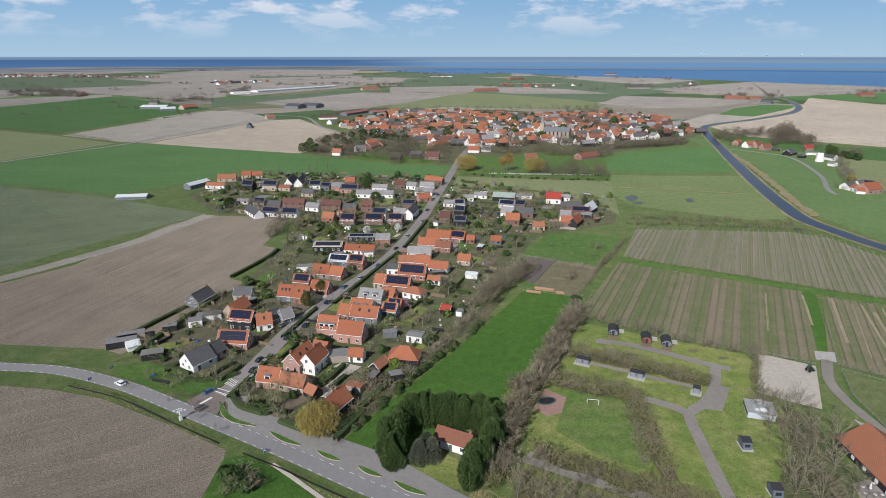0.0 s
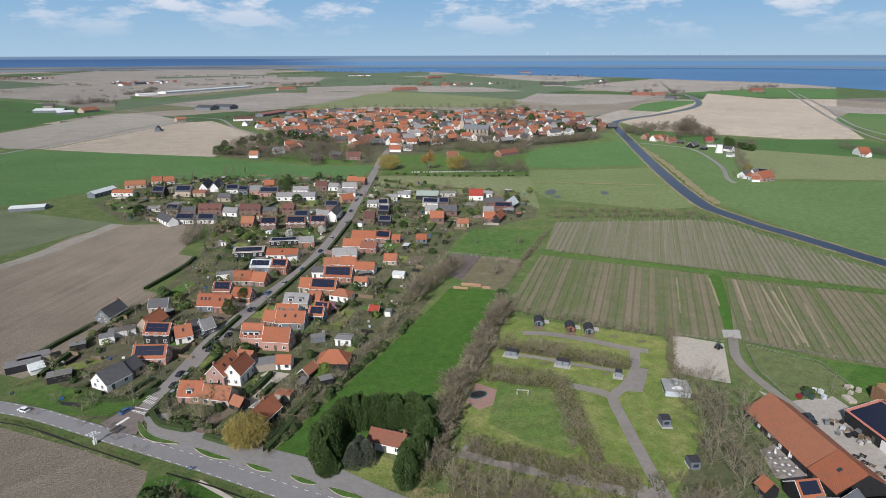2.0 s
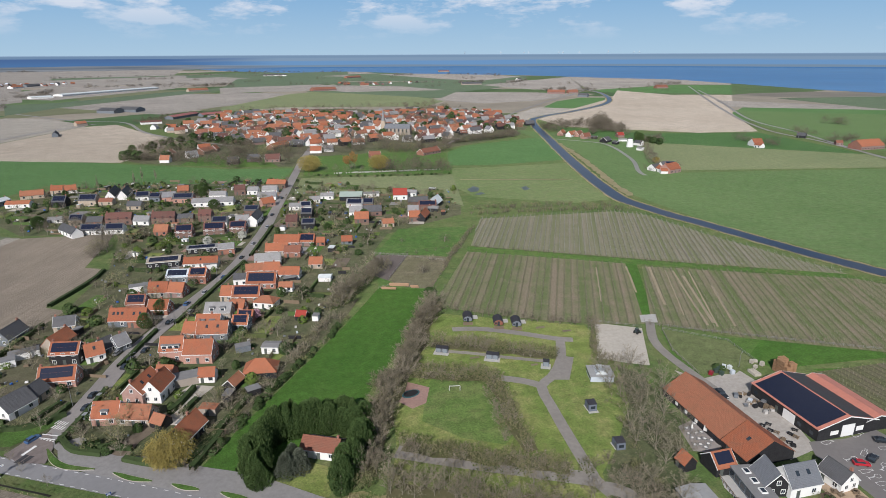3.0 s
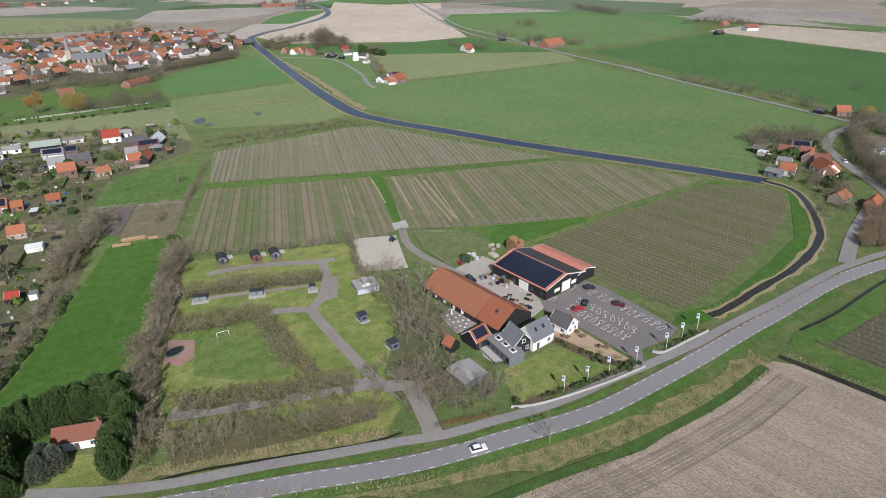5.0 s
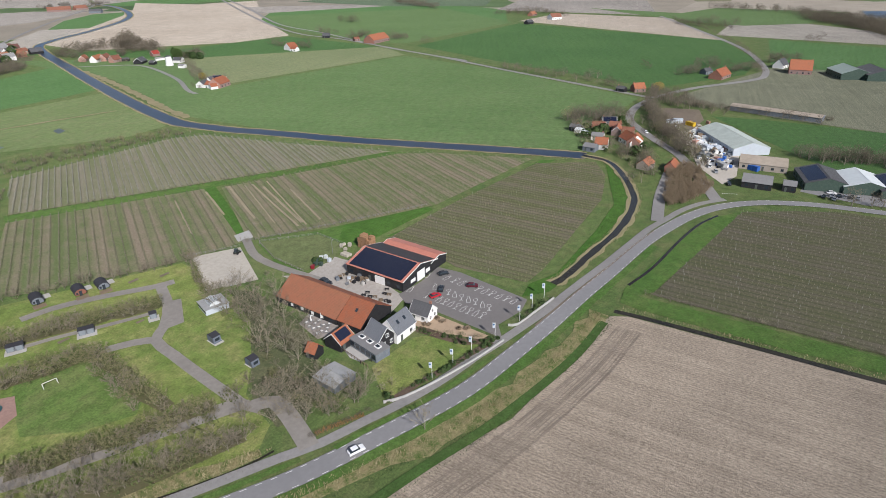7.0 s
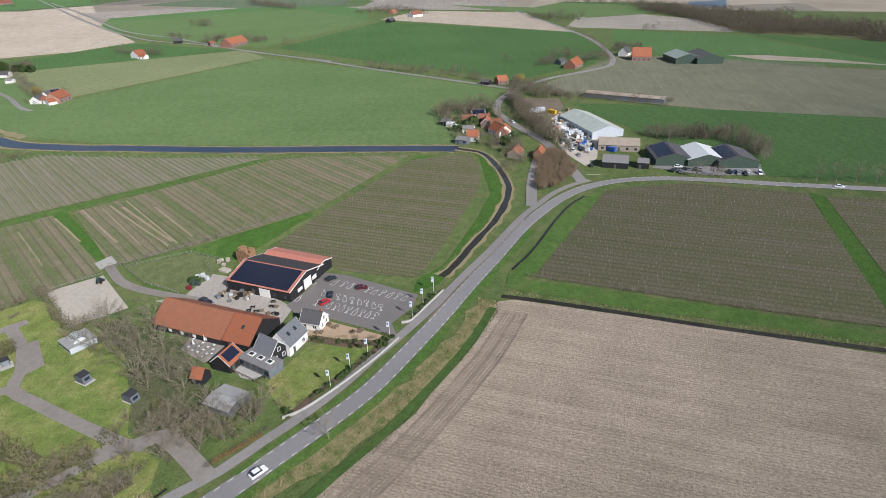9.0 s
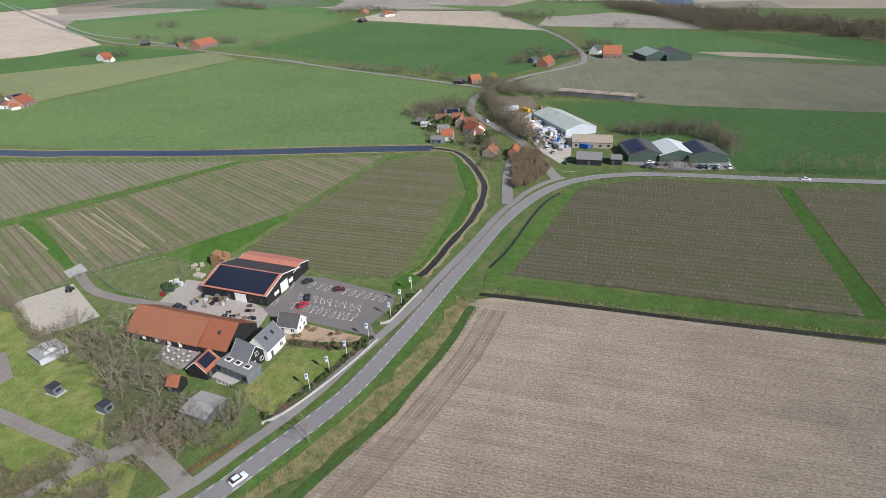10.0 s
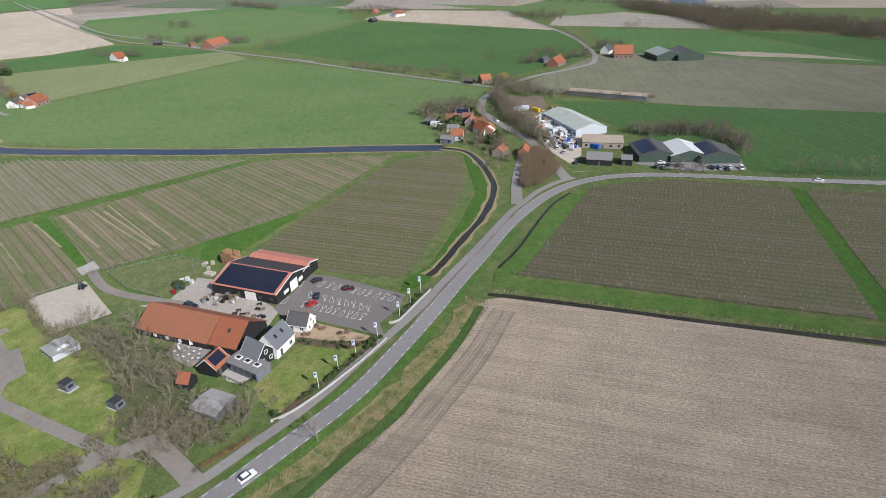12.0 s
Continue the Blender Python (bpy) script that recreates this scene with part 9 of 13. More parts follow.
plant("slim_tree", 305.7, -100.4, 11, 8, group="roadside trees")
plant("slim_tree", 307.8, -109.1, 11, 8, group="roadside trees")
plant("bare_tree", 289.6, -17.2, 9, 8.1, group="roadside trees")
plant("bare_tree", 293.0, -24.5, 7, 6.3, group="roadside trees")
plant("bare_tree", 293.0, -28.1, 7, 6.3, group="roadside trees")
plant("bare_tree", 513.7, 264.7, 8, 8, group="lane trees")
plant("bare_tree", 512.3, 255.9, 8, 8, group="lane trees")
plant("bare_tree", 509.2, 240.6, 8, 8, group="lane trees")
plant("bare_tree", 504.2, 221.6, 8, 8, group="lane trees")
plant("bare_tree", 500.9, 209.3, 8, 8, group="lane trees")
plant("bare_tree", 509.5, 206.1, 8, 8, group="lane trees")
plant("bare_tree", 487.1, 185.3, 8, 8, group="lane trees")
plant("bare_tree", 513.3, 183.1, 8, 8, group="lane trees")
plant("bare_tree", 511.9, 175.6, 8, 8, group="lane trees")
plant("willow", 484.8, 117.2, 7, 8)
scatter("bare_tree", [(549.2, 116.9), (589.9, 109.0), (616.9, 82.8)], 10, 9, 9, 5, "farm trees")
scatter("bare_bush", [(1043.6, 243.7), (888.4, 157.9), (727.0, 88.9), (597.9, 55.8)], 9, 4, 5, 1.5, "lane hedge")
scatter("bare_tree", [(633.9, 562.5), (636.3, 542.2)], 9, 10, 10, 3, "farm trees")
scatter("bare_tree", [(533.4, 610.6), (536.1, 592.0)], 9, 10, 10, 3, "farm trees")
scatter("bare_tree", [(546.8, 571.1), (549.4, 552.8)], 9, 10, 10, 3, "farm trees")
scatter("bare_tree", [(650.1, 507.2), (652.5, 487.3)], 9, 10, 10, 3, "farm trees")
scatter("bare_tree", [(654.0, 643.2), (656.6, 621.4)], 9, 10, 10, 3, "farm trees")
scatter("bare_tree", [(999.0, 497.6), (999.9, 469.9)], 9, 10, 10, 3, "farm trees")
scatter("bare_tree", [(961.4, 155.5), (962.4, 133.4)], 9, 10, 10, 3, "farm trees")
scatter("bare_tree", [(655.9, 60.3), (657.8, 45.5)], 9, 10, 10, 3, "farm trees")
scatter("bare_tree", [(1123.6, 69.0), (1066.8, 16.5), (955.9, -40.3), (855.9, -77.8)], 16, 12, 18, 9, "far wood")
scatter("bare_tree", [(902.9, -60.2), (877.0, -125.8), (864.2, -180.8), (809.7, -253.5), (763.5, -305.9)], 14, 12, 18, 9, "far wood")
scatter("bare_tree", [(1123.7, -0.2), (1033.9, -58.6), (1011.7, -119.6), (1036.4, -145.1)], 18, 11, 18, 8, "far wood")
scatter("bare_tree", [(1146.7, 859.4), (1097.9, 783.2), (1053.9, 701.9)], 16, 12, 16, 8, "far wood")
scatter("bare_tree", [(-1592.4, 2063.7), (-1264.0, 2026.3)], 22, 12, 16, 8, "farm trees")
scatter("bare_tree", [(-675.1, 1409.4), (-589.0, 1391.6)], 22, 12, 16, 8, "farm trees")
scatter("bare_tree", [(-655.3, 1485.2), (-564.9, 1465.5)], 22, 12, 16, 8, "farm trees")
scatter("bare_tree", [(-361.5, 2184.4), (-216.0, 2142.6)], 22, 12, 16, 8, "farm trees")
scatter("bare_tree", [(-231.4, 2102.4), (-131.7, 2063.7)], 22, 12, 16, 8, "farm trees")
scatter("bare_tree", [(-160.6, 3565.8), (-60.4, 3457.1)], 22, 12, 16, 8, "farm trees")
scatter("bare_tree", [(-650.6, 1827.4), (-573.6, 1797.9)], 22, 12, 16, 8, "farm trees")
scatter("bare_tree", [(145.1, 2063.7), (217.5, 2026.3)], 22, 12, 16, 8, "farm trees")
scatter("bare_tree", [(294.8, 2184.4), (368.5, 2142.6)], 22, 12, 16, 8, "farm trees")
scatter("bare_tree", [(603.4, 2063.7), (667.6, 2026.3)], 22, 12, 16, 8, "farm trees")
scatter("bare_tree", [(716.5, 1569.4), (749.8, 1547.5)], 22, 12, 16, 8, "farm trees")
scatter("bare_tree", [(768.7, 1485.2), (813.3, 1465.5)], 22, 12, 16, 8, "farm trees")
scatter("bare_tree", [(1205.6, 1741.7), (1235.1, 1714.8)], 22, 12, 16, 8, "farm trees")
scatter("bare_tree", [(-1153.9, 1741.7), (-1009.1, 1714.8)], 22, 12, 16, 8, "farm trees")
scatter("bare_tree bare_bush", [(-638.9, 862.0), (-568.0, 828.7), (-498.6, 791.8), (-403.9, 726.7)], 10, 3, 8, 2, "field hedge")
plant("bare_tree", 84.3, 62.2, 8, 6)
signpost(-75.7, 146.4, 35)
lamp_post(-58.7, 163.1, 20)
lamp_post(-54.4, 193.8, 20)
lamp_post(-45.9, 226.8, 20)
lamp_post(-34.3, 271.2, 20)
lamp_post(-17.5, 358.7, 20)
lamp_post(-67.7, 177.3, 20)
hedge([(-65.6, 157.3), (-61.8, 173.5), (-60.1, 184.4)], 1.6, 1.5)
hedge([(-59.7, 198.3), (-52.6, 225.1)], 1.6, 1.5)
hedge([(-46.4, 229.8), (-36.0, 261.9), (-23.9, 299.1)], 1.6, 1.5)
hedge([(-21.3, 306.9), (-10.4, 362.8)], 1.6, 1.5)
hedge([(-29.1, 141.0), (-24.2, 152.1), (-15.5, 169.9)], 1.8, 1.6)
hedge([(-108.4, 186.0), (-105.0, 205.4), (-96.2, 242.3)], 1.8, 1.6)
hedge([(-100.3, 261.9), (-91.7, 288.1), (-89.5, 304.0)], 1.8, 1.6)
hedge([(-63.4, 345.9), (-46.5, 348.4), (-32.7, 349.7)], 1.8, 1.6)
hedge([(-31.9, 181.2), (-26.6, 185.2)], 1.8, 1.6)
fence([(131.5, 179.6), (144.8, 170.8), (168.8, 156.5), (198.2, 139.5)])
fence([(110.8, 188.3), (126.9, 178.3)])
fence([(41.8, 294.4), (55.9, 284.6), (76.3, 272.3)])
bales(150.9, 138.4, -94, 5, 3, 5, "crate_wood", "tall stack of slatted wooden fruit crates")
bales(142.2, 139.6, -94, 3, 2, 1, "sand", "heap of straw and pallets in the yard", "pallet_stack")
log_pile(40.0, 243.0, -20, 6.5, 3, 0)
log_pile(45.2, 245.4, -18, 8.5, 5, 1)
log_pile(51.6, 241.8, -12, 3.5, 3, 2)
fence([(41.6, 292.3), (58.1, 286.9), (41.8, 253.8)], 1.2, 2.4, label="pale rails round the riding ground")
fence([(36.0, 244.6), (41.0, 246.5)], 1.2, 2.0)
plant("bare_tree", 59.7, 258.7, 6.0, 8.0, "paddock trees")
plant("bare_tree", 83.0, 304.4, 5.0, 7.5, "paddock trees")
plant("bare_bush", 59.4, 308.9, 3.0, 3.4, "paddock trees")
plant("evergreen_bush", 56.7, 232.9, 3.0, 4.4, "paddock trees")
scatter("bare_bush olive_bush", [(108.0, 328.2), (94.8, 307.5), (86.0, 291.0)], 1.8, 1.8, 1.9, 0.4, "paddock hedge")
scatter("bare_bush olive_bush bare_bush", [(86.0, 291.0), (78.4, 277.8)], 1.6, 3.2, 3.2, 0.6, "paddock hedge")
scatter("bare_bush olive_bush", [(78.4, 277.8), (66.8, 253.5), (59.2, 240.4)], 1.8, 1.8, 1.9, 0.4, "paddock hedge")
bank("reed_bank", CANAL, 2.4, 0.8, "reed_blade", "dry reeds along the canal", 6.4, 3)
bank("reed_bank", CANAL, 2.4, 0.8, "reed_blade", "dry reeds along the canal", -6.4, 4)
bank("reed_bank", CREEK, 1.4, 0.9, "reed_blade", "tall dry reeds along the creek", 2.5, 5)
bank("reed_bank", CREEK, 1.4, 0.9, "reed_blade", "tall dry reeds along the creek", -2.4, 6)
bank("reed_verge", [(17.9, 100.2), (41.4, 82.3), (55.2, 73.0), (72.4, 64.3), (93.2, 54.8), (118.5, 48.2), (153.7, 44.3)], 4.2, 1.0, "reed_blade", "strip of dry reed beside the road ditch", 0, 7, dense=6)
bank("grass_edge", [(17.9, 100.2), (41.4, 82.3), (55.2, 73.0), (72.4, 64.3), (93.2, 54.8), (118.5, 48.2), (153.7, 44.3)], 2.4, 0.5, "leaf_green", "rough green grass along the ditch", -3.2, 8, dense=7)
# flat dark green strip that stands in for the shaded ditch slope
ribbon("field_ditch", [(60.5, 60.0), (75.0, 55.9), (94.9, 49.6), (126.7, 43.3), (149.5, 42.0)], 2.6, 0.2046, "sedge", "ditch slope with shade painted as dark green beside the ploughed field", "ditch")
ribbon("field_ditch", [(156.8, 41.3), (157.7, 31.8), (158.8, 5.6), (159.8, -26.6), (162.7, -72.6), (164.5, -114.5)], 2.0, 0.2347, "ditch", "dark ditch between vines and field", "ditch")
bank("reed_bank", [(159.4, 39.7), (160.0, 32.4), (161.0, 5.8), (162.0, -26.8), (164.8, -73.2), (166.4, -115.4)], 3.0, 0.8, "reed_blade", "dry reeds along the field ditch", 0, 9)
ribbon("field_ditch", [(174.7, 42.5), (191.1, 39.1), (220.8, 36.1), (238.3, 33.1), (250.2, 28.7)], 1.0, 0.2049, "ditch", "dark ditch beside the road", "ditch")
ribbon("road_side", [(267.1, 32.4), (288.1, 42.6), (323.8, 61.4), (346.0, 79.8), (366.9, 95.9), (386.9, 108.3), (419.5, 114.8), (452.8, 113.0)], 5.5, 0.2153, "track", "narrow asphalt lane", "road")
ribbon("road_side", [(456.7, 114.0), (468.1, 146.3), (488.8, 204.4), (512.6, 271.3), (550.8, 369.1), (584.4, 472.1), (655.2, 633.1), (718.1, 795.2), (917.1, 1102.4), (1148.7, 1478.3)], 5.0, 0.2155, "track", "narrow asphalt lane", "road")
ribbon("road_side", [(456.7, 114.0), (508.1, 93.3), (558.1, 61.6), (588.8, 53.8), (647.9, 64.0), (749.6, 98.6), (874.6, 163.3), (1062.1, 268.0)], 5.5, 0.2157, "track", "narrow asphalt lane", "road")
ribbon("road_side", [(231.8, 48.7), (260.0, 54.9), (293.3, 59.8)], 5.0, 0.2358, "track", "narrow asphalt lane", "road")
flat("trade_yard", [(378.0, 77.8), (396.7, 60.5), (341.3, 34.9), (305.0, 30.5), (290.1, 34.3), (310.5, 49.4), (341.3, 61.5)], 0.1157, "gravel", "pale yard with stacked goods", "yard")
flat("trade_yard", [(297.6, 2.8), (318.7, 0.9), (320.1, -46.3), (301.2, -48.4), (293.3, -22.5)], 0.1168, "asphalt", "parking yard before the halls", "yard")
ribbon("road_far", [(-438.5, 581.4), (-410.7, 646.4), (-379.2, 712.1), (-345.6, 841.7), (-315.4, 945.4), (-273.9, 1026.1)], 5, 0.2165, "track", "narrow farm lane", "road")
ribbon("road_far", [(-460.1, 1249.3), (-320.4, 1087.7), (-237.5, 1035.9), (-180.0, 890.6), (-115.6, 791.8), (-58.1, 726.7)], 5, 0.2167, "track", "narrow farm lane", "road")
ribbon("road_far", [(159.8, 627.0), (341.2, 913.3), (489.8, 1121.3), (717.1, 1409.4), (840.5, 1569.4)], 5, 0.2268, "track", "narrow farm lane", "road")
ribbon("road_far", [(312.2, 679.9), (343.9, 646.4), (359.8, 608.7), (333.5, 517.1), (304.7, 458.6), (298.7, 438.6)], 4, 0.217, "track", "narrow farm lane", "road")
ribbon("road_far", [(1257.2, 1666.6), (825.3, 996.9), (646.8, 690.4), (612.8, 555.7), (561.9, 403.8), (539.3, 325.2)], 5, 0.2172, "track", "narrow farm lane", "road")
house(-567.0, 1703.9, 36, 47.3, 30, 4, 6, wall='render_white', roof='sheet_white', detail=0, chimney=0, group='greenhouses', name='greenhouse', say='glasshouse')
house(-462.5, 1935.0, 61, 362.7, 30, 4, 6, wall='render_white', roof='sheet_white', detail=0, chimney=0, group='greenhouses', name='greenhouse', say='glasshouse')
house(444.0, 29.4, -99, 55.2, 10, 3, 4, wall='board_grey', roof='sheet_tan', detail=0, chimney=0, group='greenhouses', name='greenhouse', say='low glasshouse')
house(-229.7, 427.3, 10, 21.4, 10, 2, 3, wall='board_grey', roof='sheet_white', detail=0, chimney=0, group='greenhouses', name='greenhouse', say='glasshouse')
house(-111.6, 191.0, 37, 4.4, 5, 1.8, 3, wall='render_white', roof='sheet_white', detail=0, chimney=0, group='greenhouses', name='greenhouse', say='glasshouse')

# self-lit backdrop; haze is painted into its colours, palest towards the sky
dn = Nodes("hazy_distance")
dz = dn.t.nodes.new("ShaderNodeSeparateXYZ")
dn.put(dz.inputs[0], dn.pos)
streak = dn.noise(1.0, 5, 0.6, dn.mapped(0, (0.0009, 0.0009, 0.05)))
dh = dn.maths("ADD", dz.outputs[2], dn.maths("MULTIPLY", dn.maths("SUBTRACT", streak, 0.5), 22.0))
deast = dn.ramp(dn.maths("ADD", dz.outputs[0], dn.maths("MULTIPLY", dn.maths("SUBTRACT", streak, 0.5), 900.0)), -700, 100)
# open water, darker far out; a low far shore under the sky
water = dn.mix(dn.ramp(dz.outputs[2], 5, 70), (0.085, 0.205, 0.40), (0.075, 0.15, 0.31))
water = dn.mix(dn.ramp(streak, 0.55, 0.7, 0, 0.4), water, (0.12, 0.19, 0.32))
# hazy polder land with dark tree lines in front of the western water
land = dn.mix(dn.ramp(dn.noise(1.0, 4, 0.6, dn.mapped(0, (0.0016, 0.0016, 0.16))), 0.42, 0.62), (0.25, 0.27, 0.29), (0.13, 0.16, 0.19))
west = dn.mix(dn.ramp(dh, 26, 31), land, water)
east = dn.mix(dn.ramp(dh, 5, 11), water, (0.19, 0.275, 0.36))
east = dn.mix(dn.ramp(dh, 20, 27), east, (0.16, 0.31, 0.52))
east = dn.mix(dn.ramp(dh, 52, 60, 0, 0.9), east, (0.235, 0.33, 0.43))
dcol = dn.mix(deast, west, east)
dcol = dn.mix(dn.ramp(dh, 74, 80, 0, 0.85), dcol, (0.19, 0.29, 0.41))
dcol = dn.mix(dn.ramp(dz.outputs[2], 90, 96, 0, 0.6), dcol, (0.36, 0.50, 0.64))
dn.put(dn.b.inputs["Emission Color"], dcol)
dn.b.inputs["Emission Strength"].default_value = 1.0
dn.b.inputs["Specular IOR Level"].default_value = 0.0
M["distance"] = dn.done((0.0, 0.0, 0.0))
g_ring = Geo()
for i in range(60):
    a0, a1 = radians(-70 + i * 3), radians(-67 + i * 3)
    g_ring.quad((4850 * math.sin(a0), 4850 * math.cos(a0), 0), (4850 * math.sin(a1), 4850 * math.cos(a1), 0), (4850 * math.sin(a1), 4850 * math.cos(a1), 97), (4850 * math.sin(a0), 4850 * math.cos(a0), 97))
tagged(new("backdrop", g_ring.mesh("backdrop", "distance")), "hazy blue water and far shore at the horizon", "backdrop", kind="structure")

flat("lay_by", [(-66.0, 158.0), (-60.2, 159.5), (-54.0, 151.4), (-45.3, 145.2), (-34.2, 139.2), (-24.0, 133.4), (-14.4, 128.2), (-5.4, 122.6), (3.6, 116.4), (0.5, 111.6), (-10.0, 117.0), (-24.2, 124.4), (-40.6, 134.0), (-53.0, 141.2), (-63.0, 148.5)], 0.2123, "track", "pale paved lay-by beside the cycle path", "path")
flat("junction_paving", [(-78.0, 156.0), (-73.9, 162.4), (-69.1, 163.7), (-66.3, 156.0), (-66.1, 149.2), (-72.7, 151.2)], 0.2+0.1212, "paving_brown", "worn red-brown brick paving of the junction", "road")


def verge_island(pts, width, n):
    """A raised lens of grass inside a pale kerb."""
    line = smooth_line(pts, 0.8)
    nn = normals(line)
    for name, grow, z0, z1, mat, label in (("island_kerb", 0.12, 0.2, 0.32, "gravel", "pale kerb round a grass island"), ("verge_island", 0.0, 0.2, 0.36, "verge", "raised grass island between road and lay-by")):
        left, right = [], []
        for i, (q, d) in enumerate(zip(line, nn)):
            w = (width / 2) * math.sin(math.pi * min(0.97, max(0.03, i / (len(line) - 1)))) ** 0.6 + grow
            left.append(q + d * w)
            right.append(q - d * w)
        ring = [(q.x, q.y, z0) for q in right] + [(q.x, q.y, z0) for q in reversed(left)]
        ob = new(name, Geo().prism(ring, (0, 0, z1 - z0 + n * 0.001)).mesh(name, mat))
        tagged(ob, label, "verge", kind="structure")


verge_island([(-67.8, 155.9), (-64.3, 149.9), (-60.1, 146.2), (-53.2, 143.5)], 1.7, 0)
verge_island([(-48.3, 140.8), (-43.3, 137.2), (-38.3, 134.8)], 1.5, 1)
verge_island([(-33.4, 132.4), (-30.3, 130.3), (-26.7, 128.5)], 1.5, 2)
verge_island([(-21.6, 126.2), (-18.7, 124.1), (-15.4, 122.4)], 1.5, 3)
verge_island([(-11.9, 120.5), (-8.2, 117.9), (-4.1, 116.0)], 1.6, 4)
DITCH_A = [(-119.6, 165.2), (-101.9, 158.9), (-90.2, 152.8), (-78.7, 145.9), (-68.2, 140.0), (-60.7, 135.7)]
DITCH_B = [(-53.0, 131.6), (-44.2, 127.1), (-35.8, 122.2), (-27.9, 117.5), (-19.0, 112.4)]
for ditch, seed in ((DITCH_A, 61), (DITCH_B, 62)):
    ribbon("road_ditch", ditch, 0.55, 0.205, "ditch", "narrow dark ditch beside the road", "ditch", wave=0.12)
    bank("grass_edge", ditch, 1.8, 0.45, "leaf_moss", "rough grass along the road ditch", 1.3, seed, dense=7)
    bank("grass_edge", ditch, 1.4, 0.4, "reed_blade", "dry grass along the road ditch", -1.0, seed + 5, dense=5)
kerb_wall("garden_wall", [(86.4, 76.2), (90.7, 73.0), (100.6, 69.3), (113.0, 65.7), (125.3, 63.1)], 0.36, 0.75, "concrete", "low pale garden wall beside the cycle path", "wall")
kerb_wall("garden_wall", [(132.8, 65.6), (134.8, 63.2), (143.2, 61.9), (154.2, 60.2)], 0.36, 0.75, "concrete", "low pale wall at the car park", "wall")
scatter("bare_bush evergreen_bush", [(89.0, 76.7), (96.2, 73.2), (107.7, 69.7), (121.6, 66.3), (126.2, 64.9)], 1.6, 1.3, 1.3, 0.4, "wall hedge")
scatter("bare_bush evergreen_bush", [(135.4, 65.3), (140.1, 63.5), (154.9, 61.5)], 1.8, 1.4, 1.5, 0.5, "wall hedge")
scatter("bare_bush olive_bush", [(115.4, 88.2), (119.2, 79.5), (122.6, 70.4), (125.3, 67.2)], 1.2, 1.2, 1.6, 1.0, "border hedge")
plant("bare_tree", -75.4, 153.0, 3.6, 2.6, group="roadside trees")
plant("bare_tree", -70.8, 147.2, 3.6, 2.6, group="roadside trees")
plant("bare_tree", -62.8, 140.2, 3.6, 2.6, group="roadside trees")
plant("bare_tree", -83.2, 156.0, 3.6, 2.6, group="roadside trees")
plant("bare_tree", -99.1, 163.1, 3.6, 2.6, group="roadside trees")
WB_SIDE, WB_END = -1, 1

wb_wall = [c for c in wine_barn.children if c.name.startswith("wall")][0]
wb_l, wb_w = 2 * max(v.co.x for v in wb_wall.data.vertices), 2 * max(v.co.y for v in wb_wall.data.vertices)
wb_roof = [c for c in wine_barn.children if c.name.startswith("roof")][0]
wb_s = math.hypot(wb_w / 2, 2.6)
for i in range(10):
    for j in range(4):
        part("solar_panel", shared("solar_panel/barn", lambda: Geo().box(0, 0, 0.03, wb_l * 0.0915, wb_s * 0.232, 0.06), "solar"), "solar", wb_roof, "", on_slope(wb_w, 3.6, 6.2, WB_SIDE, 0.14 + j * 0.235, (i - 4.5) * wb_l * 0.092))
part("roof_sheet", Geo().box(0, 0, 0.02, wb_l - 0.4, wb_s - 0.5, 0.05), "sheet_dark", wb_roof, "dark roof panels", on_slope(wb_w, 3.6, 6.2, -WB_SIDE, 0.5, 0))
for i, (dx, dw, dh) in enumerate(((-4.5, 2.6, 1.2), (0, 4.2, 3.6), (4.0, 2.4, 1.4))):
    part("barn_door" if i == 1 else "shop_window", Geo().box(wb_l / 2 * WB_END + 0.06 * WB_END, dx, 0.2 if i == 1 else 1.3, 0.1, dw, dh), "trim", wine_barn, "white door" if i == 1 else "white framed window")
part("barn_door", Geo().box(2.5, WB_SIDE * (wb_w / 2 + 0.06), 0.1, 4.2, 0.1, 2.9), "trim", wine_barn, "white sliding door")


def yard_table(x, y, turn, mat="timber", say="wooden picnic table on the terrace"):
    o = thing("picnic_table", pose(x, y, 0.12, 0, 0, turn) @ Matrix.Scale(0.78, 4), say, "table", "picnic tables")
    part("tabletop", Geo().box(0, 0, 0.7, 1.9, 0.8, 0.06), mat, o)
    for s in (-1, 1):
        part("bench", Geo().box(0, s * 0.75, 0.42, 1.9, 0.28, 0.05), mat, o)
        part("leg", Geo().box(s * 0.7, 0, 0, 0.1, 1.4, 0.7), mat, o)
    return o


def parasol(x, y):
    o = thing("closed_parasol", pose(x, y, 0.1), "closed white parasol on the terrace", "parasol", "parasols")
    part("pole", Geo().tube((0, 0, 0), (0, 0, 3.0), 0.04, 0.04, 6), "metal", o)
    part("canopy", Geo().tube((0, 0, 1.2), (0, 0, 2.95), 0.3, 0.06, 8), "trim", o)
    return o

yard_table(124.8, 85.7, 159)
yard_table(124.1, 83.6, 96)
yard_table(121.4, 87.1, 105)
yard_table(123.6, 77.2, 45)
yard_table(124.7, 75.4, 14)
yard_table(124.9, 110.0, 120)
yard_table(124.1, 107.0, 36)
yard_table(128.4, 106.9, 111)
yard_table(120.4, 108.9, 130)
yard_table(119.8, 105.5, 25)
bales(366.6, 64.5, 38, 1, 2, 2, "sand", "pallets of wrapped goods stacked in the yard", "pallet_stack")
bales(358.2, 59.4, 11, 1, 1, 2, "sand", "pallets of wrapped goods stacked in the yard", "pallet_stack")
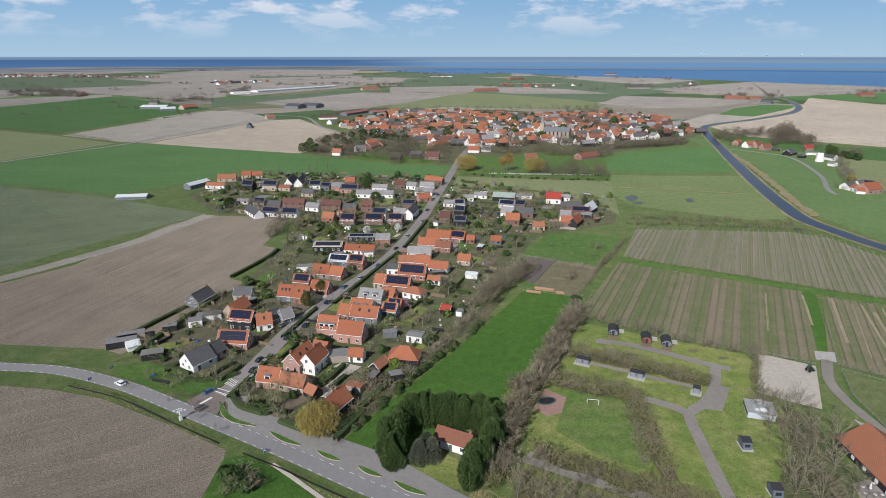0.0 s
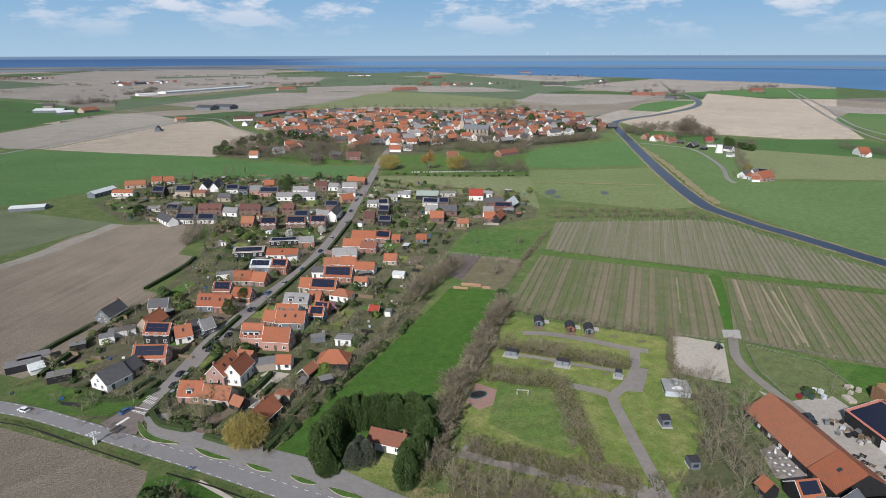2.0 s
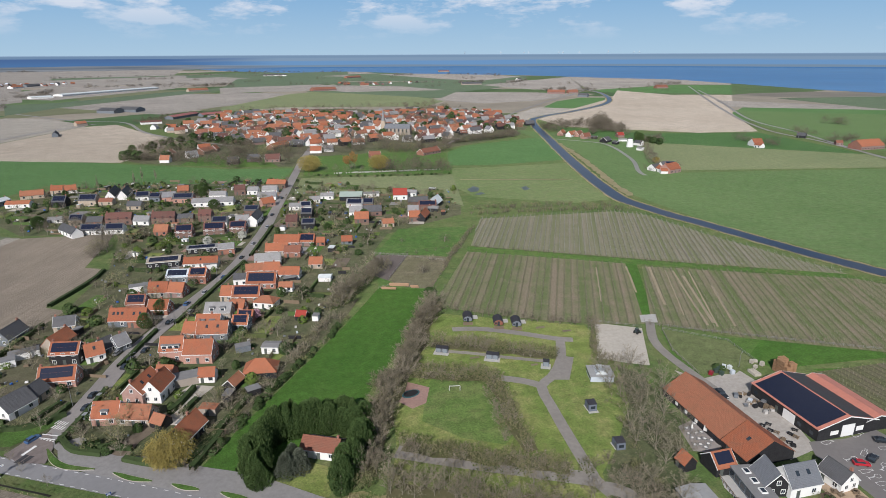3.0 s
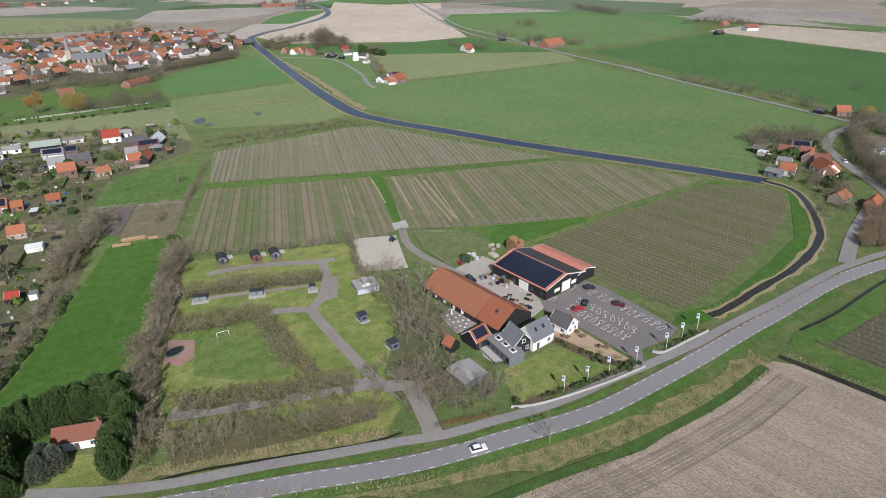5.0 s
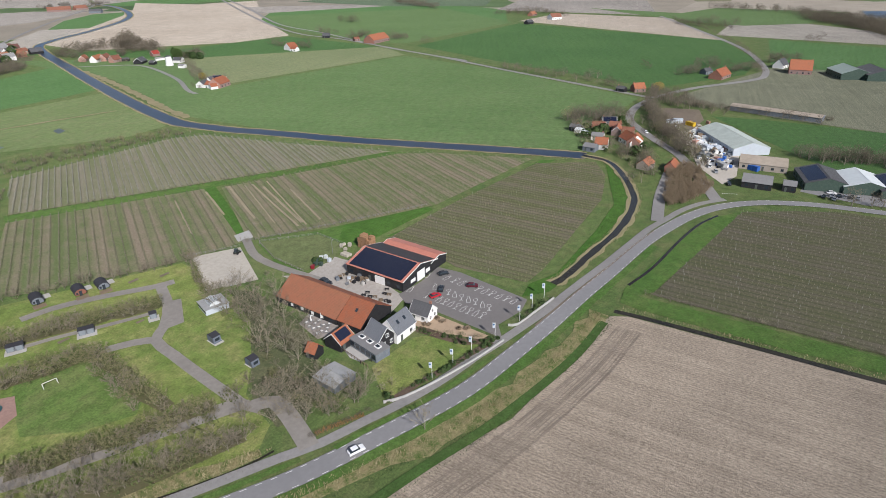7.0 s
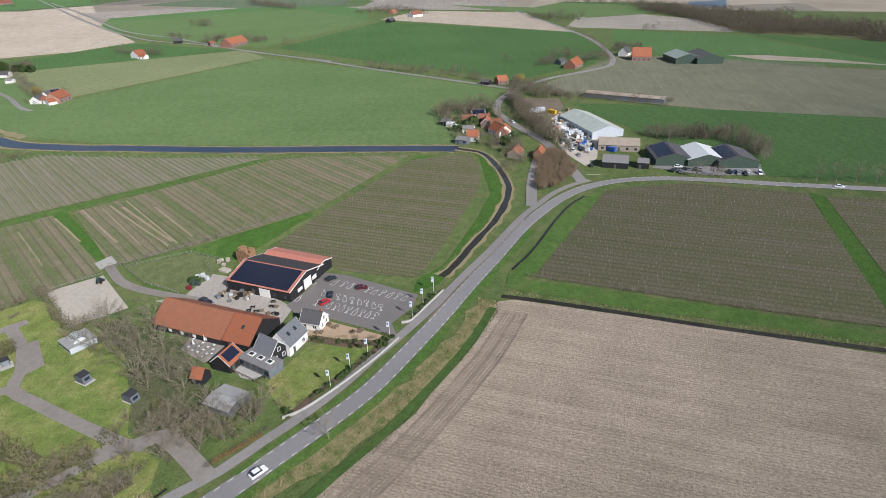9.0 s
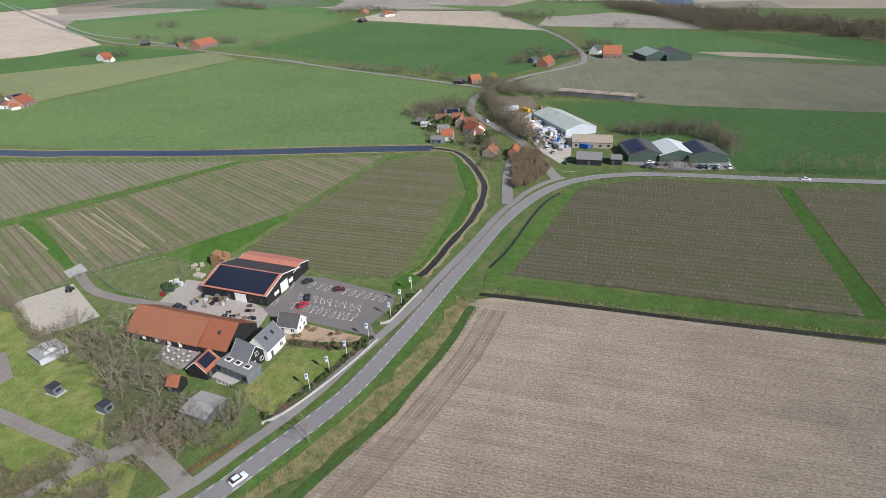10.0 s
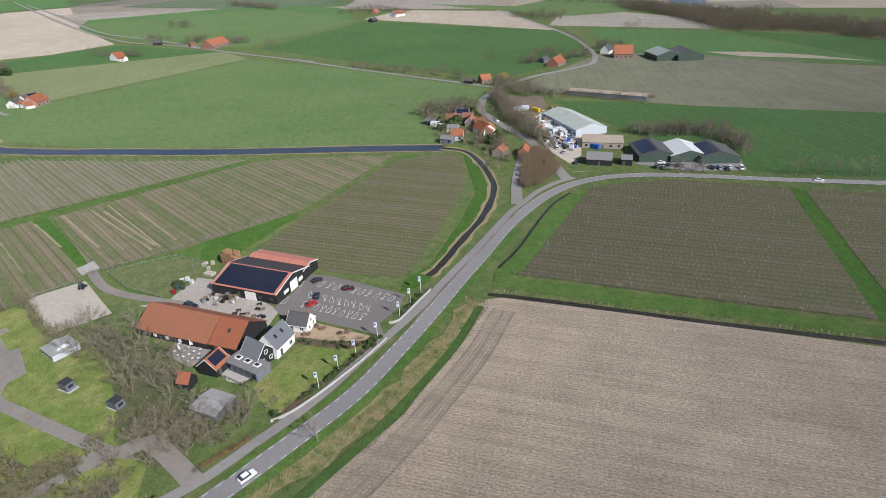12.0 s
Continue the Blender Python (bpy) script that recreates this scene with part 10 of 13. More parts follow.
bales(381.4, 61.7, 37, 1, 1, 2, "brick_pink", "pallets of wrapped goods stacked in the yard", "pallet_stack")
bales(372.4, 56.5, 22, 1, 2, 1, "timber", "pallets of wrapped goods stacked in the yard", "pallet_stack")
bales(356.2, 51.1, 82, 2, 2, 1, "sheet_white", "pallets of wrapped goods stacked in the yard", "pallet_stack")
bales(347.8, 60.0, 39, 2, 2, 1, "sand", "pallets of wrapped goods stacked in the yard", "pallet_stack")
bales(328.2, 42.2, 43, 3, 2, 1, "brick_pink", "pallets of wrapped goods stacked in the yard", "pallet_stack")
bales(391.1, 65.3, 31, 2, 2, 1, "sand", "pallets of wrapped goods stacked in the yard", "pallet_stack")
scatter("bare_bush bare_tree", [(445.2, 79.2), (429.1, 65.9), (423.7, 49.0)], 7, 5, 5, 3, "yard hedge")
flat("grass_lane", [(92.8, 293.3), (193.6, 235.3), (253.5, 202.4), (256.1, 193.0), (165.5, 242.3), (160.2, 244.5), (89.8, 284.1)], 0.1278, "verge", "green grass lane between orchard blocks", "grass")
flat("grass_lane", [(160.4, 244.4), (165.2, 242.4), (133.7, 179.2), (129.6, 180.3)], 0.1289, "meadow", "green grass lane between orchard blocks", "grass")
flat("grass_lane", [(163.1, 135.7), (191.0, 129.3), (227.2, 126.9), (280.3, 123.4), (285.8, 116.4), (236.4, 119.7), (203.9, 125.9), (168.5, 128.2)], 0.13, "meadow", "green grass lane between orchard and vines", "grass")
flat("grass_verge", [(291.7, 91.3), (291.3, 84.8), (249.8, 65.3), (230.0, 60.6), (171.7, 61.2), (157.1, 63.3), (149.8, 69.4), (158.8, 71.0), (170.4, 66.1), (210.0, 66.8), (241.4, 69.7)], 0.1311, "meadow", "bright green grass bank of the creek", "grass")
flat("grass_verge", [(169.7, 38.3), (171.8, -25.8), (170.3, -74.7), (165.4, -73.4), (163.8, -25.3), (162.0, 5.9), (161.8, 36.5), (163.0, 41.6), (172.5, 43.0), (214.8, 37.3), (247.9, 29.7), (261.0, 19.9), (206.2, 29.1), (174.0, 34.4)], 0.1322, "verge", "bright green grass verge beside the vines", "grass")

def garden_hedges(pts, turn, n, seed):
    rng = random.Random(seed)
    xs, ys = [p[0] for p in pts], [p[1] for p in pts]
    made = 0
    while made < n:
        c = Vector((rng.uniform(min(xs), max(xs)), rng.uniform(min(ys), max(ys))))
        a = radians(turn + rng.choice((0, 90, 90)) + rng.uniform(-4, 4))
        d = Vector((math.cos(a), math.sin(a))) * rng.uniform(4, 9)
        ends = (c - d, c, c + d)
        if all(inside(pts, q.x, q.y) and all(math.hypot(q.x - fx, q.y - fy) > fr + 0.5 for fx, fy, fr in FOOT) for q in ends):
            hedge([tuple(c - d), tuple(c + d)], rng.uniform(0.8, 1.4), rng.uniform(1.0, 2.0), rng.choice(("leaf_hedge", "leaf_hedge", "leaf_dark", "leaf_moss")), "clipped garden hedge between the plots", "hedge", 4)
            made += 1


def garden_sheds(pts, turn, n, seed):
    rng = random.Random(seed)
    xs, ys = [p[0] for p in pts], [p[1] for p in pts]
    made = 0
    while made < n:
        x, y = rng.uniform(min(xs), max(xs)), rng.uniform(min(ys), max(ys))
        if inside(pts, x, y) and all(math.hypot(x - fx, y - fy) > fr + 3 for fx, fy, fr in FOOT):
            shed(x, y, turn + rng.choice((0, 90)), rng.choice((3, 4, 5)), rng.choice((2.4, 3)), 2.3, rng.choice(("board_black", "board_grey", "render_white", "brick_buff")), rng.choice(("felt", "felt", "tile_old", "sheet_white")))
            keep_clear(x, y, 3)
            made += 1


garden_hedges(VILLAGE, 71, 70, 8)
garden_sheds(VILLAGE, 71, 28, 9)

flat("field_pale", [(-199.1, 1485.2), (-114.9, 1308.9), (25.1, 1688.8), (-142.3, 1827.4)], 0.1333, "soil_far", "far pale field", "field")
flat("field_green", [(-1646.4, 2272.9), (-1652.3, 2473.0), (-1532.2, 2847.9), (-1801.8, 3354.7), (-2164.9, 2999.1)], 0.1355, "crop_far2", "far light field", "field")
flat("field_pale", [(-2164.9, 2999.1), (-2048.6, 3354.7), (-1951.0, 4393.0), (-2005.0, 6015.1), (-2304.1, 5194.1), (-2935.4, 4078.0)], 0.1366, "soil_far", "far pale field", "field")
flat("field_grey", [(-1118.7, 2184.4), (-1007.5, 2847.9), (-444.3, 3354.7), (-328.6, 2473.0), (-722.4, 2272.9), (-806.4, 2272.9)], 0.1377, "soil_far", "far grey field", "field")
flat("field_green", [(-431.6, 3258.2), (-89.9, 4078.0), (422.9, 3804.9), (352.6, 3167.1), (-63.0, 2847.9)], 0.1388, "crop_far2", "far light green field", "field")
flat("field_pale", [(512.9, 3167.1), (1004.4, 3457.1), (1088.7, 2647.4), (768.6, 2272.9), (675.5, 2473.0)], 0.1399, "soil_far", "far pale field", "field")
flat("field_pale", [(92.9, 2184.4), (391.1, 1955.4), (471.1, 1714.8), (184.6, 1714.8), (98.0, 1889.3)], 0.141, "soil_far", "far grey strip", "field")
flat("field_pale", [(951.1, 152.9), (1029.1, 55.4), (914.8, -95.0), (837.5, -57.2)], 0.1421, "soil_grey", "far grey field", "field")
flat("field_green", [(1055.1, 270.3), (1250.8, 215.9), (1232.0, 9.1), (1029.1, 55.4), (965.8, 155.5)], 0.1432, "crop_light", "far light green field", "field")
flat("field_green", [(1102.6, 1146.7), (1406.5, 1113.4), (1425.0, 769.0), (1144.9, 644.7), (1072.4, 822.1), (1077.5, 917.9)], 0.1443, "crop_far2", "far light green field", "field")
flat("far_pond", [(1258.7, -7.4), (1299.0, -75.3), (1152.8, -69.5), (1156.5, -16.4)], 0.1454, "canal", "far blue pond before the wood", "water")
ribbon("grass_verge", MAIN_ROAD[10:23], 2.8, 0.1448, "verge", "green mown verge beside the road", "verge", off=-4.0, wave=0.25)
ribbon("reed_strip", [(17.9, 100.2), (41.4, 82.3), (55.2, 73.0), (72.4, 64.3), (93.2, 54.8), (118.5, 48.2), (153.7, 44.3)], 6.5, 0.1444, "reed_mix", "dry reed litter beside the road ditch", "verge", wave=1.3)
ribbon("reed_strip", [(6.8, 116.9), (21.8, 109.9), (38.5, 100.7), (58.7, 89.6)], 4.5, 0.1445, "reed_mix", "dry reed litter between trees and path", "verge", wave=1.3)
bank("reed_verge", [(6.8, 116.9), (21.8, 109.9), (38.5, 100.7), (58.7, 89.6)], 3.8, 1.0, "reed_blade", "strip of dry reed beside the camp trees", 0, 17, dense=8)
bank("grass_edge", [(6.8, 116.9), (21.8, 109.9), (38.5, 100.7), (58.7, 89.6)], 2.0, 0.5, "leaf_green", "rough green grass beside the cycle path", -2.6, 18, dense=6)
scatter("bare_bush", [(68.6, 83.1), (75.4, 80.0), (83.0, 76.8)], 0.7, 1.2, 1.4, 0.35, "clipped hedge")
scatter("slim_tree slim_tree olive_bush", [(12.1, 119.6), (23.8, 114.8), (36.3, 107.1), (51.5, 97.6), (61.4, 93.1)], 3.6, 5.2, 4.8, 1.2, "roadside trees")
scatter("bare_bush olive_bush", [(18.6, 121.2), (29.4, 115.8), (42.5, 108.0), (58.3, 98.1)], 3.0, 3.0, 3.2, 1.2, "camp hedge")
scatter("olive_bush bare_bush bare_tree", [(25.2, 128.8), (35.7, 123.8), (46.5, 118.2), (59.8, 110.1)], 2.4, 4.0, 3.6, 1.4, "camp hedge")
row_of_plants("open_tree slim_tree", [(9.7, 127.3), (15.0, 123.3), (20.0, 119.8), (25.6, 116.1), (31.6, 111.6), (37.8, 107.3), (44.5, 103.6), (51.6, 100.2), (59.0, 96.6), (64.8, 95.3)], 4.2, 6.4, 6.0, 0.9, "roadside trees")
row_of_plants("open_tree slim_tree", [(14.6, 127.7), (21.9, 123.4), (29.1, 118.2), (36.2, 112.6), (44.0, 107.9), (52.2, 103.5), (59.4, 99.6)], 5.0, 6.0, 5.6, 0.9, "roadside trees")
scatter("olive_bush bare_bush", [(9.7, 127.3), (15.0, 123.3), (20.0, 119.8), (25.6, 116.1), (31.6, 111.6), (37.8, 107.3), (44.5, 103.6), (51.6, 100.2), (59.0, 96.6), (64.8, 95.3)], 2.2, 2.4, 2.8, 1.2, "roadside hedge")
ribbon("road_ditch", [(13.2, 110.6), (19.8, 107.9), (31.0, 102.0), (41.5, 96.0), (52.6, 89.9), (60.7, 87.3)], 0.8, 0.2056, "ditch", "dark ditch between path and camp trees", "ditch", wave=0.15)
bank("reed_verge", [(13.2, 110.6), (19.8, 107.9), (31.0, 102.0), (41.5, 96.0), (52.6, 89.9), (60.7, 87.3)], 1.6, 0.8, "reed_blade", "dry reed along the camp ditch", 1.3, 71, dense=9)
bank("grass_edge", [(13.2, 110.6), (19.8, 107.9), (31.0, 102.0), (41.5, 96.0), (52.6, 89.9), (60.7, 87.3)], 1.2, 0.45, "leaf_moss", "rough green grass along the camp ditch", -1.0, 72, dense=8)
bank("brown_hedge", [(69.5, 83.2), (72.9, 81.4), (76.6, 79.6), (80.5, 77.4)], 1.3, 1.3, "twig_rust", "low clipped brown hedge beside the path", 0, 73, category="hedge", dense=40, blade=0.05)
ribbon("bare_strip", [(143.3, 243.1), (132.9, 221.9), (124.5, 204.8)], 0.7, 0.1846, "sand_strip", "bare sandy strip between fruit rows", "ground", wave=0.12)
ribbon("bare_strip", [(158.1, 240.3), (150.8, 224.0), (144.3, 209.5)], 0.95, 0.1848, "sand_strip", "bare sandy strip between fruit rows", "ground", wave=0.12)
ribbon("bare_strip", [(168.6, 236.7), (157.6, 213.9), (148.3, 194.6)], 1.2, 0.1850, "sand_strip", "bare sandy strip between fruit rows", "ground", wave=0.12)
ribbon("bare_strip", [(173.7, 231.1), (160.5, 205.2), (149.5, 183.7)], 0.7, 0.1852, "sand_strip", "bare sandy strip between fruit rows", "ground", wave=0.12)
ribbon("bare_strip", [(176.4, 229.1), (163.0, 198.1), (152.4, 172.9)], 0.95, 0.1854, "sand_strip", "bare sandy strip between fruit rows", "ground", wave=0.12)
ribbon("bare_strip", [(177.0, 221.8), (165.5, 195.9), (155.8, 174.2)], 1.2, 0.1856, "sand_strip", "bare sandy strip between fruit rows", "ground", wave=0.12)
ribbon("bare_strip", [(183.2, 226.4), (167.6, 195.5), (155.2, 171.0)], 0.7, 0.1858, "sand_strip", "bare sandy strip between fruit rows", "ground", wave=0.12)
ribbon("bare_strip", [(181.4, 207.5), (170.9, 187.0), (162.1, 169.7)], 0.95, 0.1860, "sand_strip", "bare sandy strip between fruit rows", "ground", wave=0.12)
flat("garden_lawn", [(-111.3, 176.5), (-101.7, 181.2), (-91.7, 175.4), (-81.3, 170.6), (-66.5, 170.6), (-71.9, 165.1), (-77.8, 159.8), (-91.3, 162.4), (-105.4, 170.6)], 0.1509, "verge", "green corner lawn by the junction", "grass")
flat("garden_lawn", [(-104.6, 192.9), (-95.5, 198.3), (-91.3, 195.5), (-99.5, 188.6)], 0.152, "lawn", "small green garden lawn", "grass")
flat("drive", [(-51.4, 147.2), (-48.6, 155.1), (-40.5, 165.7), (-36.4, 163.1), (-44.6, 153.0), (-46.9, 145.5)], 0.1531, "earth", "brown gravel drive", "drive")
flat("drive", [(-38.7, 175.4), (-34.7, 180.4), (-27.5, 177.3), (-32.2, 170.6), (-35.1, 167.8)], 0.1542, "sand", "pale sandy yard", "drive")
flat("garden_lawn", [(-16.4, 181.2), (-8.2, 198.3), (1.3, 198.3), (-10.1, 173.5)], 0.1553, "lawn", "rough garden grass", "grass")
flat("garden_lawn", [(-21.5, 218.4), (-5.7, 229.8), (10.5, 218.4), (1.3, 200.6), (-13.7, 203.0)], 0.1564, "garden", "tussocky brown garden grass", "grass")
hedge([(-89.6, 170.6), (-77.4, 167.8), (-67.9, 172.1)], 1.8, 1.5)
hedge([(-65.6, 159.8), (-60.7, 153.0), (-52.8, 149.2)], 1.8, 1.5)
hedge([(-46.9, 145.5), (-38.6, 141.0), (-31.2, 139.2)], 1.8, 1.5)
hedge([(-30.1, 139.7), (-26.9, 147.2), (-21.6, 158.2)], 1.8, 1.5)
hedge([(-40.7, 181.2), (-36.9, 187.3), (-34.9, 190.3)], 1.8, 1.5)
hedge([(-35.5, 163.1), (-31.9, 170.6)], 1.8, 1.5)
hedge([(-119.4, 193.8), (-114.8, 207.9), (-107.3, 226.8)], 1.8, 1.5)
plant("bare_tree", -52.9, 158.2, 6, 6)
plant("olive_tree", -48.9, 163.1, 7, 7)
plant("bare_tree", -43.1, 161.4, 6, 6)
plant("bare_tree", -25.7, 163.1, 7, 9)
plant("bare_tree", -21.6, 166.4, 6, 7)
plant("spring_bush", -16.1, 177.3, 3, 4)
plant("bare_tree", -52.9, 226.8, 8, 7)
plant("bare_tree", -61.5, 218.4, 6, 5)
plant("bare_tree", -60.3, 159.8, 5, 5)
plant("evergreen_bush", -63.1, 163.1, 2, 3)
plant("evergreen_bush", -56.7, 153.6, 2, 4)
plant("pink_tree", -16.3, 226.8, 4, 4)
plant("spring_bush", -22.2, 226.8, 4, 5)
plant("olive_bush", -12.3, 218.4, 3, 4)
plant("blossom_tree", -44.7, 333.9, 5, 5)
plant("blossom_tree", -26.8, 339.8, 5, 5)
plant("cypress", -57.1, 229.8, 6, 5)
plant("cypress", -53.6, 242.3, 6, 5)
flat("field_sown", [(472.5, 97.9), (527.7, 82.2), (631.8, 51.1), (620.1, -51.2), (604.5, -124.3), (599.4, -194.7), (550.7, -328.8), (436.9, -269.0), (432.5, -148.0), (427.1, -26.1), (435.1, 26.6), (454.3, 83.1)], 0.1575, "soil_sown2", "grey-green sown field with pale patches", "field")
flat("field_pale", [(655.7, -45.4), (661.1, -84.4), (651.1, -132.3), (624.7, -181.2), (631.7, -129.0), (633.4, -76.8)], 0.1586, "soil_pale", "pale dry patch in the sown field", "field")
flat("paddock", [(133.5, 174.8), (150.5, 160.0), (149.2, 145.1), (136.2, 139.6), (125.3, 142.7), (126.7, 160.3)], 0.1597, "paddock_grass", "fenced grey-green paddock beside the yard", "grass")
fence([(133.5, 174.8), (141.8, 167.5), (150.5, 160.0), (149.2, 145.1)])
fence([(132.8, 174.1), (126.7, 159.1), (125.0, 142.5)])
flat("concrete_pad", [(132.3, 188.5), (139.1, 187.5), (135.3, 180.5), (129.3, 182.4)], 0.1608, "concrete", "pale concrete slab at the lane end", "paving")
scatter("bare_tree", [(1165.6, 81.7), (1085.1, 17.0), (985.6, -41.1), (856.0, -79.1)], 4.6, 11, 12, 9.9, "far wood")
scatter("bare_tree", [(1103.7, 67.6), (1015.4, 6.9), (914.8, -42.8), (822.8, -76.7)], 4.6, 11, 12, 9.9, "far wood")
scatter("bare_tree", [(880.0, -86.3), (907.5, -129.5), (887.3, -185.1), (829.3, -259.0), (766.3, -330.7)], 4.6, 11, 12, 11.0, "far wood")
scatter("bare_tree", [(834.9, -92.3), (830.6, -162.7), (772.9, -243.2), (712.1, -309.6)], 4.6, 11, 12, 9.9, "far wood")
scatter("bare_tree", [(858.0, -104.2), (858.6, -179.8), (800.2, -250.8), (742.2, -321.3)], 4.6, 11, 12, 11.0, "far wood")
scatter("bare_tree", [(1034.4, -74.7), (1004.0, -118.8), (1020.5, -147.0)], 4.6, 11, 12, 8.8, "far wood")
scatter("bare_tree", [(1238.4, 221.7), (1212.2, 152.7), (1187.4, 58.7)], 4.6, 11, 12, 8.8, "far wood")
scatter("bare_tree bare_bush", [(778.6, 708.6), (786.2, 699.2), (781.0, 679.1)], 4.5, 10, 10, 4, "farm trees")
scatter("bare_tree bare_bush", [(834.7, 40.3), (840.9, 35.0), (835.6, 29.1)], 4.5, 9, 9, 4, "farm trees")
scatter("bare_tree bare_bush", [(644.0, 39.9), (647.9, 37.4), (644.7, 34.3)], 4.5, 9, 9, 4, "farm trees")
scatter("bare_tree bare_bush", [(571.9, 84.7), (575.3, 82.1), (572.8, 78.5)], 4.5, 8, 8, 4, "farm trees")
scatter("bare_tree bare_bush", [(613.1, 109.4), (617.4, 103.8), (614.9, 97.2)], 4.5, 9, 9, 4, "farm trees")
scatter("bare_tree bare_bush", [(598.9, 70.4), (602.6, 67.1), (600.0, 63.0)], 4.5, 8, 8, 4, "farm trees")
scatter("bare_tree bare_bush", [(472.9, 119.9), (475.6, 117.3), (474.1, 113.6)], 4.5, 7, 7, 4, "farm trees")
scatter("bare_tree bare_bush", [(471.1, 105.5), (473.8, 102.8), (472.3, 99.3)], 4.5, 8, 8, 4, "farm trees")
scatter("bare_tree bare_bush", [(460.7, 92.7), (463.4, 89.3), (462.2, 85.0)], 4.5, 8, 8, 4, "farm trees")
scatter("bare_tree bare_bush", [(484.7, 157.4), (487.6, 154.8), (485.9, 150.7)], 4.5, 8, 8, 4, "farm trees")
scatter("bare_tree bare_bush", [(999.4, 485.8), (1009.0, 478.4), (1000.2, 462.5)], 4.5, 9, 9, 4, "farm trees")
scatter("bare_tree bare_bush", [(992.1, 193.0), (1000.9, 182.9), (993.0, 169.8)], 4.5, 9, 9, 4, "farm trees")
scatter("bare_tree bare_bush", [(679.4, 57.9), (683.6, 56.0), (680.0, 53.2)], 4.5, 8, 8, 4, "farm trees")
scatter("bare_tree bare_bush", [(638.1, 31.1), (642.2, 27.0), (639.3, 22.4)], 4.5, 6, 6, 4, "farm trees")
scatter("bare_tree bare_bush", [(636.1, -3.5), (639.8, -5.6), (636.7, -7.7)], 4.5, 6, 6, 4, "farm trees")
scatter("bare_tree bare_bush", [(652.6, -22.6), (656.3, -24.2), (653.0, -25.8)], 4.5, 6, 6, 4, "farm trees")
scatter("bare_tree bare_bush", [(651.2, 498.0), (656.1, 497.4), (652.1, 490.4)], 4.5, 9, 9, 4, "farm trees")
scatter("bare_tree bare_bush", [(630.8, 440.2), (635.4, 438.5), (631.9, 431.5)], 4.5, 8, 8, 4, "farm trees")
scatter("bare_tree bare_bush", [(573.7, 152.9), (577.1, 151.0), (574.5, 147.5)], 4.5, 8, 8, 4, "farm trees")
scatter("bare_tree bare_bush olive_bush", [(364.2, 143.1), (363.9, 137.7), (366.3, 133.4)], 3.2, 9, 9, 3, "cottage trees")
scatter("bare_tree bare_bush olive_bush", [(375.6, 139.9), (375.3, 133.7), (378.0, 128.6)], 3.2, 9, 9, 3, "cottage trees")
scatter("bare_tree bare_bush olive_bush", [(366.8, 123.7), (366.4, 118.8), (368.7, 114.9)], 3.2, 8, 8, 3, "cottage trees")
scatter("bare_tree bare_bush olive_bush", [(343.3, 128.3), (342.6, 125.4), (344.4, 123.4)], 3.2, 7, 7, 3, "cottage trees")
scatter("bare_tree bare_bush olive_bush", [(390.9, 127.9), (390.4, 122.3), (393.0, 117.8)], 3.2, 9, 9, 3, "cottage trees")
scatter("bare_tree bare_bush olive_bush", [(339.4, 98.3), (338.7, 95.6), (340.4, 93.6)], 3.2, 6, 6, 3, "cottage trees")
scatter("bare_tree bare_bush olive_bush", [(300.7, 78.6), (300.3, 75.9), (301.8, 73.8)], 3.2, 6, 6, 3, "cottage trees")
scatter("bare_tree bare_bush olive_bush", [(309.5, 85.8), (309.2, 82.4), (310.9, 79.6)], 3.2, 6, 6, 3, "cottage trees")
scatter("bare_tree bare_bush olive_bush", [(314.7, 101.7), (314.2, 98.9), (315.9, 96.7)], 3.2, 5, 5, 3, "cottage trees")
scatter("bare_tree bare_bush olive_bush", [(272.9, 69.3), (272.4, 67.7), (273.6, 66.5)], 3.2, 6, 6, 3, "cottage trees")
scatter("bare_tree bare_bush olive_bush", [(286.1, 70.2), (285.6, 68.6), (286.8, 67.4)], 3.2, 6, 6, 3, "cottage trees")
scatter("bare_tree bare_bush olive_bush", [(354.5, 120.8), (353.6, 118.6), (355.3, 117.2)], 3.2, 6, 6, 3, "cottage trees")
scatter("bare_tree bare_bush olive_bush", [(365.5, 88.8), (364.7, 86.0), (366.6, 83.9)], 3.2, 7, 7, 3, "cottage trees")
scatter("bare_tree bare_bush olive_bush", [(338.3, 75.2), (337.6, 72.7), (339.3, 70.6)], 3.2, 7, 7, 3, "cottage trees")
scatter("bare_tree bare_bush olive_bush", [(334.4, 65.5), (333.7, 63.4), (335.3, 61.7)], 3.2, 7, 7, 3, "cottage trees")
scatter("bare_tree bare_bush", [(463.9, 121.3), (450.3, 104.3), (433.7, 89.7), (432.5, 76.8)], 3.4, 8, 7, 3.5, "yard hedge")
scatter("bare_tree bare_bush", [(433.5, 109.9), (397.6, 95.1), (364.5, 80.5), (343.6, 68.1), (325.1, 55.8)], 3.4, 8, 7, 3.5, "yard hedge")
scatter("bare_tree bare_bush", [(351.9, 8.5), (351.0, -8.8), (365.0, -29.0), (358.7, -42.9), (330.8, -51.3)], 3.4, 8, 7, 3.5, "yard hedge")
scatter("bare_tree bare_bush", [(349.6, -2.6), (356.1, -21.1), (351.0, -38.9), (322.7, -49.5)], 3.4, 8, 7, 3.5, "yard hedge")
scatter("bare_tree", [(350.9, 763.4), (379.4, 774.5), (431.2, 803.7), (452.9, 774.5), (436.5, 697.9)], 4.5, 11, 11, 5, "mill trees")
scatter("bare_tree", [(359.4, 747.3), (405.9, 768.9), (428.3, 736.9), (419.3, 679.9)], 4.5, 9, 9, 5, "mill trees")
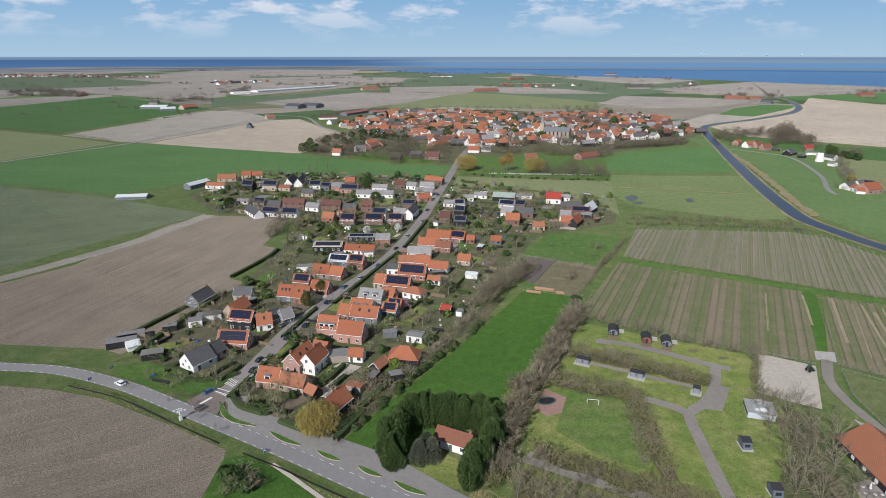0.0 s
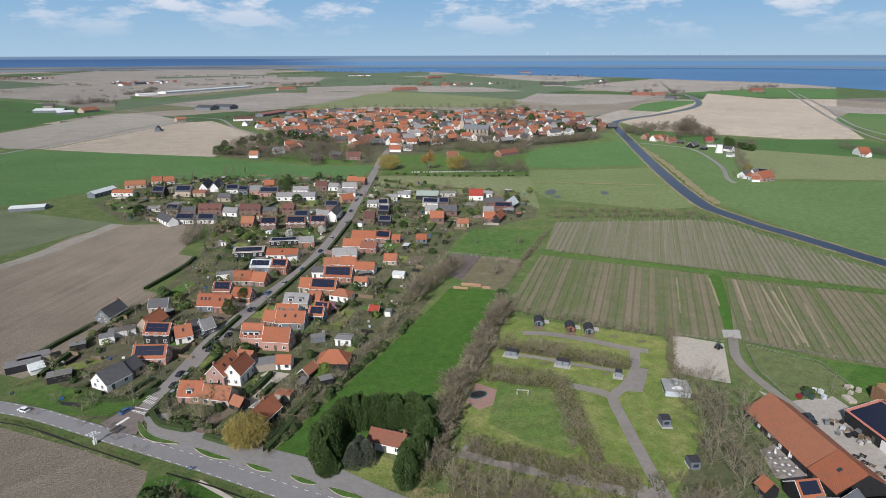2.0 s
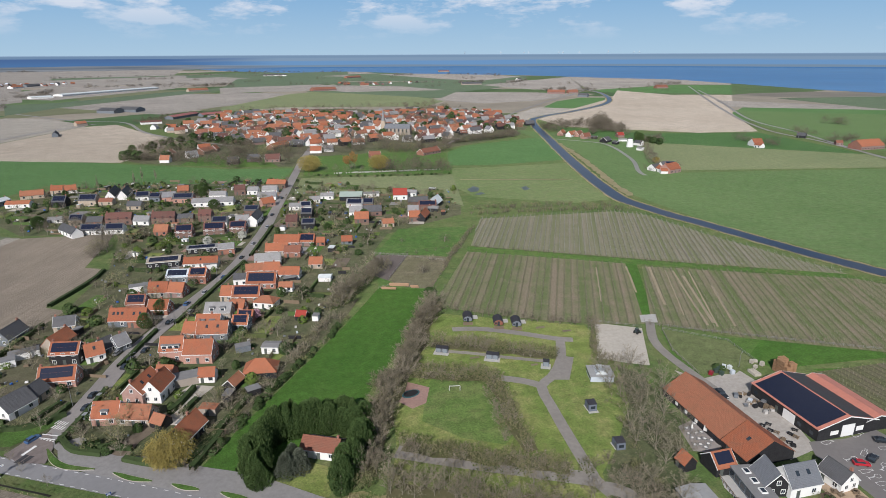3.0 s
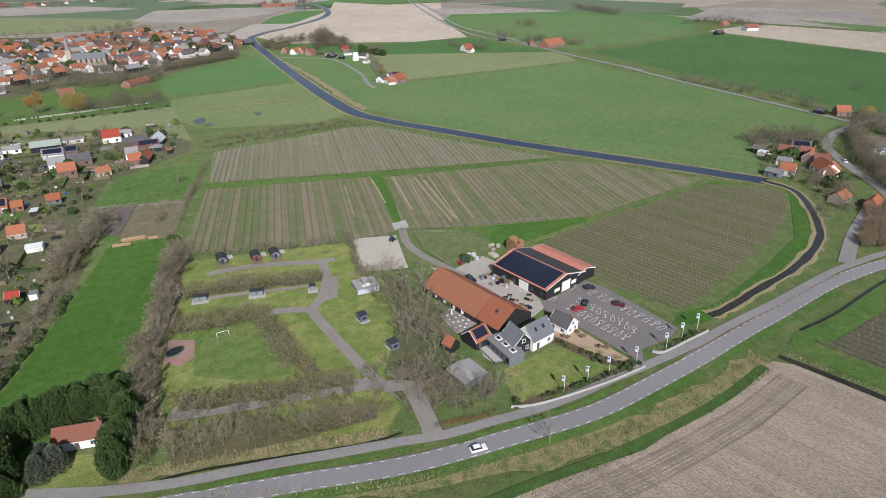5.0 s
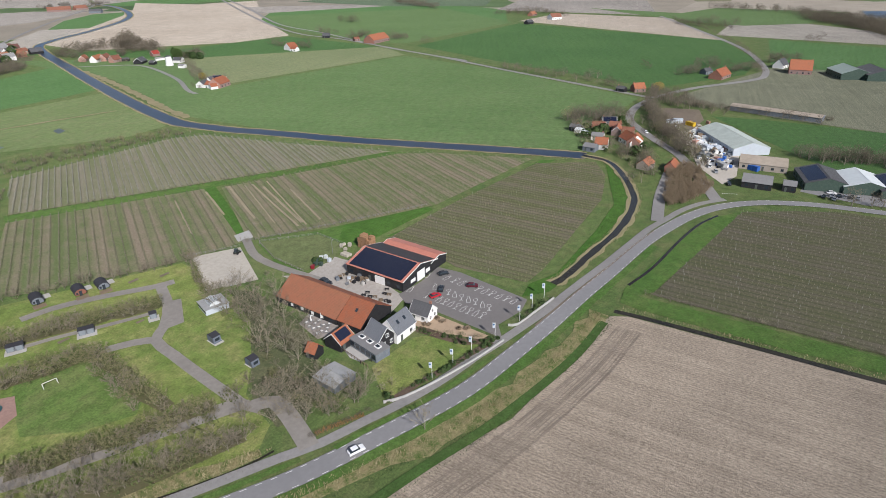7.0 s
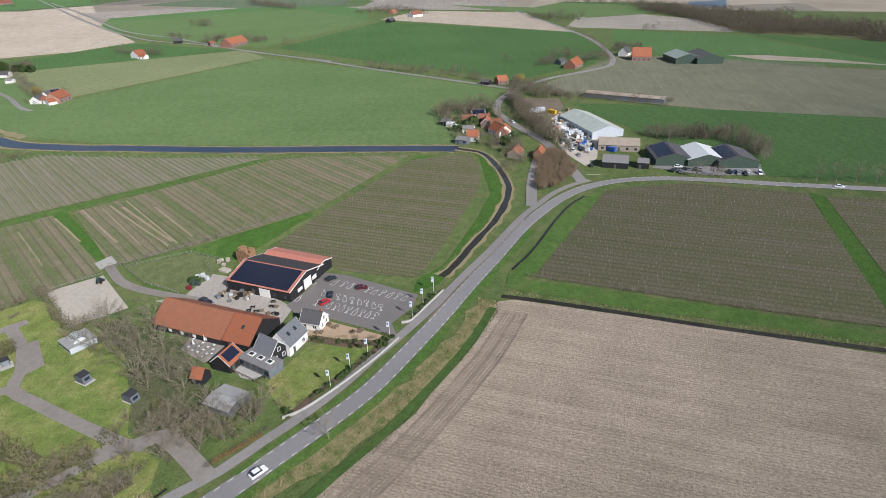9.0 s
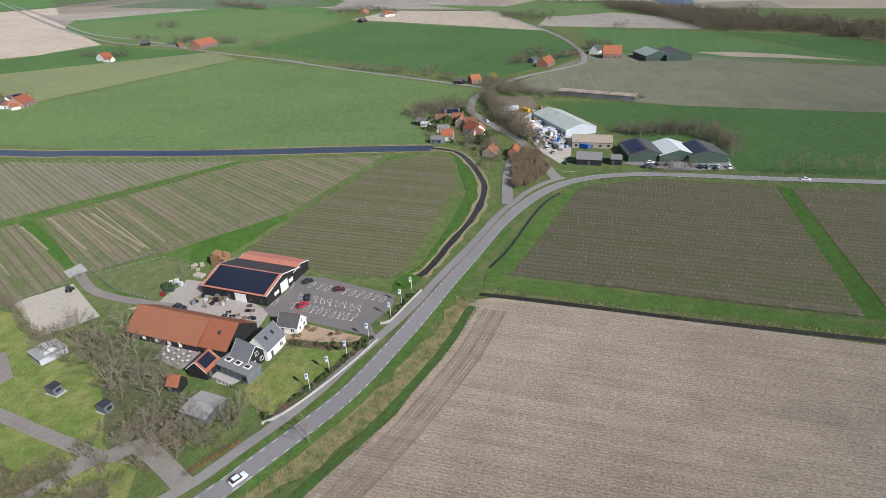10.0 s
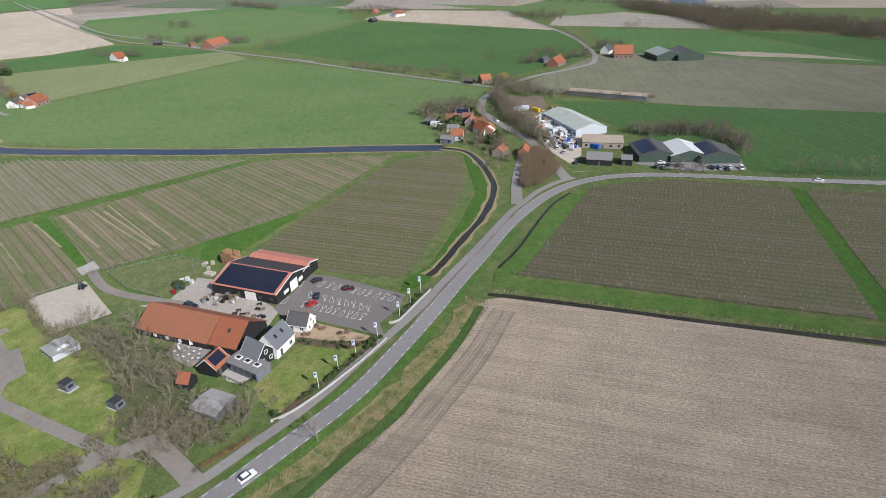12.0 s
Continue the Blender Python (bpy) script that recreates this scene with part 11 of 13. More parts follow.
scatter("bare_tree", [(447.6, 791.8), (468.4, 816.0), (446.8, 768.9)], 4.5, 15, 15, 5, "mill trees")
scatter("bare_tree", [(415.8, 623.2), (435.7, 630.8), (435.8, 608.7)], 4.5, 9, 9, 5, "mill trees")
scatter("bare_tree", [(398.4, 591.3), (334.9, 473.7), (354.8, 469.3)], 4.5, 6, 6, 5, "mill trees")
scatter("bare_tree", [(330.1, 697.9), (354.4, 679.9), (372.2, 630.8)], 4.5, 5, 5, 5, "mill trees")
scatter("bare_tree bare_bush", [(88.0, 522.4), (109.2, 522.4), (128.8, 519.7), (144.3, 511.9)], 4.5, 9, 9, 6, "village edge trees")
scatter("bare_tree bare_bush", [(92.7, 538.9), (117.1, 536.0), (151.1, 527.8)], 4.5, 10, 10, 6, "village edge trees")
scatter("bare_tree bare_bush", [(8.4, 544.6), (22.8, 511.9), (56.5, 501.8), (103.2, 492.1), (137.8, 487.4)], 4.5, 3, 3, 6, "village edge trees")
scatter("bare_tree bare_bush", [(-149.2, 638.5), (-112.5, 638.5), (-72.4, 608.7), (-35.4, 574.9)], 4.5, 8, 8, 6, "village edge trees")
scatter("bare_tree bare_bush", [(-119.4, 679.9), (-84.9, 662.7), (-50.2, 623.2), (-13.9, 601.6)], 4.5, 8, 8, 6, "village edge trees")
scatter("bare_tree bare_bush", [(-151.3, 671.2), (-136.0, 736.9), (-114.0, 780.2)], 4.5, 9, 9, 6, "village edge trees")
scatter("bare_tree bare_bush", [(22.5, 654.5), (58.7, 638.5), (103.9, 654.5), (135.0, 623.2), (180.9, 638.5)], 4.5, 9, 9, 6, "village edge trees")
scatter("bare_tree bare_bush", [(192.1, 679.9), (218.1, 679.9), (263.5, 697.9), (298.1, 726.7)], 4.5, 10, 10, 6, "village edge trees")
scatter("bare_tree bare_bush", [(75.3, 679.9), (118.6, 707.3), (159.7, 679.9)], 4.5, 10, 10, 6, "village edge trees")
scatter("bare_tree bare_bush", [(-70.6, 791.8), (-34.0, 816.0), (12.2, 803.7)], 4.5, 9, 9, 6, "village edge trees")
scatter("bare_tree bare_bush", [(180.7, 979.7), (212.0, 913.3), (228.8, 816.0)], 4.5, 11, 11, 6, "village edge trees")
scatter("bare_tree bare_bush", [(-214.0, 1016.4), (-151.3, 1121.3), (-90.1, 1144.8)], 4.5, 8, 8, 6, "village edge trees")
fill(TOWN, 220, "bare_tree bare_tree olive_tree bare_bush evergreen_bush", 5, 11, 33, "church village trees", 0.5, "bare trees and shrubs between the houses")
fill(VILLAGE, 360, "bare_bush bare_bush olive_bush evergreen_bush olive_bush", 0.7, 2.6, 34, "garden shrubs", 0.4, "low garden shrubs and borders between the houses")
fill(VILLAGE, 130, "bare_tree olive_tree bare_tree bare_tree", 3.5, 7.5, 35, "garden trees", 1.0, "small bare garden trees between the houses")
garden_hedges(VILLAGE, 71, 60, 18)
graves = Geo()
grave_rng = random.Random(6)
for i in range(150):
    gx, gy = [[(34.0, 533.3), (146.0, 527.8)]][0], [[(32.7, 511.9), (138.6, 499.4)]][0]
    ga = Vector(gx[0]).lerp(Vector(gx[1]), grave_rng.random())
    gb = Vector(gy[0]).lerp(Vector(gy[1]), grave_rng.random())
    gc = ga.lerp(Vector((gb.x, gb.y)), 0.5)
    graves.box(gc.x, gc.y, 0, 0.9, 0.3, grave_rng.uniform(0.8, 1.3))
tagged(new("gravestones", graves.mesh("gravestones", "concrete")), "rows of pale gravestones in the churchyard", "graves", kind="stuff")
flat("puddle", [(135.0, 429.2), (143.4, 438.6), (146.1, 431.0), (141.0, 420.1), (134.7, 418.3)], 0.1619, "puddle", "shallow puddle in the pasture", "water")
flat("puddle", [(135.1, 411.4), (142.4, 416.6), (144.0, 411.4), (138.1, 408.0)], 0.163, "puddle", "shallow puddle in the pasture", "water")
flat("puddle", [(177.9, 423.7), (183.5, 427.3), (182.5, 416.6), (176.2, 413.1)], 0.1641, "puddle", "shallow puddle in the pasture", "water")
turbine(1712, 4591)
turbine(1879, 4525)
turbine(1914, 4511)
turbine(2125, 4415)
turbine(2152, 4402)
turbine(2264, 4346)
turbine(2451, 4243)
turbine(2612, 4146)
turbine(2645, 4125)
turbine(1445, 4682)

def stripe(x, y, turn, n, length, width, gap, label="white painted bars at the crossing", mat="paint", z=0.42):
    g = Geo()
    for i in range(n):
        g.box(0, (i - (n - 1) / 2) * gap, 0, length, width, 0.004)
    o = new("road_bars", g.mesh("road_bars", mat))
    o.matrix_world = pose(x, y, z, 0, 0, turn)
    return tagged(o, label, "road marking", kind="structure")


def info_sign(x, y, turn, face="sign_blue"):
    o = thing("road_sign", pose(x, y, 0, 0, 0, turn) @ Matrix.Scale(0.55, 4), "blue direction sign on two grey posts", "sign", "road signs")
    for s in (-0.7, 0.7):
        part("post", Geo().tube((s, 0, 0), (s, 0, 2.6), 0.05, 0.05, 6), "metal", o)
    b = part("board", Geo().box(0, -0.06, 1.3, 2.0, 0.06, 1.4), face, o)
    for k in range(3):
        part("text_bar", Geo().box(0, -0.1, 1.55 + k * 0.36, 1.5 - k * 0.2, 0.02, 0.14), "trim", b)
    return o


def tractor(x, y, turn):
    o = thing("tractor", pose(x, y, 0.15, 0, 0, turn), "small green tractor parked on the sand", "tractor")
    part("body", Geo().prism([(-0.9, -0.4, 0.6), (1.3, -0.4, 0.6), (1.3, -0.4, 1.15), (0.2, -0.4, 1.25), (-0.9, -0.4, 1.0)], (0, 0.8, 0)), "board_green", o)
    c = part("cab", Geo().prism([(-0.9, -0.5, 1.0), (0.25, -0.5, 1.0), (0.1, -0.5, 2.2), (-0.8, -0.5, 2.2)], (0, 1.0, 0)), "glass", o)
    part("cab_roof", Geo().box(-0.35, 0, 2.2, 1.2, 1.2, 0.08), "board_green", c)
    for wx, r in ((-0.6, 0.65), (0.95, 0.42)):
        for wy in (-0.65, 0.65):
            part("wheel", Geo().tube((wx, wy - 0.15, r), (wx, wy + 0.15, r), r, r, 12), "black", o)
    part("loader", Geo().box(1.9, 0, 0.1, 0.5, 1.4, 0.4), "metal", o)
    return o


M["sign_blue"] = plain("blue_sign_face", (0.015, 0.05, 0.2), 0.4)
M["paint_dark_patch"] = speckled("dark_patched_asphalt", (0.05, 0.05, 0.055), (0.075, 0.07, 0.07), 0.9, 0.1, 0.9, 0.2)
stripe(-72.1, 156.2, 59, 1, 4.2, 0.9, 1.0, "white island bar on the junction")
stripe(-69.0, 160.0, 59, 5, 0.5, 0.5, 1.0)
stripe(-68.9, 161.4, -25, 2, 6.0, 0.35, 1.6)
stripe(-68.0, 165.7, 59, 5, 1.6, 0.4, 0.85)
stripe(-67.8, 167.8, 59, 5, 1.6, 0.4, 0.85)
stripe(-72.0, 152.4, 59, 2, 3.4, 1.3, 1.7, "dark patched squares in the junction paving", "paint_dark_patch")
info_sign(-47.1, 131.6, 25)
info_sign(-114.0, 167.8, 60)
info_sign(-111.1, 175.4, 60)
plant("open_tree", -96.0, 169.5, 4.2, 4.4, group="roadside trees")
plant("open_tree", -86.0, 163.5, 4.2, 4.4, group="roadside trees")
plant("evergreen_bush", -53.2, 121.3, 4, 4.4, group="ditch bushes")
plant("evergreen_bush", -50.5, 118.9, 4, 4.4, group="ditch bushes")
plant("bare_tree", -50.2, 123.0, 5, 5.5, group="ditch bushes")
plant("olive_bush", -47.4, 120.9, 4, 4.4, group="ditch bushes")
plant("bare_bush", -45.4, 118.9, 4, 4.4, group="ditch bushes")
plant("bare_tree", -50.7, 116.9, 5, 5.5, group="ditch bushes")
plant("bare_bush", -52.1, 115.4, 3.5, 3.8500000000000005, group="ditch bushes")
plant("evergreen_bush", -47.7, 117.7, 3.5, 3.8500000000000005, group="ditch bushes")
plant("bare_tree", -46.1, 116.9, 5, 5.5, group="ditch bushes")
ribbon("ditch_edging", [(-44.0, 127.3), (-37.1, 121.7), (-30.4, 116.1), (-24.0, 110.8)], 1.2, 0.1794, "gravel", "pale gravel edge beside the ditch", "path")
flat("grass_verge", [(-57.2, 128.8), (-52.8, 131.1), (-45.7, 127.3), (-37.0, 121.3), (-27.5, 111.7), (-55.6, 106.5), (-57.4, 121.3)], 0.1658, "meadow", "green verge beside the ditch", "grass")
scatter("bare_bush olive_bush", [(-112.8, 181.2), (-105.2, 183.6), (-92.6, 177.3), (-84.1, 170.6)], 3, 1.2, 2, 1, "corner hedge")
scatter("olive_bush evergreen_bush", [(-102.8, 183.6), (-96.4, 186.0), (-86.5, 181.2), (-82.3, 176.5)], 1.6, 1.6, 1.8, 0.5, "garden hedge")
flat("camp_pitch", [(56.1, 173.9), (59.4, 173.5), (59.4, 172.4), (56.1, 172.4)], 0.1668, "earth", "worn brown pitch in the camp grass", "ground")
flat("camp_pitch", [(96.3, 184.4), (99.7, 184.0), (99.5, 182.8), (96.0, 182.8)], 0.1679, "earth", "worn brown pitch in the camp grass", "ground")
flat("camp_pitch", [(87.8, 189.8), (91.2, 189.4), (91.1, 188.1), (87.5, 188.1)], 0.1691, "earth", "worn brown pitch in the camp grass", "ground")
flat("camp_pitch", [(74.6, 163.7), (77.0, 163.4), (76.9, 162.4), (74.4, 162.4)], 0.1701, "earth", "worn brown pitch in the camp grass", "ground")
tractor(122.2, 174.3, 19)
bales(318.8, 46.0, 32, 2, 1, 2, "trim", "wrapped goods on pallets in the yard", "pallet_stack")
bales(335.7, 60.3, 50, 1, 2, 1, "sand", "wrapped goods on pallets in the yard", "pallet_stack")
bales(371.6, 46.7, 33, 2, 1, 1, "sheet_pale", "wrapped goods on pallets in the yard", "pallet_stack")
bales(339.1, 52.6, 1, 1, 1, 2, "sheet_white", "wrapped goods on pallets in the yard", "pallet_stack")
bales(369.3, 76.8, 48, 2, 2, 1, "sheet_pale", "wrapped goods on pallets in the yard", "pallet_stack")
bales(339.6, 42.1, 74, 2, 1, 1, "sheet_white", "wrapped goods on pallets in the yard", "pallet_stack")
bales(355.3, 48.6, 24, 2, 2, 1, "brick_pink", "wrapped goods on pallets in the yard", "pallet_stack")
bales(372.0, 60.6, 13, 1, 1, 2, "trim", "wrapped goods on pallets in the yard", "pallet_stack")
bales(395.9, 72.7, 52, 1, 1, 2, "brick_pink", "wrapped goods on pallets in the yard", "pallet_stack")
bales(336.9, 54.6, 49, 2, 2, 2, "timber", "wrapped goods on pallets in the yard", "pallet_stack")
bales(359.3, 59.3, 12, 2, 2, 2, "sheet_pale", "wrapped goods on pallets in the yard", "pallet_stack")
bales(399.0, 62.0, 51, 2, 1, 2, "brick_pink", "wrapped goods on pallets in the yard", "pallet_stack")
bales(365.6, 51.5, 33, 2, 2, 1, "sand", "wrapped goods on pallets in the yard", "pallet_stack")
bales(377.7, 76.0, 0, 2, 2, 2, "sheet_white", "wrapped goods on pallets in the yard", "pallet_stack")

def container(x, y, turn, mat, say):
    o = thing("shipping_container", pose(x, y, 0.05, 0, 0, turn), say, "container", "containers")
    part("body", Geo().box(0, 0, 0, 6.0, 2.4, 2.5), mat, o)
    for k in range(5):
        for s in (-1, 1):
            part("rib", shared("rib/" + mat, lambda: Geo().box(0, 0, 0, 0.2, 0.08, 2.3), mat), mat, o, "", pose(-2.4 + k * 1.2, s * 1.22, 0.1))
    for s in (-0.6, 0.6):
        part("door", Geo().box(3.02, s, 0.08, 0.06, 1.1, 2.3), mat, o)
    return o

container(389.9, 71.1, 64, "yellow", "yellow steel container in the yard")
container(391.0, 80.6, 128, "sheet_pale", "pale steel container in the yard")
container(319.1, 25.5, 67, "blue_plastic", "blue steel container beside the warehouse")
container(315.9, 39.5, 46, "sheet_grey", "grey steel container in the yard")
container(326.3, 50.5, 63, "board_grey", "dark grey steel container in the yard")
car(313.2, 44.3, 1, "paint_white", "white van parked in the yard", van=1)
car(306.0, 40.2, -160, "paint_grey", "silver car parked in the yard", van=0)
car(291.0, 31.6, -160, "paint_dark", "dark car parked in the yard", van=0)
car(323.0, 47.8, -160, "paint_white", "white van parked in the yard", van=1)
car(294.8, -6.7, -7, "paint_dark", "dark car parked before the halls", van=0)
car(294.1, -10.7, -8, "paint_grey", "silver car parked before the halls", van=0)
car(299.4, -32.9, -11, "paint_dark", "dark car parked before the halls", van=0)
car(299.4, -36.2, -172, "paint_grey", "silver car parked before the halls", van=0)
car(299.3, -39.5, -172, "paint_dark", "dark car parked before the halls", van=0)
car(302.5, -45.9, -174, "paint_white", "white van parked before the halls", van=1)
car(-62.0, 169.8, 71, "paint_grey", "silver car parked along the village street")
car(-60.8, 180.3, 71, "paint_grey", "silver car parked along the village street")
car(-57.7, 198.2, 71, "paint_dark", "dark car parked along the village street")
car(-57.1, 202.9, 71, "paint_dark", "dark car parked along the village street")
car(-49.0, 231.6, 71, "paint_dark", "dark car parked along the village street")
car(-44.8, 249.1, 71, "paint_blue", "blue car parked along the village street")
car(-38.8, 260.6, 71, "paint_grey", "silver car parked along the village street")
car(-32.3, 278.0, 71, "paint_blue", "blue car parked along the village street")
car(-25.5, 305.4, 71, "paint_dark", "dark car parked along the village street")
car(-20.7, 328.8, 71, "paint_grey", "silver car parked along the village street")
car(-13.3, 360.9, 71, "paint_grey", "silver car parked along the village street")
car(-10.6, 389.9, 71, "paint_dark", "dark car parked along the village street")
car(-3.8, 436.4, 71, "paint_dark", "dark car parked along the village street")
car(-94.4, 427.0, 71, "paint_dark", "dark car parked along the village street")
car(-110.7, 423.4, 71, "paint_dark", "dark car parked along the village street")
car(-70.4, 423.4, 71, "paint_dark", "dark car parked along the village street")
car(-53.5, 427.0, 71, "paint_white", "white car parked along the village street")
car(26.4, 385.3, 71, "paint_blue", "blue car parked along the village street")
car(36.3, 380.8, 71, "paint_blue", "blue car parked along the village street")
car(48.9, 389.9, 71, "paint_dark", "dark car parked along the village street")
car(-33.1, 427.0, 71, "paint_grey", "silver car parked along the village street")
car(-63.1, 174.5, 71, "paint_dark", "dark car parked along the village street")
flat("terrace", [(100.6, 119.9), (106.0, 121.4), (106.9, 108.8), (101.6, 107.5), (97.7, 109.4)], 0.1712, "terrace_paving", "paved terrace beside the long barn", "terrace")
ribbon("exit_drive", [(68.2, 103.1), (72.2, 99.7), (70.3, 92.1), (65.8, 81.3)], 4.6, 0.2434, "lane", "worn asphalt drive to the road", "path")

def cafe_table(x, y, turn):
    o = thing("cafe_table", pose(x, y, 0.14, 0, 0, turn) @ Matrix.Scale(0.8, 4), "small white terrace table with four chairs", "table", "terrace tables")
    part("tabletop", shared("tabletop/cafe", lambda: Geo().box(0, 0, 0.7, 0.85, 0.85, 0.05), "trim"), "trim", o)
    part("leg", shared("leg/cafe", lambda: Geo().tube((0, 0, 0), (0, 0, 0.7), 0.05, 0.05, 6), "metal"), "metal", o)
    for k in range(4):
        c = part("chair", shared("chair/cafe", lambda: Geo().box(0, 0, 0.42, 0.42, 0.42, 0.05).box(0.2, 0, 0.45, 0.05, 0.42, 0.45), "metal"), "metal", o, "", pose(math.cos(k * 1.571) * 0.75, math.sin(k * 1.571) * 0.75, 0, 0, 0, k * 90))
    return o


def bin_box(x, y, turn, mat, say, w=1.2, h=1.2):
    o = thing("storage_bin", pose(x, y, 0.1, 0, 0, turn), say, "bin", "yard bins")
    part("body", Geo().prism([(-w / 2 * 0.85, -w / 2, 0), (w / 2 * 0.85, -w / 2, 0), (w / 2, -w / 2, h), (-w / 2, -w / 2, h)], (0, w, 0)), mat, o)
    part("lid", Geo().box(0, 0, h, w * 1.06, w * 1.06, 0.08), mat, o)
    return o


def pallet_pile(x, y, turn, n, mat="timber", say="pile of wooden pallets in the yard"):
    o = thing("pallet_pile", pose(x, y, 0.1, 0, 0, turn), say, "pallets", "pallet piles")
    for i in range(n):
        part("pallet", shared("pallet/" + mat, lambda: Geo().box(0, -0.45, 0, 1.2, 0.16, 0.12).box(0, 0.45, 0, 1.2, 0.16, 0.12).box(0, 0, 0.12, 1.2, 1.0, 0.03), mat), mat, o, "", pose(0, 0, i * 0.16, 0, 0, (i * 37) % 7))
    return o

cafe_table(101.9, 118.0, 29)
cafe_table(103.4, 117.6, 47)
cafe_table(103.0, 115.4, 48)
cafe_table(104.7, 115.3, 16)
cafe_table(100.9, 115.8, 24)
cafe_table(100.7, 113.8, 5)
cafe_table(102.1, 113.0, 10)
cafe_table(103.6, 112.6, 17)
cafe_table(103.1, 110.5, 31)
cafe_table(100.9, 110.8, 64)
cafe_table(99.4, 111.1, 26)
cafe_table(104.9, 111.5, 51)
cafe_table(101.4, 109.4, 82)
cafe_table(105.4, 119.3, 3)
parasol(102.7, 116.9)
parasol(105.3, 115.1)
yard_table(123.6, 113.7, 117, "board_black", "dark wooden table with benches in the yard")
yard_table(125.6, 113.7, 124, "board_black", "dark wooden table with benches in the yard")
yard_table(124.0, 111.3, 116, "board_black", "dark wooden table with benches in the yard")
yard_table(128.0, 108.4, 99, "board_black", "dark wooden table with benches in the yard")
yard_table(130.6, 109.5, 126, "board_black", "dark wooden table with benches in the yard")
yard_table(124.7, 105.4, 146, "board_black", "dark wooden table with benches in the yard")
yard_table(124.7, 104.1, 49, "board_black", "dark wooden table with benches in the yard")
yard_table(121.8, 112.1, 103, "board_black", "dark wooden table with benches in the yard")
yard_table(125.1, 86.0, 22)
yard_table(124.9, 83.3, 124)
yard_table(120.1, 87.1, 59)
yard_table(120.6, 86.0, 5)
yard_table(123.7, 77.2, 179)
yard_table(125.5, 75.1, 68)
pallet_pile(128.7, 128.6, 133, 6, "timber", "pile of wooden pallets in the yard")
pallet_pile(130.4, 128.7, 104, 4, "timber", "pile of wooden pallets in the yard")
pallet_pile(129.1, 124.8, 121, 7, "sheet_pale", "pile of pale boards in the yard")
pallet_pile(131.2, 125.0, 97, 3, "metal", "pile of grey boards in the yard")
pallet_pile(131.0, 120.7, 29, 9, "timber", "pile of wooden pallets in the yard")
pallet_pile(132.5, 120.2, 169, 5, "timber", "pile of wooden pallets in the yard")
pallet_pile(126.3, 123.3, 66, 4, "metal", "pile of grey boards in the yard")
pallet_pile(146.9, 144.3, 24, 8, "sand", "heap of pale pallets beside the barn")
pallet_pile(145.8, 141.3, 16, 6, "sand", "heap of pale pallets beside the barn")
pallet_pile(149.1, 142.0, 98, 9, "sand", "heap of pale pallets beside the barn")
pallet_pile(148.8, 144.7, 158, 5, "sand", "heap of pale pallets beside the barn")
bin_box(133.2, 143.6, 48, "board_green", "dark green waste bin beside the yard")
bin_box(131.8, 140.5, 13, "board_green", "dark green waste bin beside the yard")
bin_box(131.0, 142.2, 84, "board_green", "dark green waste bin beside the yard")
bin_box(136.9, 142.9, 7, "sheet_white", "white storage tub beside the yard")
bin_box(135.5, 143.9, 43, "sheet_white", "white storage tub beside the yard")
bin_box(128.6, 141.5, 30, "door_red", "dark red storage tub beside the yard")
bin_box(135.7, 140.1, 88, "sheet_pale", "pale storage tub beside the yard")
bin_box(130.3, 121.8, 11, "board_black", "black storage bin in the yard")
bin_box(126.8, 128.1, 63, "board_grey", "grey storage bin in the yard")
lamp_post(141.0, 143.3, 30, 5.0)
scatter("evergreen_bush", [(132.0, 144.3), (135.0, 142.8)], 1.4, 1.6, 1.6, 0.6, "yard hedge")
ribbon("flower_border", [(117.2, 87.7), (117.7, 80.4), (119.3, 71.8), (123.5, 66.0)], 3.2, 0.2316, "bed", "brown planted border beside the garden", "border", wave=0.3)
ribbon("flower_border", [(122.8, 65.6), (112.5, 68.3), (102.4, 71.4), (93.5, 73.9), (86.7, 75.8)], 1.8, 0.2317, "bed", "brown planted border along the wall", "border", wave=0.3)
scatter("bare_bush evergreen_bush olive_bush", [(117.7, 87.7), (118.2, 80.7), (119.8, 72.2), (123.9, 66.6)], 0.8, 0.8, 1.0, 0.9, "border hedge")
scatter("bare_bush evergreen_bush olive_bush", [(116.9, 86.6), (117.2, 79.6), (118.6, 71.4), (122.4, 66.6)], 1.0, 0.8, 1.0, 0.7, "border hedge")
scatter("evergreen_bush bare_bush", [(121.5, 65.7), (112.5, 68.3), (102.4, 71.4), (93.5, 73.9), (86.7, 75.8)], 1.0, 0.9, 1.0, 0.5, "border hedge")
fence([(95.6, 91.4), (97.8, 89.4), (101.9, 88.3)], 1.0, 1.5, "board_black", "dark railing of the garden deck")
plant("bare_bush", 94.0, 84.4, 2.4, 2.4, group="lawn shrubs")
plant("bare_bush", 93.0, 78.8, 2.4, 2.4, group="lawn shrubs")
plant("bare_bush", 90.1, 79.4, 2.4, 2.4, group="lawn shrubs")
plant("bare_bush", 116.6, 151.7, 2.4, 2.4, group="lawn shrubs")
COPPICE = [(250.4, 51.0), (293.6, 60.6), (309.1, 56.4), (305.7, 49.0), (279.1, 35.7), (262.1, 41.1), (250.9, 45.9)]
fill_rng = random.Random(5)
cop = []
while len(cop) < 330:
    cx, cy = fill_rng.uniform(min(p[0] for p in COPPICE), max(p[0] for p in COPPICE)), fill_rng.uniform(min(p[1] for p in COPPICE), max(p[1] for p in COPPICE))
    if inside(COPPICE, cx, cy):
        cop += plant_meshes("coppice_bush", cx, cy, fill_rng.uniform(3.0, 4.8), fill_rng.uniform(2.0, 3.0))
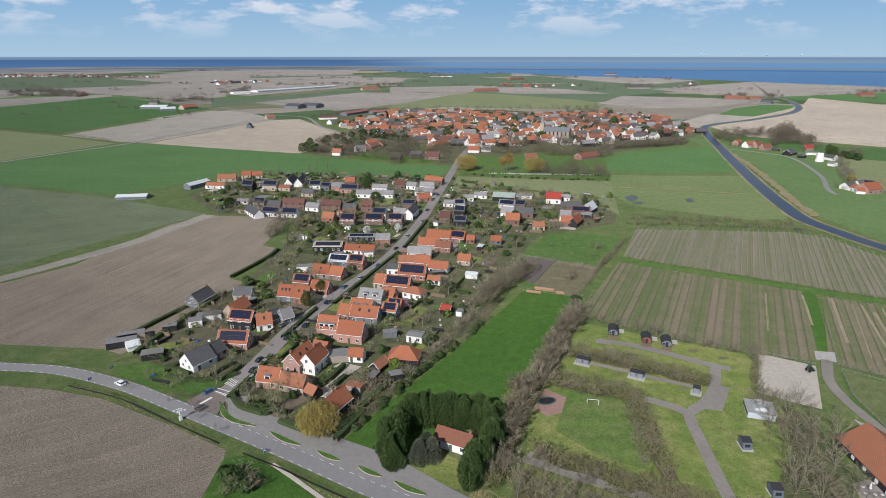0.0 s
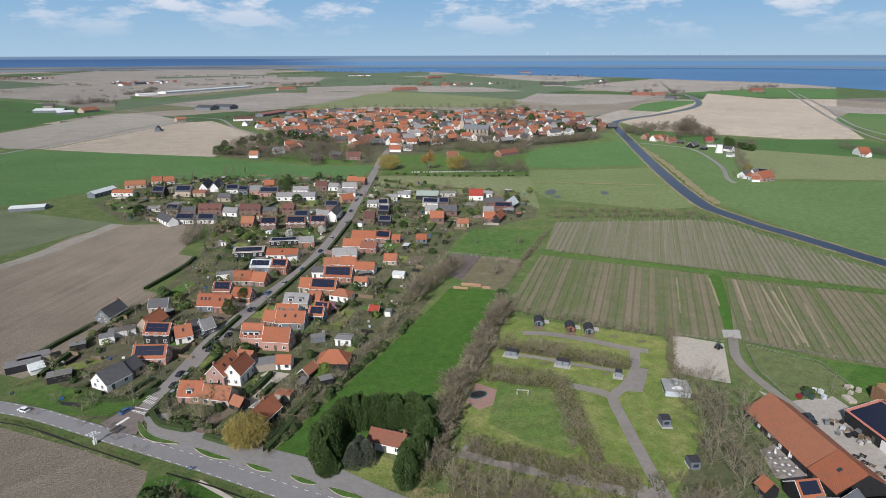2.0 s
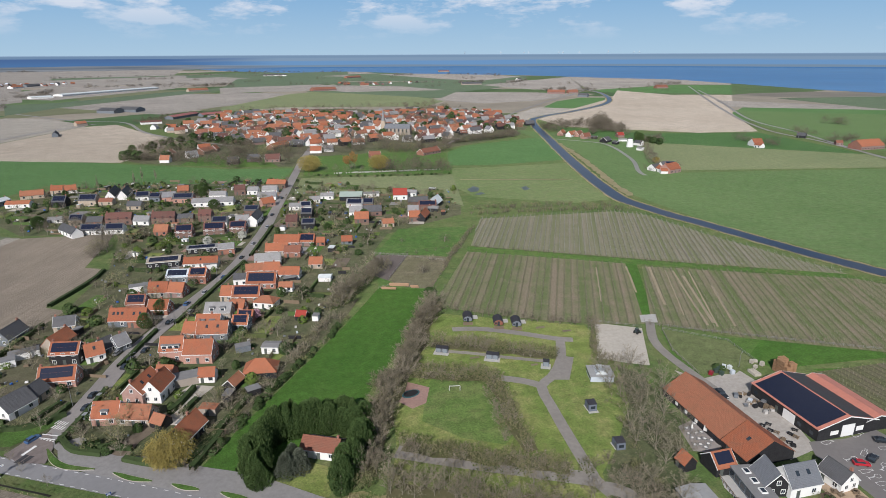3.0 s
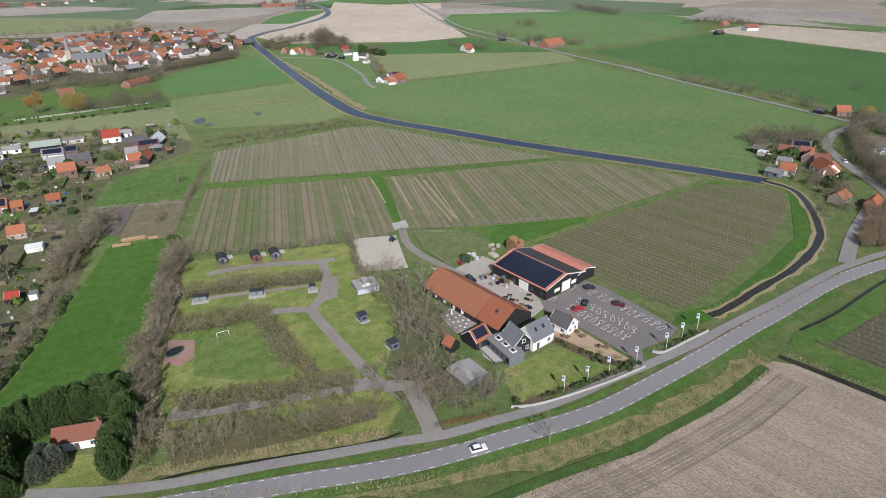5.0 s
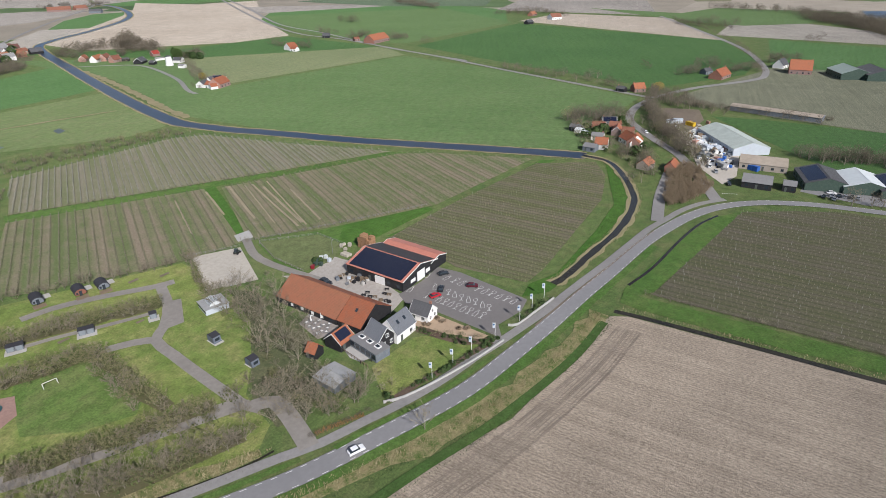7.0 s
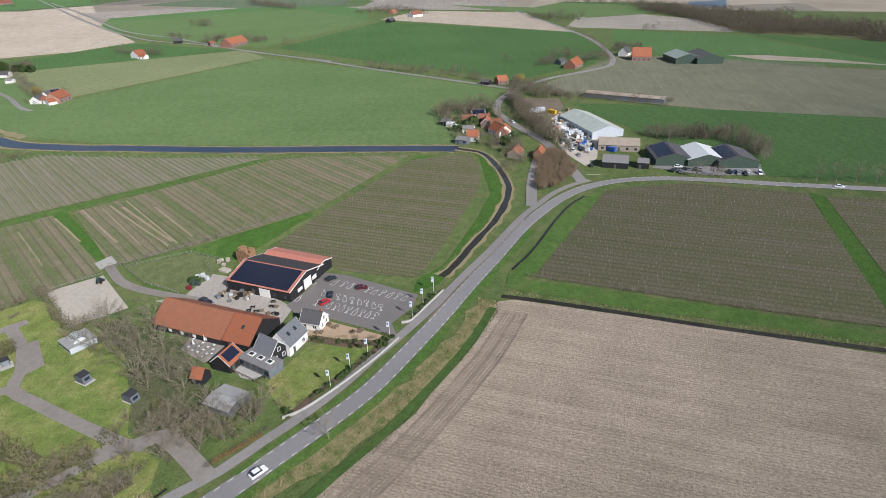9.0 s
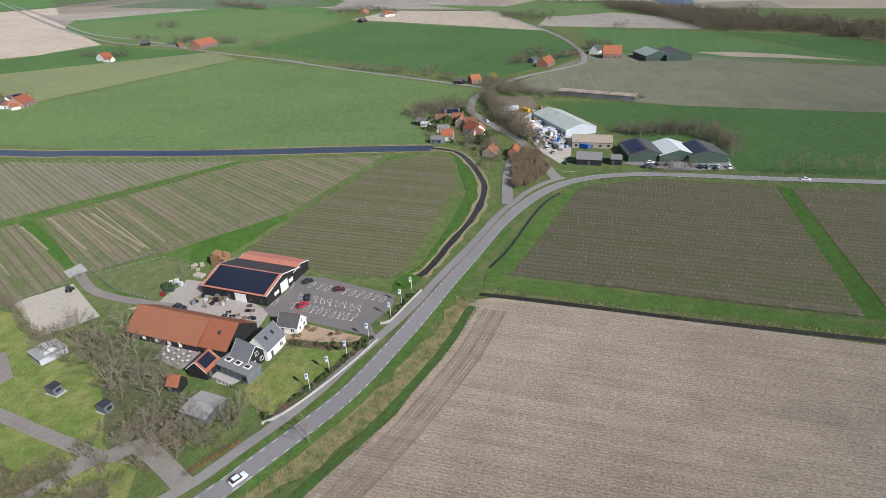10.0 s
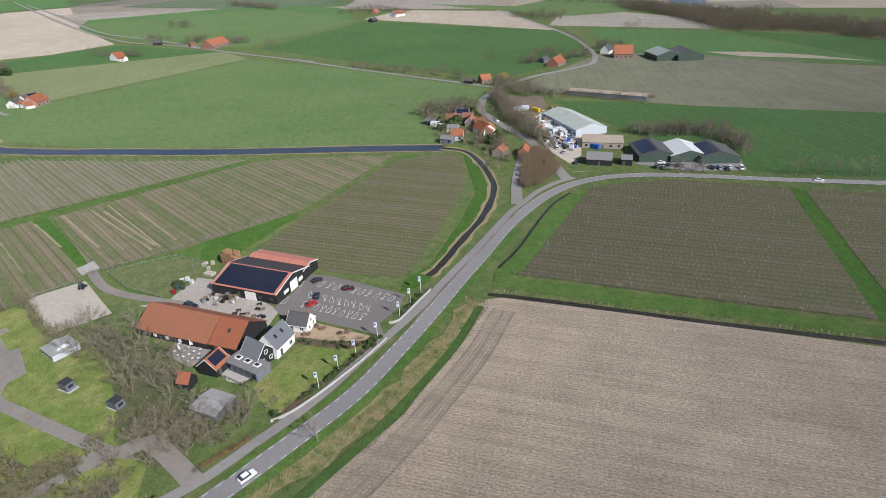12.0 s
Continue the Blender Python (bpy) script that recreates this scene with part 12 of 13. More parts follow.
joined("willow_coppice", cop, "dense coppice of tan upright withies", "coppice")
flat("yard_earth", [(396.7, 99.2), (428.0, 103.7), (434.9, 75.2), (408.0, 66.5), (378.1, 67.9), (379.6, 84.4)], 0.174, "earth", "brown earth storage yard", "yard")
container(390.3, 83.1, -56, "sheet_pale", "pale steel container in the yard")
container(394.4, 79.9, -56, "sheet_pale", "pale steel container in the yard")
stripe(278.0, 29.1, 22, 7, 0.5, 0.5, 1.0, "white give-way blocks at the side road")
plant("bare_bush", 404.1, 146.2, 3.0, 4.0, group="cottage shrubs")
plant("bare_bush", 359.5, 124.1, 3.0, 4.0, group="cottage shrubs")
plant("bare_bush", 339.6, 125.2, 3.0, 4.0, group="cottage shrubs")
plant("bare_bush", 320.7, 98.5, 3.0, 4.0, group="cottage shrubs")
plant("bare_bush", 327.9, 95.7, 3.0, 4.0, group="cottage shrubs")
plant("bare_bush", 330.8, 87.6, 3.0, 4.0, group="cottage shrubs")
plant("bare_bush", 311.6, 79.1, 3.0, 4.0, group="cottage shrubs")
plant("bare_bush", 313.5, 83.3, 3.0, 4.0, group="cottage shrubs")
plant("bare_bush", 351.1, 81.9, 3.0, 4.0, group="cottage shrubs")
plant("bare_bush", 362.1, 91.8, 3.0, 4.0, group="cottage shrubs")
scatter("bare_tree", [(-1577.1, 2272.9), (-1529.3, 2245.6)], 16, 10, 13, 6, "farm trees")
scatter("bare_tree", [(-1232.4, 1889.3), (-1168.2, 1870.3)], 16, 10, 13, 6, "farm trees")
scatter("bare_tree", [(-1481.1, 2473.0), (-1394.5, 2440.8)], 16, 10, 13, 6, "farm trees")
scatter("bare_tree", [(-1024.1, 1889.3), (-975.8, 1870.3)], 16, 10, 13, 6, "farm trees")
scatter("bare_tree", [(-1427.3, 2847.9), (-1328.7, 2805.4)], 16, 10, 13, 6, "farm trees")
scatter("bare_tree", [(-968.1, 2272.9), (-927.6, 2245.6)], 16, 10, 13, 6, "farm trees")
scatter("bare_tree", [(-651.4, 1615.1), (-601.2, 1601.1)], 16, 10, 13, 6, "farm trees")
scatter("bare_tree", [(-611.1, 2272.9), (-574.8, 2245.6)], 16, 10, 13, 6, "farm trees")
scatter("bare_tree", [(-652.2, 2711.0), (-608.6, 2672.5)], 16, 10, 13, 6, "farm trees")
scatter("bare_tree", [(-546.8, 2999.1), (-516.5, 2952.1)], 16, 10, 13, 6, "farm trees")
scatter("bare_tree", [(-332.4, 2711.0), (-308.0, 2672.5)], 16, 10, 13, 6, "farm trees")
scatter("bare_tree", [(-199.5, 2272.9), (-151.5, 2245.6)], 16, 10, 13, 6, "farm trees")
scatter("bare_tree", [(-123.2, 2473.0), (-54.1, 2440.8)], 16, 10, 13, 6, "farm trees")
scatter("bare_tree", [(5.2, 2847.9), (25.8, 2805.4)], 16, 10, 13, 6, "farm trees")
scatter("bare_tree", [(48.5, 2184.4), (75.9, 2159.2)], 16, 10, 13, 6, "farm trees")
scatter("bare_tree", [(168.4, 2647.4), (199.8, 2610.6)], 16, 10, 13, 6, "farm trees")
scatter("bare_tree", [(317.2, 2473.0), (344.7, 2440.8)], 16, 10, 13, 6, "farm trees")
scatter("bare_tree", [(492.3, 2711.0), (505.1, 2672.5)], 16, 10, 13, 6, "farm trees")
scatter("bare_tree", [(426.1, 2184.4), (481.1, 2159.2)], 16, 10, 13, 6, "farm trees")
scatter("bare_tree", [(456.9, 1889.3), (504.4, 1870.3)], 16, 10, 13, 6, "farm trees")
scatter("bare_tree", [(755.4, 2473.0), (813.3, 2440.8)], 16, 10, 13, 6, "farm trees")
scatter("bare_tree", [(979.6, 2711.0), (985.6, 2672.5)], 16, 10, 13, 6, "farm trees")
scatter("bare_tree", [(761.5, 1889.3), (792.1, 1870.3)], 16, 10, 13, 6, "farm trees")
scatter("bare_tree", [(920.8, 1889.3), (963.7, 1870.3)], 16, 10, 13, 6, "farm trees")
scatter("bare_tree", [(934.3, 1714.8), (938.5, 1699.1)], 16, 10, 13, 6, "farm trees")
scatter("bare_tree", [(955.8, 1569.4), (979.7, 1556.2)], 16, 10, 13, 6, "farm trees")
scatter("bare_tree", [(1100.0, 1663.5), (1102.6, 1648.7)], 16, 10, 13, 6, "farm trees")
scatter("bare_tree", [(1035.5, 1485.2), (1046.6, 1473.3)], 16, 10, 13, 6, "farm trees")
scatter("bare_tree", [(-742.3, 1169.3), (-728.9, 1161.8)], 16, 10, 13, 6, "farm trees")
scatter("bare_tree", [(-748.8, 1066.4), (-736.5, 1060.1)], 16, 10, 13, 6, "farm trees")
scatter("bare_tree", [(-723.1, 1340.8), (-708.0, 1331.1)], 16, 10, 13, 6, "farm trees")
scatter("bare_tree", [(-582.7, 1249.3), (-544.0, 1240.8)], 16, 10, 13, 6, "farm trees")
scatter("bare_tree", [(-461.5, 1066.4), (-444.9, 1060.1)], 16, 10, 13, 6, "farm trees")


def grove(pts, n, h0, h1, gap, seed, group):
    """Broad open-crowned trees standing well apart over a plan outline."""
    rng = random.Random(seed)
    xs, ys = [p[0] for p in pts], [p[1] for p in pts]
    spots, tries = [], 0
    while len(spots) < n and tries < 4000:
        tries += 1
        x, y = rng.uniform(min(xs), max(xs)), rng.uniform(min(ys), max(ys))
        if inside(pts, x, y) and all(math.hypot(x - a, y - b) > gap for a, b in spots) and all(math.hypot(x - fx, y - fy) > fr for fx, fy, fr in FOOT):
            spots.append((x, y))
            h = rng.uniform(h0, h1)
            plant("open_tree", x, y, h, h * rng.uniform(0.95, 1.2), group)


grove([(92.3, 154.2), (107.8, 154.0), (111.1, 142.2), (101.0, 117.6), (91.8, 105.8), (82.4, 100.4), (80.8, 105.7), (89.3, 129.6), (88.2, 140.2)], 24, 6.5, 8.5, 4.0, 3, "farm trees")
grove([(80.2, 102.6), (88.4, 97.9), (90.9, 88.4), (88.0, 81.5), (78.9, 81.6), (69.0, 89.3), (66.1, 96.9), (71.0, 101.9)], 16, 5.0, 7.0, 3.6, 4, "drive trees")
flat("woodland_floor", [(102.8, 155.6), (106.8, 147.1), (103.4, 125.5), (95.0, 107.9), (84.0, 95.4), (74.0, 89.1), (66.2, 92.3), (70.1, 105.6), (81.4, 119.1), (93.3, 133.1)], 0.1751, "garden", "rough grass and litter under the farm trees", "ground")
flat("woodland_floor", [(17.6, 119.3), (31.9, 112.4), (60.3, 99.1), (59.5, 95.0), (42.2, 101.3), (16.2, 112.7)], 0.1762, "litter", "brown leaf litter under the roadside trees", "ground")
ribbon("hedge_floor", [(56.5, 223.6), (47.1, 204.0), (38.1, 183.2), (30.0, 166.3), (22.1, 149.4), (16.2, 135.0), (12.6, 122.4)], 7.0, 0.2328, "litter", "brown leaf litter under the tall hedge", "ground", wave=1.0)
ribbon("hedge_floor", [(34.3, 167.5), (47.6, 162.0), (60.3, 158.3)], 4.6, 0.2329, "litter", "brown leaf litter under a camp hedge", "ground", wave=0.7)
ribbon("hedge_floor", [(59.4, 157.9), (58.1, 144.1), (56.2, 130.9), (56.5, 120.6)], 4.6, 0.2331, "litter", "brown leaf litter under a camp hedge", "ground", wave=0.7)
ribbon("hedge_floor", [(45.7, 186.4), (61.4, 179.0), (75.7, 171.3), (85.3, 165.9)], 4.6, 0.2332, "litter", "brown leaf litter under a camp hedge", "ground", wave=0.7)
ribbon("hedge_floor", [(24.2, 131.8), (36.0, 125.2), (49.3, 118.5), (63.1, 111.6)], 4.6, 0.2334, "litter", "brown leaf litter under a camp hedge", "ground", wave=0.7)
flat("garden_edge", [(-31.8, 134.7), (-17.1, 159.0), (-6.6, 177.3), (2.4, 192.8), (19.2, 219.9), (26.0, 236.3), (13.4, 226.3), (-4.0, 195.4), (-21.6, 168.8), (-35.8, 137.5)], 0.18, "garden", "rough garden strip beside the meadow", "garden")
scatter("bare_bush olive_bush evergreen_bush", [(-29.2, 135.7), (-16.1, 158.5), (-5.2, 177.2), (3.7, 191.4), (18.9, 217.8)], 1.6, 2.0, 2.2, 0.8, "meadow hedge")
scatter("bare_bush olive_bush bare_bush", [(-32.1, 136.9), (-19.9, 163.6), (-8.9, 180.5), (0.7, 196.5), (15.1, 221.7)], 2.0, 2.6, 3.0, 2.5, "garden hedge")
scatter("open_tree bare_bush", [(-15.4, 163.2), (-7.2, 179.8), (2.9, 200.0), (12.6, 218.3)], 7, 4.5, 4.5, 3, "garden hedge")
scatter("bare_bush", [(43.9, 282.2), (50.9, 288.6), (68.9, 288.9), (85.9, 294.1)], 5, 2.0, 2.4, 1, "paddock hedge")
plant("open_tree", 67.5, 272.3, 5, 6)

for barn_name, spots in (("barn", (-6.0, -1.5, 3.0, 7.0)),):
    lb = bpy.data.objects[barn_name]
    lw = [c for c in lb.children if c.name.startswith("wall")][0]
    ly = max(v.co.y for v in lw.data.vertices)
    to_eye = lb.matrix_world.inverted() @ Vector((0, 0, 0))
    s = 1 if to_eye.y > 0 else -1
    for u in spots:
        part("barn_window", Geo().box(u, s * (ly + 0.05), 0.7, 1.1, 0.1, 1.0), "trim", lb, "white framed barn window")

HEADLAND = [(62.7, 55.9), (77.0, 51.4), (96.7, 46.0), (125.8, 40.5), (149.6, 38.5)]
for k in range(11):
    ribbon("wheel_rut", HEADLAND, 0.2, 0.19 + k * 0.0005, "rut", "wheel rut pressed into the ploughed headland", "ground", off=-(0.8 + k * 0.7 + 0.3 * math.sin(k * 5)), wave=0.1)
bank("grass_edge", [(62.7, 55.9), (77.0, 51.4), (96.7, 46.0), (125.8, 40.5), (149.6, 38.5)], 1.6, 0.5, "leaf_green", "rough green grass along the ditch", 1.6, 28, dense=7)
scatter("olive_bush bare_bush", [(102.1, 163.6), (95.3, 147.0), (88.1, 128.8), (82.7, 111.6), (76.9, 98.7)], 3.0, 2.4, 3.0, 2.5, "farm hedge")
scatter("slim_tree olive_bush", [(78.4, 100.2), (73.7, 90.9), (75.9, 85.6), (81.0, 83.0)], 3.5, 5.5, 4.0, 2.0, "drive trees")

def clutter(pts, n, seed, mats, low, high, name, label, category, clear=0.6):
    """Small boxy goods spread over a plan outline, as one mass."""
    rng = random.Random(seed)
    xs, ys = [p[0] for p in pts], [p[1] for p in pts]
    items, tries = [], 0
    while len(items) < n and tries < n * 40:
        tries += 1
        x, y = rng.uniform(min(xs), max(xs)), rng.uniform(min(ys), max(ys))
        if inside(pts, x, y) and (clear < 0 or all(math.hypot(x - fx, y - fy) > fr + clear for fx, fy, fr in FOOT)):
            mat = rng.choice(mats)
            me = shared("goods/" + mat, lambda: Geo().prism([(-0.5, -0.5, 0), (0.5, -0.5, 0), (0.46, -0.5, 0.92), (0.3, -0.5, 1.0), (-0.46, -0.5, 0.95)], (0, 1, 0)), mat)
            s = rng.uniform(low, high)
            items.append((me, pose(x, y, 0.15, 0, 0, rng.uniform(0, 180)) @ Matrix.Diagonal((s * rng.uniform(0.7, 1.6), s, s * rng.uniform(0.6, 1.1), 1))))
    return joined(name, items, label, category)


def garden_fences(pts, turn, n, seed):
    """Boarded fence panels between plots, as one mass."""
    rng = random.Random(seed)
    xs, ys = [p[0] for p in pts], [p[1] for p in pts]
    items, tries = [], 0
    while len(items) < n and tries < n * 60:
        tries += 1
        x, y = rng.uniform(min(xs), max(xs)), rng.uniform(min(ys), max(ys))
        if inside(pts, x, y) and all(math.hypot(x - fx, y - fy) > fr * 0.8 for fx, fy, fr in FOOT):
            mat = rng.choice(("timber", "board_black", "timber"))
            me = shared("panel/" + mat, lambda: Geo().box(0, 0, 0, 1, 0.1, 1), mat)
            items.append((me, pose(x, y, 0.1, 0, 0, turn + rng.choice((0, 90, 90)) + rng.uniform(-4, 4)) @ Matrix.Diagonal((rng.uniform(3, 8), 0.7, rng.uniform(1.0, 1.6), 1))))
    return joined("garden_fences", items, "boarded garden fences between the plots", "fences")


garden_fences(VILLAGE, 71, 170, 4)
clutter(VILLAGE, 560, 12, ("trim", "timber", "board_black", "board_grey", "concrete", "metal", "board_green", "timber", "sheet_pale", "blue_plastic"), 0.4, 1.0, "garden_clutter", "garden furniture, tubs and bins between the houses", "garden clutter")
clutter([(368.5, 68.9), (386.6, 64.6), (372.5, 50.3), (358.9, 42.4), (345.5, 40.0), (338.3, 47.1), (344.2, 56.5)], 130, 13, ("trim", "sheet_white", "sheet_white", "sand", "sheet_pale", "brick_pink", "timber"), 1.0, 2.8, "goods_heap", "stacked and wrapped building goods in the yard", "goods", -1)
clutter([(337.7, 55.0), (341.6, 38.7), (316.6, 33.3), (309.8, 37.2), (317.0, 45.0), (324.6, 53.3)], 60, 14, ("board_black", "metal", "timber", "board_grey", "blue_plastic", "trim"), 0.8, 2.0, "yard_clutter", "machines, crates and scrap in the trade yard", "yard clutter", -1)
clutter([(128.5, 132.0), (134.4, 130.2), (133.0, 119.5), (129.1, 117.4), (125.1, 122.9)], 20, 15, ("timber", "metal", "board_black", "timber", "concrete"), 0.5, 1.2, "yard_clutter", "crates and tools in the farm yard", "yard clutter", -1)

scatter("evergreen_bush bare_bush", [(25.7, 517.0), (56.9, 505.2), (96.4, 496.2), (140.9, 491.9)], 3.0, 1.8, 2.4, 0.6, "churchyard hedge")
scatter("bare_tree olive_tree", [(102.5, 642.1), (121.7, 622.8), (138.1, 631.4), (162.1, 617.4), (173.6, 620.8)], 4.0, 9, 9, 5, "village edge trees")
scatter("bare_tree olive_tree", [(193.3, 674.7), (226.0, 681.4), (258.5, 697.8), (285.2, 708.1)], 4.0, 9, 9, 4, "village edge trees")
scatter("olive_tree bare_tree", [(219.6, 1061.1), (258.2, 1107.6), (290.3, 1118.2), (316.5, 1131.4)], 4.0, 11, 11, 6, "village edge trees")
scatter("bare_tree", [(71.9, 1089.8), (92.8, 1101.6), (112.4, 1095.3), (134.5, 1095.8)], 5.0, 10, 10, 5, "village edge trees")
plant("bare_tree", -60.0, 157.9, 6, 7)
plant("olive_tree", -49.4, 152.4, 6, 6)
hedge([(-33.4, 177.2), (-36.6, 168.3), (-38.8, 164.4)], 1.6, 2.0)
hedge([(-29.3, 136.3), (-25.9, 143.4), (-23.3, 150.3)], 1.8, 2.0)
hedge([(-72.1, 167.9), (-70.0, 173.1), (-68.4, 177.8)], 1.4, 1.4)
hedge([(-75.9, 170.9), (-73.8, 175.6), (-71.4, 179.3)], 1.4, 1.4)
scatter("bare_bush olive_bush", [(93.9, 290.8), (140.5, 263.1), (191.3, 233.9), (231.4, 209.5)], 2.4, 1.8, 1.9, 0.3, "orchard hedge")
fill([(360.4, 140.4), (381.9, 127.0), (373.3, 97.6), (331.9, 80.8), (307.9, 69.4), (280.0, 71.7), (308.5, 92.3), (310.7, 110.5)], 95, "bare_bush olive_bush evergreen_bush olive_tree bare_tree bare_bush", 1.8, 5.5, 52, "cottage growth", 0.3, "bare shrubs and small trees round the cottages")
fill([(419.8, 109.9), (415.8, 95.4), (337.8, 56.8), (310.1, 44.0), (308.6, 49.9), (355.0, 79.3)], 60, "bare_tree olive_tree bare_bush", 4, 8, 53, "lane growth", -3, "bare trees and scrub along the bending lane")
scatter("bare_tree bare_bush", [(522.9, 272.9), (504.0, 220.7), (499.9, 186.5), (476.5, 143.1)], 7, 6, 7, 2.5, "lane trees")
scatter("bare_tree bare_bush", [(619.2, 557.0), (638.8, 553.6), (668.3, 559.8)], 4, 7, 8, 2.5, "lane trees")
scatter("bare_tree bare_bush", [(637.1, 498.4), (649.3, 479.1)], 4, 7, 8, 2.5, "lane trees")
scatter("bare_tree bare_bush", [(521.8, 587.2), (537.5, 585.4)], 4, 7, 8, 2.5, "lane trees")
scatter("bare_tree bare_bush", [(540.6, 567.1), (530.4, 536.4)], 4, 6, 7, 2.5, "lane trees")
scatter("bare_tree bare_bush", [(563.4, 115.1), (584.9, 97.7)], 4, 7, 8, 2.5, "lane trees")
scatter("bare_tree bare_bush", [(594.2, 80.8), (616.7, 64.2)], 4, 7, 8, 2.5, "lane trees")
scatter("bare_tree bare_bush", [(977.5, 528.0), (1057.2, 500.5), (1003.0, 406.3)], 6, 9, 10, 2.5, "lane trees")
scatter("bare_tree bare_bush", [(963.0, 217.1), (923.1, 139.1)], 5, 9, 11, 2.5, "lane trees")
scatter("bare_tree bare_bush", [(660.6, 57.8), (686.6, 40.3)], 4, 8, 9, 2.5, "lane trees")
scatter("bare_tree bare_bush", [(1139.0, 873.3), (1070.8, 711.3)], 6, 11, 13, 2.5, "lane trees")
scatter("bare_tree bare_bush", [(648.4, 629.6), (661.1, 613.2)], 4, 7, 8, 2.5, "lane trees")
scatter("bare_tree bare_bush", [(470.3, 117.6), (442.0, 75.9)], 3, 7, 7, 2.5, "lane trees")
scatter("bare_tree bare_bush", [(372.6, 140.0), (387.9, 128.9), (387.7, 108.5)], 3, 7, 7, 2.5, "lane trees")
scatter("bare_tree bare_bush", [(444.4, 82.7), (444.6, -3.9)], 2.6, 4, 5, 2.5, "lane trees")
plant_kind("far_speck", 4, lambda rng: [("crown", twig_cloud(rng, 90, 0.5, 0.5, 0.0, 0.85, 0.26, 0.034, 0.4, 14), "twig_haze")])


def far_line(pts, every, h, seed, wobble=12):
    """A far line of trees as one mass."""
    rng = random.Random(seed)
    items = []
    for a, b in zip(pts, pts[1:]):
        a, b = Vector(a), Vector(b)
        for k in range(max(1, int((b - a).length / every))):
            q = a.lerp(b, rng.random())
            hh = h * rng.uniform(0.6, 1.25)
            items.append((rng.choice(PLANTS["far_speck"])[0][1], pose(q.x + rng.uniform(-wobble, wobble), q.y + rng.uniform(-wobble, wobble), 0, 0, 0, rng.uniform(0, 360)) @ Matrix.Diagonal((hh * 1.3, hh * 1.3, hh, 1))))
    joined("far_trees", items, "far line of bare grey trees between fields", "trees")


def far_village(pts, n, seed):
    """A far cluster of small roofs as one mass."""
    rng = random.Random(seed)
    items = []
    for _ in range(n):
        k = rng.randrange(len(pts) - 1)
        q = Vector(pts[k]).lerp(Vector(pts[k + 1]), rng.random())
        roof = rng.choice(("tile_red", "tile_orange", "tile_dark", "sheet_pale", "tile_old"))
        wall = rng.choice(("render_white", "brick_brown", "brick_red"))
        m = pose(q.x + rng.uniform(-40, 40), q.y + rng.uniform(-60, 60), 0, 0, 0, rng.uniform(0, 180))
        items += [(shared("wall/far" + wall, lambda: gable_walls(13, 9, 4, 8), wall), m), (shared("roof/far" + roof, lambda: gable_roof(13, 9, 4, 8), roof), m)]
    joined("far_houses", items, "far village roofs on the plain", "houses")


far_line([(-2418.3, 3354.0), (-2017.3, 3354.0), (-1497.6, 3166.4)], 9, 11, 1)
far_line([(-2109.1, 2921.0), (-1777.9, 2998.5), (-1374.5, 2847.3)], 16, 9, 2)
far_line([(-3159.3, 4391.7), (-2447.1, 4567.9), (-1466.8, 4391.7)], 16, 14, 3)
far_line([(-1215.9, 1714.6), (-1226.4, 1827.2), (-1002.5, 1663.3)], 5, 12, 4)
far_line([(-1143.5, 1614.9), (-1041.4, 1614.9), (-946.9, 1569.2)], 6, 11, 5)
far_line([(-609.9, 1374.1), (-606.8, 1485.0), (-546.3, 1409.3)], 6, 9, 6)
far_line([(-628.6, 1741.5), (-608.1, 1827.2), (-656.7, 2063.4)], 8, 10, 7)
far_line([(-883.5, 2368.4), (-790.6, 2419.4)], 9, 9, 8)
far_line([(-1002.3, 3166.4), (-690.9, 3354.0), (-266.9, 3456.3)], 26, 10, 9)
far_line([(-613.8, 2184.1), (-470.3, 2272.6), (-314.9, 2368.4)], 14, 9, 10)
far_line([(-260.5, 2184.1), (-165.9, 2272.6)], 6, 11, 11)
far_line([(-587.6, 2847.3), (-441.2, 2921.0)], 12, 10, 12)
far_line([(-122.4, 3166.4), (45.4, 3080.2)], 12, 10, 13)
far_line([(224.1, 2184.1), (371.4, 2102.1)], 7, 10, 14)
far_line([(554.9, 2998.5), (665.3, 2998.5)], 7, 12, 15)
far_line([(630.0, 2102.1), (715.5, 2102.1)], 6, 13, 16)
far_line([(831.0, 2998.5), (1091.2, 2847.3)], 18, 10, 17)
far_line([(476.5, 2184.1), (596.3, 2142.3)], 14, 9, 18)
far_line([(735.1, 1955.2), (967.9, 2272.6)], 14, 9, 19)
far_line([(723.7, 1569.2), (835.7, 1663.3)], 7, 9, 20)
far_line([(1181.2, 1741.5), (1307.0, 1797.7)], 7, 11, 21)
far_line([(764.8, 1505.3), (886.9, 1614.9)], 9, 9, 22)
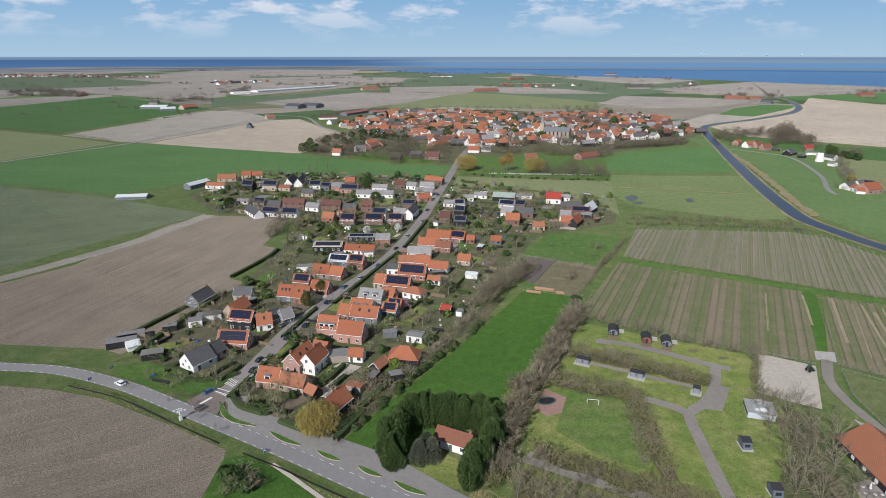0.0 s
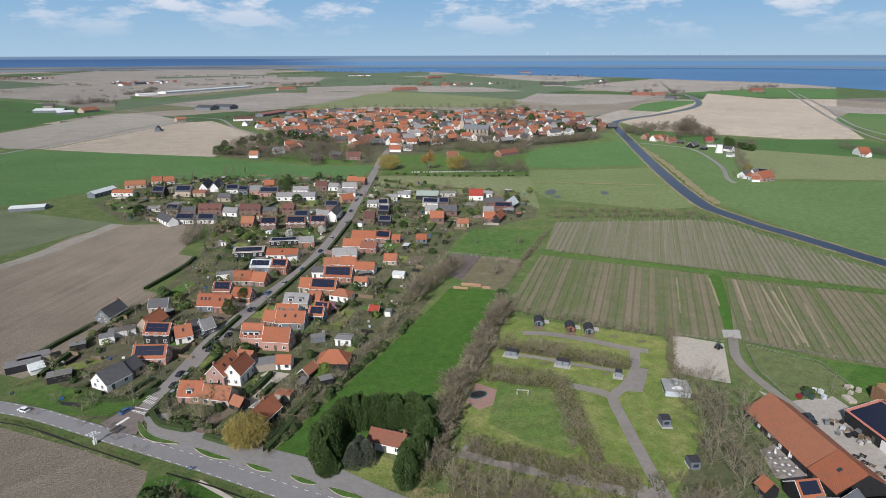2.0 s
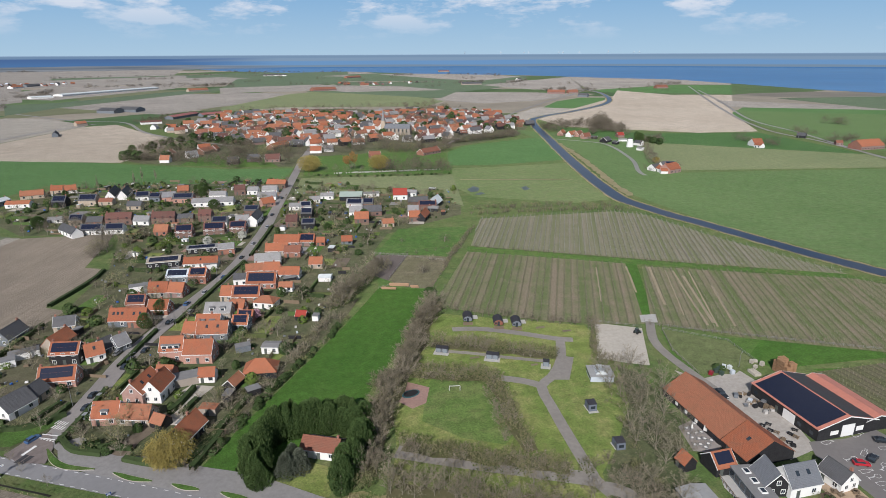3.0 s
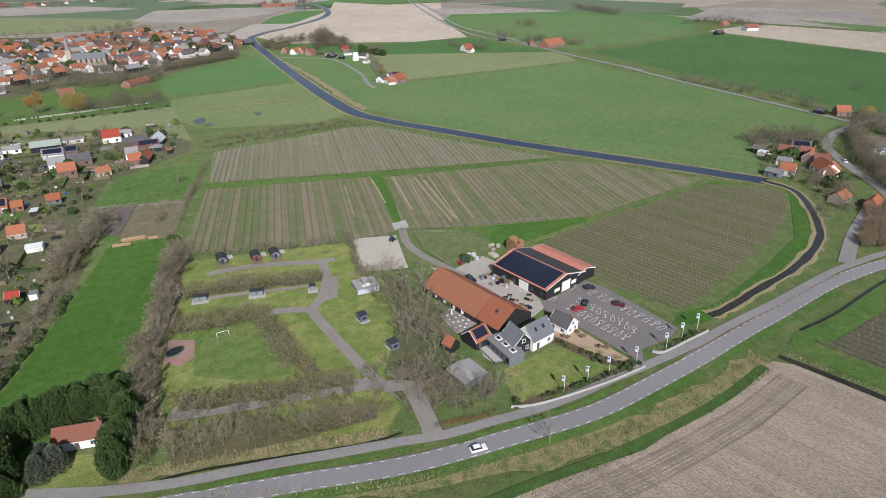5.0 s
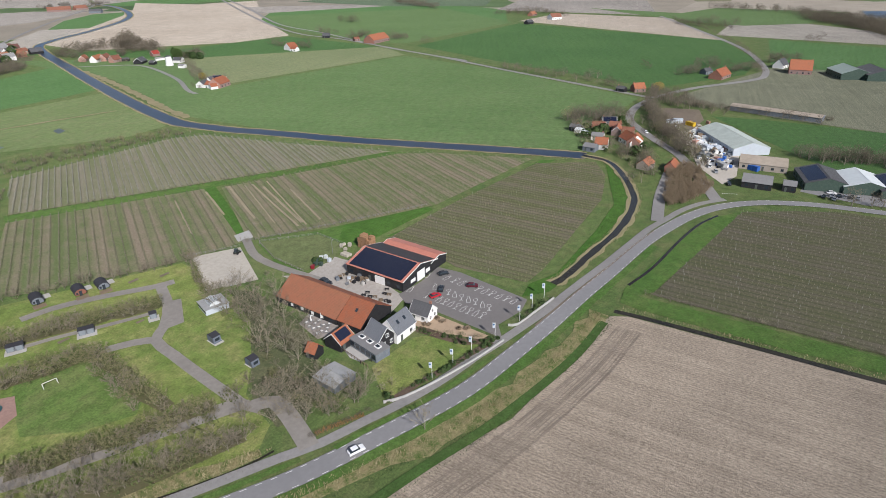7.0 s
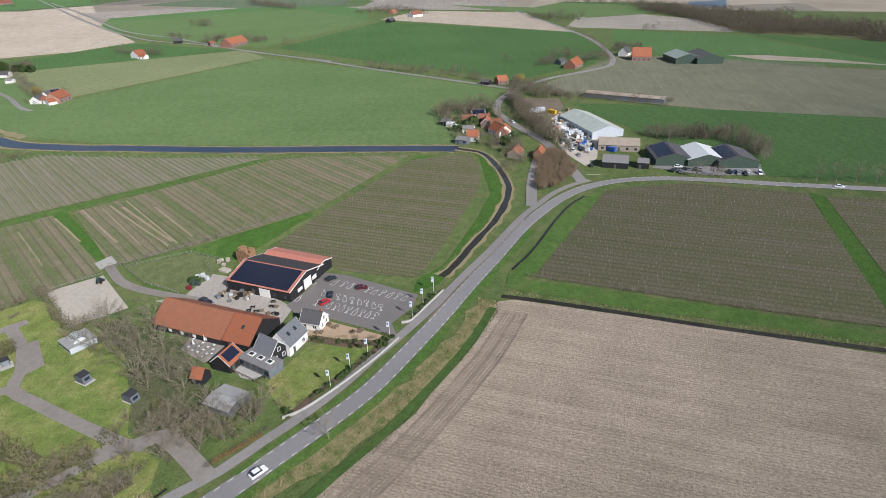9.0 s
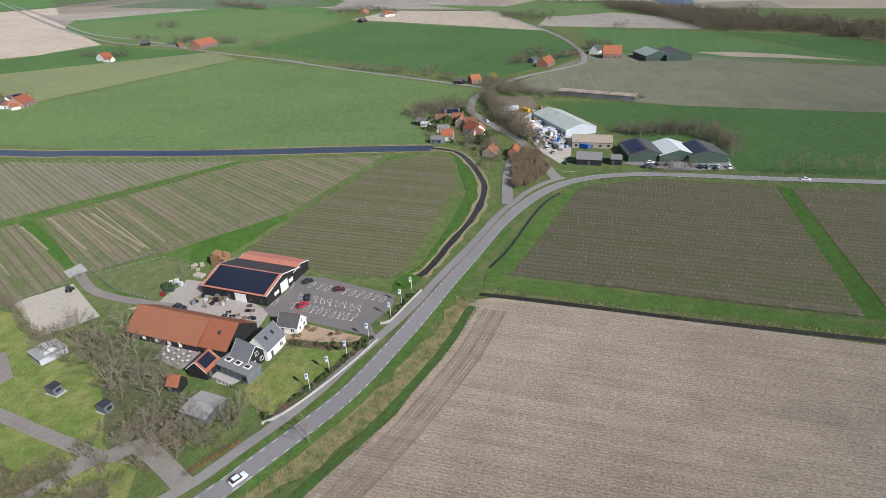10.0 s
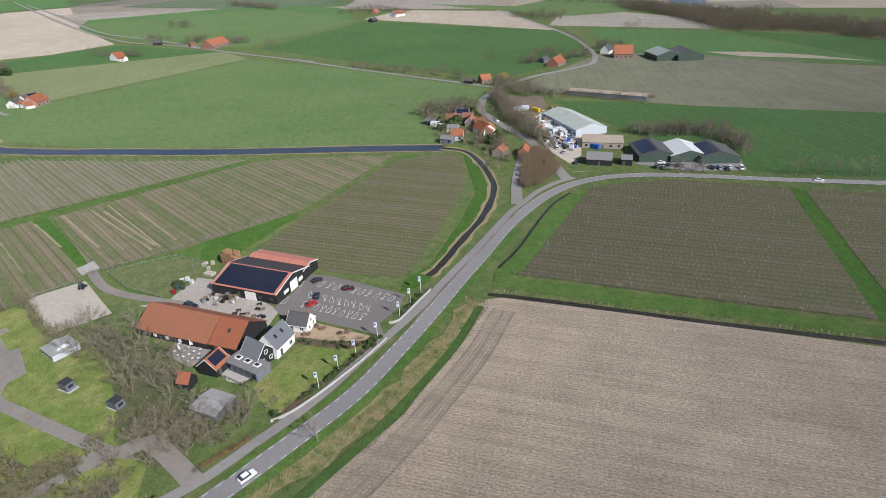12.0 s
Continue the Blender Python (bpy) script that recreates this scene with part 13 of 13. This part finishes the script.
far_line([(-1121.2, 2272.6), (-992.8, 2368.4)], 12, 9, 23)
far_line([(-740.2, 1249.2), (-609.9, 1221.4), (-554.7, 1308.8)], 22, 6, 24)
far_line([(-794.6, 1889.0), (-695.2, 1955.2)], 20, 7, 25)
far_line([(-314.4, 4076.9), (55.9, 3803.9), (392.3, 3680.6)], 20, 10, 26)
far_village([(-2222.8, 3080.2), (-1934.7, 3166.4), (-1419.0, 2998.5)], 90, 3)
far_village([(-921.8, 2472.6), (-790.6, 2419.4), (-749.0, 2586.1)], 14, 4)
far_village([(229.8, 2142.3), (342.2, 2102.1), (467.5, 2142.3)], 12, 5)

# trees and gardens at the front of the church village
flat("orchard_grass", [(-97.0, 606.0), (-51.7, 583.5), (-6.0, 571.5), (-20.0, 625.0), (-48.0, 655.0), (-70.0, 668.0), (-88.0, 640.0)], 0.0192, "verge", "green paddock in front of the church village", "grass")
fill([(-160, 655), (-145, 668), (-132, 706), (-100, 742), (-92, 700), (-104, 655), (-112, 632)], 80, "bare_tree bare_tree bare_bush olive_tree evergreen_bush bare_tree", 5, 10, 61, "village edge trees", 1.0, "dark trees and shrubs at the village edge")
fill([(-100, 640), (-60, 672), (-8, 625), (8, 600), (22, 650), (30, 720), (-60, 740), (-100, 745)], 80, "bare_tree olive_tree bare_tree bare_tree bare_bush", 6, 12, 62, "village edge trees", 1.0, "bare trees at the front of the church village")
scatter("bare_tree", [(-49.6, 626.7), (-44.2, 650.6), (-38.0, 640.0)], 3.0, 12, 11, 4, "village edge trees")

# the wide bare wood on the far plain
FAR_WOOD = [(1098.0, 59.3), (995.4, -8.0), (821.2, -79.5), (820.0, -159.0), (735.4, -241.0), (863.5, -284.4), (926.3, -175.1), (1014.3, -101.6), (1137.3, -7.2), (1180.2, 54.8)]
flat("wood_floor", FAR_WOOD, 0.1872, "litter", "brown floor of the far bare wood", "ground")
fill(FAR_WOOD, 420, "bare_tree", 8, 13, 63, "far wood", -8, "wide wood of bare grey-brown trees on the plain")
